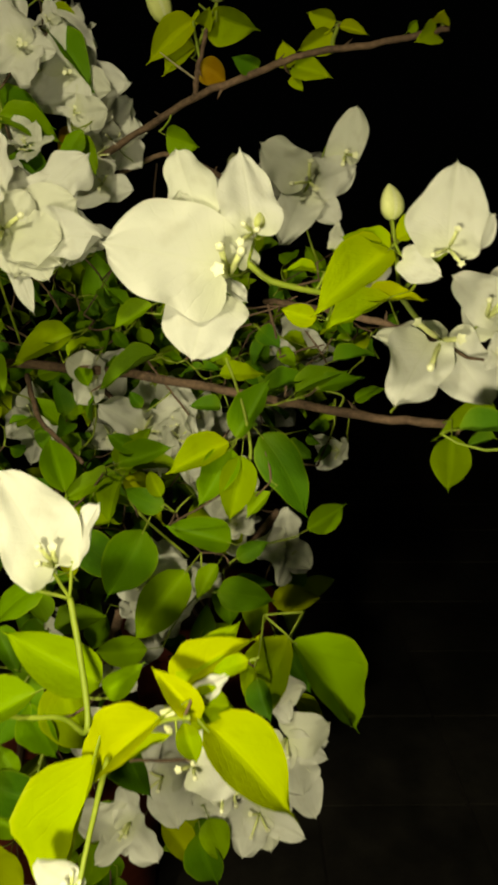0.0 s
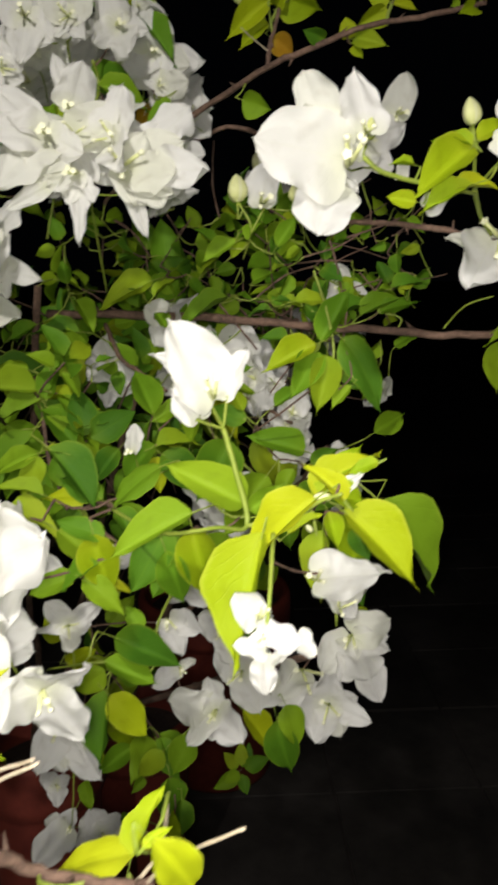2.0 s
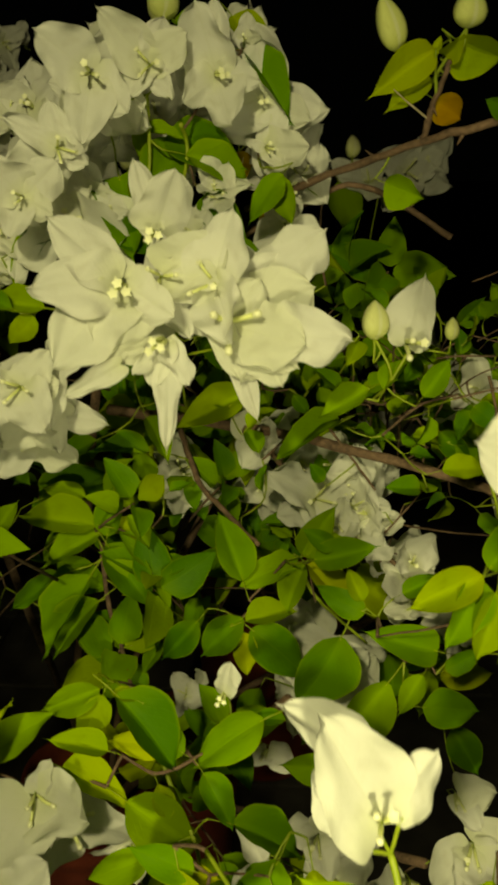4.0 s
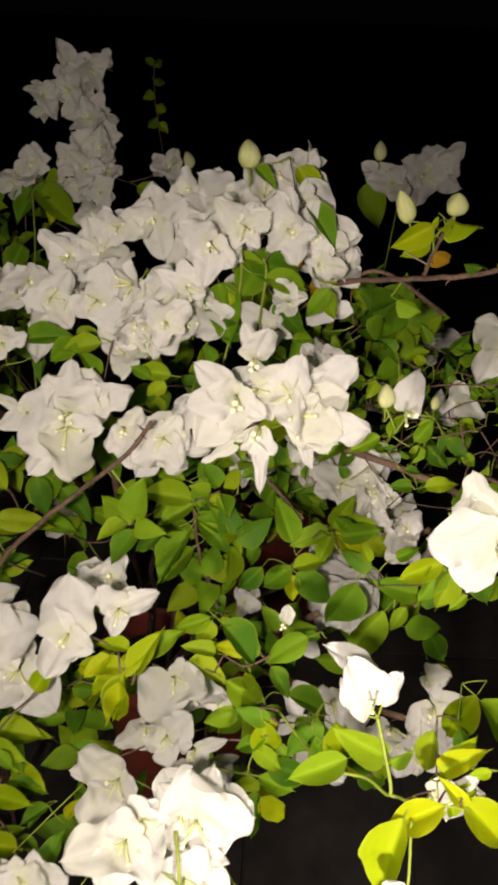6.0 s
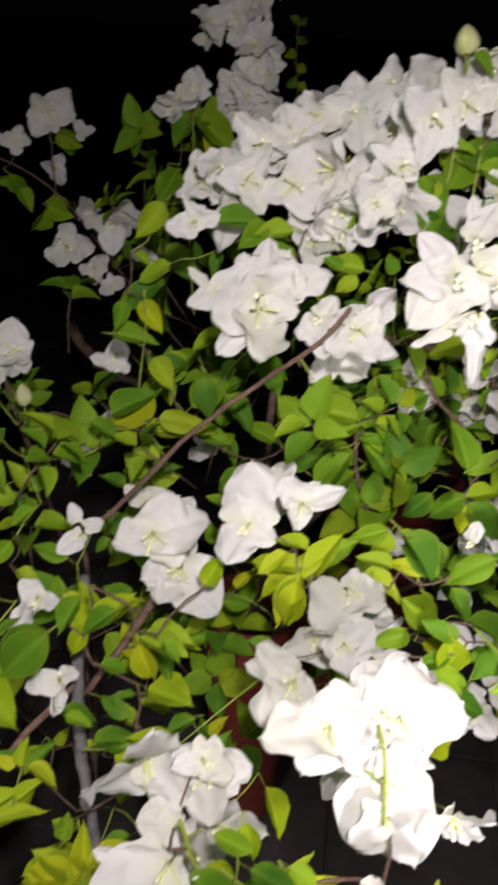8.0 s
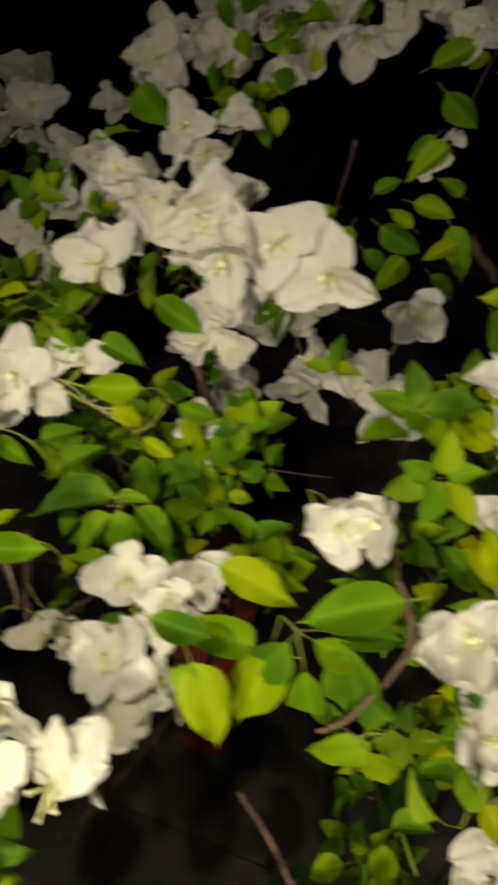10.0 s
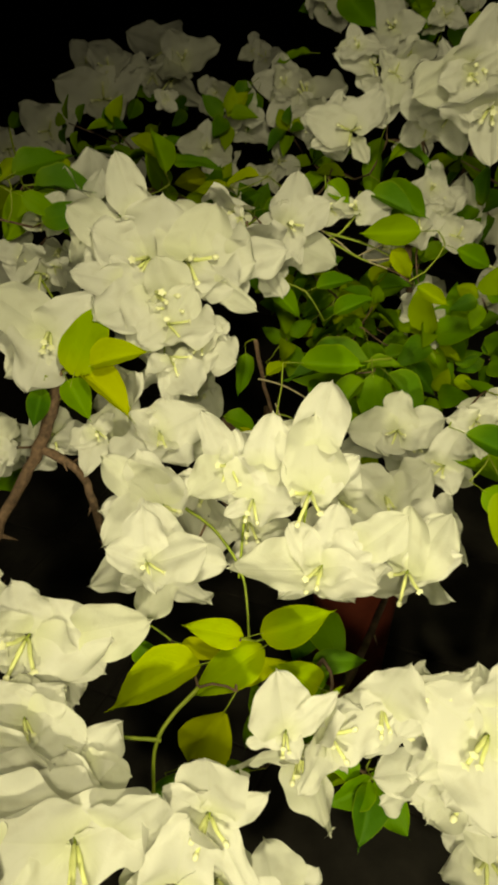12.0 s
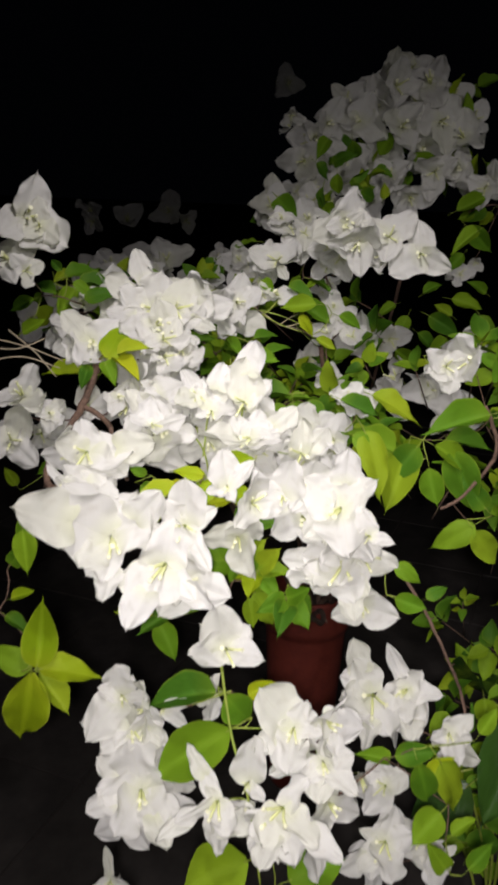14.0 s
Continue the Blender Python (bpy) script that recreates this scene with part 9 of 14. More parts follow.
leaf(back_bush, -1.4580, 0.8698, 0.8752, -85, 65, -111, 0.0321, 0.0209, 0)
leaf(back_bush, -0.9516, 0.9500, 1.1525, 82, -25, 67, 0.0366, 0.0219)
leaf(back_bush, -0.9199, 1.0102, 1.1658, 22, 14, -87, 0.0436, 0.0261)
leaf(back_bush, -1.0079, 0.9427, 1.1820, 112, -29, -22, 0.0347, 0.0208)
leaf(back_bush, -0.9614, 1.0536, 1.2605, -116, 57, -161, 0.0401, 0.0240)
leaf(back_bush, -0.9271, 0.9833, 1.2553, -85, 47, 160, 0.0317, 0.0190)
leaf(back_bush, -0.9388, 1.0726, 1.1743, -146, 59, 141, 0.0546, 0.0328)
leaf(back_bush, -0.8326, 1.0480, 1.0969, 132, 18, -5, 0.0394, 0.0236)
leaf(back_bush, -0.9930, 1.0728, 1.2539, -18, -22, 68, 0.0419, 0.0251)
leaf(back_bush, -1.0268, 0.9959, 1.2495, -22, -27, 95, 0.0440, 0.0264)
leaf(back_bush, -0.9280, 0.9548, 1.0963, -104, -53, -155, 0.0386, 0.0232)
leaf(back_bush, -0.8510, 0.9726, 1.1172, 24, 4, 50, 0.0353, 0.0212)
leaf(back_bush, -0.9031, 0.9847, 1.2125, 137, 69, 83, 0.0321, 0.0192)
leaf(back_bush, -1.0497, 1.0338, 1.2141, 145, 20, 8, 0.0469, 0.0281)
leaf(back_bush, -1.4756, 0.8305, 0.7980, 50, 49, -13, 0.0273, 0.0178, 0)
leaf(back_bush, -0.9737, 0.9420, 1.1323, -104, -30, 152, 0.0428, 0.0257)
leaf(back_bush, -0.8578, 1.1088, 1.2472, 3, 62, -17, 0.0441, 0.0265)
leaf(back_bush, -0.8881, 1.0253, 1.1483, -62, 16, -99, 0.0379, 0.0228)
leaf(back_bush, -0.9631, 1.0169, 1.2010, -105, 45, -162, 0.0443, 0.0265)
leaf(back_bush, -0.9964, 1.0215, 1.1135, -65, 37, -162, 0.0470, 0.0282)
leaf(back_bush, -0.8736, 1.0689, 1.0911, -79, -3, 137, 0.0371, 0.0223)
leaf(back_bush, -1.0271, 1.0169, 1.1472, -7, 67, -81, 0.0509, 0.0306)
leaf(back_bush, -0.8425, 1.0205, 1.1455, -98, -25, -167, 0.0528, 0.0318)
leaf(back_bush, -0.8969, 0.9596, 1.1032, 82, -14, -18, 0.0313, 0.0188)
leaf(back_bush, -0.8092, 1.0285, 1.1191, -67, -0, -112, 0.0372, 0.0223)
leaf(back_bush, -0.8753, 1.0464, 1.2297, -93, 4, 157, 0.0396, 0.0238)
leaf(back_bush, -0.8552, 0.9981, 1.1922, 109, -3, 47, 0.0438, 0.0263)
leaf(back_bush, -0.9739, 0.9886, 1.1133, 94, 70, -52, 0.0328, 0.0197)
leaf(back_bush, -0.9889, 1.0272, 1.1502, -20, 52, -149, 0.0480, 0.0288)
leaf(back_bush, -0.9384, 1.0304, 1.1090, 6, 60, -114, 0.0493, 0.0296)
leaf(back_bush, -0.9218, 1.0436, 1.2417, 31, 4, 16, 0.0403, 0.0242)
leaf(back_bush, -1.0581, 0.9983, 1.2178, 150, -50, 15, 0.0538, 0.0323)
leaf(back_bush, -0.9994, 0.7444, 1.0260, -59, -28, -162, 0.0277, 0.0166)
leaf(back_bush, -1.0082, 0.8158, 1.0739, 96, 80, 47, 0.0402, 0.0241)
leaf(back_bush, -0.9268, 0.7200, 1.0498, 98, -4, 40, 0.0254, 0.0152)
leaf(back_bush, -0.9968, 0.6704, 1.0445, 69, -38, -29, 0.0263, 0.0158)
leaf(back_bush, -0.9976, 0.6986, 1.0857, -118, -0, -171, 0.0326, 0.0196)
leaf(back_bush, -0.9612, 0.7971, 1.0957, -25, 52, -78, 0.0337, 0.0202)
leaf(back_bush, -0.9976, 0.7353, 1.0220, -46, -18, 166, 0.0302, 0.0181)
leaf(back_bush, -1.0003, 0.7582, 1.0127, 20, 51, -72, 0.0309, 0.0186)
leaf(back_bush, -0.9359, 0.6427, 1.0294, -61, 5, -171, 0.0254, 0.0152)
leaf(back_bush, -0.9989, 0.6270, 1.0328, -20, 77, -60, 0.0331, 0.0198)
leaf(back_bush, -0.9587, 0.6509, 1.0184, -42, 25, -163, 0.0321, 0.0192)
leaf(back_bush, -0.9655, 0.6681, 1.0797, 146, 45, 92, 0.0295, 0.0176)
leaf(back_bush, -1.0058, 0.7796, 1.0031, -142, -24, -122, 0.0416, 0.0249)
leaf(back_bush, -0.9697, 0.5932, 1.0319, -39, -27, 163, 0.0237, 0.0142)
leaf(back_bush, -1.0008, 0.6363, 1.0649, -93, 13, 121, 0.0381, 0.0228)
leaf(back_bush, -1.0475, 0.8192, 1.1022, 56, 41, -60, 0.0286, 0.0171)
leaf(back_bush, -0.9872, 0.7391, 1.1377, -124, 11, -161, 0.0402, 0.0241)
leaf(back_bush, -1.0162, 0.7327, 1.1016, 66, 57, -59, 0.0414, 0.0249)
leaf(back_bush, -0.9634, 0.7744, 1.0818, 28, 20, -94, 0.0320, 0.0192)
leaf(back_bush, -0.9449, 0.6387, 1.0588, -76, 72, -123, 0.0324, 0.0195)
leaf(back_bush, -1.0421, 0.7295, 1.1023, -64, 39, -109, 0.0349, 0.0209)
leaf(back_bush, -1.0104, 0.6859, 1.0241, 90, 21, -54, 0.0401, 0.0240)
leaf(back_bush, -0.9653, 0.7409, 1.0630, 34, 53, -17, 0.0253, 0.0152)
leaf(back_bush, -0.9635, 0.6912, 1.0329, -117, -73, 137, 0.0288, 0.0173)
leaf(back_bush, -0.9465, 0.6940, 1.0687, 100, -27, -6, 0.0290, 0.0174)
leaf(back_bush, -1.0289, 0.7469, 1.1403, -58, -30, -174, 0.0354, 0.0213)
leaf(front_bush, -0.0933, 0.5722, 1.1561, -84, -24, 178, 0.0289, 0.0149, 2)
leaf(front_bush, -0.1151, 0.5895, 1.1689, -78, -17, 180, 0.0237, 0.0115, 2)
bloom(front_bush, 0.1081, 0.3053, 1.0595, 24, -65, 63, 0.0089)
bloom(front_bush, 0.0989, 0.3099, 1.0539, -41, -57, 136, 0.0090)
bloom(front_bush, 0.1131, 0.3095, 1.0792, -111, 47, -168, 0.0084)
bloom(front_bush, 0.1182, 0.3159, 1.0790, -67, 28, -177, 0.0084)
bloom(side_bush, -0.6194, 0.5876, 0.8962, -52, -36, -168, 0.0287)
bloom(side_bush, -0.5886, 0.6022, 0.9140, -55, 29, -163, 0.0264)
bloom(side_bush, -0.5732, 0.6078, 0.9065, 18, -18, 89, 0.0228)
bloom(side_bush, -0.5465, 0.6225, 0.9387, 39, -76, 67, 0.0241)
bloom(side_bush, -0.5614, 0.6359, 0.9199, -45, -64, 133, 0.0207)
bloom(side_bush, -0.6140, 0.6061, 0.9282, -4, 74, -103, 0.0252)
bloom(side_bush, -0.6262, 0.5728, 0.8713, -65, 35, 168, 0.0252)
bloom(side_bush, -0.6079, 0.5740, 0.8726, -19, 38, -108, 0.0220)
leaf(side_bush, -0.5783, 0.5899, 0.8846, 60, 22, -14, 0.0437, 0.0202)
leaf(side_bush, -0.5635, 0.5824, 0.8713, -65, -25, -169, 0.0471, 0.0242)
leaf(side_bush, -0.5250, 0.5924, 0.8734, 23, 45, -64, 0.0346, 0.0160)
leaf(side_bush, -0.2578, 0.1564, 0.8818, -50, 10, -112, 0.0409, 0.0175, 1)
leaf(side_bush, -0.2212, 0.1535, 0.8632, 39, -10, 45, 0.0219, 0.0101, 1)
leaf(side_bush, -0.2188, 0.1536, 0.8604, 53, -12, -40, 0.0286, 0.0126, 1)
leaf(side_bush, -0.2151, 0.1543, 0.8599, 30, 5, -56, 0.0298, 0.0138, 1)
leaf(side_bush, -0.2417, 0.1714, 0.8981, -65, 15, -169, 0.0199, 0.0111, 1)
leaf(side_bush, -0.2211, 0.1509, 0.8546, -64, 17, -167, 0.0154, 0.0079, 1)
leaf(side_bush, -0.3018, 0.2743, 0.8202, 16, -24, 90, 0.0323, 0.0149, 1)
leaf(side_bush, -0.3035, 0.2624, 0.8072, -24, -15, 106, 0.0308, 0.0136, 1)
leaf(side_bush, -0.3068, 0.2586, 0.8008, -57, 14, -123, 0.0251, 0.0116, 1)
leaf(side_bush, -0.3841, 0.3121, 0.9077, -39, 4, -135, 0.0304, 0.0141, 1)
leaf(side_bush, -0.3625, 0.2997, 0.8932, 29, 20, -36, 0.0330, 0.0153, 1)
leaf(side_bush, -0.3688, 0.3016, 0.8905, -57, -23, 176, 0.0229, 0.0118, 1)
leaf(side_bush, -0.2431, 0.3482, 0.9366, -27, -21, 136, 0.0237, 0.0109, 1)
leaf(side_bush, -0.2369, 0.3433, 0.9230, 51, 19, -46, 0.0307, 0.0142, 1)
leaf(side_bush, -0.2348, 0.3363, 0.9233, -74, 1, 176, 0.0335, 0.0172, 1)
twig(side_bush, 0.8, [(-0.257, 0.160, 0.880), (-0.222, 0.155, 0.859), (-0.188, 0.158, 0.843)], 'stalk', 0)
twig(side_bush, 1.1, [(-0.545, 0.460, 0.660), (-0.559, 0.447, 0.910), (-0.570, 0.400, 1.060)], 'stalk', 0)
leaf(side_bush, -0.6350, 0.4412, 0.9668, 17, 36, -73, 0.0390, 0.0218)
leaf(side_bush, -0.5665, 0.3533, 0.9829, -7, -36, 69, 0.0582, 0.0326)
bloom(side_bush, -0.5883, 0.3657, 1.1208, -56, -27, 145, 0.0348)
twig(side_bush, 1.1, [(-0.545, 0.460, 0.735), (-0.592, 0.425, 0.900), (-0.630, 0.360, 0.980)], 'stalk', 0)
leaf(side_bush, -0.6206, 0.4090, 0.9138, -10, -17, 102, 0.0561, 0.0314, 1)
leaf(side_bush, -0.6424, 0.3795, 0.9809, 33, 57, -54, 0.0551, 0.0308)
leaf(side_bush, -0.6493, 0.4036, 0.9341, 53, -43, 14, 0.0524, 0.0294)
leaf(side_bush, -0.6179, 0.3995, 0.8521, 18, -32, 26, 0.0392, 0.0220, 1)
leaf(side_bush, -0.6173, 0.4047, 0.8836, 43, -6, 26, 0.0531, 0.0297)
leaf(side_bush, -0.6164, 0.3710, 0.9317, 24, -68, 75, 0.0527, 0.0295, 1)
leaf(side_bush, -0.6196, 0.3228, 0.8749, -102, -28, -121, 0.0528, 0.0296)
leaf(side_bush, -0.6475, 0.3822, 0.9930, 5, -50, 95, 0.0468, 0.0262)
leaf(side_bush, -0.6007, 0.4004, 0.8956, -57, -38, 135, 0.0417, 0.0233)
bloom(side_bush, -0.6177, 0.3576, 0.9454, -102, -48, -161, 0.0336)
bloom(side_bush, -0.6592, 0.3169, 0.9657, -11, 33, -129, 0.0342)
bloom(side_bush, -0.6290, 0.3506, 1.0077, 7, -48, 109, 0.0306)
bloom(side_bush, -0.6178, 0.4086, 1.0271, 12, -81, 81, 0.0355)
twig(side_bush, 1.1, [(-0.545, 0.460, 0.810), (-0.575, 0.392, 0.868), (-0.600, 0.300, 0.860)], 'stalk', 0)
leaf(side_bush, -0.6009, 0.3422, 0.8575, 40, -13, 51, 0.0555, 0.0311)
leaf(side_bush, -0.5776, 0.3314, 0.8546, -41, -43, 128, 0.0392, 0.0220)
leaf(side_bush, -0.5578, 0.3091, 0.8522, 37, -42, 67, 0.0582, 0.0326)
leaf(side_bush, -0.5976, 0.2598, 0.8614, -79, -27, -160, 0.0552, 0.0309, 1)
leaf(side_bush, -0.6195, 0.4293, 0.8471, -54, 13, -174, 0.0523, 0.0293)
leaf(side_bush, -0.6285, 0.3730, 0.8391, 26, 8, -76, 0.0445, 0.0249)
leaf(side_bush, -0.5939, 0.3383, 0.7838, 41, -5, -1, 0.0593, 0.0332)
leaf(side_bush, -0.6723, 0.3552, 0.8340, -76, -46, -147, 0.0399, 0.0223)
bloom(side_bush, -0.6268, 0.2497, 0.8460, 66, -12, 77, 0.0296)
bloom(side_bush, -0.6175, 0.3221, 0.8752, 26, 32, -22, 0.0302)
bloom(side_bush, -0.6261, 0.2950, 0.8566, 33, 0, 0, 0.0311)
bloom(side_bush, -0.6382, 0.3164, 0.8665, -55, 39, 178, 0.0309)
bloom(side_bush, -0.6036, 0.3309, 0.8522, -23, -65, 124, 0.0333)
twig(side_bush, 1.1, [(-0.545, 0.460, 0.660), (-0.597, 0.370, 0.734), (-0.640, 0.260, 0.740)], 'stalk', 0)
leaf(side_bush, -0.6129, 0.2218, 0.6620, 21, 14, -1, 0.0449, 0.0251)
leaf(side_bush, -0.6451, 0.3411, 0.7686, 43, -28, 47, 0.0434, 0.0243)
leaf(side_bush, -0.6274, 0.3215, 0.7345, -22, -62, 161, 0.0516, 0.0289)
leaf(side_bush, -0.6200, 0.4060, 0.6596, 72, 10, 55, 0.0450, 0.0252)
leaf(side_bush, -0.6387, 0.2890, 0.7452, 4, 78, -78, 0.0365, 0.0204)
leaf(side_bush, -0.5951, 0.3380, 0.7574, -28, -52, 113, 0.0439, 0.0246, 1)
leaf(side_bush, -0.6026, 0.2915, 0.7535, 25, -15, 79, 0.0528, 0.0296)
leaf(side_bush, -0.6004, 0.3301, 0.6794, -18, -39, 119, 0.0548, 0.0307, 1)
bloom(side_bush, -0.6455, 0.3022, 0.7286, -21, -37, 127, 0.0299)
bloom(side_bush, -0.6165, 0.2626, 0.7306, 28, -37, 56, 0.0291)
twig(side_bush, 1.1, [(-0.545, 0.460, 0.735), (-0.548, 0.359, 0.757), (-0.550, 0.240, 0.720)], 'stalk', 0)
leaf(side_bush, -0.5723, 0.2929, 0.7736, -67, 36, 136, 0.0560, 0.0313)
leaf(side_bush, -0.5543, 0.2844, 0.7900, 55, -34, 34, 0.0571, 0.0320, 1)
leaf(side_bush, -0.6043, 0.2267, 0.7503, -29, 65, -88, 0.0551, 0.0308)
leaf(side_bush, -0.5065, 0.1808, 0.6666, -44, -37, 145, 0.0519, 0.0291, 1)
bloom(side_bush, -0.6044, 0.2591, 0.7170, -18, 46, -124, 0.0354)
bloom(side_bush, -0.6054, 0.2188, 0.7539, 14, 40, -54, 0.0295)
bloom(side_bush, -0.5525, 0.2413, 0.7266, 31, -49, 57, 0.0322)
bloom(side_bush, -0.5669, 0.2606, 0.7643, -43, 22, -102, 0.0339)
bloom(side_bush, -0.5529, 0.2215, 0.7089, 37, -13, 33, 0.0356)
twig(side_bush, 1.1, [(-0.545, 0.460, 0.810), (-0.564, 0.337, 0.736), (-0.580, 0.200, 0.620)], 'stalk', 0)
leaf(side_bush, -0.6303, 0.2250, 0.6349, 95, -51, -16, 0.0380, 0.0213)
leaf(side_bush, -0.5505, 0.2770, 0.6665, -75, 33, 177, 0.0394, 0.0221)
leaf(side_bush, -0.5785, 0.2452, 0.7087, 24, 23, -87, 0.0414, 0.0232, 1)
leaf(side_bush, -0.6005, 0.2316, 0.6613, -17, 29, -138, 0.0372, 0.0208, 1)
leaf(side_bush, -0.5628, 0.2365, 0.7032, 5, -44, 82, 0.0521, 0.0292)
leaf(side_bush, -0.6188, 0.2908, 0.6695, 38, -18, 22, 0.0422, 0.0236)
leaf(side_bush, -0.6086, 0.2500, 0.6515, -16, 4, 79, 0.0493, 0.0276)
leaf(side_bush, -0.5334, 0.2395, 0.6840, -46, -16, 100, 0.0364, 0.0204, 1)
leaf(side_bush, -0.5901, 0.3199, 0.7463, -86, 11, -117, 0.0574, 0.0322, 1)
leaf(side_bush, -0.6157, 0.2885, 0.7215, 43, 53, -48, 0.0440, 0.0247)
leaf(side_bush, -0.6416, 0.3331, 0.6942, 26, -50, 23, 0.0475, 0.0266)
leaf(side_bush, -0.5840, 0.2822, 0.7000, -26, 28, -117, 0.0515, 0.0288)
bloom(side_bush, -0.5896, 0.1851, 0.6012, -4, 17, -99, 0.0325)
bloom(side_bush, -0.5782, 0.1964, 0.5899, -41, 37, -143, 0.0292)
bloom(side_bush, -0.5835, 0.2203, 0.6380, -27, -32, 113, 0.0324)
bloom(side_bush, -0.5861, 0.1810, 0.5965, 22, -27, 62, 0.0338)
twig(side_bush, 1.1, [(-0.545, 0.460, 0.660), (-0.608, 0.447, 0.822), (-0.660, 0.400, 0.900)], 'stalk', 0)
leaf(side_bush, -0.6600, 0.4847, 0.8220, -2, -38, 90, 0.0467, 0.0262)
leaf(side_bush, -0.6669, 0.4408, 0.7265, -22, 30, -133, 0.0583, 0.0327, 1)
leaf(side_bush, -0.5712, 0.3377, 0.8251, 24, 22, -79, 0.0456, 0.0255)
leaf(side_bush, -0.6136, 0.4055, 0.9383, -57, 19, -129, 0.0443, 0.0248)
leaf(side_bush, -0.6436, 0.4165, 0.8120, -10, -28, 100, 0.0529, 0.0296)
leaf(side_bush, -0.6619, 0.3827, 0.8725, 36, -40, 44, 0.0503, 0.0282, 1)
leaf(side_bush, -0.6179, 0.4325, 0.8174, 14, 30, -101, 0.0548, 0.0307)
leaf(side_bush, -0.6534, 0.4330, 0.7987, -57, 40, -171, 0.0515, 0.0289)
leaf(side_bush, -0.6341, 0.4337, 0.8650, 37, 41, -27, 0.0514, 0.0288)
bloom(side_bush, -0.6495, 0.3901, 0.8820, 13, 56, -43, 0.0342)
bloom(side_bush, -0.6364, 0.4443, 0.8795, -66, 2, -146, 0.0318)
twig(side_bush, 1.1, [(-0.545, 0.460, 0.735), (-0.542, 0.392, 0.872), (-0.540, 0.300, 0.930)], 'stalk', 0)
leaf(side_bush, -0.5519, 0.3103, 0.8889, 51, 16, 52, 0.0595, 0.0333)
leaf(side_bush, -0.5785, 0.2382, 0.8990, 89, 40, 18, 0.0572, 0.0320)
leaf(side_bush, -0.6370, 0.3147, 0.9591, 78, 48, 9, 0.0450, 0.0252)
bloom(side_bush, -0.5522, 0.2913, 0.9047, 9, -38, 32, 0.0317)
bloom(side_bush, -0.5569, 0.2818, 0.9350, 7, -74, 68, 0.0270)
bloom(side_bush, -0.5645, 0.3063, 0.9100, -40, -35, 127, 0.0306)
twig(side_bush, 1.1, [(-0.545, 0.460, 0.810), (-0.586, 0.326, 0.857), (-0.620, 0.180, 0.840)], 'stalk', 0)
leaf(side_bush, -0.6131, 0.3047, 0.7896, 21, -53, 109, 0.0475, 0.0266)
leaf(side_bush, -0.5936, 0.1798, 0.8491, -26, -49, 112, 0.0518, 0.0290)
leaf(side_bush, -0.6035, 0.3035, 0.8135, -46, -39, 177, 0.0467, 0.0262, 1)
leaf(side_bush, -0.6110, 0.2742, 0.8620, -0, 44, -89, 0.0565, 0.0316, 1)
leaf(side_bush, -0.6217, 0.2759, 0.8095, -29, 27, -85, 0.0463, 0.0259)
leaf(side_bush, -0.6105, 0.2804, 0.8498, 44, -57, 77, 0.0597, 0.0334, 1)
leaf(side_bush, -0.6492, 0.1981, 0.7633, -28, 28, -60, 0.0409, 0.0229)
leaf(side_bush, -0.6028, 0.2352, 0.8660, 3, 23, -72, 0.0487, 0.0273)
leaf(side_bush, -0.5992, 0.2080, 0.8496, 35, -33, 3, 0.0588, 0.0329)
leaf(side_bush, -0.6133, 0.1892, 0.8522, -47, -25, 144, 0.0392, 0.0220, 1)
leaf(side_bush, -0.6076, 0.1825, 0.8710, -74, -43, 168, 0.0367, 0.0206)
leaf(side_bush, -0.5779, 0.3014, 0.8684, -50, 26, -118, 0.0452, 0.0253, 1)
leaf(side_bush, -0.6354, 0.2343, 0.8746, 52, -1, 41, 0.0395, 0.0221, 1)
leaf(side_bush, -0.5838, 0.1914, 0.8891, -1, -22, 99, 0.0472, 0.0264, 1)
leaf(side_bush, -0.5868, 0.2866, 0.8505, 62, 45, 27, 0.0367, 0.0205, 1)
bloom(side_bush, -0.6150, 0.1865, 0.8391, 32, -48, 54, 0.0300)
bloom(side_bush, -0.6334, 0.1292, 0.8680, -51, 4, -118, 0.0269)
bloom(side_bush, -0.6464, 0.1801, 0.8680, -9, -41, 124, 0.0354)
bloom(side_bush, -0.6505, 0.1811, 0.8759, -16, 26, -154, 0.0283)
bloom(side_bush, -0.5924, 0.1101, 0.8169, -33, 9, -96, 0.0356)
bloom(side_bush, -0.6268, 0.2218, 0.8403, -45, 27, -143, 0.0290)
twig(side_bush, 1.1, [(-0.545, 0.460, 0.660), (-0.575, 0.409, 0.635), (-0.600, 0.330, 0.560)], 'stalk', 0)
leaf(side_bush, -0.5998, 0.3375, 0.5779, -9, -28, 119, 0.0470, 0.0263, 1)
leaf(side_bush, -0.6219, 0.3900, 0.4999, -1, 40, -140, 0.0442, 0.0248)
leaf(side_bush, -0.6002, 0.3498, 0.6190, 17, 10, -14, 0.0405, 0.0227)
leaf(side_bush, -0.6271, 0.3619, 0.5780, -3, -23, 76, 0.0443, 0.0248, 1)
c = cluster(side_bush, -0.3417, 0.3745, 0.9192, 90, -1, 10, 0.0146)
bract(c, -0.3434, 0.3750, 0.9181, 10, -47, 122, 0.0278, 0.0301)
bract(c, -0.3415, 0.3765, 0.9192, 66, 29, -2, 0.0323, 0.0357)
bract(c, -0.3403, 0.3761, 0.9185, 17, 29, -75, 0.0410, 0.0409)
bract(c, -0.3411, 0.3754, 0.9171, -34, 17, -124, 0.0290, 0.0276)
c = cluster(side_bush, -0.3213, 0.3719, 0.8934, 89, 13, -3, 0.0144)
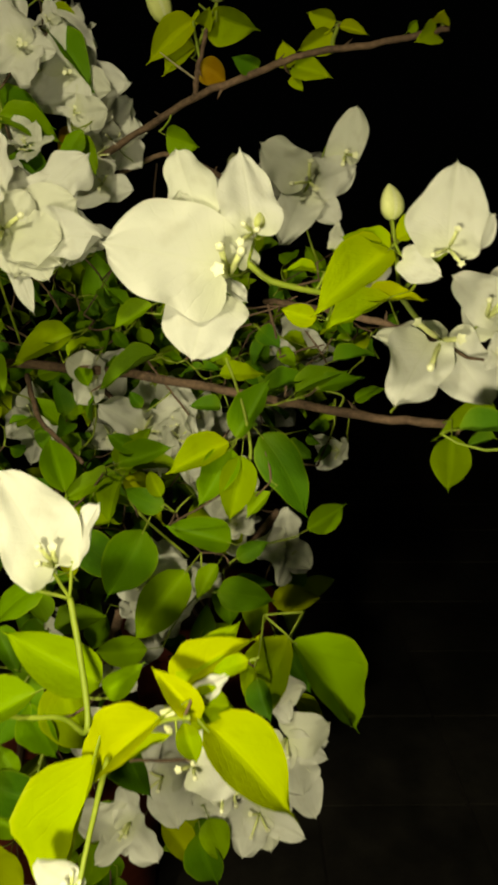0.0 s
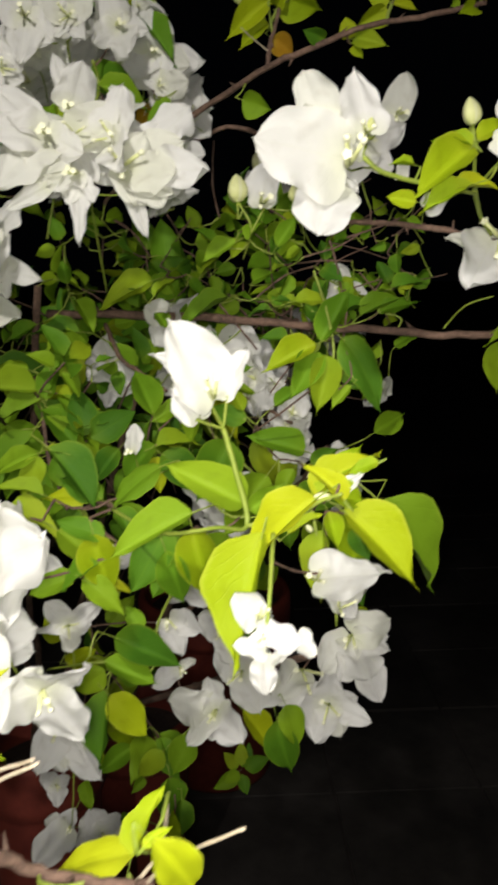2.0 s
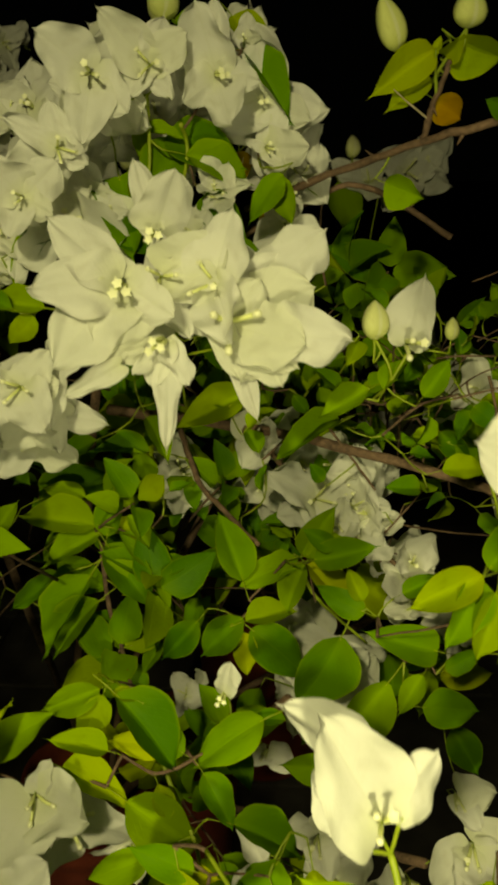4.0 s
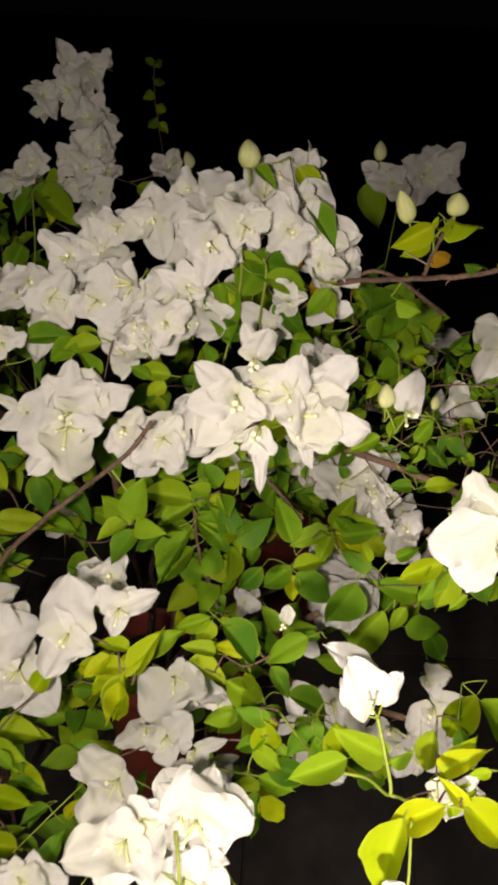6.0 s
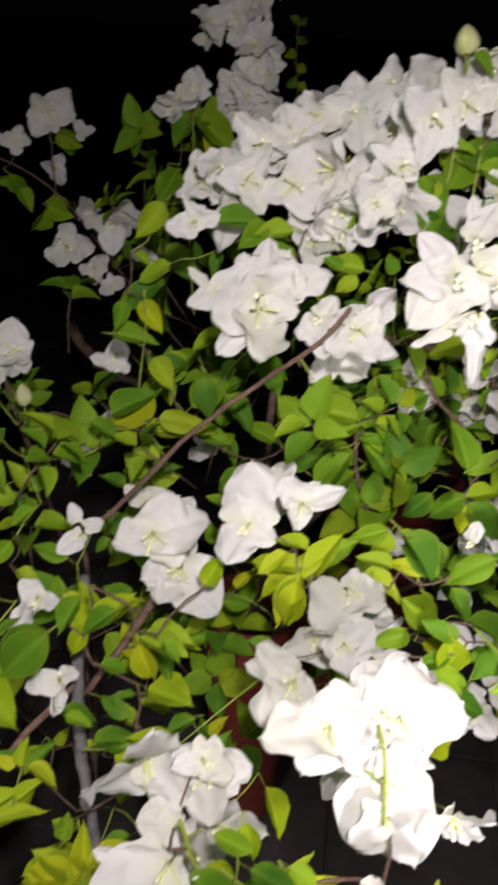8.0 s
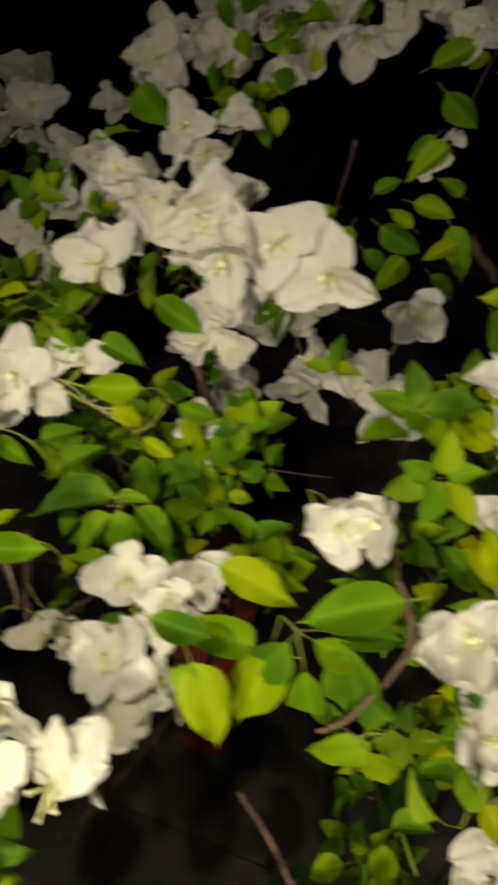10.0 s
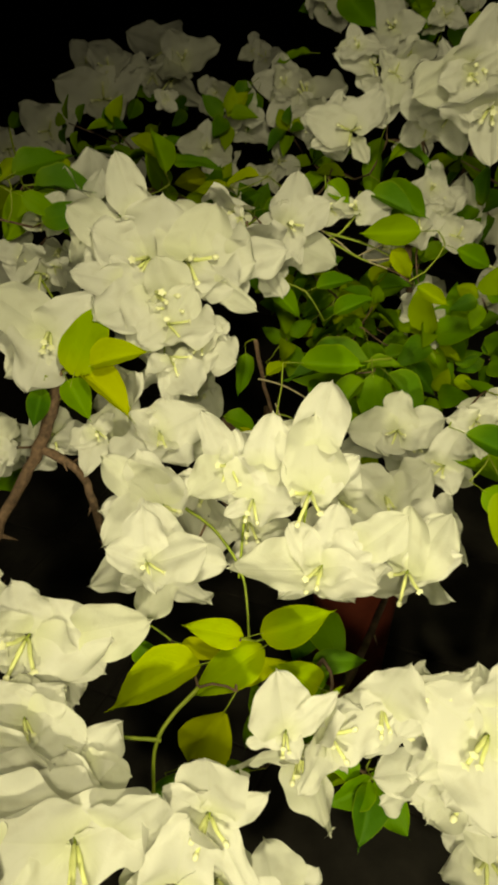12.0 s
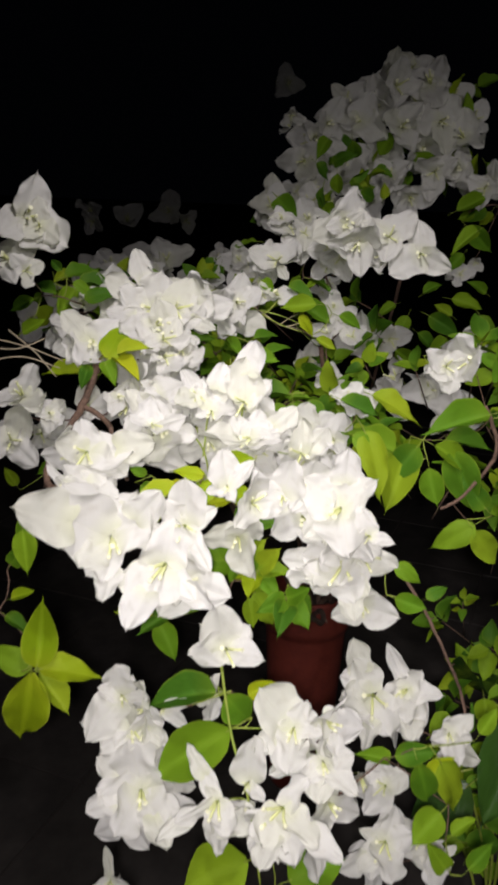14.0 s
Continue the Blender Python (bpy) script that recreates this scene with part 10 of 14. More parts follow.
bract(c, -0.3230, 0.3723, 0.8920, -4, -25, 129, 0.0284, 0.0247)
bract(c, -0.3222, 0.3717, 0.8915, -20, -23, 174, 0.0323, 0.0261)
bract(c, -0.3202, 0.3720, 0.8914, -21, 32, -138, 0.0418, 0.0426)
bract(c, -0.3246, 0.3771, 0.8868, -31, -50, 160, 0.0255, 0.0215)
c = cluster(side_bush, -0.3683, 0.4525, 0.8937, 88, -7, 19, 0.0102)
bract(c, -0.3678, 0.4541, 0.8929, 30, 39, -62, 0.0234, 0.0199)
bract(c, -0.3696, 0.4537, 0.8932, 75, -46, 42, 0.0218, 0.0163)
c = cluster(side_bush, -0.2691, 0.3396, 0.9618, 86, 15, -15, 0.0110)
bract(c, -0.2695, 0.3422, 0.9622, 57, 11, 19, 0.0389, 0.0404)
bract(c, -0.2700, 0.3396, 0.9599, -24, -7, 163, 0.0310, 0.0282)
bract(c, -0.2685, 0.3406, 0.9603, -23, 55, -135, 0.0209, 0.0196)
bract(c, -0.2703, 0.3413, 0.9614, 57, -31, 34, 0.0245, 0.0212)
bract(c, -0.2711, 0.3467, 0.9570, 62, -9, 14, 0.0205, 0.0167)
bract(c, -0.2705, 0.3455, 0.9551, -48, 4, -163, 0.0177, 0.0170)
bract(c, -0.2717, 0.3457, 0.9557, -12, -35, 122, 0.0177, 0.0148)
c = cluster(side_bush, -0.2367, 0.3597, 0.9696, 89, -6, 5, 0.0100)
bract(c, -0.2376, 0.3615, 0.9691, 58, -37, 23, 0.0209, 0.0227)
bract(c, -0.2371, 0.3603, 0.9679, -31, -31, -173, 0.0201, 0.0174)
bract(c, -0.2355, 0.3616, 0.9688, 21, 33, -62, 0.0292, 0.0182)
bract(c, -0.2372, 0.3669, 0.9648, 67, 30, -7, 0.0186, 0.0161)
c = cluster(front_bush, -0.1989, 0.3640, 0.9022, 93, 7, 19, 0.0104)
bract(c, -0.1977, 0.3646, 0.9009, 4, 47, -116, 0.0300, 0.0295)
bract(c, -0.1999, 0.3641, 0.8998, -33, -11, 154, 0.0365, 0.0405)
bract(c, -0.1988, 0.3657, 0.9015, 57, 5, -25, 0.0148, 0.0123)
bract(c, -0.1986, 0.3704, 0.8961, 18, 42, -77, 0.0136, 0.0120)
bract(c, -0.1989, 0.3695, 0.8953, -33, 3, -151, 0.0205, 0.0198)
c = cluster(front_bush, -0.1987, 0.3134, 0.8957, 90, 0, -3, 0.0082)
bract(c, -0.1979, 0.3150, 0.8950, 44, 20, -55, 0.0233, 0.0241)
bract(c, -0.1996, 0.3144, 0.8942, 3, -50, 112, 0.0161, 0.0162)
bract(c, -0.1987, 0.3138, 0.8939, -19, 14, -177, 0.0201, 0.0201)
bract(c, -0.1981, 0.3191, 0.8889, -8, 55, -112, 0.0180, 0.0155)
bract(c, -0.1996, 0.3186, 0.8889, -8, -31, 153, 0.0137, 0.0136)
c = cluster(front_bush, -0.1785, 0.3083, 0.8903, 88, 9, -16, 0.0092)
bract(c, -0.1775, 0.3097, 0.8892, 27, 47, -65, 0.0219, 0.0108)
bract(c, -0.1781, 0.3088, 0.8885, -18, 6, -157, 0.0189, 0.0161)
c = cluster(side_bush, -0.2276, 0.2833, 0.8866, 88, 10, -11, 0.0118)
bract(c, -0.2292, 0.2848, 0.8861, 40, -25, 60, 0.0324, 0.0278)
bract(c, -0.2294, 0.2844, 0.8857, 23, -28, 86, 0.0323, 0.0151)
bract(c, -0.2272, 0.2840, 0.8850, -7, 41, -134, 0.0173, 0.0186)
bract(c, -0.2287, 0.2830, 0.8847, -15, -29, 160, 0.0361, 0.0349)
bract(c, -0.2286, 0.2881, 0.8794, -16, 7, 176, 0.0135, 0.0125)
c = cluster(side_bush, -0.1821, 0.2390, 0.9244, 84, -10, 31, 0.0103)
bract(c, -0.1810, 0.2403, 0.9236, 43, 36, -54, 0.0274, 0.0295)
bract(c, -0.1825, 0.2407, 0.9238, 60, -8, 25, 0.0231, 0.0255)
bract(c, -0.1821, 0.2391, 0.9224, -21, -4, -177, 0.0216, 0.0220)
bract(c, -0.1820, 0.2452, 0.9180, 46, 15, -9, 0.0199, 0.0187)
c = cluster(side_bush, -0.1594, 0.2358, 0.9218, 90, -15, -1, 0.0083)
bract(c, -0.1581, 0.2370, 0.9209, 32, 28, -74, 0.0261, 0.0279)
bract(c, -0.1590, 0.2362, 0.9200, -13, 2, -156, 0.0172, 0.0156)
bract(c, -0.1598, 0.2373, 0.9206, 41, -35, 27, 0.0147, 0.0140)
bract(c, -0.1583, 0.2410, 0.9145, -4, 16, -101, 0.0156, 0.0139)
c = cluster(side_bush, -0.2063, 0.2042, 0.9379, 88, 11, -12, 0.0106)
bract(c, -0.2080, 0.2047, 0.9365, 8, -21, 112, 0.0329, 0.0310)
bract(c, -0.2067, 0.2059, 0.9371, 53, 0, 19, 0.0193, 0.0198)
bract(c, -0.2069, 0.2042, 0.9358, -22, -21, 168, 0.0251, 0.0276)
bract(c, -0.2056, 0.2045, 0.9358, -24, 5, -136, 0.0253, 0.0225)
bract(c, -0.2070, 0.2082, 0.9300, -28, 2, -176, 0.0219, 0.0177)
bract(c, -0.2080, 0.2094, 0.9309, 25, -30, 76, 0.0169, 0.0167)
c = cluster(side_bush, -0.1650, 0.2188, 0.9096, 81, 9, -45, 0.0066)
bract(c, -0.1642, 0.2195, 0.9082, 14, 17, -111, 0.0171, 0.0107)
bract(c, -0.1653, 0.2202, 0.9084, 46, -17, 32, 0.0123, 0.0087)
c = cluster(side_bush, -0.1992, 0.2197, 0.9360, 85, -6, 41, 0.0082)
bract(c, -0.1988, 0.2196, 0.9340, -16, 10, -159, 0.0286, 0.0198)
bract(c, -0.1997, 0.2213, 0.9350, 53, -15, 21, 0.0154, 0.0134)
bract(c, -0.1986, 0.2209, 0.9346, 15, 29, -81, 0.0152, 0.0108)
bract(c, -0.1993, 0.2255, 0.9292, 49, 38, -11, 0.0133, 0.0132)
c = cluster(side_bush, -0.2704, 0.2034, 0.9001, 79, -12, 42, 0.0073)
bract(c, -0.2715, 0.2039, 0.8985, 12, -43, 117, 0.0170, 0.0139)
bract(c, -0.2710, 0.2048, 0.8989, 49, 9, 41, 0.0123, 0.0099)
bract(c, -0.2699, 0.2041, 0.8983, -4, 39, -111, 0.0192, 0.0194)
c = cluster(side_bush, -0.2672, 0.2093, 0.8828, 89, 3, -26, 0.0098)
bract(c, -0.2683, 0.2110, 0.8819, 40, -49, 47, 0.0237, 0.0207)
bract(c, -0.2661, 0.2109, 0.8818, 25, 41, -66, 0.0236, 0.0222)
bract(c, -0.2671, 0.2097, 0.8807, -36, 19, 174, 0.0253, 0.0260)
bract(c, -0.2672, 0.2112, 0.8822, 63, 12, 12, 0.0188, 0.0137)
bract(c, -0.2663, 0.2153, 0.8763, -14, 42, -126, 0.0186, 0.0161)
bract(c, -0.2681, 0.2151, 0.8761, -37, -51, 157, 0.0200, 0.0190)
c = cluster(side_bush, -0.2764, 0.1747, 0.8842, 82, -12, 35, 0.0076)
bract(c, -0.2775, 0.1757, 0.8830, 18, -35, 97, 0.0219, 0.0220)
bract(c, -0.2766, 0.1755, 0.8824, -26, -10, 176, 0.0132, 0.0113)
bract(c, -0.2773, 0.1762, 0.8833, 51, -40, 41, 0.0203, 0.0121)
bract(c, -0.2774, 0.1806, 0.8776, -2, -30, 105, 0.0124, 0.0106)
c = cluster(side_bush, -0.2745, 0.1440, 0.8970, 91, 11, 4, 0.0117)
bract(c, -0.2760, 0.1438, 0.8954, -2, -24, 137, 0.0404, 0.0396)
bract(c, -0.2763, 0.1450, 0.8957, 16, -61, 84, 0.0347, 0.0146)
bract(c, -0.2741, 0.1447, 0.8952, -21, 31, -154, 0.0150, 0.0141)
bract(c, -0.2751, 0.1493, 0.8897, -32, -1, 146, 0.0137, 0.0116)
c = cluster(side_bush, -0.2741, 0.1205, 0.8908, 87, -12, 14, 0.0084)
bract(c, -0.2756, 0.1202, 0.8892, 3, -37, 135, 0.0392, 0.0358)
bract(c, -0.2742, 0.1208, 0.8886, -31, 1, 176, 0.0200, 0.0198)
bract(c, -0.2735, 0.1215, 0.8891, -3, 35, -108, 0.0129, 0.0110)
bract(c, -0.2750, 0.1216, 0.8896, 28, -20, 90, 0.0173, 0.0148)
bract(c, -0.2740, 0.1255, 0.8835, -10, 14, -149, 0.0101, 0.0089)
bract(c, -0.2749, 0.1253, 0.8832, -34, -37, 165, 0.0161, 0.0141)
bract(c, -0.2751, 0.1256, 0.8837, 5, -27, 115, 0.0146, 0.0142)
c = cluster(side_bush, -0.2711, 0.1127, 0.8726, 90, 0, 21, 0.0060)
bract(c, -0.2707, 0.1130, 0.8705, -25, 14, -163, 0.0199, 0.0145)
c = cluster(side_bush, -0.2114, 0.0958, 0.9147, 86, 5, -36, 0.0082)
bract(c, -0.2126, 0.0964, 0.9131, -2, -49, 113, 0.0315, 0.0202)
bract(c, -0.2113, 0.0975, 0.9138, 51, 1, 18, 0.0170, 0.0149)
bract(c, -0.2114, 0.0961, 0.9128, -17, 5, 161, 0.0183, 0.0194)
bract(c, -0.2101, 0.0971, 0.9136, 37, 42, -54, 0.0217, 0.0202)
bract(c, -0.2097, 0.1015, 0.9083, 52, 2, -43, 0.0146, 0.0136)
bract(c, -0.2093, 0.1008, 0.9075, -3, 42, -117, 0.0131, 0.0120)
bract(c, -0.2108, 0.1006, 0.9072, -25, -26, 140, 0.0159, 0.0153)
bract(c, -0.2109, 0.1012, 0.9076, 1, -49, 82, 0.0133, 0.0131)
c = cluster(side_bush, -0.1779, 0.2318, 0.9289, 87, -12, 12, 0.0091)
bract(c, -0.1782, 0.2337, 0.9283, 48, -34, 28, 0.0199, 0.0181)
bract(c, -0.1777, 0.2325, 0.9270, -41, 12, 159, 0.0206, 0.0207)
c = cluster(side_bush, -0.1712, 0.1881, 0.8970, 90, 2, -7, 0.0082)
bract(c, -0.1717, 0.1889, 0.8952, -25, -33, 134, 0.0224, 0.0166)
bract(c, -0.1715, 0.1896, 0.8959, 40, -60, 40, 0.0143, 0.0120)
c = cluster(side_bush, -0.1739, 0.1473, 0.9001, 90, -1, -5, 0.0066)
bract(c, -0.1740, 0.1486, 0.8986, -12, -63, 95, 0.0108, 0.0087)
bract(c, -0.1737, 0.1479, 0.8981, -37, -4, 159, 0.0185, 0.0184)
c = cluster(side_bush, -0.2829, 0.2232, 0.8760, 90, -2, 3, 0.0060)
bract(c, -0.2843, 0.2241, 0.8747, 7, -62, 108, 0.0286, 0.0156)
c = cluster(front_bush, -0.0655, 0.4575, 0.7867, 86, 14, -15, 0.0113)
bract(c, -0.0637, 0.4592, 0.7866, 85, 70, -9, 0.0354, 0.0361)
bract(c, -0.0651, 0.4586, 0.7850, -56, 19, 177, 0.0236, 0.0223)
bract(c, -0.0663, 0.4591, 0.7866, 62, -51, 45, 0.0222, 0.0205)
bract(c, -0.0641, 0.4654, 0.7828, -40, 55, -142, 0.0190, 0.0170)
c = cluster(front_bush, -0.1061, 0.4613, 0.7956, 91, 6, 11, 0.0118)
bract(c, -0.1050, 0.4625, 0.7947, -12, 46, -128, 0.0251, 0.0202)
bract(c, -0.1056, 0.4623, 0.7939, -45, 12, -159, 0.0271, 0.0222)
c = cluster(front_bush, -0.0530, 0.4539, 0.7557, 81, 13, -37, 0.0110)
bract(c, -0.0518, 0.4559, 0.7557, 47, 32, -50, 0.0253, 0.0250)
bract(c, -0.0538, 0.4560, 0.7556, 51, -37, 37, 0.0242, 0.0244)
bract(c, -0.0523, 0.4545, 0.7540, -35, 22, -168, 0.0302, 0.0303)
bract(c, -0.0524, 0.4622, 0.7530, 78, -2, -24, 0.0197, 0.0186)
bract(c, -0.0513, 0.4614, 0.7515, -26, 58, -141, 0.0225, 0.0209)
c = cluster(front_bush, -0.0723, 0.4343, 0.7373, 92, -6, -18, 0.0112)
bract(c, -0.0738, 0.4356, 0.7371, 49, -58, 62, 0.0359, 0.0258)
bract(c, -0.0714, 0.4353, 0.7355, -55, 45, -180, 0.0268, 0.0261)
bract(c, -0.0732, 0.4354, 0.7354, -47, -32, 153, 0.0286, 0.0177)
bract(c, -0.0724, 0.4363, 0.7374, 75, -6, 19, 0.0216, 0.0189)
bract(c, -0.0727, 0.4424, 0.7337, 72, -45, 9, 0.0164, 0.0133)
bract(c, -0.0722, 0.4417, 0.7320, -64, -16, -166, 0.0199, 0.0197)
bract(c, -0.0734, 0.4419, 0.7328, -17, -57, 118, 0.0244, 0.0199)
c = cluster(front_bush, -0.0980, 0.4566, 0.7593, 92, 7, 18, 0.0079)
bract(c, -0.0989, 0.4579, 0.7580, -42, -55, 158, 0.0223, 0.0161)
bract(c, -0.0974, 0.4584, 0.7588, 50, 55, -46, 0.0127, 0.0077)
c = cluster(front_bush, -0.0083, 0.4590, 0.7529, 87, -14, 13, 0.0154)
bract(c, -0.0099, 0.4597, 0.7513, -23, -17, 133, 0.0291, 0.0298)
bract(c, -0.0250, 0.4531, 0.7435, -21, -43, 131, 0.0248, 0.0214)
bract(c, -0.0156, 0.4575, 0.7448, -39, 4, 165, 0.0214, 0.0224)
bract(c, -0.0084, 0.4601, 0.7509, -59, -15, 174, 0.0255, 0.0179)
c = cluster(front_bush, 0.0107, 0.4541, 0.7268, 88, 9, -11, 0.0121)
bract(c, 0.0093, 0.4560, 0.7261, 14, -65, 73, 0.0338, 0.0343)
bract(c, 0.0104, 0.4551, 0.7249, -48, -9, 149, 0.0269, 0.0246)
bract(c, 0.0124, 0.4550, 0.7257, -20, 64, -140, 0.0313, 0.0189)
bract(c, 0.0111, 0.4562, 0.7272, 74, 8, 8, 0.0251, 0.0230)
bract(c, 0.0133, 0.4618, 0.7231, 48, 66, -54, 0.0205, 0.0168)
bract(c, 0.0125, 0.4611, 0.7217, -54, 27, 174, 0.0232, 0.0227)
c = cluster(front_bush, 0.0284, 0.4634, 0.7768, 91, -2, -18, 0.0139)
bract(c, 0.0301, 0.4649, 0.7768, 51, 50, -57, 0.0294, 0.0290)
bract(c, 0.0295, 0.4636, 0.7742, -46, -3, -162, 0.0324, 0.0330)
bract(c, 0.0350, 0.4529, 0.7579, -50, 27, -173, 0.0277, 0.0238)
bract(c, 0.0297, 0.4605, 0.7650, -51, -36, -179, 0.0238, 0.0247)
bract(c, 0.0301, 0.4646, 0.7757, -32, 65, -144, 0.0275, 0.0191)
bract(c, 0.0277, 0.4646, 0.7749, -46, -23, 140, 0.0328, 0.0279)
bract(c, 0.0316, 0.4710, 0.7734, 21, 77, -89, 0.0251, 0.0202)
bract(c, 0.0308, 0.4706, 0.7724, -41, 22, -161, 0.0228, 0.0226)
c = cluster(front_bush, 0.0184, 0.4763, 0.8040, 90, 15, -1, 0.0102)
bract(c, 0.0198, 0.4778, 0.8037, 31, 53, -86, 0.0224, 0.0220)
bract(c, 0.0194, 0.4774, 0.8027, -40, 33, -167, 0.0231, 0.0164)
c = cluster(front_bush, -0.1701, 0.4278, 0.8079, 85, -15, 19, 0.0093)
bract(c, -0.1710, 0.4294, 0.8081, 88, -35, 24, 0.0232, 0.0165)
bract(c, -0.1692, 0.4297, 0.8078, 90, 59, 4, 0.0267, 0.0158)
bract(c, -0.1702, 0.4290, 0.8064, -47, 1, -166, 0.0182, 0.0148)
bract(c, -0.1714, 0.4293, 0.8071, -15, -80, 122, 0.0214, 0.0080)
bract(c, -0.1705, 0.4361, 0.8045, -2, 58, -85, 0.0144, 0.0144)
c = cluster(front_bush, -0.1754, 0.4107, 0.7492, 91, -11, -5, 0.0136)
bract(c, -0.1763, 0.4113, 0.7470, -47, -17, 169, 0.0351, 0.0253)
bract(c, -0.1745, 0.4112, 0.7467, -52, 28, -167, 0.0307, 0.0221)
bract(c, -0.1636, 0.4039, 0.7327, -64, 44, 174, 0.0262, 0.0215)
bract(c, -0.1703, 0.4102, 0.7386, -63, -9, -176, 0.0226, 0.0166)
bract(c, -0.1745, 0.4127, 0.7484, 12, 48, -68, 0.0251, 0.0103)
bract(c, -0.1767, 0.4124, 0.7484, 14, -48, 83, 0.0194, 0.0097)
bract(c, -0.1750, 0.4117, 0.7476, -33, 22, -149, 0.0238, 0.0162)
bract(c, -0.1766, 0.4175, 0.7434, -56, 3, -178, 0.0324, 0.0262)
c = cluster(front_bush, -0.1741, 0.4090, 0.6684, 89, 10, -4, 0.0060)
bract(c, -0.1754, 0.4093, 0.6669, -31, -59, 170, 0.0333, 0.0242)
c = cluster(front_bush, -0.0950, 0.5248, 0.7931, 92, -6, -21, 0.0089)
bract(c, -0.0957, 0.5262, 0.7920, -53, -51, 169, 0.0171, 0.0144)
bract(c, -0.0942, 0.5262, 0.7918, -46, 45, -149, 0.0224, 0.0185)
c = cluster(front_bush, -0.1817, 0.4768, 1.2001, 91, 10, 5, 0.0117)
bract(c, -0.1831, 0.4781, 1.2010, 109, -56, 11, 0.0269, 0.0246)
bract(c, -0.1814, 0.4787, 1.1994, -91, 44, 175, 0.0219, 0.0206)
bract(c, -0.1822, 0.4783, 1.1989, -72, -8, -169, 0.0289, 0.0216)
c = cluster(front_bush, -0.1584, 0.5005, 1.2062, 90, 4, -7, 0.0096)
bract(c, -0.1597, 0.5019, 1.2074, 109, -46, 3, 0.0306, 0.0210)
bract(c, -0.1583, 0.5023, 1.2073, 107, 11, 27, 0.0204, 0.0168)
bract(c, -0.1577, 0.5022, 1.2070, 102, 56, -4, 0.0225, 0.0193)
bract(c, -0.1591, 0.5022, 1.2056, -64, -29, 168, 0.0178, 0.0125)
bract(c, -0.1581, 0.5022, 1.2056, -74, 34, -178, 0.0172, 0.0121)
bract(c, -0.1589, 0.5090, 1.2079, 113, 34, 6, 0.0192, 0.0188)
c = cluster(front_bush, -0.1278, 0.5087, 1.2031, 92, 4, 24, 0.0107)
bract(c, -0.1283, 0.5104, 1.2048, 105, -12, -13, 0.0304, 0.0233)
bract(c, -0.1269, 0.5106, 1.2032, -146, 78, 118, 0.0201, 0.0171)
bract(c, -0.1275, 0.5103, 1.2021, -76, 23, 169, 0.0251, 0.0234)
bract(c, -0.1287, 0.5104, 1.2026, -96, -52, -150, 0.0210, 0.0174)
bract(c, -0.1279, 0.5106, 1.2049, 96, 2, -16, 0.0306, 0.0130)
bract(c, -0.1292, 0.5175, 1.2043, 105, -69, -2, 0.0160, 0.0136)
c = cluster(front_bush, -0.1150, 0.5324, 1.2214, 90, -3, 3, 0.0049)
bract(c, -0.1146, 0.5342, 1.2217, 161, 59, 51, 0.0093, 0.0081)
bract(c, -0.1149, 0.5341, 1.2222, 116, 14, -5, 0.0125, 0.0089)
c = cluster(front_bush, -0.1033, 0.5362, 1.1707, 92, 5, 21, 0.0074)
bract(c, -0.1028, 0.5379, 1.1718, 96, 27, -13, 0.0235, 0.0170)
bract(c, -0.1022, 0.5376, 1.1707, 179, 80, 63, 0.0240, 0.0209)
bract(c, -0.1038, 0.5381, 1.1709, 53, -70, 44, 0.0112, 0.0064)
bract(c, -0.1028, 0.5379, 1.1702, -74, 41, -179, 0.0149, 0.0108)
bract(c, -0.1032, 0.5449, 1.1713, 112, 12, -16, 0.0098, 0.0092)
bract(c, -0.1025, 0.5448, 1.1706, -41, 63, -153, 0.0146, 0.0126)
c = cluster(front_bush, -0.1980, 0.4748, 1.1688, 99, 11, 37, 0.0085)
bract(c, -0.1996, 0.4765, 1.1694, 82, -59, 23, 0.0251, 0.0115)
bract(c, -0.1979, 0.4768, 1.1684, -116, 56, 154, 0.0139, 0.0126)
bract(c, -0.1986, 0.4766, 1.1697, 100, -6, -4, 0.0191, 0.0141)
bract(c, -0.1977, 0.4766, 1.1691, 75, 65, -26, 0.0172, 0.0127)
c = cluster(front_bush, -0.2117, 0.4605, 1.1475, 90, -7, -3, 0.0077)
bract(c, -0.2130, 0.4621, 1.1483, 94, -43, 17, 0.0220, 0.0217)
bract(c, -0.2114, 0.4624, 1.1482, 92, 49, 4, 0.0216, 0.0205)
bract(c, -0.2116, 0.4623, 1.1471, -83, 60, -179, 0.0148, 0.0136)
bract(c, -0.2125, 0.4621, 1.1466, -74, -17, 176, 0.0184, 0.0163)
bract(c, -0.2134, 0.4692, 1.1472, 42, 81, -43, 0.0130, 0.0121)
bract(c, -0.2139, 0.4691, 1.1464, -81, 21, -153, 0.0132, 0.0126)
c = cluster(front_bush, -0.1482, 0.4271, 1.1359, 90, -7, 0, 0.0122)
bract(c, -0.1479, 0.4289, 1.1369, 107, 17, 21, 0.0257, 0.0235)
bract(c, -0.1488, 0.4287, 1.1371, 100, -15, 10, 0.0286, 0.0120)
c = cluster(front_bush, -0.1448, 0.4156, 1.1195, 90, -1, 2, 0.0103)
bract(c, -0.1438, 0.4176, 1.1200, 82, 61, -5, 0.0285, 0.0253)
bract(c, -0.1439, 0.4175, 1.1192, -11, 61, -104, 0.0231, 0.0168)
bract(c, -0.1446, 0.4179, 1.1180, -95, 25, -156, 0.0270, 0.0154)
bract(c, -0.1448, 0.4242, 1.1186, 145, 70, 46, 0.0202, 0.0183)
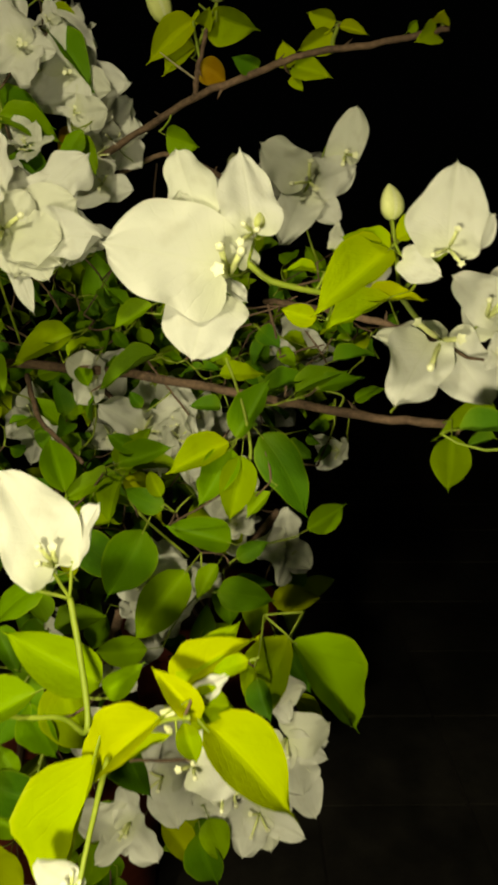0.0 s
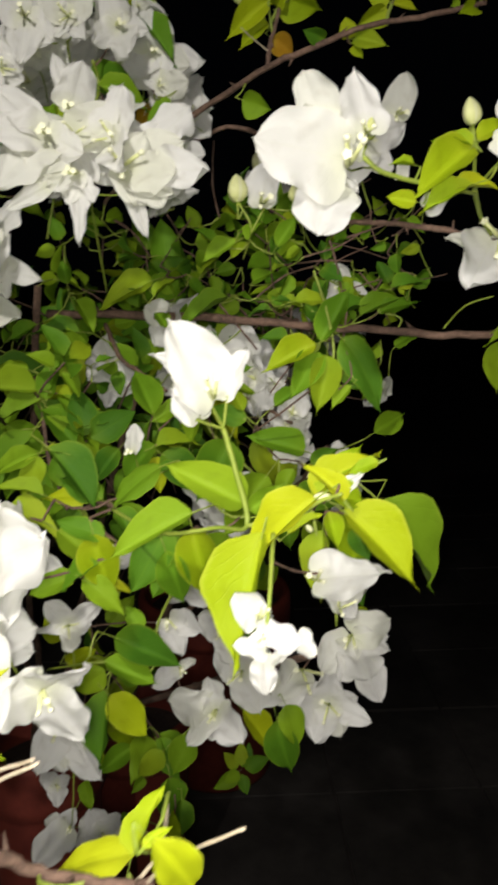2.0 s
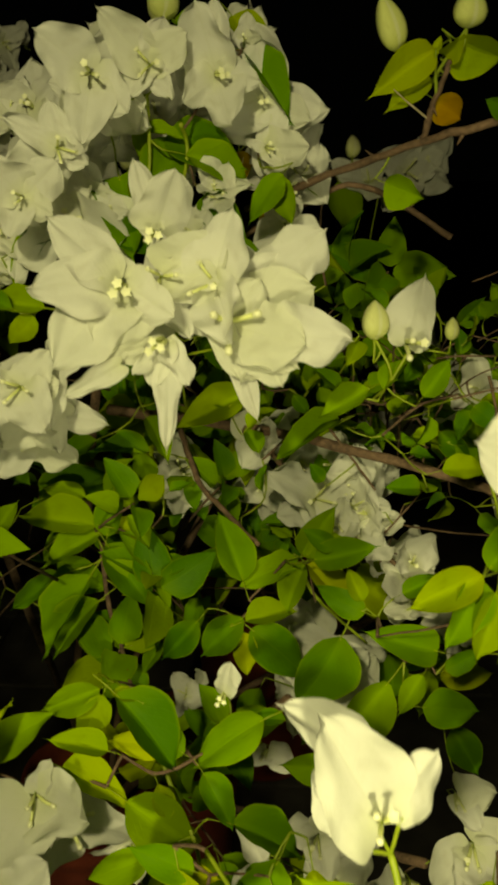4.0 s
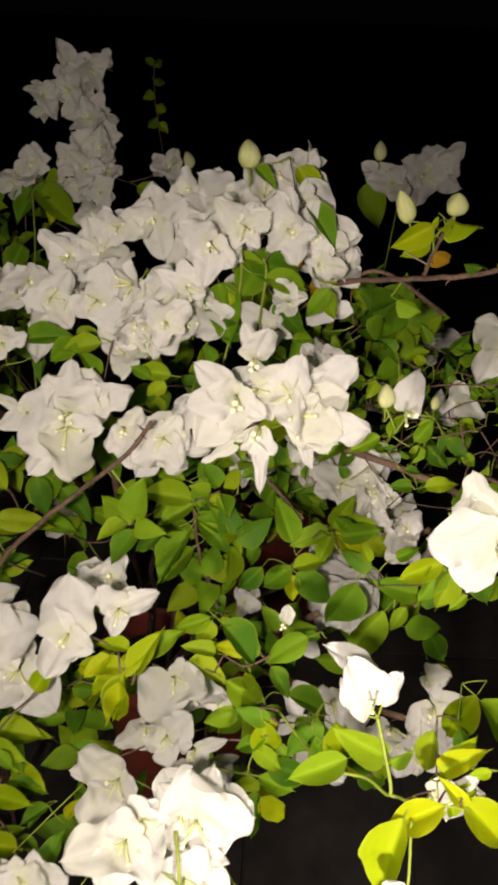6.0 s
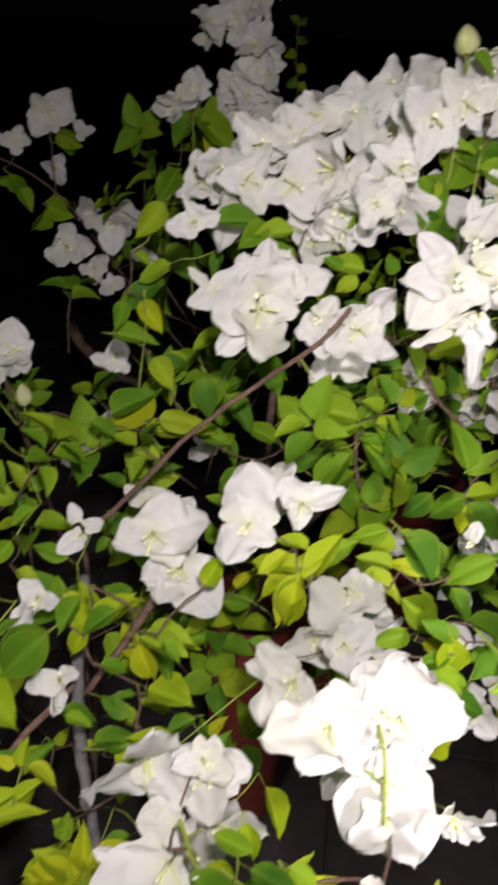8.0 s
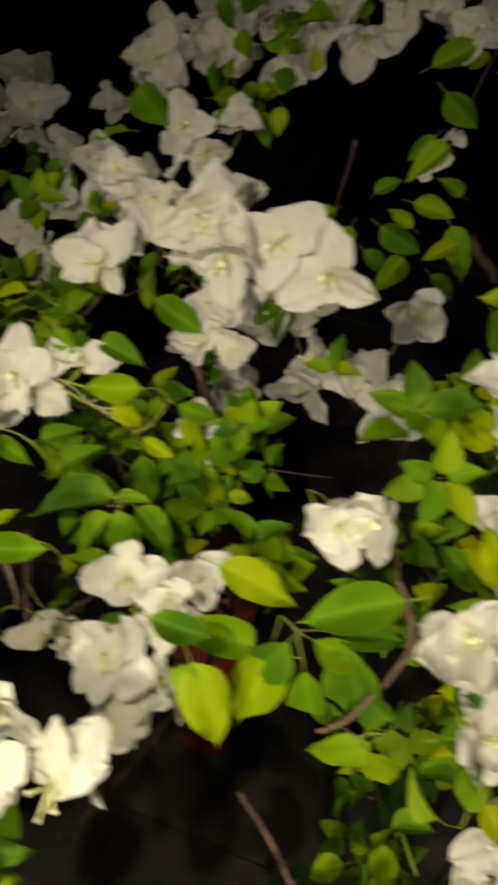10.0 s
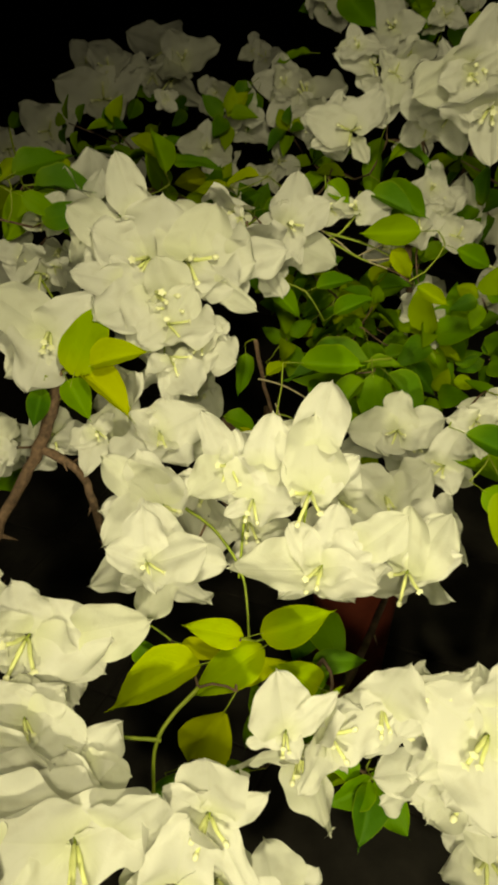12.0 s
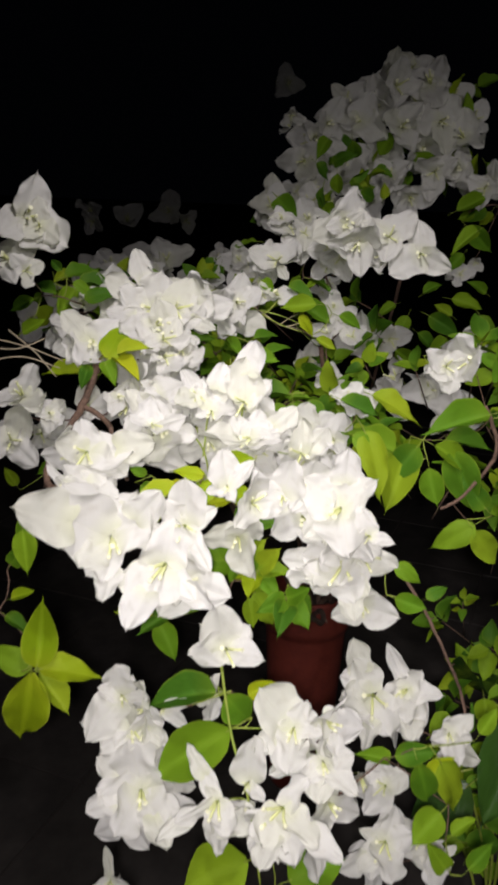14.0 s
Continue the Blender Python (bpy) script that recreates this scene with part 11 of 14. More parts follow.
bract(c, -0.1450, 0.4243, 1.1178, -63, 57, -156, 0.0177, 0.0170)
bract(c, -0.1448, 0.4245, 1.1179, -65, 66, -152, 0.0206, 0.0175)
c = cluster(front_bush, -0.1582, 0.4032, 1.1184, 90, 14, 2, 0.0141)
bract(c, -0.1598, 0.4049, 1.1194, 66, -41, 48, 0.0345, 0.0222)
bract(c, -0.1599, 0.4042, 1.1183, 15, -71, 111, 0.0331, 0.0262)
bract(c, -0.1597, 0.4041, 1.1169, -48, -35, 163, 0.0395, 0.0316)
bract(c, -0.1586, 0.4045, 1.1167, -70, -15, -157, 0.0307, 0.0264)
bract(c, -0.1575, 0.4049, 1.1175, -78, 58, -180, 0.0229, 0.0193)
bract(c, -0.1605, 0.4114, 1.1158, -75, -34, -172, 0.0275, 0.0268)
c = cluster(front_bush, -0.1421, 0.4016, 1.0966, 90, -1, -14, 0.0127)
bract(c, -0.1430, 0.4031, 1.0955, -63, -46, -178, 0.0185, 0.0081)
bract(c, -0.1426, 0.4032, 1.0953, -64, -8, 168, 0.0186, 0.0133)
bract(c, -0.1422, 0.4028, 1.0941, -71, 7, 171, 0.0418, 0.0124)
bract(c, -0.1419, 0.4032, 1.0953, -60, 19, -155, 0.0197, 0.0120)
bract(c, -0.1443, 0.4030, 1.0952, -136, -66, -113, 0.0291, 0.0099)
bract(c, -0.1590, 0.3951, 1.0878, -82, -61, -172, 0.0248, 0.0097)
c = cluster(front_bush, -0.1179, 0.4148, 1.1012, 87, -13, 12, 0.0164)
bract(c, -0.1157, 0.4157, 1.1006, -21, 59, -136, 0.0334, 0.0294)
bract(c, -0.0959, 0.4097, 1.0981, 0, 77, -113, 0.0285, 0.0245)
bract(c, -0.1066, 0.4150, 1.0969, -59, 32, -177, 0.0245, 0.0221)
bract(c, -0.1162, 0.4180, 1.1024, 72, 49, 12, 0.0359, 0.0331)
bract(c, -0.1002, 0.4252, 1.1163, 45, 39, -27, 0.0306, 0.0264)
bract(c, -0.1118, 0.4261, 1.1075, 65, 7, 22, 0.0264, 0.0248)
bract(c, -0.1173, 0.4168, 1.1017, 84, 38, -8, 0.0214, 0.0174)
bract(c, -0.1178, 0.4161, 1.0999, -55, 13, -178, 0.0222, 0.0180)
bract(c, -0.1174, 0.4164, 1.0989, -83, 20, 165, 0.0403, 0.0117)
bract(c, -0.1166, 0.4162, 1.1001, -41, 50, -145, 0.0330, 0.0231)
bract(c, -0.1163, 0.4236, 1.1003, 76, 68, -17, 0.0367, 0.0365)
c = cluster(front_bush, -0.2125, 0.4688, 1.0467, 87, -16, 10, 0.0100)
bract(c, -0.2139, 0.4699, 1.0453, -57, -46, -178, 0.0263, 0.0252)
bract(c, -0.2126, 0.4700, 1.0452, -54, 18, -165, 0.0229, 0.0198)
bract(c, -0.2122, 0.4707, 1.0462, 130, 86, 41, 0.0163, 0.0149)
bract(c, -0.2132, 0.4708, 1.0472, 79, -8, 12, 0.0206, 0.0177)
bract(c, -0.2115, 0.4707, 1.0457, -42, 66, -127, 0.0314, 0.0169)
bract(c, -0.2157, 0.4767, 1.0443, 21, -64, 95, 0.0153, 0.0133)
c = cluster(front_bush, -0.2812, 0.4273, 1.0772, 89, -5, 15, 0.0153)
bract(c, -0.2830, 0.4278, 1.0763, 0, -58, 131, 0.0361, 0.0360)
bract(c, -0.2812, 0.4274, 1.0750, -38, -10, -159, 0.0406, 0.0380)
bract(c, -0.2803, 0.4291, 1.0763, 0, 62, -86, 0.0254, 0.0221)
bract(c, -0.2827, 0.4278, 1.0750, -64, -46, -166, 0.0400, 0.0285)
bract(c, -0.2841, 0.4342, 1.0725, -61, -57, -174, 0.0275, 0.0266)
c = cluster(front_bush, -0.2810, 0.4410, 1.0820, 90, -11, -1, 0.0148)
bract(c, -0.2815, 0.4432, 1.0830, 78, -3, -7, 0.0372, 0.0278)
bract(c, -0.2793, 0.4426, 1.0823, 102, 56, 9, 0.0319, 0.0328)
bract(c, -0.2615, 0.4438, 1.0912, 52, 64, -47, 0.0272, 0.0234)
bract(c, -0.2722, 0.4461, 1.0877, 85, 25, -10, 0.0234, 0.0246)
bract(c, -0.2807, 0.4431, 1.0821, 72, 35, -3, 0.0251, 0.0216)
bract(c, -0.2818, 0.4494, 1.0789, 42, 35, -42, 0.0216, 0.0200)
bract(c, -0.2818, 0.4497, 1.0798, 58, 21, -23, 0.0339, 0.0332)
c = cluster(front_bush, -0.3125, 0.4386, 1.0820, 91, 4, 20, 0.0115)
bract(c, -0.3138, 0.4395, 1.0809, -31, -66, 166, 0.0225, 0.0162)
bract(c, -0.3141, 0.4400, 1.0820, 51, -38, 70, 0.0262, 0.0090)
bract(c, -0.3121, 0.4406, 1.0822, 61, 35, -28, 0.0276, 0.0190)
c = cluster(front_bush, -0.3367, 0.4759, 1.1206, 91, -7, -5, 0.0079)
bract(c, -0.3382, 0.4771, 1.1196, -26, -54, 141, 0.0217, 0.0198)
bract(c, -0.3374, 0.4778, 1.1206, 76, -11, 22, 0.0137, 0.0110)
bract(c, -0.3364, 0.4778, 1.1201, 93, 75, 10, 0.0173, 0.0147)
bract(c, -0.3378, 0.4776, 1.1209, 83, -25, 25, 0.0226, 0.0055)
bract(c, -0.3389, 0.4843, 1.1181, 62, 27, -12, 0.0128, 0.0121)
c = cluster(front_bush, -0.2423, 0.4426, 1.0705, 90, -12, 2, 0.0093)
bract(c, -0.2431, 0.4438, 1.0689, -50, -31, 171, 0.0205, 0.0180)
bract(c, -0.2421, 0.4433, 1.0687, -39, 12, -167, 0.0301, 0.0244)
bract(c, -0.2419, 0.4447, 1.0703, 77, 45, 8, 0.0182, 0.0161)
bract(c, -0.2427, 0.4502, 1.0661, -40, 45, -146, 0.0162, 0.0135)
bract(c, -0.2435, 0.4500, 1.0656, -54, -3, 179, 0.0181, 0.0166)
c = cluster(front_bush, -0.2129, 0.4381, 1.0658, 89, 9, -8, 0.0101)
bract(c, -0.2141, 0.4391, 1.0643, -50, -60, 172, 0.0284, 0.0227)
bract(c, -0.2123, 0.4390, 1.0642, -39, 32, -164, 0.0251, 0.0220)
bract(c, -0.2125, 0.4402, 1.0657, 74, 36, 5, 0.0200, 0.0163)
bract(c, -0.2126, 0.4460, 1.0619, 32, 65, -65, 0.0164, 0.0152)
c = cluster(front_bush, -0.1380, 0.5039, 1.1290, 91, -13, -3, 0.0077)
bract(c, -0.1391, 0.5059, 1.1292, 80, -55, 3, 0.0286, 0.0215)
bract(c, -0.1384, 0.5053, 1.1275, -67, -33, -171, 0.0208, 0.0202)
bract(c, -0.1375, 0.5057, 1.1289, 89, 32, -12, 0.0133, 0.0108)
bract(c, -0.1371, 0.5054, 1.1282, -20, 57, -128, 0.0175, 0.0103)
bract(c, -0.1378, 0.5125, 1.1267, 89, -21, -14, 0.0115, 0.0112)
bract(c, -0.1370, 0.5121, 1.1263, 57, 69, -64, 0.0115, 0.0110)
c = cluster(front_bush, -0.0950, 0.5735, 1.1653, 85, 13, -19, 0.0093)
bract(c, -0.0957, 0.5751, 1.1646, -19, -54, 127, 0.0179, 0.0157)
bract(c, -0.0949, 0.5754, 1.1661, 91, -2, -5, 0.0254, 0.0175)
bract(c, -0.0940, 0.5749, 1.1645, -23, 51, -141, 0.0203, 0.0164)
bract(c, -0.0944, 0.5746, 1.1636, -55, 8, -165, 0.0293, 0.0201)
bract(c, -0.0943, 0.5817, 1.1625, -50, -4, 154, 0.0150, 0.0133)
bract(c, -0.0946, 0.5823, 1.1639, 83, -39, 3, 0.0156, 0.0145)
c = cluster(side_bush, -0.1687, 0.2269, 0.9263, 87, 16, -10, 0.0131)
bract(c, -0.1675, 0.2288, 0.9261, 28, 60, -64, 0.0339, 0.0373)
bract(c, -0.1693, 0.2286, 0.9276, 95, -3, -3, 0.0370, 0.0391)
bract(c, -0.1688, 0.2297, 0.9269, 56, 23, 5, 0.0304, 0.0213)
bract(c, -0.1688, 0.2283, 0.9250, -54, 20, -166, 0.0198, 0.0185)
bract(c, -0.1707, 0.2357, 0.9253, 80, 9, 28, 0.0248, 0.0208)
c = cluster(side_bush, -0.1741, 0.2065, 0.9020, 92, 5, 27, 0.0113)
bract(c, -0.1737, 0.2075, 0.8996, -61, 23, -167, 0.0415, 0.0430)
bract(c, -0.1740, 0.2087, 0.9023, 60, 27, -23, 0.0233, 0.0196)
bract(c, -0.1749, 0.2072, 0.8998, -53, -7, 173, 0.0375, 0.0391)
bract(c, -0.1752, 0.2083, 0.9021, 77, -37, 21, 0.0191, 0.0207)
bract(c, -0.1765, 0.2147, 0.8999, 84, 0, 32, 0.0161, 0.0149)
bract(c, -0.1752, 0.2147, 0.8985, -49, 65, -135, 0.0219, 0.0190)
bract(c, -0.1769, 0.2139, 0.8985, -39, -50, 176, 0.0161, 0.0133)
c = cluster(near_bush, -1.0283, 0.1376, 0.9382, 90, 14, 1, 0.0170)
bract(c, -1.0310, 0.1379, 0.9386, 45, -45, 89, 0.0364, 0.0420)
bract(c, -1.0489, 0.1307, 0.9506, 61, -45, 66, 0.0311, 0.0268)
bract(c, -1.0410, 0.1346, 0.9408, -11, -61, 151, 0.0268, 0.0315)
bract(c, -1.0301, 0.1394, 0.9399, 76, -9, 19, 0.0418, 0.0246)
bract(c, -1.0370, 0.1400, 0.9649, 71, -11, 46, 0.0356, 0.0239)
bract(c, -1.0288, 0.1397, 0.9387, 73, 16, 21, 0.0368, 0.0405)
bract(c, -1.0303, 0.1378, 0.9368, -7, -48, 138, 0.0336, 0.0240)
c = cluster(near_bush, -1.0023, 0.1395, 0.9403, 84, -4, 55, 0.0170)
bract(c, -1.0026, 0.1420, 0.9404, 55, 22, 11, 0.0355, 0.0365)
bract(c, -1.0002, 0.1416, 0.9393, 0, 41, -78, 0.0382, 0.0475)
bract(c, -0.9779, 0.1500, 0.9399, 66, 76, -6, 0.0326, 0.0281)
bract(c, -0.9905, 0.1461, 0.9356, -35, 25, -115, 0.0281, 0.0356)
bract(c, -1.0011, 0.1404, 0.9386, -14, 26, -111, 0.0381, 0.0351)
bract(c, -1.0004, 0.1400, 0.9381, -28, 39, -131, 0.0384, 0.0146)
bract(c, -0.9795, 0.1299, 0.9325, -25, 60, -127, 0.0327, 0.0142)
bract(c, -1.0040, 0.1420, 0.9402, 38, -2, 39, 0.0369, 0.0357)
bract(c, -1.0056, 0.1469, 0.9363, 60, 21, 37, 0.0324, 0.0273)
c = cluster(near_bush, -0.9875, 0.1852, 0.9550, 88, -12, 7, 0.0060)
bract(c, -0.9884, 0.1870, 0.9544, 60, -13, 20, 0.0104, 0.0049)
bract(c, -0.9886, 0.1863, 0.9537, -23, -41, 157, 0.0132, 0.0107)
c = cluster(near_bush, -1.0115, 0.1153, 0.9277, 77, -9, 56, 0.0154)
bract(c, -1.0146, 0.1158, 0.9271, 37, -56, 75, 0.0330, 0.0213)
bract(c, -1.0318, 0.1070, 0.9344, 17, -42, 101, 0.0282, 0.0207)
bract(c, -1.0242, 0.1166, 0.9283, 50, -31, 52, 0.0243, 0.0160)
bract(c, -1.0133, 0.1148, 0.9260, -14, -39, 158, 0.0404, 0.0403)
bract(c, -1.0115, 0.1166, 0.9265, 3, 25, -85, 0.0155, 0.0129)
bract(c, -1.0120, 0.1150, 0.9253, -40, -28, -147, 0.0376, 0.0359)
bract(c, -1.0152, 0.1197, 0.9210, -38, -37, -164, 0.0285, 0.0276)
c = cluster(near_bush, -0.9972, 0.1034, 0.9158, 76, -7, 63, 0.0112)
bract(c, -0.9964, 0.1046, 0.9145, 3, 25, -92, 0.0305, 0.0301)
bract(c, -0.9983, 0.1036, 0.9143, -12, -43, 168, 0.0220, 0.0220)
bract(c, -0.9974, 0.1052, 0.9155, 67, 29, 6, 0.0254, 0.0239)
bract(c, -0.9994, 0.1098, 0.9099, 23, 63, -34, 0.0213, 0.0202)
c = cluster(near_bush, -0.9796, 0.1089, 0.9052, 93, 11, 13, 0.0094)
bract(c, -0.9790, 0.1099, 0.9034, -19, 31, -111, 0.0250, 0.0275)
bract(c, -0.9795, 0.1106, 0.9043, 34, 24, -42, 0.0195, 0.0183)
bract(c, -0.9797, 0.1094, 0.9031, -36, 20, -160, 0.0228, 0.0211)
bract(c, -0.9814, 0.1146, 0.8989, 4, 23, -89, 0.0177, 0.0147)
bract(c, -0.9815, 0.1142, 0.8983, -31, 24, -127, 0.0195, 0.0165)
c = cluster(near_bush, -0.9900, 0.0915, 0.9017, 89, -1, 56, 0.0111)
bract(c, -0.9893, 0.0919, 0.8998, -19, 35, -134, 0.0326, 0.0263)
bract(c, -0.9909, 0.0917, 0.9001, -13, -8, 170, 0.0200, 0.0150)
bract(c, -0.9901, 0.0915, 0.8995, -32, -4, -152, 0.0308, 0.0151)
bract(c, -0.9926, 0.0963, 0.8949, -24, 3, -147, 0.0157, 0.0135)
c = cluster(near_bush, -1.0526, 0.0641, 0.9160, 94, 8, 28, 0.0143)
bract(c, -1.0547, 0.0646, 0.9160, 53, -28, 88, 0.0373, 0.0378)
bract(c, -1.0532, 0.0635, 0.9137, -33, -28, -153, 0.0377, 0.0379)
bract(c, -1.0540, 0.0638, 0.9142, -23, -37, 178, 0.0308, 0.0255)
bract(c, -1.0526, 0.0660, 0.9157, 63, 46, 5, 0.0312, 0.0273)
bract(c, -1.0570, 0.0676, 0.9093, -24, -22, -175, 0.0254, 0.0247)
bract(c, -1.0580, 0.0678, 0.9101, 13, -56, 128, 0.0280, 0.0261)
c = cluster(near_bush, -0.9807, 0.0576, 0.8720, 99, 13, 34, 0.0110)
bract(c, -0.9802, 0.0592, 0.8711, 40, 36, -35, 0.0277, 0.0297)
bract(c, -0.9815, 0.0592, 0.8712, 55, 6, 25, 0.0197, 0.0157)
bract(c, -0.9801, 0.0580, 0.8700, -16, 4, -120, 0.0272, 0.0254)
bract(c, -0.9818, 0.0570, 0.8702, -5, -14, 165, 0.0332, 0.0316)
bract(c, -0.9821, 0.0583, 0.8710, 36, -18, 102, 0.0209, 0.0203)
bract(c, -0.9831, 0.0630, 0.8656, 47, 24, -6, 0.0177, 0.0154)
c = cluster(near_bush, -1.0161, 0.0482, 0.8692, 82, -8, 45, 0.0082)
bract(c, -1.0172, 0.0483, 0.8676, 0, -28, 161, 0.0180, 0.0154)
bract(c, -1.0165, 0.0480, 0.8673, -18, -25, -154, 0.0248, 0.0172)
bract(c, -1.0166, 0.0496, 0.8681, 52, 35, 1, 0.0141, 0.0102)
bract(c, -1.0196, 0.0517, 0.8619, -17, -17, -174, 0.0158, 0.0150)
c = cluster(near_bush, -1.0908, 0.0430, 0.8443, 78, -7, 60, 0.0078)
bract(c, -1.0914, 0.0446, 0.8432, 25, 30, -11, 0.0186, 0.0177)
bract(c, -1.0909, 0.0437, 0.8424, -29, 21, -112, 0.0191, 0.0175)
bract(c, -1.0910, 0.0429, 0.8421, -34, 11, -149, 0.0275, 0.0193)
bract(c, -1.0921, 0.0432, 0.8429, 1, -27, 151, 0.0133, 0.0123)
bract(c, -1.0944, 0.0473, 0.8376, -2, 35, -67, 0.0155, 0.0142)
bract(c, -1.0946, 0.0465, 0.8372, -32, 18, -131, 0.0144, 0.0123)
bract(c, -1.0952, 0.0462, 0.8374, -23, -18, -164, 0.0124, 0.0100)
c = cluster(near_bush, -1.1398, 0.1855, 0.9309, 83, -15, 27, 0.0115)
bract(c, -1.1414, 0.1862, 0.9299, 0, -55, 145, 0.0158, 0.0146)
bract(c, -1.1404, 0.1874, 0.9308, 73, 34, 23, 0.0227, 0.0191)
bract(c, -1.1391, 0.1874, 0.9304, 23, 44, -55, 0.0381, 0.0286)
c = cluster(near_bush, -1.1227, 0.2191, 0.9386, 98, 12, 33, 0.0081)
bract(c, -1.1242, 0.2201, 0.9380, 64, -59, 71, 0.0138, 0.0086)
bract(c, -1.1234, 0.2211, 0.9386, 80, 30, 44, 0.0225, 0.0160)
bract(c, -1.1233, 0.2202, 0.9369, -50, 10, -138, 0.0178, 0.0104)
c = cluster(near_bush, -1.1521, 0.1714, 0.9081, 91, 1, 30, 0.0082)
bract(c, -1.1539, 0.1718, 0.9073, 20, -38, 126, 0.0206, 0.0193)
bract(c, -1.1527, 0.1717, 0.9064, -29, -2, -153, 0.0226, 0.0229)
bract(c, -1.1525, 0.1731, 0.9071, 16, 45, -42, 0.0160, 0.0153)
bract(c, -1.1564, 0.1769, 0.9026, -40, 20, -111, 0.0133, 0.0128)
c = cluster(near_bush, -1.1268, 0.1731, 0.9036, 89, -1, 47, 0.0059)
bract(c, -1.1274, 0.1741, 0.9019, -47, 15, -135, 0.0150, 0.0131)
bract(c, -1.1275, 0.1748, 0.9027, 48, 58, -5, 0.0114, 0.0082)
c = cluster(near_bush, -0.9727, 0.2305, 0.9391, 79, -12, 42, 0.0124)
bract(c, -0.9742, 0.2311, 0.9375, -34, -48, 160, 0.0286, 0.0281)
bract(c, -0.9731, 0.2312, 0.9371, -45, -6, -170, 0.0253, 0.0242)
bract(c, -0.9732, 0.2327, 0.9396, 71, 9, 23, 0.0333, 0.0272)
bract(c, -0.9725, 0.2314, 0.9370, -48, 21, -155, 0.0274, 0.0114)
bract(c, -0.9720, 0.2326, 0.9387, 46, 48, -31, 0.0293, 0.0251)
bract(c, -0.9755, 0.2366, 0.9336, -30, -16, 164, 0.0215, 0.0210)
c = cluster(near_bush, -0.9249, 0.0296, 0.8849, 93, 11, 15, 0.0115)
bract(c, -0.9264, 0.0313, 0.8842, 38, -18, 45, 0.0311, 0.0165)
bract(c, -0.9257, 0.0293, 0.8832, -3, -31, 166, 0.0266, 0.0231)
bract(c, -0.9254, 0.0313, 0.8840, 46, 13, 24, 0.0189, 0.0117)
c = cluster(near_bush, -0.9075, 0.0194, 0.8750, 95, 15, 17, 0.0111)
bract(c, -0.9078, 0.0216, 0.8751, 56, 8, 5, 0.0295, 0.0320)
bract(c, -0.9066, 0.0293, 0.8918, 62, 17, 32, 0.0252, 0.0217)
bract(c, -0.9072, 0.0296, 0.8791, 37, 45, -22, 0.0217, 0.0240)
bract(c, -0.9085, 0.0209, 0.8741, 49, -25, 24, 0.0235, 0.0225)
bract(c, -0.9068, 0.0204, 0.8735, 14, 45, -75, 0.0218, 0.0205)
bract(c, -0.9084, 0.0197, 0.8731, -10, -38, 146, 0.0149, 0.0090)
bract(c, -0.9084, 0.0245, 0.8679, 40, 27, -18, 0.0198, 0.0185)
c = cluster(near_bush, -0.8799, 0.0244, 0.8852, 90, -2, 6, 0.0130)
bract(c, -0.8804, 0.0267, 0.8859, 59, 2, 24, 0.0357, 0.0307)
bract(c, -0.8821, 0.0353, 0.9063, 58, 4, 3, 0.0304, 0.0262)
bract(c, -0.8843, 0.0342, 0.8920, 48, -16, 51, 0.0262, 0.0230)
bract(c, -0.8812, 0.0268, 0.8840, 15, -14, 34, 0.0353, 0.0203)
bract(c, -0.8793, 0.0263, 0.8843, 42, 37, -16, 0.0283, 0.0176)
bract(c, -0.8802, 0.0251, 0.8834, -23, -17, 174, 0.0071, 0.0043)
bract(c, -0.8814, 0.0303, 0.8785, 36, -21, 8, 0.0293, 0.0241)
bract(c, -0.8806, 0.0299, 0.8784, 42, 17, -1, 0.0212, 0.0201)
c = cluster(near_bush, -0.9074, 0.0384, 0.8276, 91, 2, 20, 0.0060)
bract(c, -0.9083, 0.0388, 0.8258, -4, -38, 132, 0.0169, 0.0122)
bract(c, -0.9071, 0.0398, 0.8263, 33, 27, -36, 0.0170, 0.0148)
c = cluster(near_bush, -0.8656, 0.0031, 0.8608, 90, -4, -3, 0.0128)
bract(c, -0.8676, 0.0029, 0.8591, 2, -10, 121, 0.0405, 0.0273)
bract(c, -0.8668, 0.0044, 0.8597, 34, -15, 58, 0.0245, 0.0169)
bract(c, -0.8658, 0.0053, 0.8600, 39, 12, 13, 0.0320, 0.0208)
bract(c, -0.8641, 0.0049, 0.8604, 34, 14, -59, 0.0308, 0.0251)
bract(c, -0.8499, 0.0144, 0.8692, 40, 22, -40, 0.0263, 0.0226)
bract(c, -0.8563, 0.0096, 0.8617, 19, 25, -84, 0.0226, 0.0188)
bract(c, -0.8643, 0.0037, 0.8594, 18, 41, -91, 0.0293, 0.0213)
bract(c, -0.8664, 0.0030, 0.8587, -14, -16, 150, 0.0227, 0.0138)
bract(c, -0.8666, 0.0081, 0.8534, 31, -3, 22, 0.0205, 0.0200)
bract(c, -0.8653, 0.0085, 0.8535, 25, 18, -24, 0.0302, 0.0286)
bract(c, -0.8646, 0.0075, 0.8532, 18, 36, -65, 0.0280, 0.0236)
bract(c, -0.8653, 0.0064, 0.8527, -2, 15, -128, 0.0186, 0.0154)
bract(c, -0.8674, 0.0069, 0.8530, 18, -44, 86, 0.0208, 0.0181)
c = cluster(near_bush, -0.8302, 0.0354, 0.8433, 89, -11, 6, 0.0128)
bract(c, -0.8295, 0.0379, 0.8426, 35, -2, -23, 0.0379, 0.0286)
bract(c, -0.8290, 0.0371, 0.8421, 26, 21, -48, 0.0272, 0.0202)
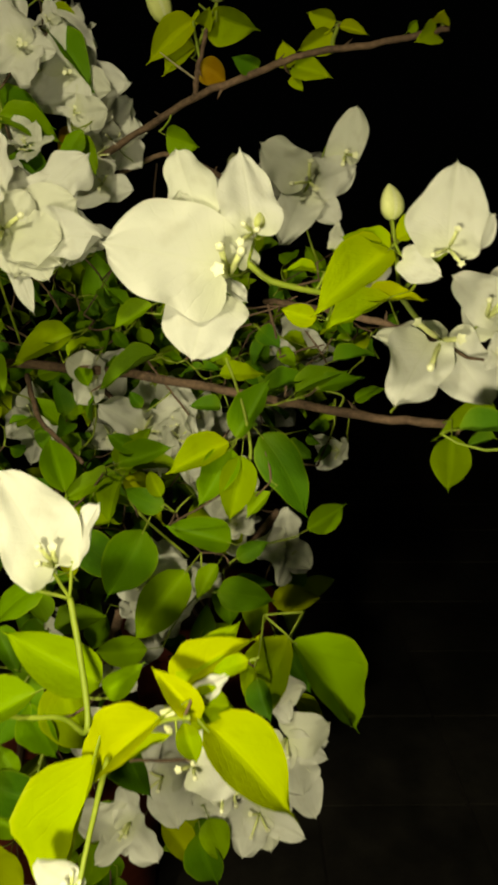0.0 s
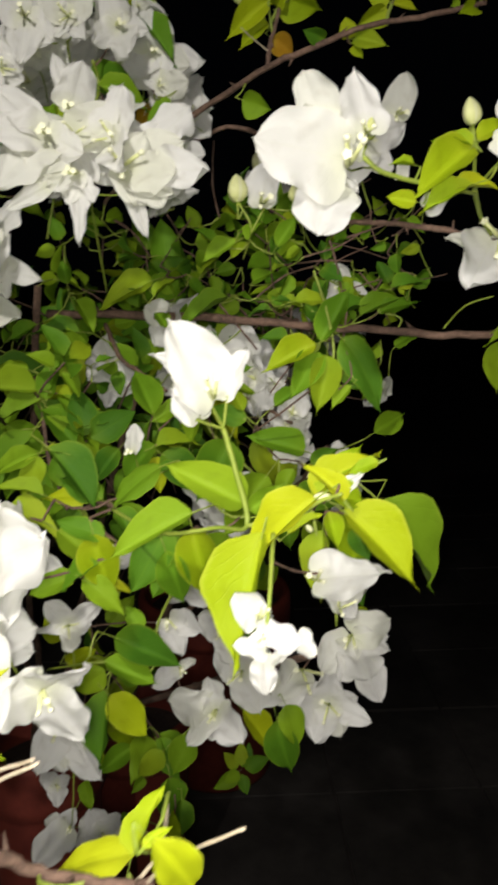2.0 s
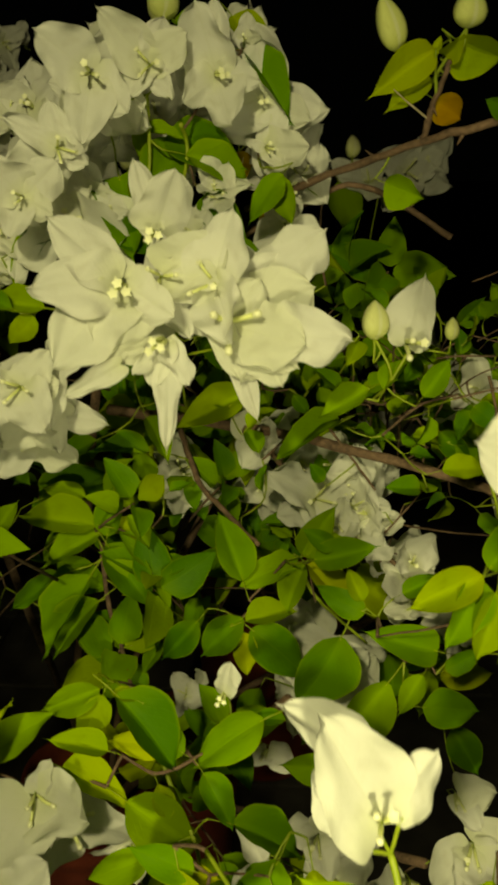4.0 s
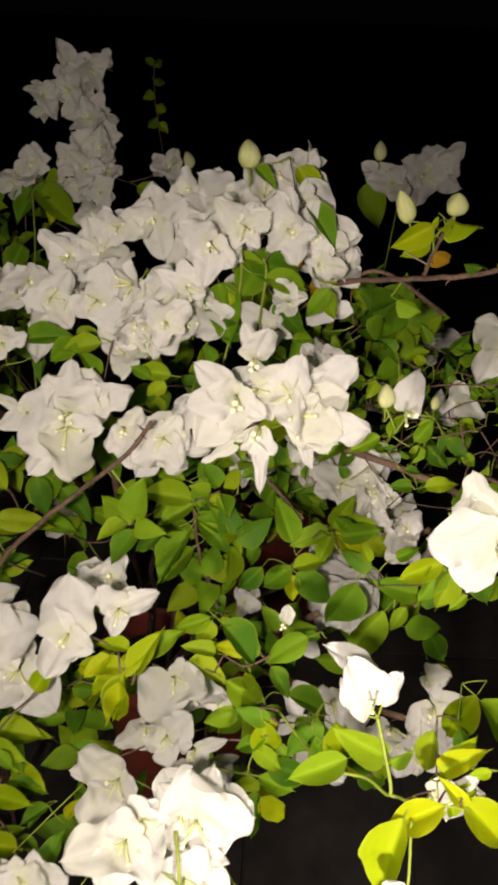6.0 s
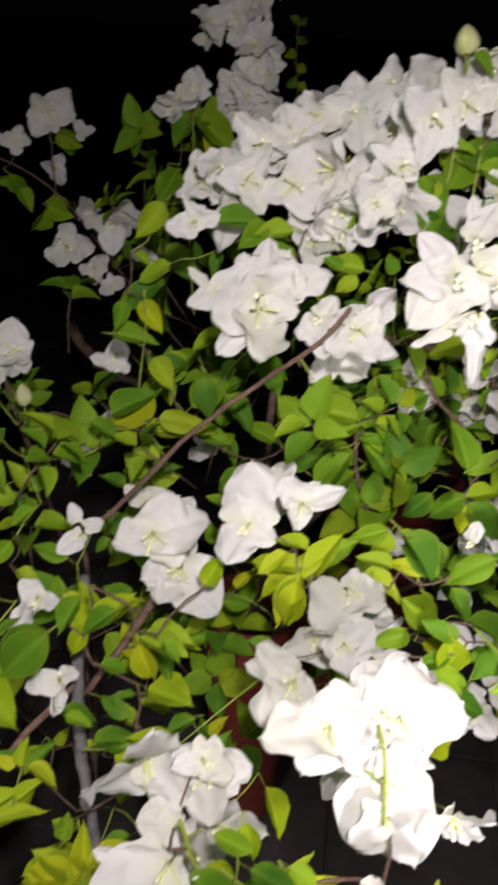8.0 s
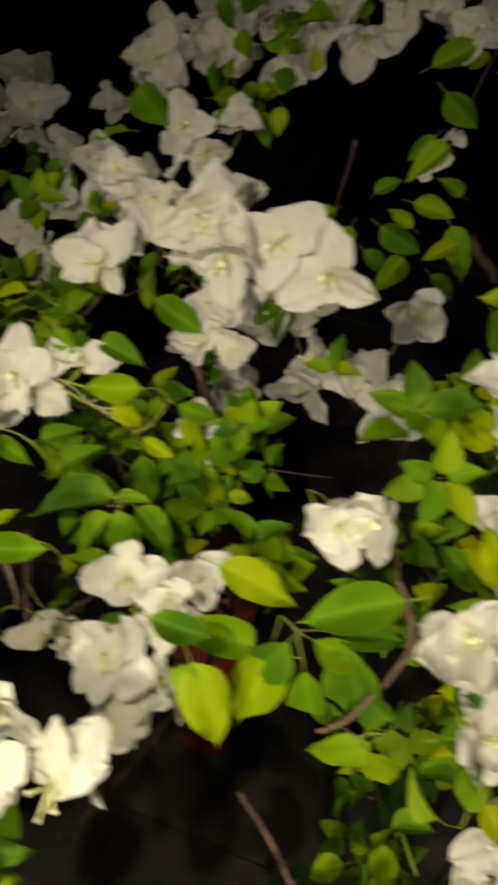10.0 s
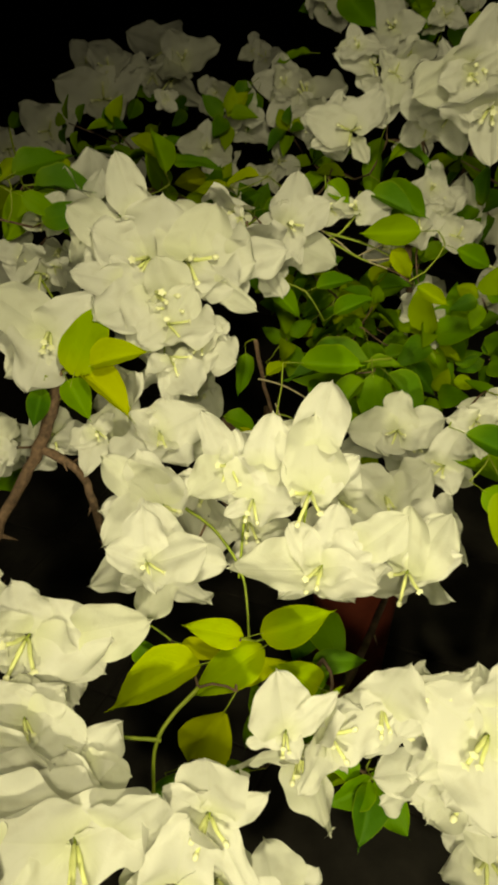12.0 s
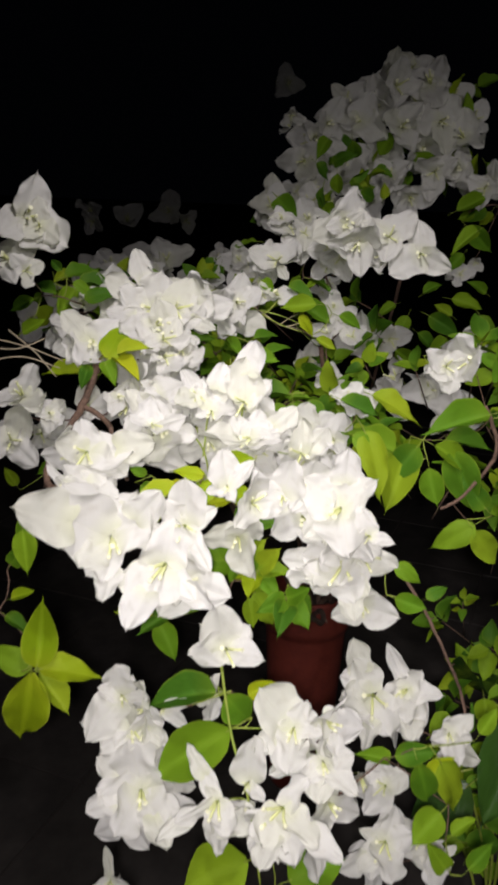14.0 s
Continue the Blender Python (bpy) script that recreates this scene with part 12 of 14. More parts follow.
bract(c, -0.8304, 0.0376, 0.8427, 49, -21, -7, 0.0324, 0.0238)
bract(c, -0.8298, 0.0412, 0.8365, 40, 16, 7, 0.0301, 0.0266)
bract(c, -0.8292, 0.0407, 0.8360, 29, 10, -35, 0.0214, 0.0187)
bract(c, -0.8294, 0.0408, 0.8361, 37, 27, -11, 0.0213, 0.0182)
c = cluster(near_bush, -0.8672, 0.1476, 0.7985, 89, -2, 32, 0.0126)
bract(c, -0.8684, 0.1490, 0.7977, 55, -46, 35, 0.0268, 0.0260)
bract(c, -0.8660, 0.1494, 0.7979, 36, 14, -55, 0.0336, 0.0335)
bract(c, -0.8655, 0.1484, 0.7968, -5, 48, -106, 0.0368, 0.0381)
bract(c, -0.8677, 0.1476, 0.7964, -25, -16, 170, 0.0272, 0.0198)
bract(c, -0.8669, 0.1474, 0.7965, -16, -11, -159, 0.0303, 0.0210)
bract(c, -0.8672, 0.1540, 0.7922, 38, 16, -14, 0.0213, 0.0187)
bract(c, -0.8666, 0.1523, 0.7909, -30, 45, -148, 0.0239, 0.0226)
bract(c, -0.8690, 0.1525, 0.7915, 5, -36, 110, 0.0237, 0.0221)
c = cluster(near_bush, -0.8546, 0.1274, 0.7589, 86, -10, 19, 0.0112)
bract(c, -0.8552, 0.1276, 0.7570, -17, -22, 154, 0.0227, 0.0208)
bract(c, -0.8537, 0.1280, 0.7570, -14, 29, -127, 0.0217, 0.0215)
bract(c, -0.8528, 0.1293, 0.7586, 38, 21, -44, 0.0312, 0.0390)
bract(c, -0.8372, 0.1375, 0.7670, 32, 2, -74, 0.0266, 0.0230)
bract(c, -0.8463, 0.1360, 0.7605, 35, -7, -24, 0.0230, 0.0292)
bract(c, -0.8538, 0.1325, 0.7517, 15, 25, -77, 0.0177, 0.0144)
bract(c, -0.8546, 0.1315, 0.7509, -32, -11, -162, 0.0170, 0.0137)
c = cluster(near_bush, -0.9198, 0.1565, 0.7865, 90, -10, 0, 0.0086)
bract(c, -0.9211, 0.1568, 0.7849, 2, -34, 128, 0.0255, 0.0191)
bract(c, -0.9199, 0.1580, 0.7854, 53, 14, -6, 0.0128, 0.0095)
c = cluster(near_bush, -0.8754, 0.1993, 0.8168, 89, -15, 5, 0.0110)
bract(c, -0.8770, 0.1998, 0.8154, 4, -51, 115, 0.0328, 0.0309)
bract(c, -0.8740, 0.2008, 0.8161, 33, 36, -63, 0.0327, 0.0319)
bract(c, -0.8756, 0.1996, 0.8150, -21, -24, -177, 0.0218, 0.0217)
bract(c, -0.8756, 0.2014, 0.8165, 58, -4, 5, 0.0267, 0.0263)
bract(c, -0.8751, 0.2061, 0.8109, 33, 23, -37, 0.0211, 0.0201)
bract(c, -0.8767, 0.2049, 0.8099, -19, -24, 134, 0.0156, 0.0127)
bract(c, -0.8771, 0.2057, 0.8106, 24, -36, 62, 0.0203, 0.0191)
c = cluster(near_bush, -0.8375, 0.1711, 0.8169, 88, 6, -20, 0.0098)
bract(c, -0.8372, 0.1730, 0.8167, 66, 12, 5, 0.0282, 0.0274)
bract(c, -0.8383, 0.1721, 0.8155, 13, -45, 101, 0.0181, 0.0153)
bract(c, -0.8369, 0.1717, 0.8150, -19, 8, -145, 0.0191, 0.0189)
c = cluster(near_bush, -0.9331, -0.0402, 0.8751, 92, 2, 46, 0.0083)
bract(c, -0.9342, -0.0387, 0.8739, 33, 9, 39, 0.0238, 0.0234)
bract(c, -0.9325, -0.0388, 0.8735, 12, 8, -55, 0.0267, 0.0276)
bract(c, -0.9345, -0.0398, 0.8736, 21, -22, 101, 0.0185, 0.0169)
bract(c, -0.9330, -0.0401, 0.8732, -4, -10, -135, 0.0157, 0.0151)
bract(c, -0.9359, -0.0367, 0.8674, 34, -1, 58, 0.0135, 0.0131)
bract(c, -0.9357, -0.0377, 0.8669, -2, -25, 153, 0.0129, 0.0104)
c = cluster(near_bush, -0.9550, 0.0134, 0.8606, 85, -8, 32, 0.0126)
bract(c, -0.9564, 0.0147, 0.8602, 58, -18, 39, 0.0309, 0.0266)
bract(c, -0.9550, 0.0153, 0.8595, 30, 27, -14, 0.0252, 0.0222)
bract(c, -0.9560, 0.0125, 0.8591, 5, -31, 164, 0.0367, 0.0350)
bract(c, -0.9552, 0.0135, 0.8586, -17, 6, -159, 0.0183, 0.0174)
bract(c, -0.9570, 0.0141, 0.8602, 49, -32, 68, 0.0391, 0.0244)
bract(c, -0.9575, 0.0166, 0.8526, -26, -23, -176, 0.0151, 0.0150)
bract(c, -0.9589, 0.0163, 0.8533, 14, -43, 118, 0.0313, 0.0275)
c = cluster(near_bush, -0.9134, -0.1382, 0.8186, 98, 12, 35, 0.0155)
bract(c, -0.9164, -0.1392, 0.8197, 77, -54, 65, 0.0496, 0.0469)
bract(c, -0.9306, -0.1606, 0.8366, 47, -55, 102, 0.0423, 0.0365)
bract(c, -0.9268, -0.1442, 0.8277, 81, -26, 44, 0.0365, 0.0352)
bract(c, -0.9148, -0.1381, 0.8172, -30, -44, -177, 0.0315, 0.0267)
bract(c, -0.9139, -0.1380, 0.8161, -51, -11, -157, 0.0290, 0.0236)
bract(c, -0.9115, -0.1469, 0.8005, -51, 8, -170, 0.0247, 0.0213)
bract(c, -0.9149, -0.1403, 0.8077, -57, -48, -169, 0.0213, 0.0177)
bract(c, -0.9125, -0.1360, 0.8195, 53, 41, -30, 0.0337, 0.0355)
bract(c, -0.8976, -0.1333, 0.8341, 89, 41, 22, 0.0288, 0.0248)
bract(c, -0.9053, -0.1299, 0.8230, 3, 73, -78, 0.0248, 0.0266)
bract(c, -0.9134, -0.1363, 0.8177, -14, 68, -80, 0.0202, 0.0163)
bract(c, -0.9192, -0.1314, 0.8169, 67, -25, 39, 0.0295, 0.0333)
bract(c, -0.9324, -0.1302, 0.8298, 57, -28, 63, 0.0252, 0.0217)
bract(c, -0.9254, -0.1275, 0.8222, 64, 10, 34, 0.0217, 0.0250)
bract(c, -0.9168, -0.1307, 0.8154, 58, 56, -8, 0.0186, 0.0179)
bract(c, -0.9172, -0.1317, 0.8140, -53, 0, -139, 0.0174, 0.0146)
bract(c, -0.9179, -0.1321, 0.8138, -67, -35, -143, 0.0226, 0.0198)
bract(c, -0.9187, -0.1323, 0.8151, 62, -80, 72, 0.0253, 0.0244)
c = cluster(near_bush, -0.8750, -0.1312, 0.8036, 90, 7, 2, 0.0170)
bract(c, -0.8763, -0.1315, 0.8011, -43, -32, -176, 0.0340, 0.0386)
bract(c, -0.8794, -0.1493, 0.7900, -40, -6, 174, 0.0290, 0.0250)
bract(c, -0.8814, -0.1358, 0.7935, -28, -64, 150, 0.0250, 0.0289)
bract(c, -0.8756, -0.1293, 0.8043, 86, 13, 29, 0.0312, 0.0324)
bract(c, -0.8739, -0.1297, 0.8014, -54, 35, -136, 0.0306, 0.0188)
bract(c, -0.8587, -0.1280, 0.7899, -99, 62, 168, 0.0261, 0.0183)
bract(c, -0.8684, -0.1267, 0.7948, -73, 3, -161, 0.0225, 0.0141)
c = cluster(near_bush, -0.8693, -0.1106, 0.8259, 91, 4, 18, 0.0123)
bract(c, -0.8700, -0.1089, 0.8269, 90, 2, 8, 0.0346, 0.0295)
bract(c, -0.8688, -0.1096, 0.8239, -49, 32, -149, 0.0368, 0.0158)
bract(c, -0.8691, -0.1086, 0.8259, 70, 53, -5, 0.0256, 0.0148)
bract(c, -0.8709, -0.1093, 0.8260, 67, -38, 60, 0.0243, 0.0212)
bract(c, -0.8734, -0.1031, 0.8234, 74, -23, 30, 0.0203, 0.0163)
bract(c, -0.8723, -0.1027, 0.8235, 88, 31, 31, 0.0221, 0.0217)
c = cluster(near_bush, -0.8503, -0.0800, 0.8489, 89, -3, 20, 0.0082)
bract(c, -0.8516, -0.0787, 0.8481, -27, -62, 152, 0.0152, 0.0107)
bract(c, -0.8512, -0.0781, 0.8495, 78, -4, 43, 0.0262, 0.0254)
bract(c, -0.8501, -0.0780, 0.8492, 71, 39, -7, 0.0261, 0.0121)
bract(c, -0.8506, -0.0785, 0.8478, -46, 19, -139, 0.0122, 0.0105)
bract(c, -0.8537, -0.0728, 0.8455, -33, -37, -180, 0.0112, 0.0109)
c = cluster(near_bush, -0.9651, -0.0882, 0.8605, 94, 14, 15, 0.0137)
bract(c, -0.9668, -0.0876, 0.8605, 61, -58, 86, 0.0257, 0.0238)
bract(c, -0.9664, -0.0865, 0.8611, 76, -3, 50, 0.0252, 0.0232)
bract(c, -0.9649, -0.0870, 0.8586, -51, 28, -136, 0.0343, 0.0331)
bract(c, -0.9637, -0.0855, 0.8602, 0, 42, -70, 0.0345, 0.0330)
bract(c, -0.9435, -0.0792, 0.8644, 32, 69, -33, 0.0295, 0.0254)
bract(c, -0.9559, -0.0796, 0.8574, -39, 41, -120, 0.0254, 0.0247)
bract(c, -0.9663, -0.0873, 0.8593, -60, -43, -146, 0.0161, 0.0117)
bract(c, -0.9680, -0.0806, 0.8572, -24, 49, -94, 0.0303, 0.0262)
c = cluster(near_bush, -0.9592, -0.1282, 0.8472, 96, 6, 44, 0.0060)
bract(c, -0.9609, -0.1266, 0.8473, 56, -21, 60, 0.0193, 0.0078)
bract(c, -0.9588, -0.1264, 0.8462, -41, 74, -119, 0.0298, 0.0205)
c = cluster(near_bush, -0.8200, -0.0412, 0.8324, 86, -13, 18, 0.0101)
bract(c, -0.8218, -0.0407, 0.8314, -19, -60, 152, 0.0334, 0.0291)
bract(c, -0.8202, -0.0395, 0.8332, 92, 14, 7, 0.0298, 0.0289)
bract(c, -0.8212, -0.0399, 0.8319, 94, -72, 34, 0.0152, 0.0104)
bract(c, -0.8227, -0.0332, 0.8298, 81, -2, 24, 0.0112, 0.0100)
c = cluster(near_bush, -0.7765, -0.0313, 0.8262, 87, 14, -13, 0.0151)
bract(c, -0.7767, -0.0291, 0.8277, 76, 12, -16, 0.0309, 0.0354)
bract(c, -0.7744, -0.0289, 0.8469, 82, 5, 24, 0.0264, 0.0227)
bract(c, -0.7740, -0.0237, 0.8348, 65, 45, -20, 0.0227, 0.0266)
bract(c, -0.7783, -0.0299, 0.8266, 59, -43, 59, 0.0348, 0.0348)
bract(c, -0.7758, -0.0295, 0.8268, 69, 36, -34, 0.0358, 0.0287)
bract(c, -0.7761, -0.0307, 0.8241, -49, 24, -169, 0.0385, 0.0376)
bract(c, -0.7779, -0.0305, 0.8245, -53, -45, 180, 0.0329, 0.0302)
bract(c, -0.7790, -0.0230, 0.8246, 85, -17, -2, 0.0306, 0.0268)
bract(c, -0.7779, -0.0227, 0.8244, 73, 19, -7, 0.0297, 0.0272)
bract(c, -0.7768, -0.0233, 0.8222, -38, 55, -127, 0.0299, 0.0243)
bract(c, -0.7788, -0.0240, 0.8213, -66, -17, -168, 0.0284, 0.0242)
bract(c, -0.7802, -0.0239, 0.8228, 0, -67, 112, 0.0305, 0.0267)
c = cluster(near_bush, -0.7497, -0.0420, 0.8131, 90, -1, -9, 0.0060)
bract(c, -0.7491, -0.0402, 0.8122, -12, 55, -98, 0.0180, 0.0104)
bract(c, -0.7504, -0.0403, 0.8134, 83, -18, 41, 0.0231, 0.0165)
c = cluster(near_bush, -0.7755, -0.0113, 0.7708, 90, 14, 0, 0.0170)
bract(c, -0.7780, -0.0108, 0.7704, 27, -53, 95, 0.0333, 0.0328)
bract(c, -0.7967, -0.0196, 0.7724, 12, -38, 115, 0.0284, 0.0245)
bract(c, -0.7878, -0.0118, 0.7708, 43, -19, 58, 0.0245, 0.0246)
bract(c, -0.7750, -0.0105, 0.7681, -61, 28, -172, 0.0293, 0.0326)
bract(c, -0.7675, -0.0156, 0.7522, -59, 11, -165, 0.0250, 0.0215)
bract(c, -0.7699, -0.0099, 0.7608, -73, 63, -178, 0.0215, 0.0245)
bract(c, -0.7767, -0.0107, 0.7692, -28, -25, 159, 0.0306, 0.0290)
bract(c, -0.7778, -0.0109, 0.7696, -30, -64, 156, 0.0313, 0.0321)
bract(c, -0.7946, -0.0203, 0.7665, -137, -85, -96, 0.0267, 0.0230)
bract(c, -0.7861, -0.0131, 0.7657, -62, -28, -175, 0.0230, 0.0241)
bract(c, -0.7786, -0.0041, 0.7663, -28, -44, 141, 0.0260, 0.0253)
c = cluster(near_bush, -0.8481, -0.0798, 0.7131, 78, -11, 48, 0.0132)
bract(c, -0.8493, -0.0779, 0.7136, 69, -4, 48, 0.0338, 0.0360)
bract(c, -0.8498, -0.0795, 0.7121, 8, -52, 133, 0.0316, 0.0257)
bract(c, -0.8473, -0.0782, 0.7119, -4, 40, -89, 0.0289, 0.0236)
bract(c, -0.8502, -0.0719, 0.7092, 44, 31, -18, 0.0246, 0.0205)
bract(c, -0.8522, -0.0730, 0.7093, 47, -30, 73, 0.0272, 0.0228)
c = cluster(near_bush, -0.9289, -0.1037, 0.6630, 84, -7, 39, 0.0107)
bract(c, -0.9300, -0.1022, 0.6632, 81, -9, 26, 0.0266, 0.0258)
bract(c, -0.9303, -0.1040, 0.6608, -36, -32, -179, 0.0403, 0.0311)
bract(c, -0.9305, -0.1027, 0.6622, 30, -42, 97, 0.0196, 0.0168)
bract(c, -0.9286, -0.1020, 0.6618, -4, 37, -80, 0.0216, 0.0132)
bract(c, -0.9333, -0.0974, 0.6587, 63, -29, 53, 0.0185, 0.0151)
bract(c, -0.9323, -0.0968, 0.6586, 62, 33, 18, 0.0167, 0.0149)
c = cluster(near_bush, -0.9191, -0.1061, 0.6363, 93, 3, 42, 0.0124)
bract(c, -0.9186, -0.1046, 0.6346, -23, 26, -93, 0.0268, 0.0230)
bract(c, -0.9205, -0.1060, 0.6346, -23, -41, 169, 0.0285, 0.0273)
c = cluster(near_bush, -0.9015, -0.1220, 0.5925, 84, -11, 30, 0.0157)
bract(c, -0.9040, -0.1209, 0.5924, 52, -36, 50, 0.0292, 0.0345)
bract(c, -0.9203, -0.1203, 0.6007, 37, -32, 77, 0.0249, 0.0215)
bract(c, -0.9115, -0.1172, 0.5956, 56, -16, 21, 0.0215, 0.0259)
bract(c, -0.9037, -0.1224, 0.5912, 10, -64, 123, 0.0296, 0.0317)
bract(c, -0.9176, -0.1344, 0.5889, -4, -31, 142, 0.0252, 0.0217)
bract(c, -0.9121, -0.1253, 0.5897, 33, -39, 87, 0.0217, 0.0238)
bract(c, -0.9016, -0.1202, 0.5916, 35, 31, -30, 0.0166, 0.0138)
bract(c, -0.9003, -0.1219, 0.5902, -27, 33, -132, 0.0331, 0.0340)
bract(c, -0.8841, -0.1333, 0.5843, -27, -4, -128, 0.0282, 0.0244)
bract(c, -0.8928, -0.1226, 0.5839, -6, 39, -86, 0.0244, 0.0255)
bract(c, -0.9026, -0.1224, 0.5904, -37, -44, -164, 0.0363, 0.0348)
bract(c, -0.9028, -0.1202, 0.5932, 72, -13, 18, 0.0418, 0.0417)
bract(c, -0.9040, -0.1162, 0.5861, -36, 24, -116, 0.0154, 0.0137)
bract(c, -0.9066, -0.1171, 0.5870, 24, -63, 98, 0.0344, 0.0333)
c = cluster(near_bush, -0.8959, -0.0932, 0.6534, 91, 8, 10, 0.0060)
bract(c, -0.8954, -0.0913, 0.6527, 49, 63, -24, 0.0270, 0.0110)
bract(c, -0.8955, -0.0917, 0.6515, -44, 42, -124, 0.0246, 0.0121)
c = cluster(near_bush, -0.8293, -0.1351, 0.6188, 88, -12, 9, 0.0153)
bract(c, -0.8313, -0.1332, 0.6192, 54, -21, 38, 0.0309, 0.0141)
bract(c, -0.8420, -0.1308, 0.6351, 47, -11, 65, 0.0264, 0.0137)
bract(c, -0.8291, -0.1344, 0.6167, -37, 17, -145, 0.0250, 0.0219)
bract(c, -0.8313, -0.1359, 0.6172, 0, -74, 143, 0.0343, 0.0134)
bract(c, -0.8451, -0.1519, 0.6136, -21, -50, 167, 0.0292, 0.0131)
bract(c, -0.8303, -0.1337, 0.6181, 76, -34, 28, 0.0153, 0.0088)
c = cluster(near_bush, -0.8110, -0.1187, 0.6286, 90, 3, -2, 0.0060)
bract(c, -0.8116, -0.1167, 0.6290, 73, 7, 26, 0.0359, 0.0279)
bract(c, -0.8107, -0.1177, 0.6271, -16, 39, -126, 0.0186, 0.0106)
c = cluster(near_bush, -0.7806, -0.1272, 0.6235, 87, 11, -13, 0.0170)
bract(c, -0.7812, -0.1278, 0.6212, -29, -25, -178, 0.0290, 0.0298)
bract(c, -0.7822, -0.1424, 0.6104, -28, 11, 174, 0.0248, 0.0214)
bract(c, -0.7836, -0.1328, 0.6143, -19, -30, 141, 0.0214, 0.0223)
bract(c, -0.7785, -0.1269, 0.6218, -13, 18, -124, 0.0366, 0.0208)
bract(c, -0.7578, -0.1343, 0.6157, -9, 33, -115, 0.0312, 0.0203)
bract(c, -0.7801, -0.1270, 0.6210, -39, 6, -146, 0.0367, 0.0335)
bract(c, -0.7803, -0.1250, 0.6231, 41, 13, -29, 0.0276, 0.0189)
bract(c, -0.7822, -0.1224, 0.6162, -40, 8, -171, 0.0340, 0.0276)
c = cluster(near_bush, -0.7859, -0.0915, 0.6669, 91, 6, 8, 0.0122)
bract(c, -0.7878, -0.0901, 0.6670, 51, -29, 63, 0.0382, 0.0404)
bract(c, -0.7861, -0.0895, 0.6667, 71, 23, 18, 0.0227, 0.0183)
bract(c, -0.7875, -0.0912, 0.6651, -32, -49, 162, 0.0328, 0.0229)
bract(c, -0.7862, -0.0916, 0.6649, -30, -23, -161, 0.0353, 0.0286)
bract(c, -0.7852, -0.0899, 0.6657, -1, 42, -83, 0.0220, 0.0155)
bract(c, -0.7885, -0.0844, 0.6625, 65, -20, 24, 0.0192, 0.0160)
bract(c, -0.7871, -0.0842, 0.6621, 58, 54, -8, 0.0196, 0.0179)
bract(c, -0.7886, -0.0858, 0.6606, -44, -35, -178, 0.0270, 0.0264)
c = cluster(near_bush, -0.7614, -0.0908, 0.6434, 94, 9, 26, 0.0103)
bract(c, -0.7623, -0.0901, 0.6418, -25, -31, 164, 0.0192, 0.0186)
bract(c, -0.7603, -0.0901, 0.6419, -8, 23, -120, 0.0336, 0.0212)
bract(c, -0.7607, -0.0892, 0.6427, 37, 46, -55, 0.0247, 0.0203)
bract(c, -0.7617, -0.0903, 0.6411, -45, -13, -161, 0.0282, 0.0256)
bract(c, -0.7614, -0.0889, 0.6433, 65, 12, -23, 0.0255, 0.0215)
bract(c, -0.7624, -0.0835, 0.6385, 56, 34, -14, 0.0193, 0.0182)
bract(c, -0.7620, -0.0839, 0.6375, -12, 40, -95, 0.0184, 0.0150)
bract(c, -0.7632, -0.0846, 0.6372, -46, -26, -164, 0.0137, 0.0114)
c = cluster(near_bush, -0.7525, 0.0446, 0.6181, 87, -9, 17, 0.0170)
bract(c, -0.7540, 0.0466, 0.6192, 60, -18, 52, 0.0342, 0.0326)
bract(c, -0.7658, 0.0523, 0.6361, 67, -14, 26, 0.0292, 0.0251)
bract(c, -0.7619, 0.0496, 0.6247, 31, -45, 92, 0.0251, 0.0244)
bract(c, -0.7541, 0.0451, 0.6171, 4, -58, 125, 0.0329, 0.0313)
bract(c, -0.7516, 0.0453, 0.6158, -47, 29, -156, 0.0360, 0.0354)
bract(c, -0.7525, 0.0446, 0.6152, -49, -3, -175, 0.0324, 0.0343)
bract(c, -0.7508, 0.0290, 0.6023, -56, 29, 158, 0.0277, 0.0238)
bract(c, -0.7529, 0.0420, 0.6058, -47, -24, 149, 0.0238, 0.0257)
bract(c, -0.7550, 0.0519, 0.6140, 62, -44, 37, 0.0255, 0.0226)
c = cluster(near_bush, -0.7239, 0.0544, 0.6260, 84, 15, -23, 0.0132)
bract(c, -0.7225, 0.0557, 0.6253, 19, 43, -87, 0.0322, 0.0231)
bract(c, -0.7242, 0.0551, 0.6239, -52, -21, -164, 0.0254, 0.0232)
bract(c, -0.7235, 0.0562, 0.6260, 75, 25, -14, 0.0235, 0.0196)
bract(c, -0.7251, 0.0566, 0.6267, 61, -20, 29, 0.0413, 0.0165)
bract(c, -0.7234, 0.0544, 0.6236, -48, 40, 173, 0.0298, 0.0293)
bract(c, -0.7166, 0.0430, 0.6105, -40, 6, -168, 0.0254, 0.0219)
bract(c, -0.7181, 0.0515, 0.6169, -25, 64, -143, 0.0219, 0.0220)
bract(c, -0.7240, 0.0620, 0.6216, 37, 36, -51, 0.0175, 0.0166)
bract(c, -0.7247, 0.0609, 0.6201, -45, 9, -177, 0.0223, 0.0183)
c = cluster(near_bush, -0.6824, 0.0572, 0.5892, 88, -12, 9, 0.0096)
bract(c, -0.6816, 0.0594, 0.5889, 50, 31, -29, 0.0266, 0.0192)
bract(c, -0.6819, 0.0579, 0.5871, -49, 33, -179, 0.0276, 0.0228)
bract(c, -0.6832, 0.0585, 0.5877, -42, -57, 155, 0.0171, 0.0146)
bract(c, -0.6816, 0.0644, 0.5840, 11, 61, -86, 0.0206, 0.0191)
bract(c, -0.6828, 0.0639, 0.5832, -48, 8, 176, 0.0150, 0.0130)
c = cluster(near_bush, -0.7294, 0.0186, 0.5460, 85, 10, -25, 0.0102)
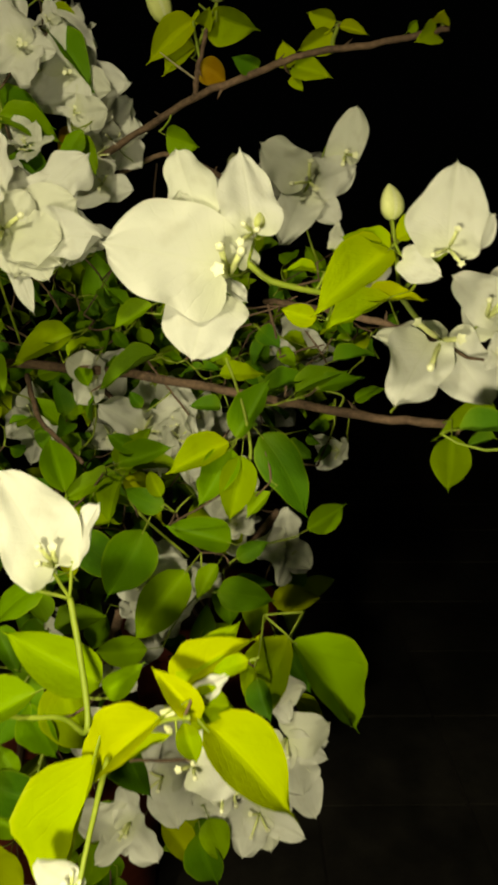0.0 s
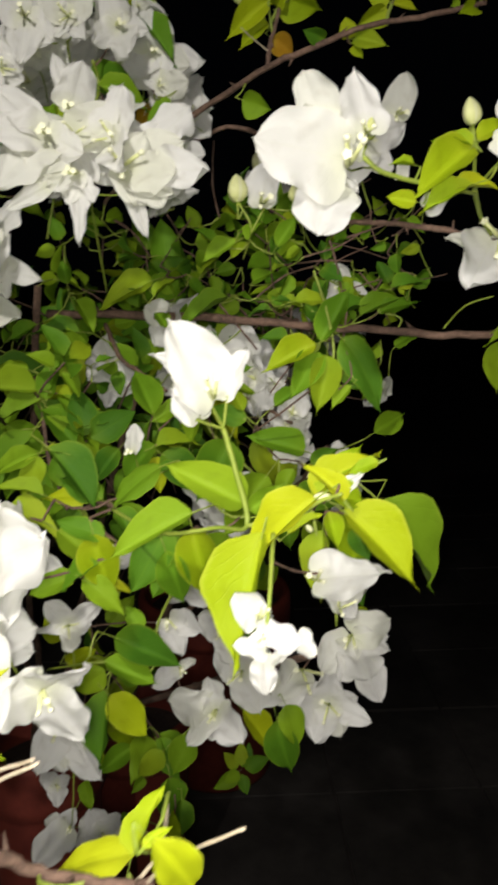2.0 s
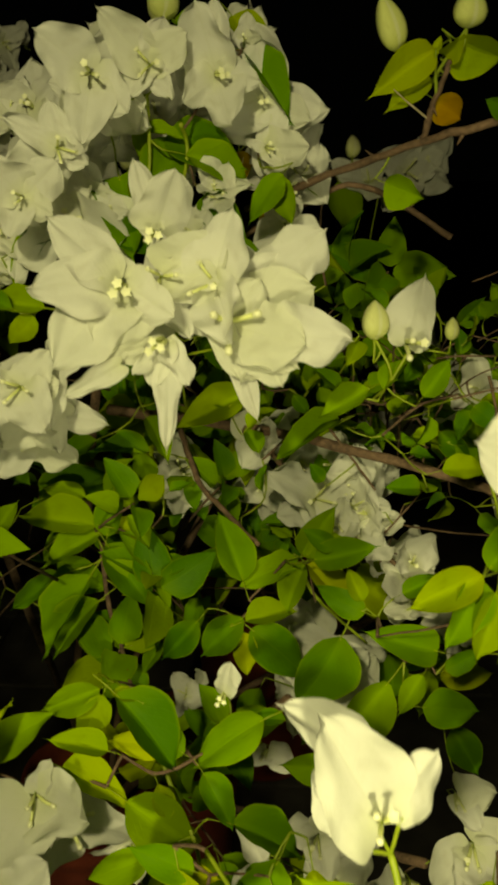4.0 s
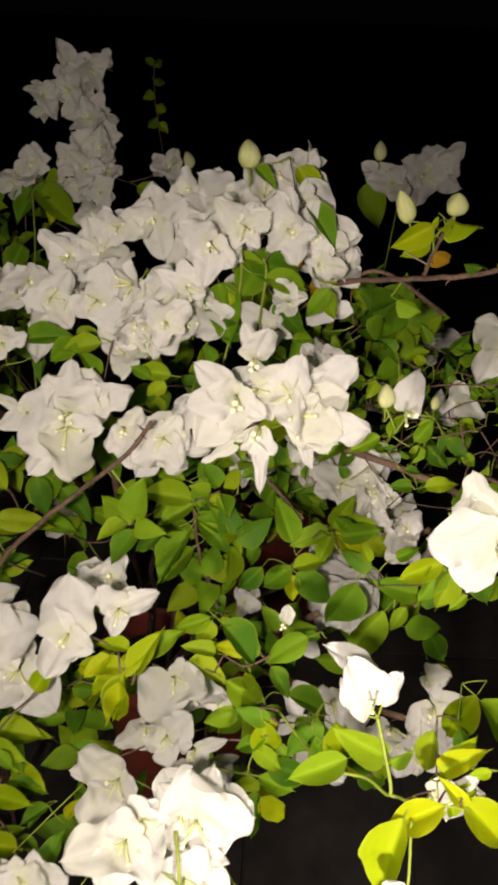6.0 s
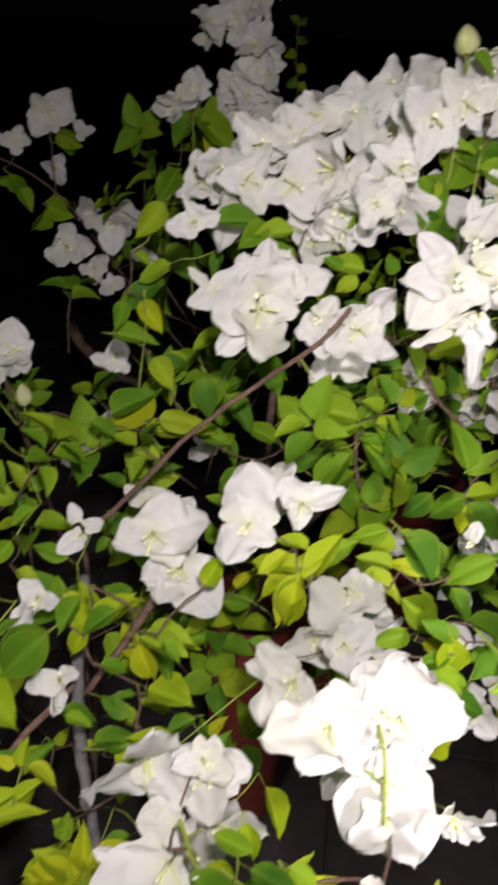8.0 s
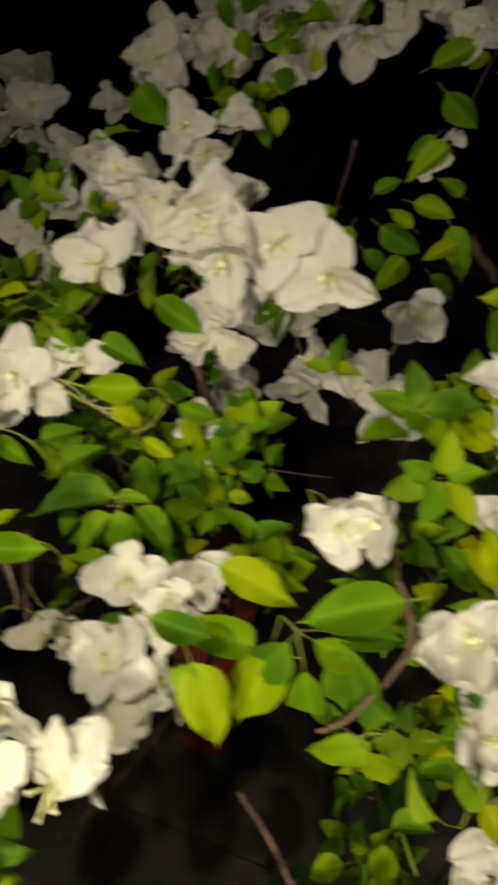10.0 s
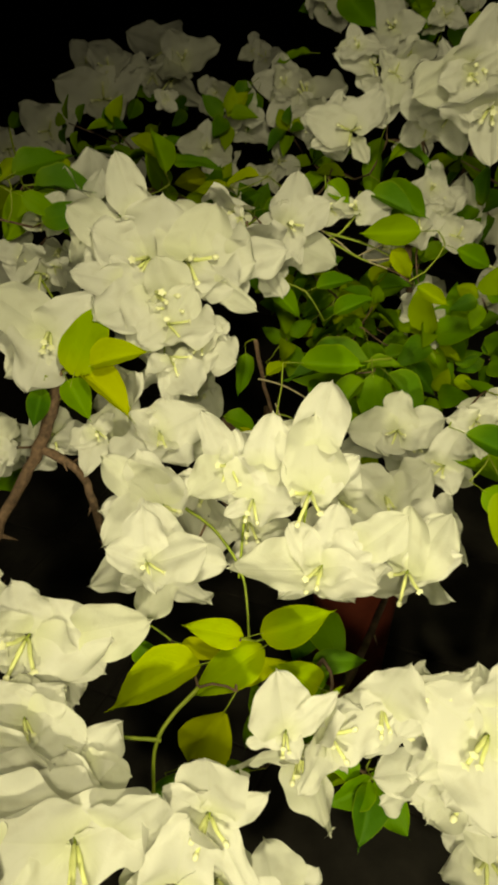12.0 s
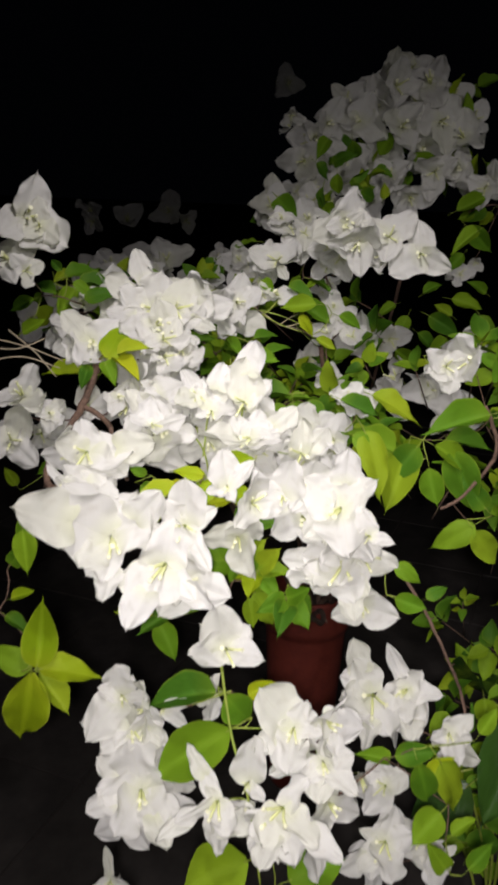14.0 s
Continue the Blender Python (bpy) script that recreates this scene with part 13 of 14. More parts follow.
bract(c, -0.7305, 0.0199, 0.5453, 43, -44, 67, 0.0201, 0.0160)
bract(c, -0.7287, 0.0203, 0.5456, 59, 38, -34, 0.0246, 0.0230)
bract(c, -0.7301, 0.0187, 0.5442, -28, -36, 179, 0.0303, 0.0257)
bract(c, -0.7303, 0.0205, 0.5459, 66, -27, 15, 0.0270, 0.0233)
bract(c, -0.7304, 0.0259, 0.5413, 67, 12, 25, 0.0185, 0.0171)
bract(c, -0.7311, 0.0248, 0.5401, -11, -26, 137, 0.0158, 0.0151)
c = cluster(near_bush, -0.7222, 0.0038, 0.4982, 90, 9, -3, 0.0145)
bract(c, -0.7213, 0.0056, 0.4973, 37, 49, -44, 0.0257, 0.0270)
bract(c, -0.7218, 0.0038, 0.4960, -27, -8, -154, 0.0340, 0.0321)
bract(c, -0.7236, 0.0052, 0.4971, 30, -54, 70, 0.0235, 0.0123)
bract(c, -0.7223, 0.0062, 0.4981, 60, 16, 14, 0.0313, 0.0284)
bract(c, -0.7238, 0.0033, 0.4961, -23, -29, 161, 0.0326, 0.0231)
bract(c, -0.7364, -0.0109, 0.4888, -26, -68, 164, 0.0278, 0.0225)
bract(c, -0.7296, -0.0016, 0.4902, -43, -6, -169, 0.0240, 0.0173)
bract(c, -0.7237, 0.0090, 0.4909, -45, -32, -174, 0.0311, 0.0286)
c = cluster(near_bush, -0.6695, 0.0243, 0.4854, 89, -2, 20, 0.0075)
bract(c, -0.6702, 0.0251, 0.4835, -36, -27, 156, 0.0216, 0.0212)
bract(c, -0.6692, 0.0261, 0.4844, 47, 26, -23, 0.0119, 0.0085)
c = cluster(near_bush, -0.9499, -0.0951, 0.4543, 95, 11, 26, 0.0096)
bract(c, -0.9513, -0.0930, 0.4538, 44, -19, 22, 0.0283, 0.0097)
bract(c, -0.9510, -0.0945, 0.4529, 5, -25, 145, 0.0146, 0.0106)
bract(c, -0.9495, -0.0939, 0.4529, -1, 60, -92, 0.0212, 0.0128)


twig(side_bush, 11, [(-0.791, 1.424, 0.665), (-0.753, 1.399, 0.623), (-0.700, 1.379, 0.588), (-0.629, 1.367, 0.569)], 'branch')
bloom(side_bush, -0.3310, 0.4022, 0.9103, 81, 24, -21, 0.0279)
bloom(front_bush, -0.1917, 0.3833, 0.8697, 78, -12, 45, 0.0304)
bloom(front_bush, -0.2179, 0.3432, 0.8714, 91, 12, 4, 0.0237)
bloom(side_bush, -0.1735, 0.2585, 0.8817, 76, -25, 30, 0.0232)
bloom(side_bush, -0.1950, 0.2310, 0.9122, 87, 25, -7, 0.0237)
bloom(side_bush, -0.1632, 0.2352, 0.8956, 68, 15, -58, 0.0281)
bloom(side_bush, -0.3021, 0.2052, 0.8904, 93, 7, 21, 0.0310)
bloom(side_bush, -0.2622, 0.2159, 0.8312, 79, -14, 38, 0.0259)
bloom(side_bush, -0.2821, 0.1866, 0.8378, 95, 3, 57, 0.0309)
bloom(side_bush, -0.2743, 0.1535, 0.8646, 87, -3, 45, 0.0256)
bloom(side_bush, -0.2747, 0.1185, 0.8523, 90, 0, -49, 0.0289)
bloom(side_bush, -0.2239, 0.1100, 0.8846, 83, -6, 51, 0.0283)
bloom(side_bush, -0.1352, 0.2052, 0.8841, 100, 29, 21, 0.0235)
bloom(front_bush, -0.1840, 0.5131, 1.1907, 90, 4, 5, 0.0274)
bloom(front_bush, -0.1789, 0.5224, 1.1974, 77, 21, -33, 0.0292)
bloom(front_bush, -0.1064, 0.5384, 1.1935, 90, 2, 8, 0.0237)
bloom(front_bush, -0.1043, 0.5552, 1.1968, 89, -8, 6, 0.0306)
bloom(front_bush, -0.0850, 0.5922, 1.1621, 76, 21, -34, 0.0273)
bloom(front_bush, -0.2100, 0.4876, 1.1515, 95, 14, 21, 0.0266)
bloom(front_bush, -0.2011, 0.4985, 1.1368, 87, -8, 18, 0.0296)
bloom(front_bush, -0.1443, 0.4556, 1.1051, 85, 11, -23, 0.0245)
bloom(front_bush, -0.1409, 0.4410, 1.1094, 90, -2, -6, 0.0292)
bloom(front_bush, -0.1233, 0.4157, 1.1174, 79, 19, -31, 0.0249)
bloom(front_bush, -0.1078, 0.4354, 1.0916, 73, -18, 44, 0.0260)
bloom(front_bush, -0.2279, 0.4931, 1.0219, 90, -16, 0, 0.0265)
bloom(front_bush, -0.2860, 0.4521, 1.0761, 71, -21, 45, 0.0278)
bloom(front_bush, -0.2092, 0.4605, 1.0642, 75, 23, -34, 0.0255)
bloom(front_bush, -0.0931, 0.5948, 1.1712, 90, -7, 2, 0.0267)
bloom(side_bush, -0.1771, 0.2463, 0.8870, 77, -17, 39, 0.0287)
bloom(side_bush, -0.1768, 0.2140, 0.8706, 92, -3, -37, 0.0301)
bloom(near_bush, -1.0509, 0.1552, 0.9406, 89, -2, 32, 0.0297)
bloom(near_bush, -1.0467, 0.1535, 0.9166, 91, 2, 30, 0.0304)
bloom(near_bush, -0.9747, 0.1855, 0.9366, 90, 25, 0, 0.0285)
bloom(near_bush, -0.9970, 0.2039, 0.9534, 94, -21, -11, 0.0276)
bloom(near_bush, -1.0476, 0.1323, 0.9042, 83, 16, -24, 0.0266)
bloom(near_bush, -0.9995, 0.1178, 0.9192, 88, -10, 8, 0.0304)
bloom(near_bush, -0.9969, 0.1360, 0.8919, 92, 2, 33, 0.0246)
bloom(near_bush, -0.9963, 0.1445, 0.8527, 98, 27, 17, 0.0235)
bloom(near_bush, -1.0207, 0.1155, 0.9006, 90, 27, 0, 0.0258)
bloom(near_bush, -1.0062, 0.1240, 0.8812, 92, 2, 45, 0.0284)
bloom(near_bush, -1.0383, 0.0851, 0.8954, 96, 21, 16, 0.0254)
bloom(near_bush, -0.9885, 0.0706, 0.8595, 68, -20, 50, 0.0276)
bloom(near_bush, -1.0129, 0.0824, 0.8637, 76, 23, -31, 0.0307)
bloom(near_bush, -1.0165, 0.0630, 0.8536, 95, 22, 13, 0.0307)
bloom(near_bush, -1.0533, 0.0567, 0.8519, 75, -13, 49, 0.0255)
bloom(near_bush, -1.0972, 0.0655, 0.8296, 72, -16, 50, 0.0244)
bloom(near_bush, -1.1260, 0.0764, 0.8095, 93, 2, 59, 0.0247)
bloom(near_bush, -1.1357, 0.2419, 0.9361, 100, 10, 46, 0.0287)
bloom(near_bush, -1.1476, 0.2318, 0.9342, 91, 11, 8, 0.0271)
bloom(near_bush, -1.1704, 0.1910, 0.8949, 88, -3, 31, 0.0273)
bloom(near_bush, -1.1445, 0.1795, 0.8925, 82, -14, 29, 0.0306)
bloom(near_bush, -1.1461, 0.2074, 0.9015, 96, 19, 18, 0.0232)
bloom(near_bush, -1.1055, 0.1886, 0.9218, 78, -18, 36, 0.0231)
bloom(near_bush, -0.9782, 0.2462, 0.9195, 81, -12, 37, 0.0301)
bloom(near_bush, -0.9224, 0.0640, 0.8703, 89, -2, 16, 0.0290)
bloom(near_bush, -0.9470, 0.0456, 0.8489, 90, -3, -3, 0.0268)
bloom(near_bush, -0.9203, 0.0456, 0.8364, 91, 2, 24, 0.0286)
bloom(near_bush, -0.8749, 0.0558, 0.8603, 84, -13, 24, 0.0307)
bloom(near_bush, -0.8893, 0.0541, 0.8730, 90, -4, 0, 0.0260)
bloom(near_bush, -0.9169, 0.0646, 0.8079, 93, -12, -16, 0.0256)
bloom(near_bush, -0.9089, 0.0673, 0.8061, 79, 17, -33, 0.0266)
bloom(near_bush, -0.8670, 0.0297, 0.8424, 101, 19, 30, 0.0236)
bloom(near_bush, -0.8793, 0.0398, 0.8344, 93, 15, 12, 0.0303)
bloom(near_bush, -0.8321, 0.0651, 0.8299, 93, -18, -9, 0.0290)
bloom(near_bush, -0.8921, 0.1779, 0.7766, 95, 12, 21, 0.0288)
bloom(near_bush, -0.8294, 0.1605, 0.7796, 90, 0, -20, 0.0261)
bloom(near_bush, -0.8531, 0.1605, 0.7371, 75, 23, -34, 0.0259)
bloom(near_bush, -0.8566, 0.1497, 0.7513, 101, 23, 26, 0.0251)
bloom(near_bush, -0.9028, 0.1783, 0.7691, 94, 21, 11, 0.0242)
bloom(near_bush, -0.9218, 0.1846, 0.7684, 95, 26, 10, 0.0285)
bloom(near_bush, -0.8913, 0.2266, 0.7939, 90, -2, 5, 0.0301)
bloom(near_bush, -0.8688, 0.2271, 0.7959, 100, 16, 33, 0.0272)
bloom(near_bush, -0.8453, 0.2083, 0.7916, 82, -16, 26, 0.0262)
bloom(near_bush, -0.9474, -0.0130, 0.8465, 96, 14, 22, 0.0282)
bloom(near_bush, -0.9350, -0.0199, 0.8615, 74, -21, 39, 0.0296)
bloom(near_bush, -0.9638, 0.0361, 0.8509, 89, 19, -3, 0.0290)
bloom(near_bush, -0.9263, -0.1251, 0.8124, 90, 5, -1, 0.0264)
bloom(near_bush, -0.8668, -0.1117, 0.7828, 77, -20, 33, 0.0273)
bloom(near_bush, -0.9015, -0.1078, 0.7868, 86, -2, 67, 0.0266)
bloom(near_bush, -0.8762, -0.0924, 0.7907, 92, 8, 11, 0.0296)
bloom(near_bush, -0.8520, -0.0500, 0.7957, 98, 28, 17, 0.0296)
bloom(near_bush, -0.8375, -0.0603, 0.8312, 65, -15, 61, 0.0277)
bloom(near_bush, -0.9959, -0.0586, 0.8451, 86, 16, -13, 0.0265)
bloom(near_bush, -0.8039, -0.0250, 0.8385, 87, -6, 25, 0.0234)
bloom(near_bush, -0.8104, -0.0168, 0.8084, 89, -2, 20, 0.0290)
bloom(near_bush, -0.7718, -0.0203, 0.7977, 95, 7, 35, 0.0257)
bloom(near_bush, -0.7757, -0.0142, 0.8006, 87, -7, 27, 0.0269)
bloom(near_bush, -0.7612, -0.0072, 0.7792, 84, -5, 47, 0.0300)
bloom(near_bush, -0.7837, 0.0153, 0.7579, 90, 0, -2, 0.0274)
bloom(near_bush, -0.7606, 0.0032, 0.7294, 86, -10, 24, 0.0280)
bloom(near_bush, -0.8647, -0.0632, 0.6560, 70, 18, -49, 0.0240)
bloom(near_bush, -0.9360, -0.0933, 0.6263, 90, 11, 2, 0.0307)
bloom(near_bush, -0.9124, -0.0897, 0.6456, 74, 12, -53, 0.0252)
bloom(near_bush, -0.9116, -0.0999, 0.6322, 95, 8, 33, 0.0243)
bloom(near_bush, -0.9025, -0.0891, 0.5898, 83, -6, 50, 0.0299)
bloom(near_bush, -0.9149, -0.1167, 0.5549, 91, 3, 24, 0.0273)
bloom(near_bush, -0.8930, -0.1015, 0.5631, 65, -13, 65, 0.0285)
bloom(near_bush, -0.9035, -0.0889, 0.6179, 83, 9, -38, 0.0230)
bloom(near_bush, -0.8339, -0.1232, 0.5927, 80, -6, 61, 0.0232)
bloom(near_bush, -0.8090, -0.1070, 0.5926, 88, 16, -9, 0.0278)
bloom(near_bush, -0.7675, -0.1032, 0.5875, 85, 9, -29, 0.0296)
bloom(near_bush, -0.7890, -0.1253, 0.6034, 100, -29, -20, 0.0257)
bloom(near_bush, -0.7658, -0.0800, 0.6713, 80, -5, 62, 0.0295)
bloom(near_bush, -0.7820, -0.0826, 0.6385, 93, 5, 27, 0.0251)
bloom(near_bush, -0.7550, -0.0893, 0.6059, 77, -12, 48, 0.0290)
bloom(near_bush, -0.7253, 0.0735, 0.5958, 67, 18, -53, 0.0242)
bloom(near_bush, -0.7338, 0.0707, 0.5814, 87, 5, -33, 0.0268)
bloom(near_bush, -0.7327, 0.0775, 0.5815, 88, 17, -7, 0.0267)
bloom(near_bush, -0.7259, 0.0704, 0.6135, 91, 10, 7, 0.0301)
bloom(near_bush, -0.6868, 0.0835, 0.5641, 92, 1, 52, 0.0244)
bloom(near_bush, -0.6787, 0.0884, 0.5518, 85, -28, 11, 0.0295)
bloom(near_bush, -0.7569, 0.0475, 0.5227, 103, 17, 37, 0.0297)
bloom(near_bush, -0.7209, 0.0212, 0.4969, 67, -13, 63, 0.0250)
bloom(near_bush, -0.7296, 0.0227, 0.4561, 72, 11, -60, 0.0270)
bloom(near_bush, -0.6934, 0.0559, 0.4696, 90, 2, -14, 0.0252)
bloom(near_bush, -0.6803, 0.0475, 0.4567, 80, 25, -23, 0.0233)
bloom(near_bush, -0.9655, -0.0777, 0.4210, 88, -2, 49, 0.0298)
bloom(near_bush, -0.9619, -0.0806, 0.4042, 88, -2, 44, 0.0299)


# ---- a low plant with broad dark leaves beside the flowering pots ----
def broad_plant(x, y, heights, seed):
    rng = random.Random(seed)
    ob = tagged(new("broadleaf_plant"), "low plant with broad dark green leaves in the shade", "plant")
    ob.location = (x, y, 0)
    FOOT[ob.name], STEMS[ob.name] = Matrix.Translation((x, y, 0)), []
    for k, h in enumerate(heights):
        a = 2.4 * k + rng.uniform(-0.4, 0.4)
        reach = rng.uniform(0.05, 0.11)
        tip = Vector((x + reach * math.cos(a), y + reach * math.sin(a), h))
        twig(ob, 1.8, [(x, y, 0.0), (x + 0.2 * (tip.x - x), y + 0.2 * (tip.y - y), h * 0.6), tip], "stalk", 0)
        size = rng.uniform(0.085, 0.115)
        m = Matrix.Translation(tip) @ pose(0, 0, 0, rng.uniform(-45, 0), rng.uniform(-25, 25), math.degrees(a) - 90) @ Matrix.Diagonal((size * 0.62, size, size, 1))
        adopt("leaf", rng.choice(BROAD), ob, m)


broad_plant(-0.620, 0.240, (0.52, 0.47, 0.56, 0.42, 0.38, 0.50, 0.33, 0.44, 0.29), 5)
leaf(front_bush, 0.0879, 0.4681, 1.2020, 101, 43, 32, 0.0080, 0.0056, 0)
leaf(front_bush, -0.0438, 0.5059, 1.1545, -142, 58, 107, 0.0203, 0.0173, 0)
twig(front_bush, 1.5, [(-0.0269, 0.5044, 1.1746), (-0.0259, 0.5009, 1.1843), (-0.0233, 0.4982, 1.1941), (-0.0191, 0.4944, 1.2087)], "twig", 1)
twig(front_bush, 0.5, [(-0.0262, 0.5009, 1.1843), (-0.0356, 0.4953, 1.1897), (-0.0450, 0.4893, 1.1958)], "twig", 3)
twig(front_bush, 0.8, [(-0.0257, 0.5035, 1.1992), (-0.0333, 0.5026, 1.2124), (-0.0428, 0.5018, 1.2139)], "twig", 0)
twig(front_bush, 0.8, [(-0.0257, 0.5035, 1.1992), (-0.0203, 0.4984, 1.2096), (-0.0135, 0.4924, 1.2213)], "twig", 0)
c = cluster(side_bush, -0.8304, 1.0382, 1.0624, 86, -5, 43, 0.0096)
bract(c, -0.8320, 1.0393, 1.0627, 92, -65, 38, 0.0216, 0.0210)
bract(c, -0.8302, 1.0403, 1.0628, 70, 61, -3, 0.0239, 0.0238)
bract(c, -0.8308, 1.0395, 1.0609, -65, 7, -153, 0.0270, 0.0270)
bract(c, -0.8335, 1.0465, 1.0608, -88, 54, -161, 0.0167, 0.0135)
bract(c, -0.8347, 1.0456, 1.0607, -85, -44, -134, 0.0175, 0.0151)
c = cluster(side_bush, -0.7316, 1.0822, 1.0707, 89, -5, 14, 0.0100)
bract(c, -0.7332, 1.0831, 1.0705, -5, -82, 141, 0.0249, 0.0227)
bract(c, -0.7311, 1.0841, 1.0706, 145, 81, 57, 0.0244, 0.0241)
bract(c, -0.7322, 1.0839, 1.0695, -80, -2, -142, 0.0209, 0.0205)
bract(c, -0.7319, 1.0841, 1.0715, 100, 23, 30, 0.0220, 0.0186)
bract(c, -0.7338, 1.0906, 1.0703, 118, 59, 35, 0.0186, 0.0156)
c = cluster(side_bush, -0.6764, 1.0846, 1.1088, 80, -11, 41, 0.0144)
bract(c, -0.6780, 1.0855, 1.1098, 123, -38, -2, 0.0341, 0.0331)
bract(c, -0.6755, 1.0861, 1.1102, 108, 44, 14, 0.0433, 0.0422)
bract(c, -0.6782, 1.0856, 1.1074, -59, -40, 175, 0.0369, 0.0357)
bract(c, -0.6765, 1.0860, 1.1076, -58, 11, -145, 0.0259, 0.0213)
bract(c, -0.6753, 1.0863, 1.1088, 145, 81, 51, 0.0355, 0.0341)
bract(c, -0.6791, 1.0932, 1.1096, 91, 10, 38, 0.0250, 0.0208)
bract(c, -0.6799, 1.0926, 1.1069, -74, -27, -170, 0.0237, 0.0209)
bract(c, -0.6810, 1.0923, 1.1080, -16, -72, 130, 0.0314, 0.0278)
c = cluster(side_bush, -0.6340, 1.0088, 0.9420, 90, 0, 10, 0.0144)
bract(c, -0.6360, 1.0098, 0.9410, -97, -71, -143, 0.0320, 0.0323)
bract(c, -0.6343, 1.0109, 0.9432, 83, 12, 5, 0.0332, 0.0349)
bract(c, -0.6326, 1.0109, 0.9417, 97, 85, 15, 0.0400, 0.0405)
bract(c, -0.6349, 1.0094, 0.9403, -47, -12, 180, 0.0336, 0.0332)
bract(c, -0.6355, 1.0171, 0.9390, -60, 41, -142, 0.0267, 0.0229)
bract(c, -0.6377, 1.0162, 0.9392, -47, -41, 169, 0.0261, 0.0259)
c = cluster(side_bush, -0.5811, 1.1141, 0.9653, 86, -8, 25, 0.0134)
bract(c, -0.5829, 1.1149, 0.9645, -44, -68, 171, 0.0348, 0.0339)
bract(c, -0.5799, 1.1159, 0.9652, 125, 81, 32, 0.0326, 0.0320)
bract(c, -0.5810, 1.1161, 0.9663, 93, 20, 17, 0.0284, 0.0277)
bract(c, -0.5811, 1.1156, 0.9636, -72, 16, -176, 0.0280, 0.0268)
bract(c, -0.5837, 1.1221, 0.9624, -72, -24, -163, 0.0247, 0.0198)
c = cluster(side_bush, -0.5913, 1.0047, 0.9156, 90, 1, 17, 0.0115)
bract(c, -0.5928, 1.0059, 0.9152, 108, -85, 15, 0.0231, 0.0226)
bract(c, -0.5909, 1.0065, 0.9163, 105, 35, 23, 0.0286, 0.0269)
bract(c, -0.5914, 1.0059, 0.9141, -58, 20, -178, 0.0250, 0.0247)
c = cluster(side_bush, -0.5643, 0.9959, 0.8948, 90, -16, 1, 0.0086)
bract(c, -0.5638, 0.9978, 0.8948, 69, 59, -18, 0.0205, 0.0212)
bract(c, -0.5654, 0.9971, 0.8938, -42, -45, 169, 0.0204, 0.0200)
bract(c, -0.5649, 0.9978, 0.8953, 84, -8, 4, 0.0186, 0.0137)
bract(c, -0.5674, 1.0039, 0.8928, 42, -64, 75, 0.0172, 0.0163)
c = cluster(side_bush, -0.4603, 0.7835, 1.0028, 90, -3, 2, 0.0064)
bract(c, -0.4614, 0.7851, 1.0026, 80, -71, 38, 0.0145, 0.0146)
bract(c, -0.4597, 0.7853, 1.0022, -21, 55, -113, 0.0218, 0.0152)
bract(c, -0.4608, 0.7854, 1.0031, 82, -2, 27, 0.0132, 0.0121)
bract(c, -0.4625, 0.7921, 1.0014, 80, -34, 14, 0.0104, 0.0093)
bract(c, -0.4616, 0.7922, 1.0012, 43, 51, -44, 0.0118, 0.0116)
leaf(side_bush, -0.7922, 1.0870, 1.0308, -105, -24, -155, 0.0342, 0.0205, 0)
leaf(side_bush, -0.7533, 1.1011, 1.0171, -103, 37, -162, 0.0421, 0.0252, 0)
leaf(side_bush, -0.7532, 1.1006, 1.0131, -109, -68, -121, 0.0237, 0.0142, 0)
leaf(side_bush, -0.6882, 1.1327, 1.0766, -89, 67, -158, 0.0439, 0.0264, 0)
leaf(side_bush, -0.6716, 1.1370, 1.0659, -123, 0, 175, 0.0306, 0.0183, 0)
leaf(side_bush, -0.6706, 1.1243, 0.9773, -82, -86, -176, 0.0368, 0.0221, 0)
leaf(side_bush, -0.7029, 1.1114, 0.9673, -109, -17, -134, 0.0455, 0.0273, 0)
leaf(side_bush, -0.6991, 1.1136, 0.9716, -51, 67, -146, 0.0455, 0.0273, 0)
leaf(side_bush, -0.5984, 1.1345, 0.9234, -66, 32, -130, 0.0377, 0.0226, 0)
leaf(side_bush, -0.5872, 1.1316, 0.8987, -62, -37, 152, 0.0272, 0.0163, 0)
leaf(side_bush, -0.6248, 1.1287, 0.9302, -59, 47, -144, 0.0359, 0.0215, 0)
leaf(side_bush, -0.7368, 1.1045, 0.9980, -58, 15, -144, 0.0361, 0.0217, 0)
leaf(side_bush, -0.8222, 1.0732, 1.0292, -119, -66, -158, 0.0327, 0.0196, 0)
twig(side_bush, 1.4, [(-0.4091, 0.8288, 0.8654), (-0.5727, 1.0428, 0.9111), (-0.6881, 1.1212, 0.9927), (-0.7773, 1.0951, 1.0434), (-0.8327, 1.0572, 1.0297)], "twig", 1)
twig(side_bush, 1.0, [(-0.5727, 1.0428, 0.9111), (-0.5795, 1.1120, 0.9429), (-0.5796, 1.1264, 0.9617)], "twig", 1)
twig(side_bush, 1.0, [(-0.6881, 1.1212, 0.9927), (-0.6869, 1.1109, 1.0666), (-0.6802, 1.0958, 1.1064)], "twig", 1)
twig(side_bush, 0.9, [(-0.7773, 1.0951, 1.0434), (-0.7939, 1.0451, 0.9836), (-0.8086, 1.0169, 0.9361)], "twig", 1)
leaf(back_bush, -1.5140, 0.8062, 0.8003, -82, -61, 176, 0.0342, 0.0222, 0)
leaf(back_bush, -1.5283, 0.7997, 0.8087, -51, 7, -141, 0.0258, 0.0168, 0)
leaf(back_bush, -1.5913, 0.7429, 0.7885, -23, -42, -169, 0.0277, 0.0180, 0)
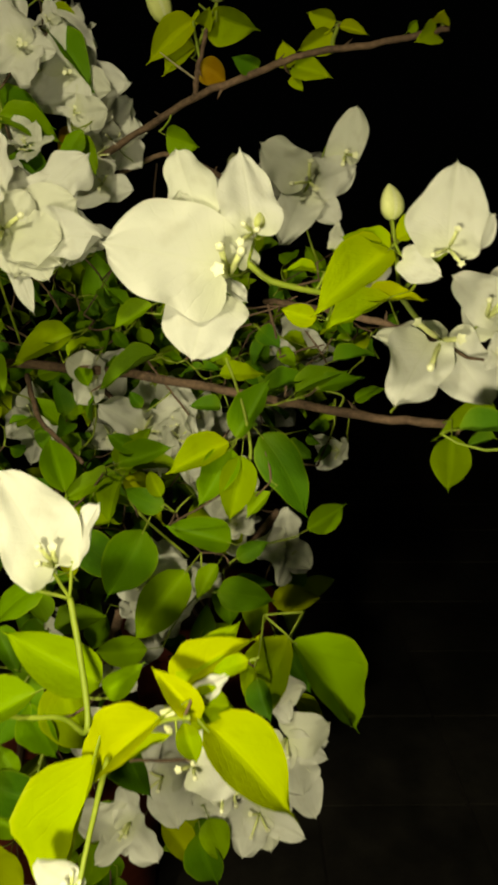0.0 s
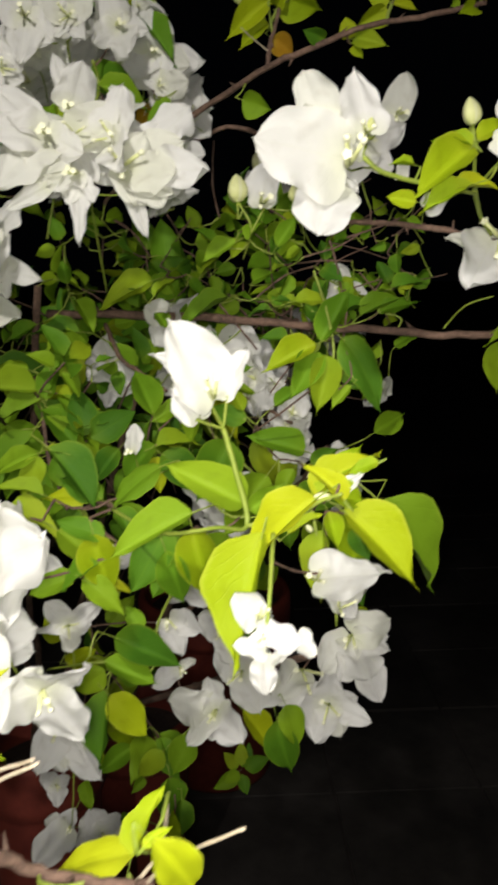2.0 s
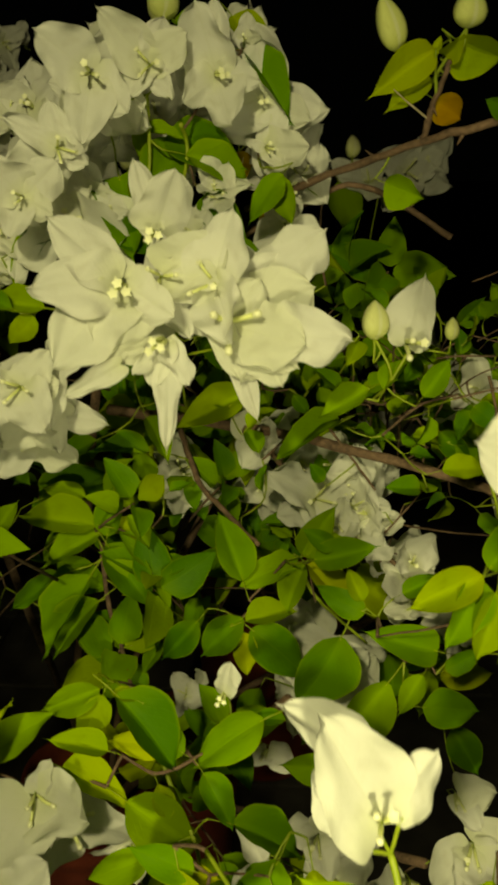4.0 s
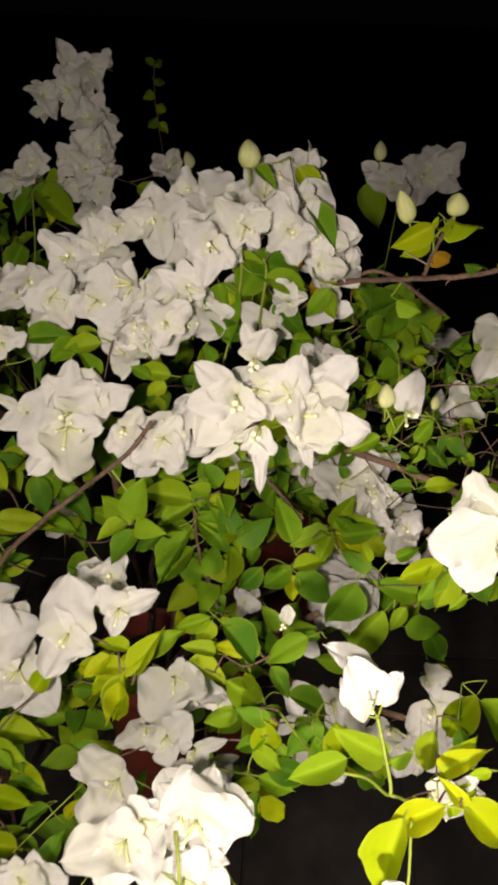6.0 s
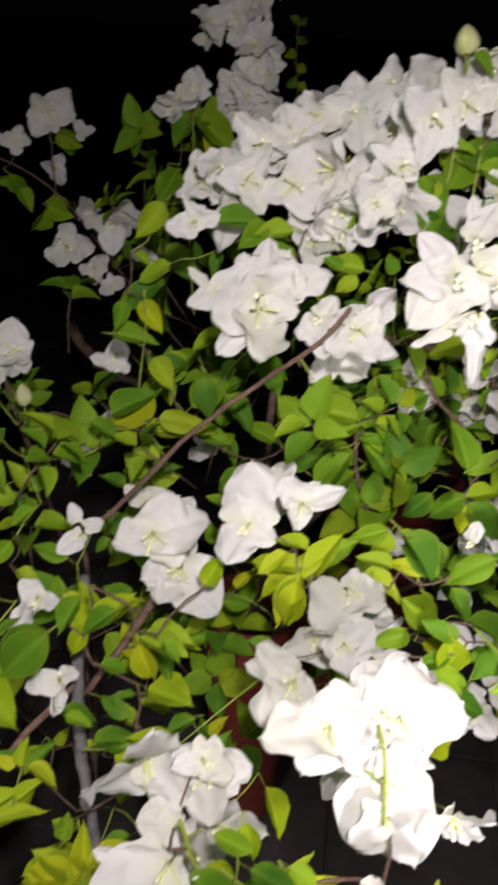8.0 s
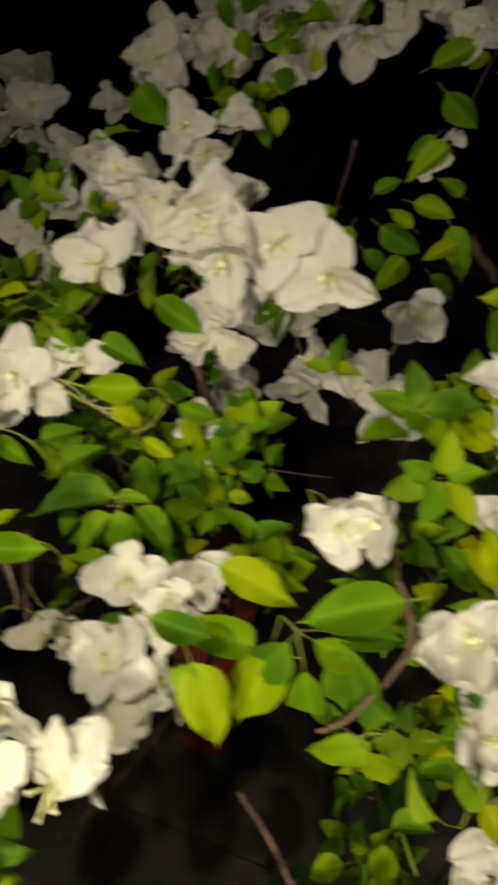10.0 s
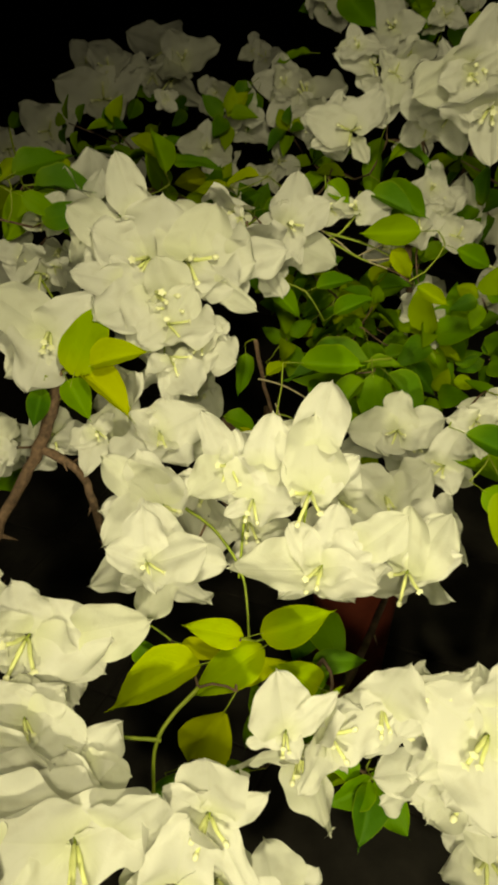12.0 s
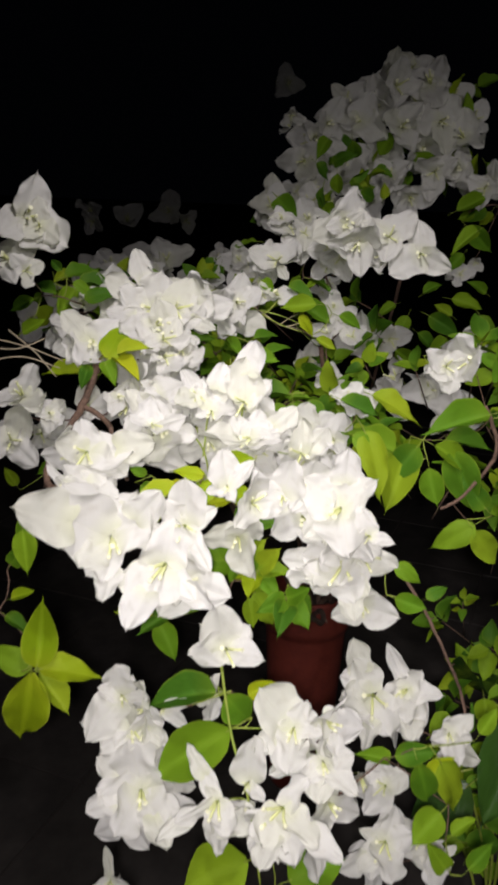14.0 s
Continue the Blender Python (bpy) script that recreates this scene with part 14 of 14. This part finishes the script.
leaf(back_bush, -1.5839, 0.7434, 0.7768, 43, 48, -11, 0.0299, 0.0194, 0)
leaf(back_bush, -1.4321, 0.8677, 0.8262, -73, -37, 169, 0.0288, 0.0187, 0)
leaf(back_bush, -1.4360, 0.8538, 0.7963, -25, 52, -126, 0.0352, 0.0229, 0)
leaf(back_bush, -1.4842, 0.8313, 0.8134, -30, -25, 173, 0.0251, 0.0163, 0)
leaf(back_bush, -1.4140, 0.8907, 0.8630, -64, 49, -105, 0.0313, 0.0203, 0)
leaf(back_bush, -1.3978, 0.8941, 0.8478, -63, -40, -141, 0.0284, 0.0185, 0)
leaf(back_bush, -1.6130, 0.7435, 0.8306, 24, 33, 15, 0.0326, 0.0212, 0)
leaf(back_bush, -1.5516, 0.8010, 0.8542, 59, -25, 42, 0.0180, 0.0117, 0)
leaf(back_bush, -1.3311, 0.9287, 0.8548, 58, 58, 8, 0.0299, 0.0195, 0)
leaf(back_bush, -1.4320, 0.8180, 0.7129, 62, -63, 29, 0.0317, 0.0206, 0)
leaf(back_bush, -1.4900, 0.7829, 0.7165, -86, -58, -163, 0.0270, 0.0176, 0)
leaf(near_bush, -0.8538, 0.0003, 0.7439, 95, -53, 40, 0.0291, 0.0181, 0)
leaf(near_bush, -0.8526, 0.0013, 0.7448, 73, 41, -19, 0.0291, 0.0180, 0)
leaf(near_bush, -0.8523, 0.0005, 0.7431, 15, 37, -80, 0.0281, 0.0174, 0)
leaf(near_bush, -0.8534, -0.0006, 0.7418, -29, 7, -180, 0.0263, 0.0163, 1)
leaf(near_bush, -0.8510, 0.0000, 0.7414, -21, 14, -121, 0.0265, 0.0165, 0)
leaf(near_bush, -0.8263, -0.0018, 0.7229, -7, -47, 155, 0.0268, 0.0166, 0)
leaf(near_bush, -0.8251, -0.0009, 0.7238, 57, 54, -34, 0.0242, 0.0150, 0)
leaf(near_bush, -0.8238, -0.0015, 0.7222, -21, 31, -136, 0.0307, 0.0190, 0)
leaf(near_bush, -0.8262, -0.0032, 0.7204, -20, -15, -160, 0.0309, 0.0191, 0)
leaf(near_bush, -0.8839, 0.0012, 0.7686, 115, 50, 16, 0.0339, 0.0210, 0)
leaf(near_bush, -0.8821, -0.0070, 0.7510, 101, -29, 25, 0.0256, 0.0159, 0)
leaf(near_bush, -0.8768, 0.0068, 0.7741, -66, -27, -145, 0.0233, 0.0144, 0)
leaf(near_bush, -0.8786, 0.0071, 0.7763, -22, 52, -124, 0.0256, 0.0158, 0)
twig(near_bush, 1.0, [(-0.8599, 0.0018, 0.8001), (-0.8664, 0.0099, 0.7722), (-0.8541, 0.0026, 0.7439)], "twig", 1)
twig(near_bush, 1.0, [(-0.8541, 0.0026, 0.7439), (-0.8403, 0.0003, 0.7306), (-0.8263, 0.0000, 0.7220)], "twig", 1)
twig(near_bush, 0.6, [(-0.9636, 0.2464, 0.9364), (-0.9462, 0.2549, 0.9237), (-0.9254, 0.2527, 0.9139), (-0.9039, 0.2484, 0.9200)], "twig", 3)
twig(near_bush, 0.5, [(-0.9294, 0.2529, 0.9154), (-0.9150, 0.2504, 0.9255), (-0.9084, 0.2541, 0.9294)], "twig", 3)
twig(near_bush, 0.5, [(-0.9254, 0.2527, 0.9139), (-0.9148, 0.2483, 0.9137), (-0.9051, 0.2438, 0.9138)], "twig", 3)
twig(near_bush, 0.6, [(-0.9619, 0.1556, 0.8605), (-0.9461, 0.1584, 0.8581), (-0.9253, 0.1493, 0.8581)], "twig", 3)
twig(near_bush, 1.4, [(-0.9750, 0.1803, 0.8752), (-0.9624, 0.1739, 0.8356), (-0.9456, 0.1694, 0.7867)], "twig", 1)
twig(near_bush, 0.5, [(-0.9563, 0.1735, 0.8333), (-0.9404, 0.1596, 0.8168), (-0.9295, 0.1453, 0.8158)], "twig", 3)
leaf(near_bush, -0.9429, 0.2206, 0.7761, 45, 16, -40, 0.0217, 0.0143, 0)
leaf(near_bush, -0.9404, 0.2199, 0.7749, -46, -4, 161, 0.0197, 0.0130, 0)
leaf(near_bush, -0.9286, 0.2502, 0.8014, 6, -47, 155, 0.0268, 0.0177, 0)
leaf(near_bush, -0.9265, 0.2503, 0.8010, -76, 40, -149, 0.0247, 0.0163, 0)
leaf(near_bush, -0.9033, 0.2306, 0.7779, -69, -42, -175, 0.0216, 0.0143, 0)
leaf(near_bush, -0.9060, 0.2266, 0.7746, -75, 42, -165, 0.0217, 0.0143, 0)
leaf(near_bush, -0.9206, 0.2091, 0.7617, -77, -24, 144, 0.0257, 0.0170, 0)
leaf(near_bush, -0.9054, 0.2573, 0.8044, 10, 52, -131, 0.0267, 0.0176, 0)
leaf(near_bush, -0.9476, 0.2530, 0.8088, -16, -4, 179, 0.0232, 0.0153, 0)
leaf(near_bush, -1.2018, 0.3469, 0.8544, 39, 53, 17, 0.0319, 0.0223, 0)
leaf(near_bush, -1.1641, 0.3662, 0.8473, 24, -2, 59, 0.0391, 0.0235, 0)
leaf(near_bush, -1.1701, 0.3939, 0.8976, 46, 44, 37, 0.0359, 0.0215, 0)
leaf(near_bush, -1.1600, 0.3982, 0.8950, 93, -30, 43, 0.0353, 0.0194, 0)
leaf(near_bush, -1.1533, 0.4030, 0.8970, -8, 69, -34, 0.0480, 0.0192, 1)
leaf(near_bush, -1.1413, 0.4030, 0.8856, -65, 46, -78, 0.0333, 0.0183, 0)
leaf(near_bush, -1.1213, 0.4077, 0.8764, 9, 45, -47, 0.0252, 0.0139, 0)
leaf(near_bush, -1.0978, 0.4197, 0.8786, 31, 55, -13, 0.0275, 0.0137, 0)
leaf(near_bush, -1.2267, 0.3582, 0.8995, -7, 40, -94, 0.0425, 0.0212, 2)
leaf(near_bush, -1.2294, 0.3589, 0.9040, 29, -38, 108, 0.0373, 0.0186, 0)
leaf(near_bush, -1.1613, 0.3988, 0.8973, -97, 12, -126, 0.0295, 0.0147, 0)
leaf(near_bush, -1.1517, 0.3885, 0.8705, -44, 46, -62, 0.0297, 0.0119, 0)
leaf(near_bush, -1.0724, 0.4290, 0.8767, -5, 39, -51, 0.0302, 0.0151, 0)
leaf(near_bush, -1.1746, 0.4055, 0.9242, 59, -51, 109, 0.0280, 0.0196, 0)
leaf(near_bush, -1.1699, 0.4070, 0.9219, 62, 41, -21, 0.0246, 0.0148, 0)
leaf(near_bush, -1.2740, 0.3202, 0.8989, -84, -42, 168, 0.0383, 0.0230, 0)
leaf(near_bush, -1.1037, 0.4119, 0.8697, -42, 6, 178, 0.0191, 0.0115, 0)
leaf(near_bush, -1.0859, 0.4157, 0.8632, -77, 46, -141, 0.0212, 0.0127, 0)
leaf(near_bush, -1.1388, 0.3841, 0.8526, 101, 59, 24, 0.0216, 0.0130, 0)
leaf(near_bush, -1.1982, 0.3849, 0.9123, 31, 79, 19, 0.0232, 0.0139, 0)
leaf(near_bush, -1.2142, 0.3726, 0.9091, 4, -42, 49, 0.0292, 0.0175, 0)
leaf(near_bush, -1.2698, 0.3361, 0.9192, -68, -68, -146, 0.0175, 0.0105, 0)
twig(near_bush, 0.9, [(-1.0379, 0.4186, 0.8584), (-1.1097, 0.4189, 0.8649), (-1.1649, 0.4045, 0.8884), (-1.2254, 0.3686, 0.8923), (-1.2651, 0.3216, 0.8893)], "twig", 1)
twig(near_bush, 0.8, [(-1.1649, 0.4045, 0.8884), (-1.1770, 0.4077, 0.9068), (-1.1860, 0.4374, 0.9259)], "twig", 1)
twig(near_bush, 0.8, [(-1.1961, 0.3881, 0.8922), (-1.1846, 0.3701, 0.8723), (-1.1610, 0.3311, 0.8529)], "twig", 1)
c = cluster(near_bush, -0.9506, -0.1132, 0.8438, 86, -3, 48, 0.0088)
bract(c, -0.9524, -0.1123, 0.8430, 40, -15, 82, 0.0217, 0.0198)
bract(c, -0.9510, -0.1115, 0.8428, 30, 21, -21, 0.0194, 0.0199)
bract(c, -0.9503, -0.1119, 0.8419, -22, 45, -91, 0.0252, 0.0246)
bract(c, -0.9514, -0.1130, 0.8420, -22, -11, -171, 0.0164, 0.0153)
bract(c, -0.9522, -0.1131, 0.8427, 23, -27, 134, 0.0230, 0.0220)
bract(c, -0.9550, -0.1081, 0.8378, 44, -10, 23, 0.0174, 0.0173)
bract(c, -0.9538, -0.1081, 0.8371, 0, 61, -49, 0.0182, 0.0174)
bract(c, -0.9540, -0.1089, 0.8366, -34, 3, -106, 0.0135, 0.0113)
bract(c, -0.9555, -0.1094, 0.8377, 42, -42, 95, 0.0203, 0.0177)
c = cluster(near_bush, -0.9231, -0.1132, 0.8289, 89, -1, 35, 0.0067)
bract(c, -0.9235, -0.1115, 0.8280, 42, 12, -16, 0.0208, 0.0207)
bract(c, -0.9229, -0.1120, 0.8273, -3, 54, -77, 0.0180, 0.0180)
bract(c, -0.9243, -0.1123, 0.8277, 56, -37, 54, 0.0119, 0.0098)
bract(c, -0.9237, -0.1128, 0.8270, -25, -15, -161, 0.0129, 0.0119)
bract(c, -0.9264, -0.1086, 0.8224, 74, 19, 34, 0.0111, 0.0092)
bract(c, -0.9259, -0.1082, 0.8221, 24, 20, -32, 0.0145, 0.0123)
leaf(front_bush, -0.2104, 0.5983, 0.6304, 36, -17, 46, 0.0315, 0.0189, 1)
leaf(front_bush, -0.2089, 0.5986, 0.6301, 26, 61, 2, 0.0313, 0.0188, 0)
leaf(front_bush, -0.1987, 0.6042, 0.6345, 40, 66, 0, 0.0373, 0.0243, 0)
leaf(front_bush, -0.1743, 0.6077, 0.6309, 32, -57, 123, 0.0380, 0.0228, 0)
leaf(front_bush, -0.1697, 0.6135, 0.6384, -90, 18, -166, 0.0497, 0.0298, 1)
leaf(front_bush, -0.1983, 0.5990, 0.6264, -84, 0, -141, 0.0497, 0.0174, 1)
leaf(front_bush, -0.2076, 0.5949, 0.6240, -56, -29, -164, 0.0306, 0.0184, 0)
leaf(front_bush, -0.1535, 0.5955, 0.6064, -32, -44, 138, 0.0369, 0.0185, 0)
leaf(front_bush, -0.1413, 0.6021, 0.6127, -11, -28, -174, 0.0419, 0.0251, 0)
leaf(front_bush, -0.1312, 0.6017, 0.6096, -41, 37, -176, 0.0391, 0.0235, 0)
leaf(front_bush, -0.1288, 0.6046, 0.6133, -63, 23, -126, 0.0378, 0.0227, 0)
leaf(front_bush, -0.1190, 0.5834, 0.5816, -79, -5, -151, 0.0408, 0.0286, 0)
leaf(front_bush, -0.1077, 0.5729, 0.5660, -68, -16, -157, 0.0298, 0.0179, 0)
leaf(front_bush, -0.1242, 0.5551, 0.5471, 112, 19, 8, 0.0355, 0.0213, 1)
leaf(front_bush, -0.1242, 0.5537, 0.5455, -13, -29, -177, 0.0292, 0.0175, 1)
leaf(front_bush, -0.1096, 0.5531, 0.5422, -101, 15, -179, 0.0388, 0.0233, 1)
leaf(front_bush, -0.1956, 0.5727, 0.5884, -28, 28, -175, 0.0262, 0.0131, 0)
leaf(front_bush, -0.1654, 0.6269, 0.6588, 15, 69, -57, 0.0266, 0.0160, 0)
leaf(front_bush, -0.2155, 0.6264, 0.6788, 107, 63, 7, 0.0316, 0.0190, 1)
leaf(front_bush, -0.1810, 0.6347, 0.6782, -51, -30, 131, 0.0298, 0.0179, 0)
leaf(front_bush, -0.1609, 0.6423, 0.6846, -17, 49, -53, 0.0361, 0.0181, 0)
leaf(front_bush, -0.2211, 0.6349, 0.6972, 86, -25, 6, 0.0314, 0.0188, 1)
leaf(front_bush, -0.2164, 0.6381, 0.7009, 61, 40, -53, 0.0362, 0.0217, 1)
leaf(front_bush, -0.1767, 0.6497, 0.7046, 82, 40, -4, 0.0345, 0.0207, 0)
leaf(front_bush, -0.1513, 0.5614, 0.5606, 17, -9, 178, 0.0326, 0.0196, 0)
leaf(front_bush, -0.1428, 0.5816, 0.5843, -16, -43, 166, 0.0188, 0.0094, 0)
c = cluster(front_bush, -0.1798, 0.5626, 0.5412, 96, 13, 24, 0.0102)
bract(c, -0.1793, 0.5644, 0.5407, 51, 36, -37, 0.0227, 0.0217)
bract(c, -0.1808, 0.5645, 0.5409, 61, -22, 24, 0.0243, 0.0232)
bract(c, -0.1796, 0.5633, 0.5394, -30, 16, -154, 0.0233, 0.0213)
bract(c, -0.1812, 0.5634, 0.5402, 16, -39, 115, 0.0256, 0.0233)
bract(c, -0.1817, 0.5686, 0.5349, -41, -33, -171, 0.0169, 0.0136)
bract(c, -0.1827, 0.5696, 0.5362, 35, -30, 62, 0.0231, 0.0220)
c = cluster(front_bush, -0.2131, 0.5611, 0.5503, 89, -11, 3, 0.0076)
bract(c, -0.2132, 0.5629, 0.5498, 62, 18, -19, 0.0169, 0.0167)
bract(c, -0.2144, 0.5626, 0.5495, 36, -34, 66, 0.0183, 0.0182)
bract(c, -0.2134, 0.5619, 0.5483, -48, 16, -179, 0.0195, 0.0184)
bract(c, -0.2155, 0.5672, 0.5443, -43, -39, -177, 0.0133, 0.0115)
c = cluster(front_bush, -0.2230, 0.5817, 0.5801, 92, 4, 28, 0.0065)
bract(c, -0.2229, 0.5835, 0.5791, 22, 35, -53, 0.0129, 0.0130)
bract(c, -0.2242, 0.5832, 0.5795, 57, -42, 52, 0.0169, 0.0160)
bract(c, -0.2233, 0.5826, 0.5783, -46, -10, -151, 0.0183, 0.0176)
bract(c, -0.2246, 0.5883, 0.5746, -24, 45, -145, 0.0121, 0.0097)
bract(c, -0.2254, 0.5881, 0.5746, -28, -38, 177, 0.0118, 0.0117)
twig(front_bush, 1.0, [(-0.2029, 0.6671, 0.7551), (-0.1934, 0.6465, 0.6838), (-0.2009, 0.6124, 0.6292), (-0.1947, 0.5863, 0.5721)], "twig", 1)
twig(front_bush, 0.9, [(-0.1934, 0.6465, 0.6838), (-0.1563, 0.6263, 0.6354), (-0.1300, 0.6114, 0.6057), (-0.1165, 0.5887, 0.5716), (-0.1121, 0.5620, 0.5376)], "twig", 1)
twig(near_bush, 0.6, [(-1.1141, -0.0096, 0.9239), (-1.0865, 0.0098, 0.9147), (-1.0602, 0.0255, 0.9015)], "twig", 3)
twig(near_bush, 0.6, [(-1.1126, -0.0136, 0.9032), (-1.0899, 0.0053, 0.9063), (-1.0626, 0.0223, 0.8955)], "twig", 3)
twig(near_bush, 0.6, [(-1.1012, 0.0021, 0.9300), (-1.0823, 0.0121, 0.9111), (-1.0639, 0.0192, 0.8875)], "twig", 3)
twig(near_bush, 0.6, [(-1.1136, -0.0112, 0.9155), (-1.0943, 0.0036, 0.9134), (-1.0750, 0.0200, 0.9220)], "twig", 3)
leaf(far_bush, -0.3665, 1.4736, 1.2430, 55, -55, 38, 0.0179, 0.0126, 0)
leaf(far_bush, -0.3656, 1.4737, 1.2413, 111, 59, 54, 0.0184, 0.0129, 0)
leaf(far_bush, -0.3654, 1.4724, 1.2190, -135, 54, 149, 0.0213, 0.0149, 0)
leaf(far_bush, -0.3682, 1.4703, 1.1964, -60, -58, -176, 0.0232, 0.0163, 0)
leaf(far_bush, -0.3640, 1.4691, 1.1764, -115, 54, -179, 0.0233, 0.0163, 0)
leaf(far_bush, -0.3617, 1.4673, 1.1552, -122, -43, -148, 0.0246, 0.0172, 0)
leaf(far_bush, -0.3596, 1.4665, 1.1460, -65, 41, -146, 0.0225, 0.0158, 0)
twig(far_bush, 1.0, [(-0.3656, 1.4741, 1.2501), (-0.3662, 1.4706, 1.1964), (-0.3582, 1.4556, 1.1379), (-0.3379, 1.4065, 1.0647)], "twig", 1)
leaf(near_bush, -0.8790, 0.0423, 0.7829, -42, -13, -177, 0.0261, 0.0162, 0)
leaf(near_bush, -0.8775, 0.0440, 0.7847, -6, 14, -135, 0.0310, 0.0192, 0)
leaf(near_bush, -0.8713, 0.0142, 0.7458, -20, 5, 173, 0.0279, 0.0173, 0)
leaf(near_bush, -0.8678, 0.0142, 0.7445, -40, 17, -114, 0.0226, 0.0140, 0)
leaf(near_bush, -0.8704, 0.0172, 0.7488, -5, 28, -63, 0.0186, 0.0115, 0)
leaf(near_bush, -0.8818, 0.0233, 0.7605, -51, -42, -164, 0.0170, 0.0105, 0)


# ---- trunks that carry the twigs, and the leaves inside the bushes ----
def trunks(owner, foot, ends, r):
    for k, e in enumerate(ends):
        a, b = Vector(foot), Vector(e)
        mid = a.lerp(b, 0.5) + Vector((0.03 * math.sin(k * 2.1), 0.05, 0.04 * math.cos(k)))
        twig(owner, r, [a + Vector((0.02 * math.cos(k), 0.02 * math.sin(k), 0)), a.lerp(mid, 0.6) + Vector((0, 0.02, 0.02)), mid, b], "branch")


trunks(front_bush, (-0.310, 0.882, 0.36), [(-0.140, 0.616, 0.932), (0.028, 0.588, 0.890), (-0.210, 0.588, 1.030), (-0.280, 0.560, 0.960), (-0.084, 0.504, 0.848), (0.000, 0.462, 0.764)], 4)
trunks(side_bush, (-0.588, 0.840, 0.000), [(-0.462, 0.560, 0.750), (-0.588, 0.672, 0.890), (-0.504, 0.420, 0.680)], 3.6)
trunks(near_bush, (-0.988, 0.633, 0.302), [(-1.039, 0.388, 0.820), (-0.931, 0.428, 0.862), (-1.005, 0.195, 0.792), (-0.831, 0.283, 0.680), (-0.866, 0.083, 0.680)], 4)
trunks(far_bush, (-0.084, 1.470, 0.302), [(-0.280, 1.008, 0.890), (0.000, 1.050, 0.960)], 3.6)
trunks(back_bush, (-1.207, 1.581, 0.000), [(-0.958, 1.087, 0.890), (-1.283, 0.968, 0.750), (-1.460, 1.048, 0.750)], 4.5)


def leaf_spots(owner, deep, top=1.05):
    """Where the counted leaves of a bush are."""
    spots = [tuple(FOOT[o.name].translation) for o in owner.children if o.name.startswith("leaf")]
    return [s for s in spots if s[0] < 0.014 and s[1] > deep and s[2] < top]


foliage(front_bush, leaf_spots(front_bush, 0.36), 280, 0.034, 3)
foliage(side_bush, leaf_spots(side_bush, 0.30, 0.93), 300, 0.045, 4)
foliage(near_bush, leaf_spots(near_bush, 0.16, 0.90), 330, 0.042, 5)
foliage(far_bush, leaf_spots(far_bush, 0.36), 60, 0.05, 6)
for n, bush in enumerate((front_bush, side_bush, near_bush, far_bush, back_bush)):
    brushwood(bush, 0.10, 20 + n)
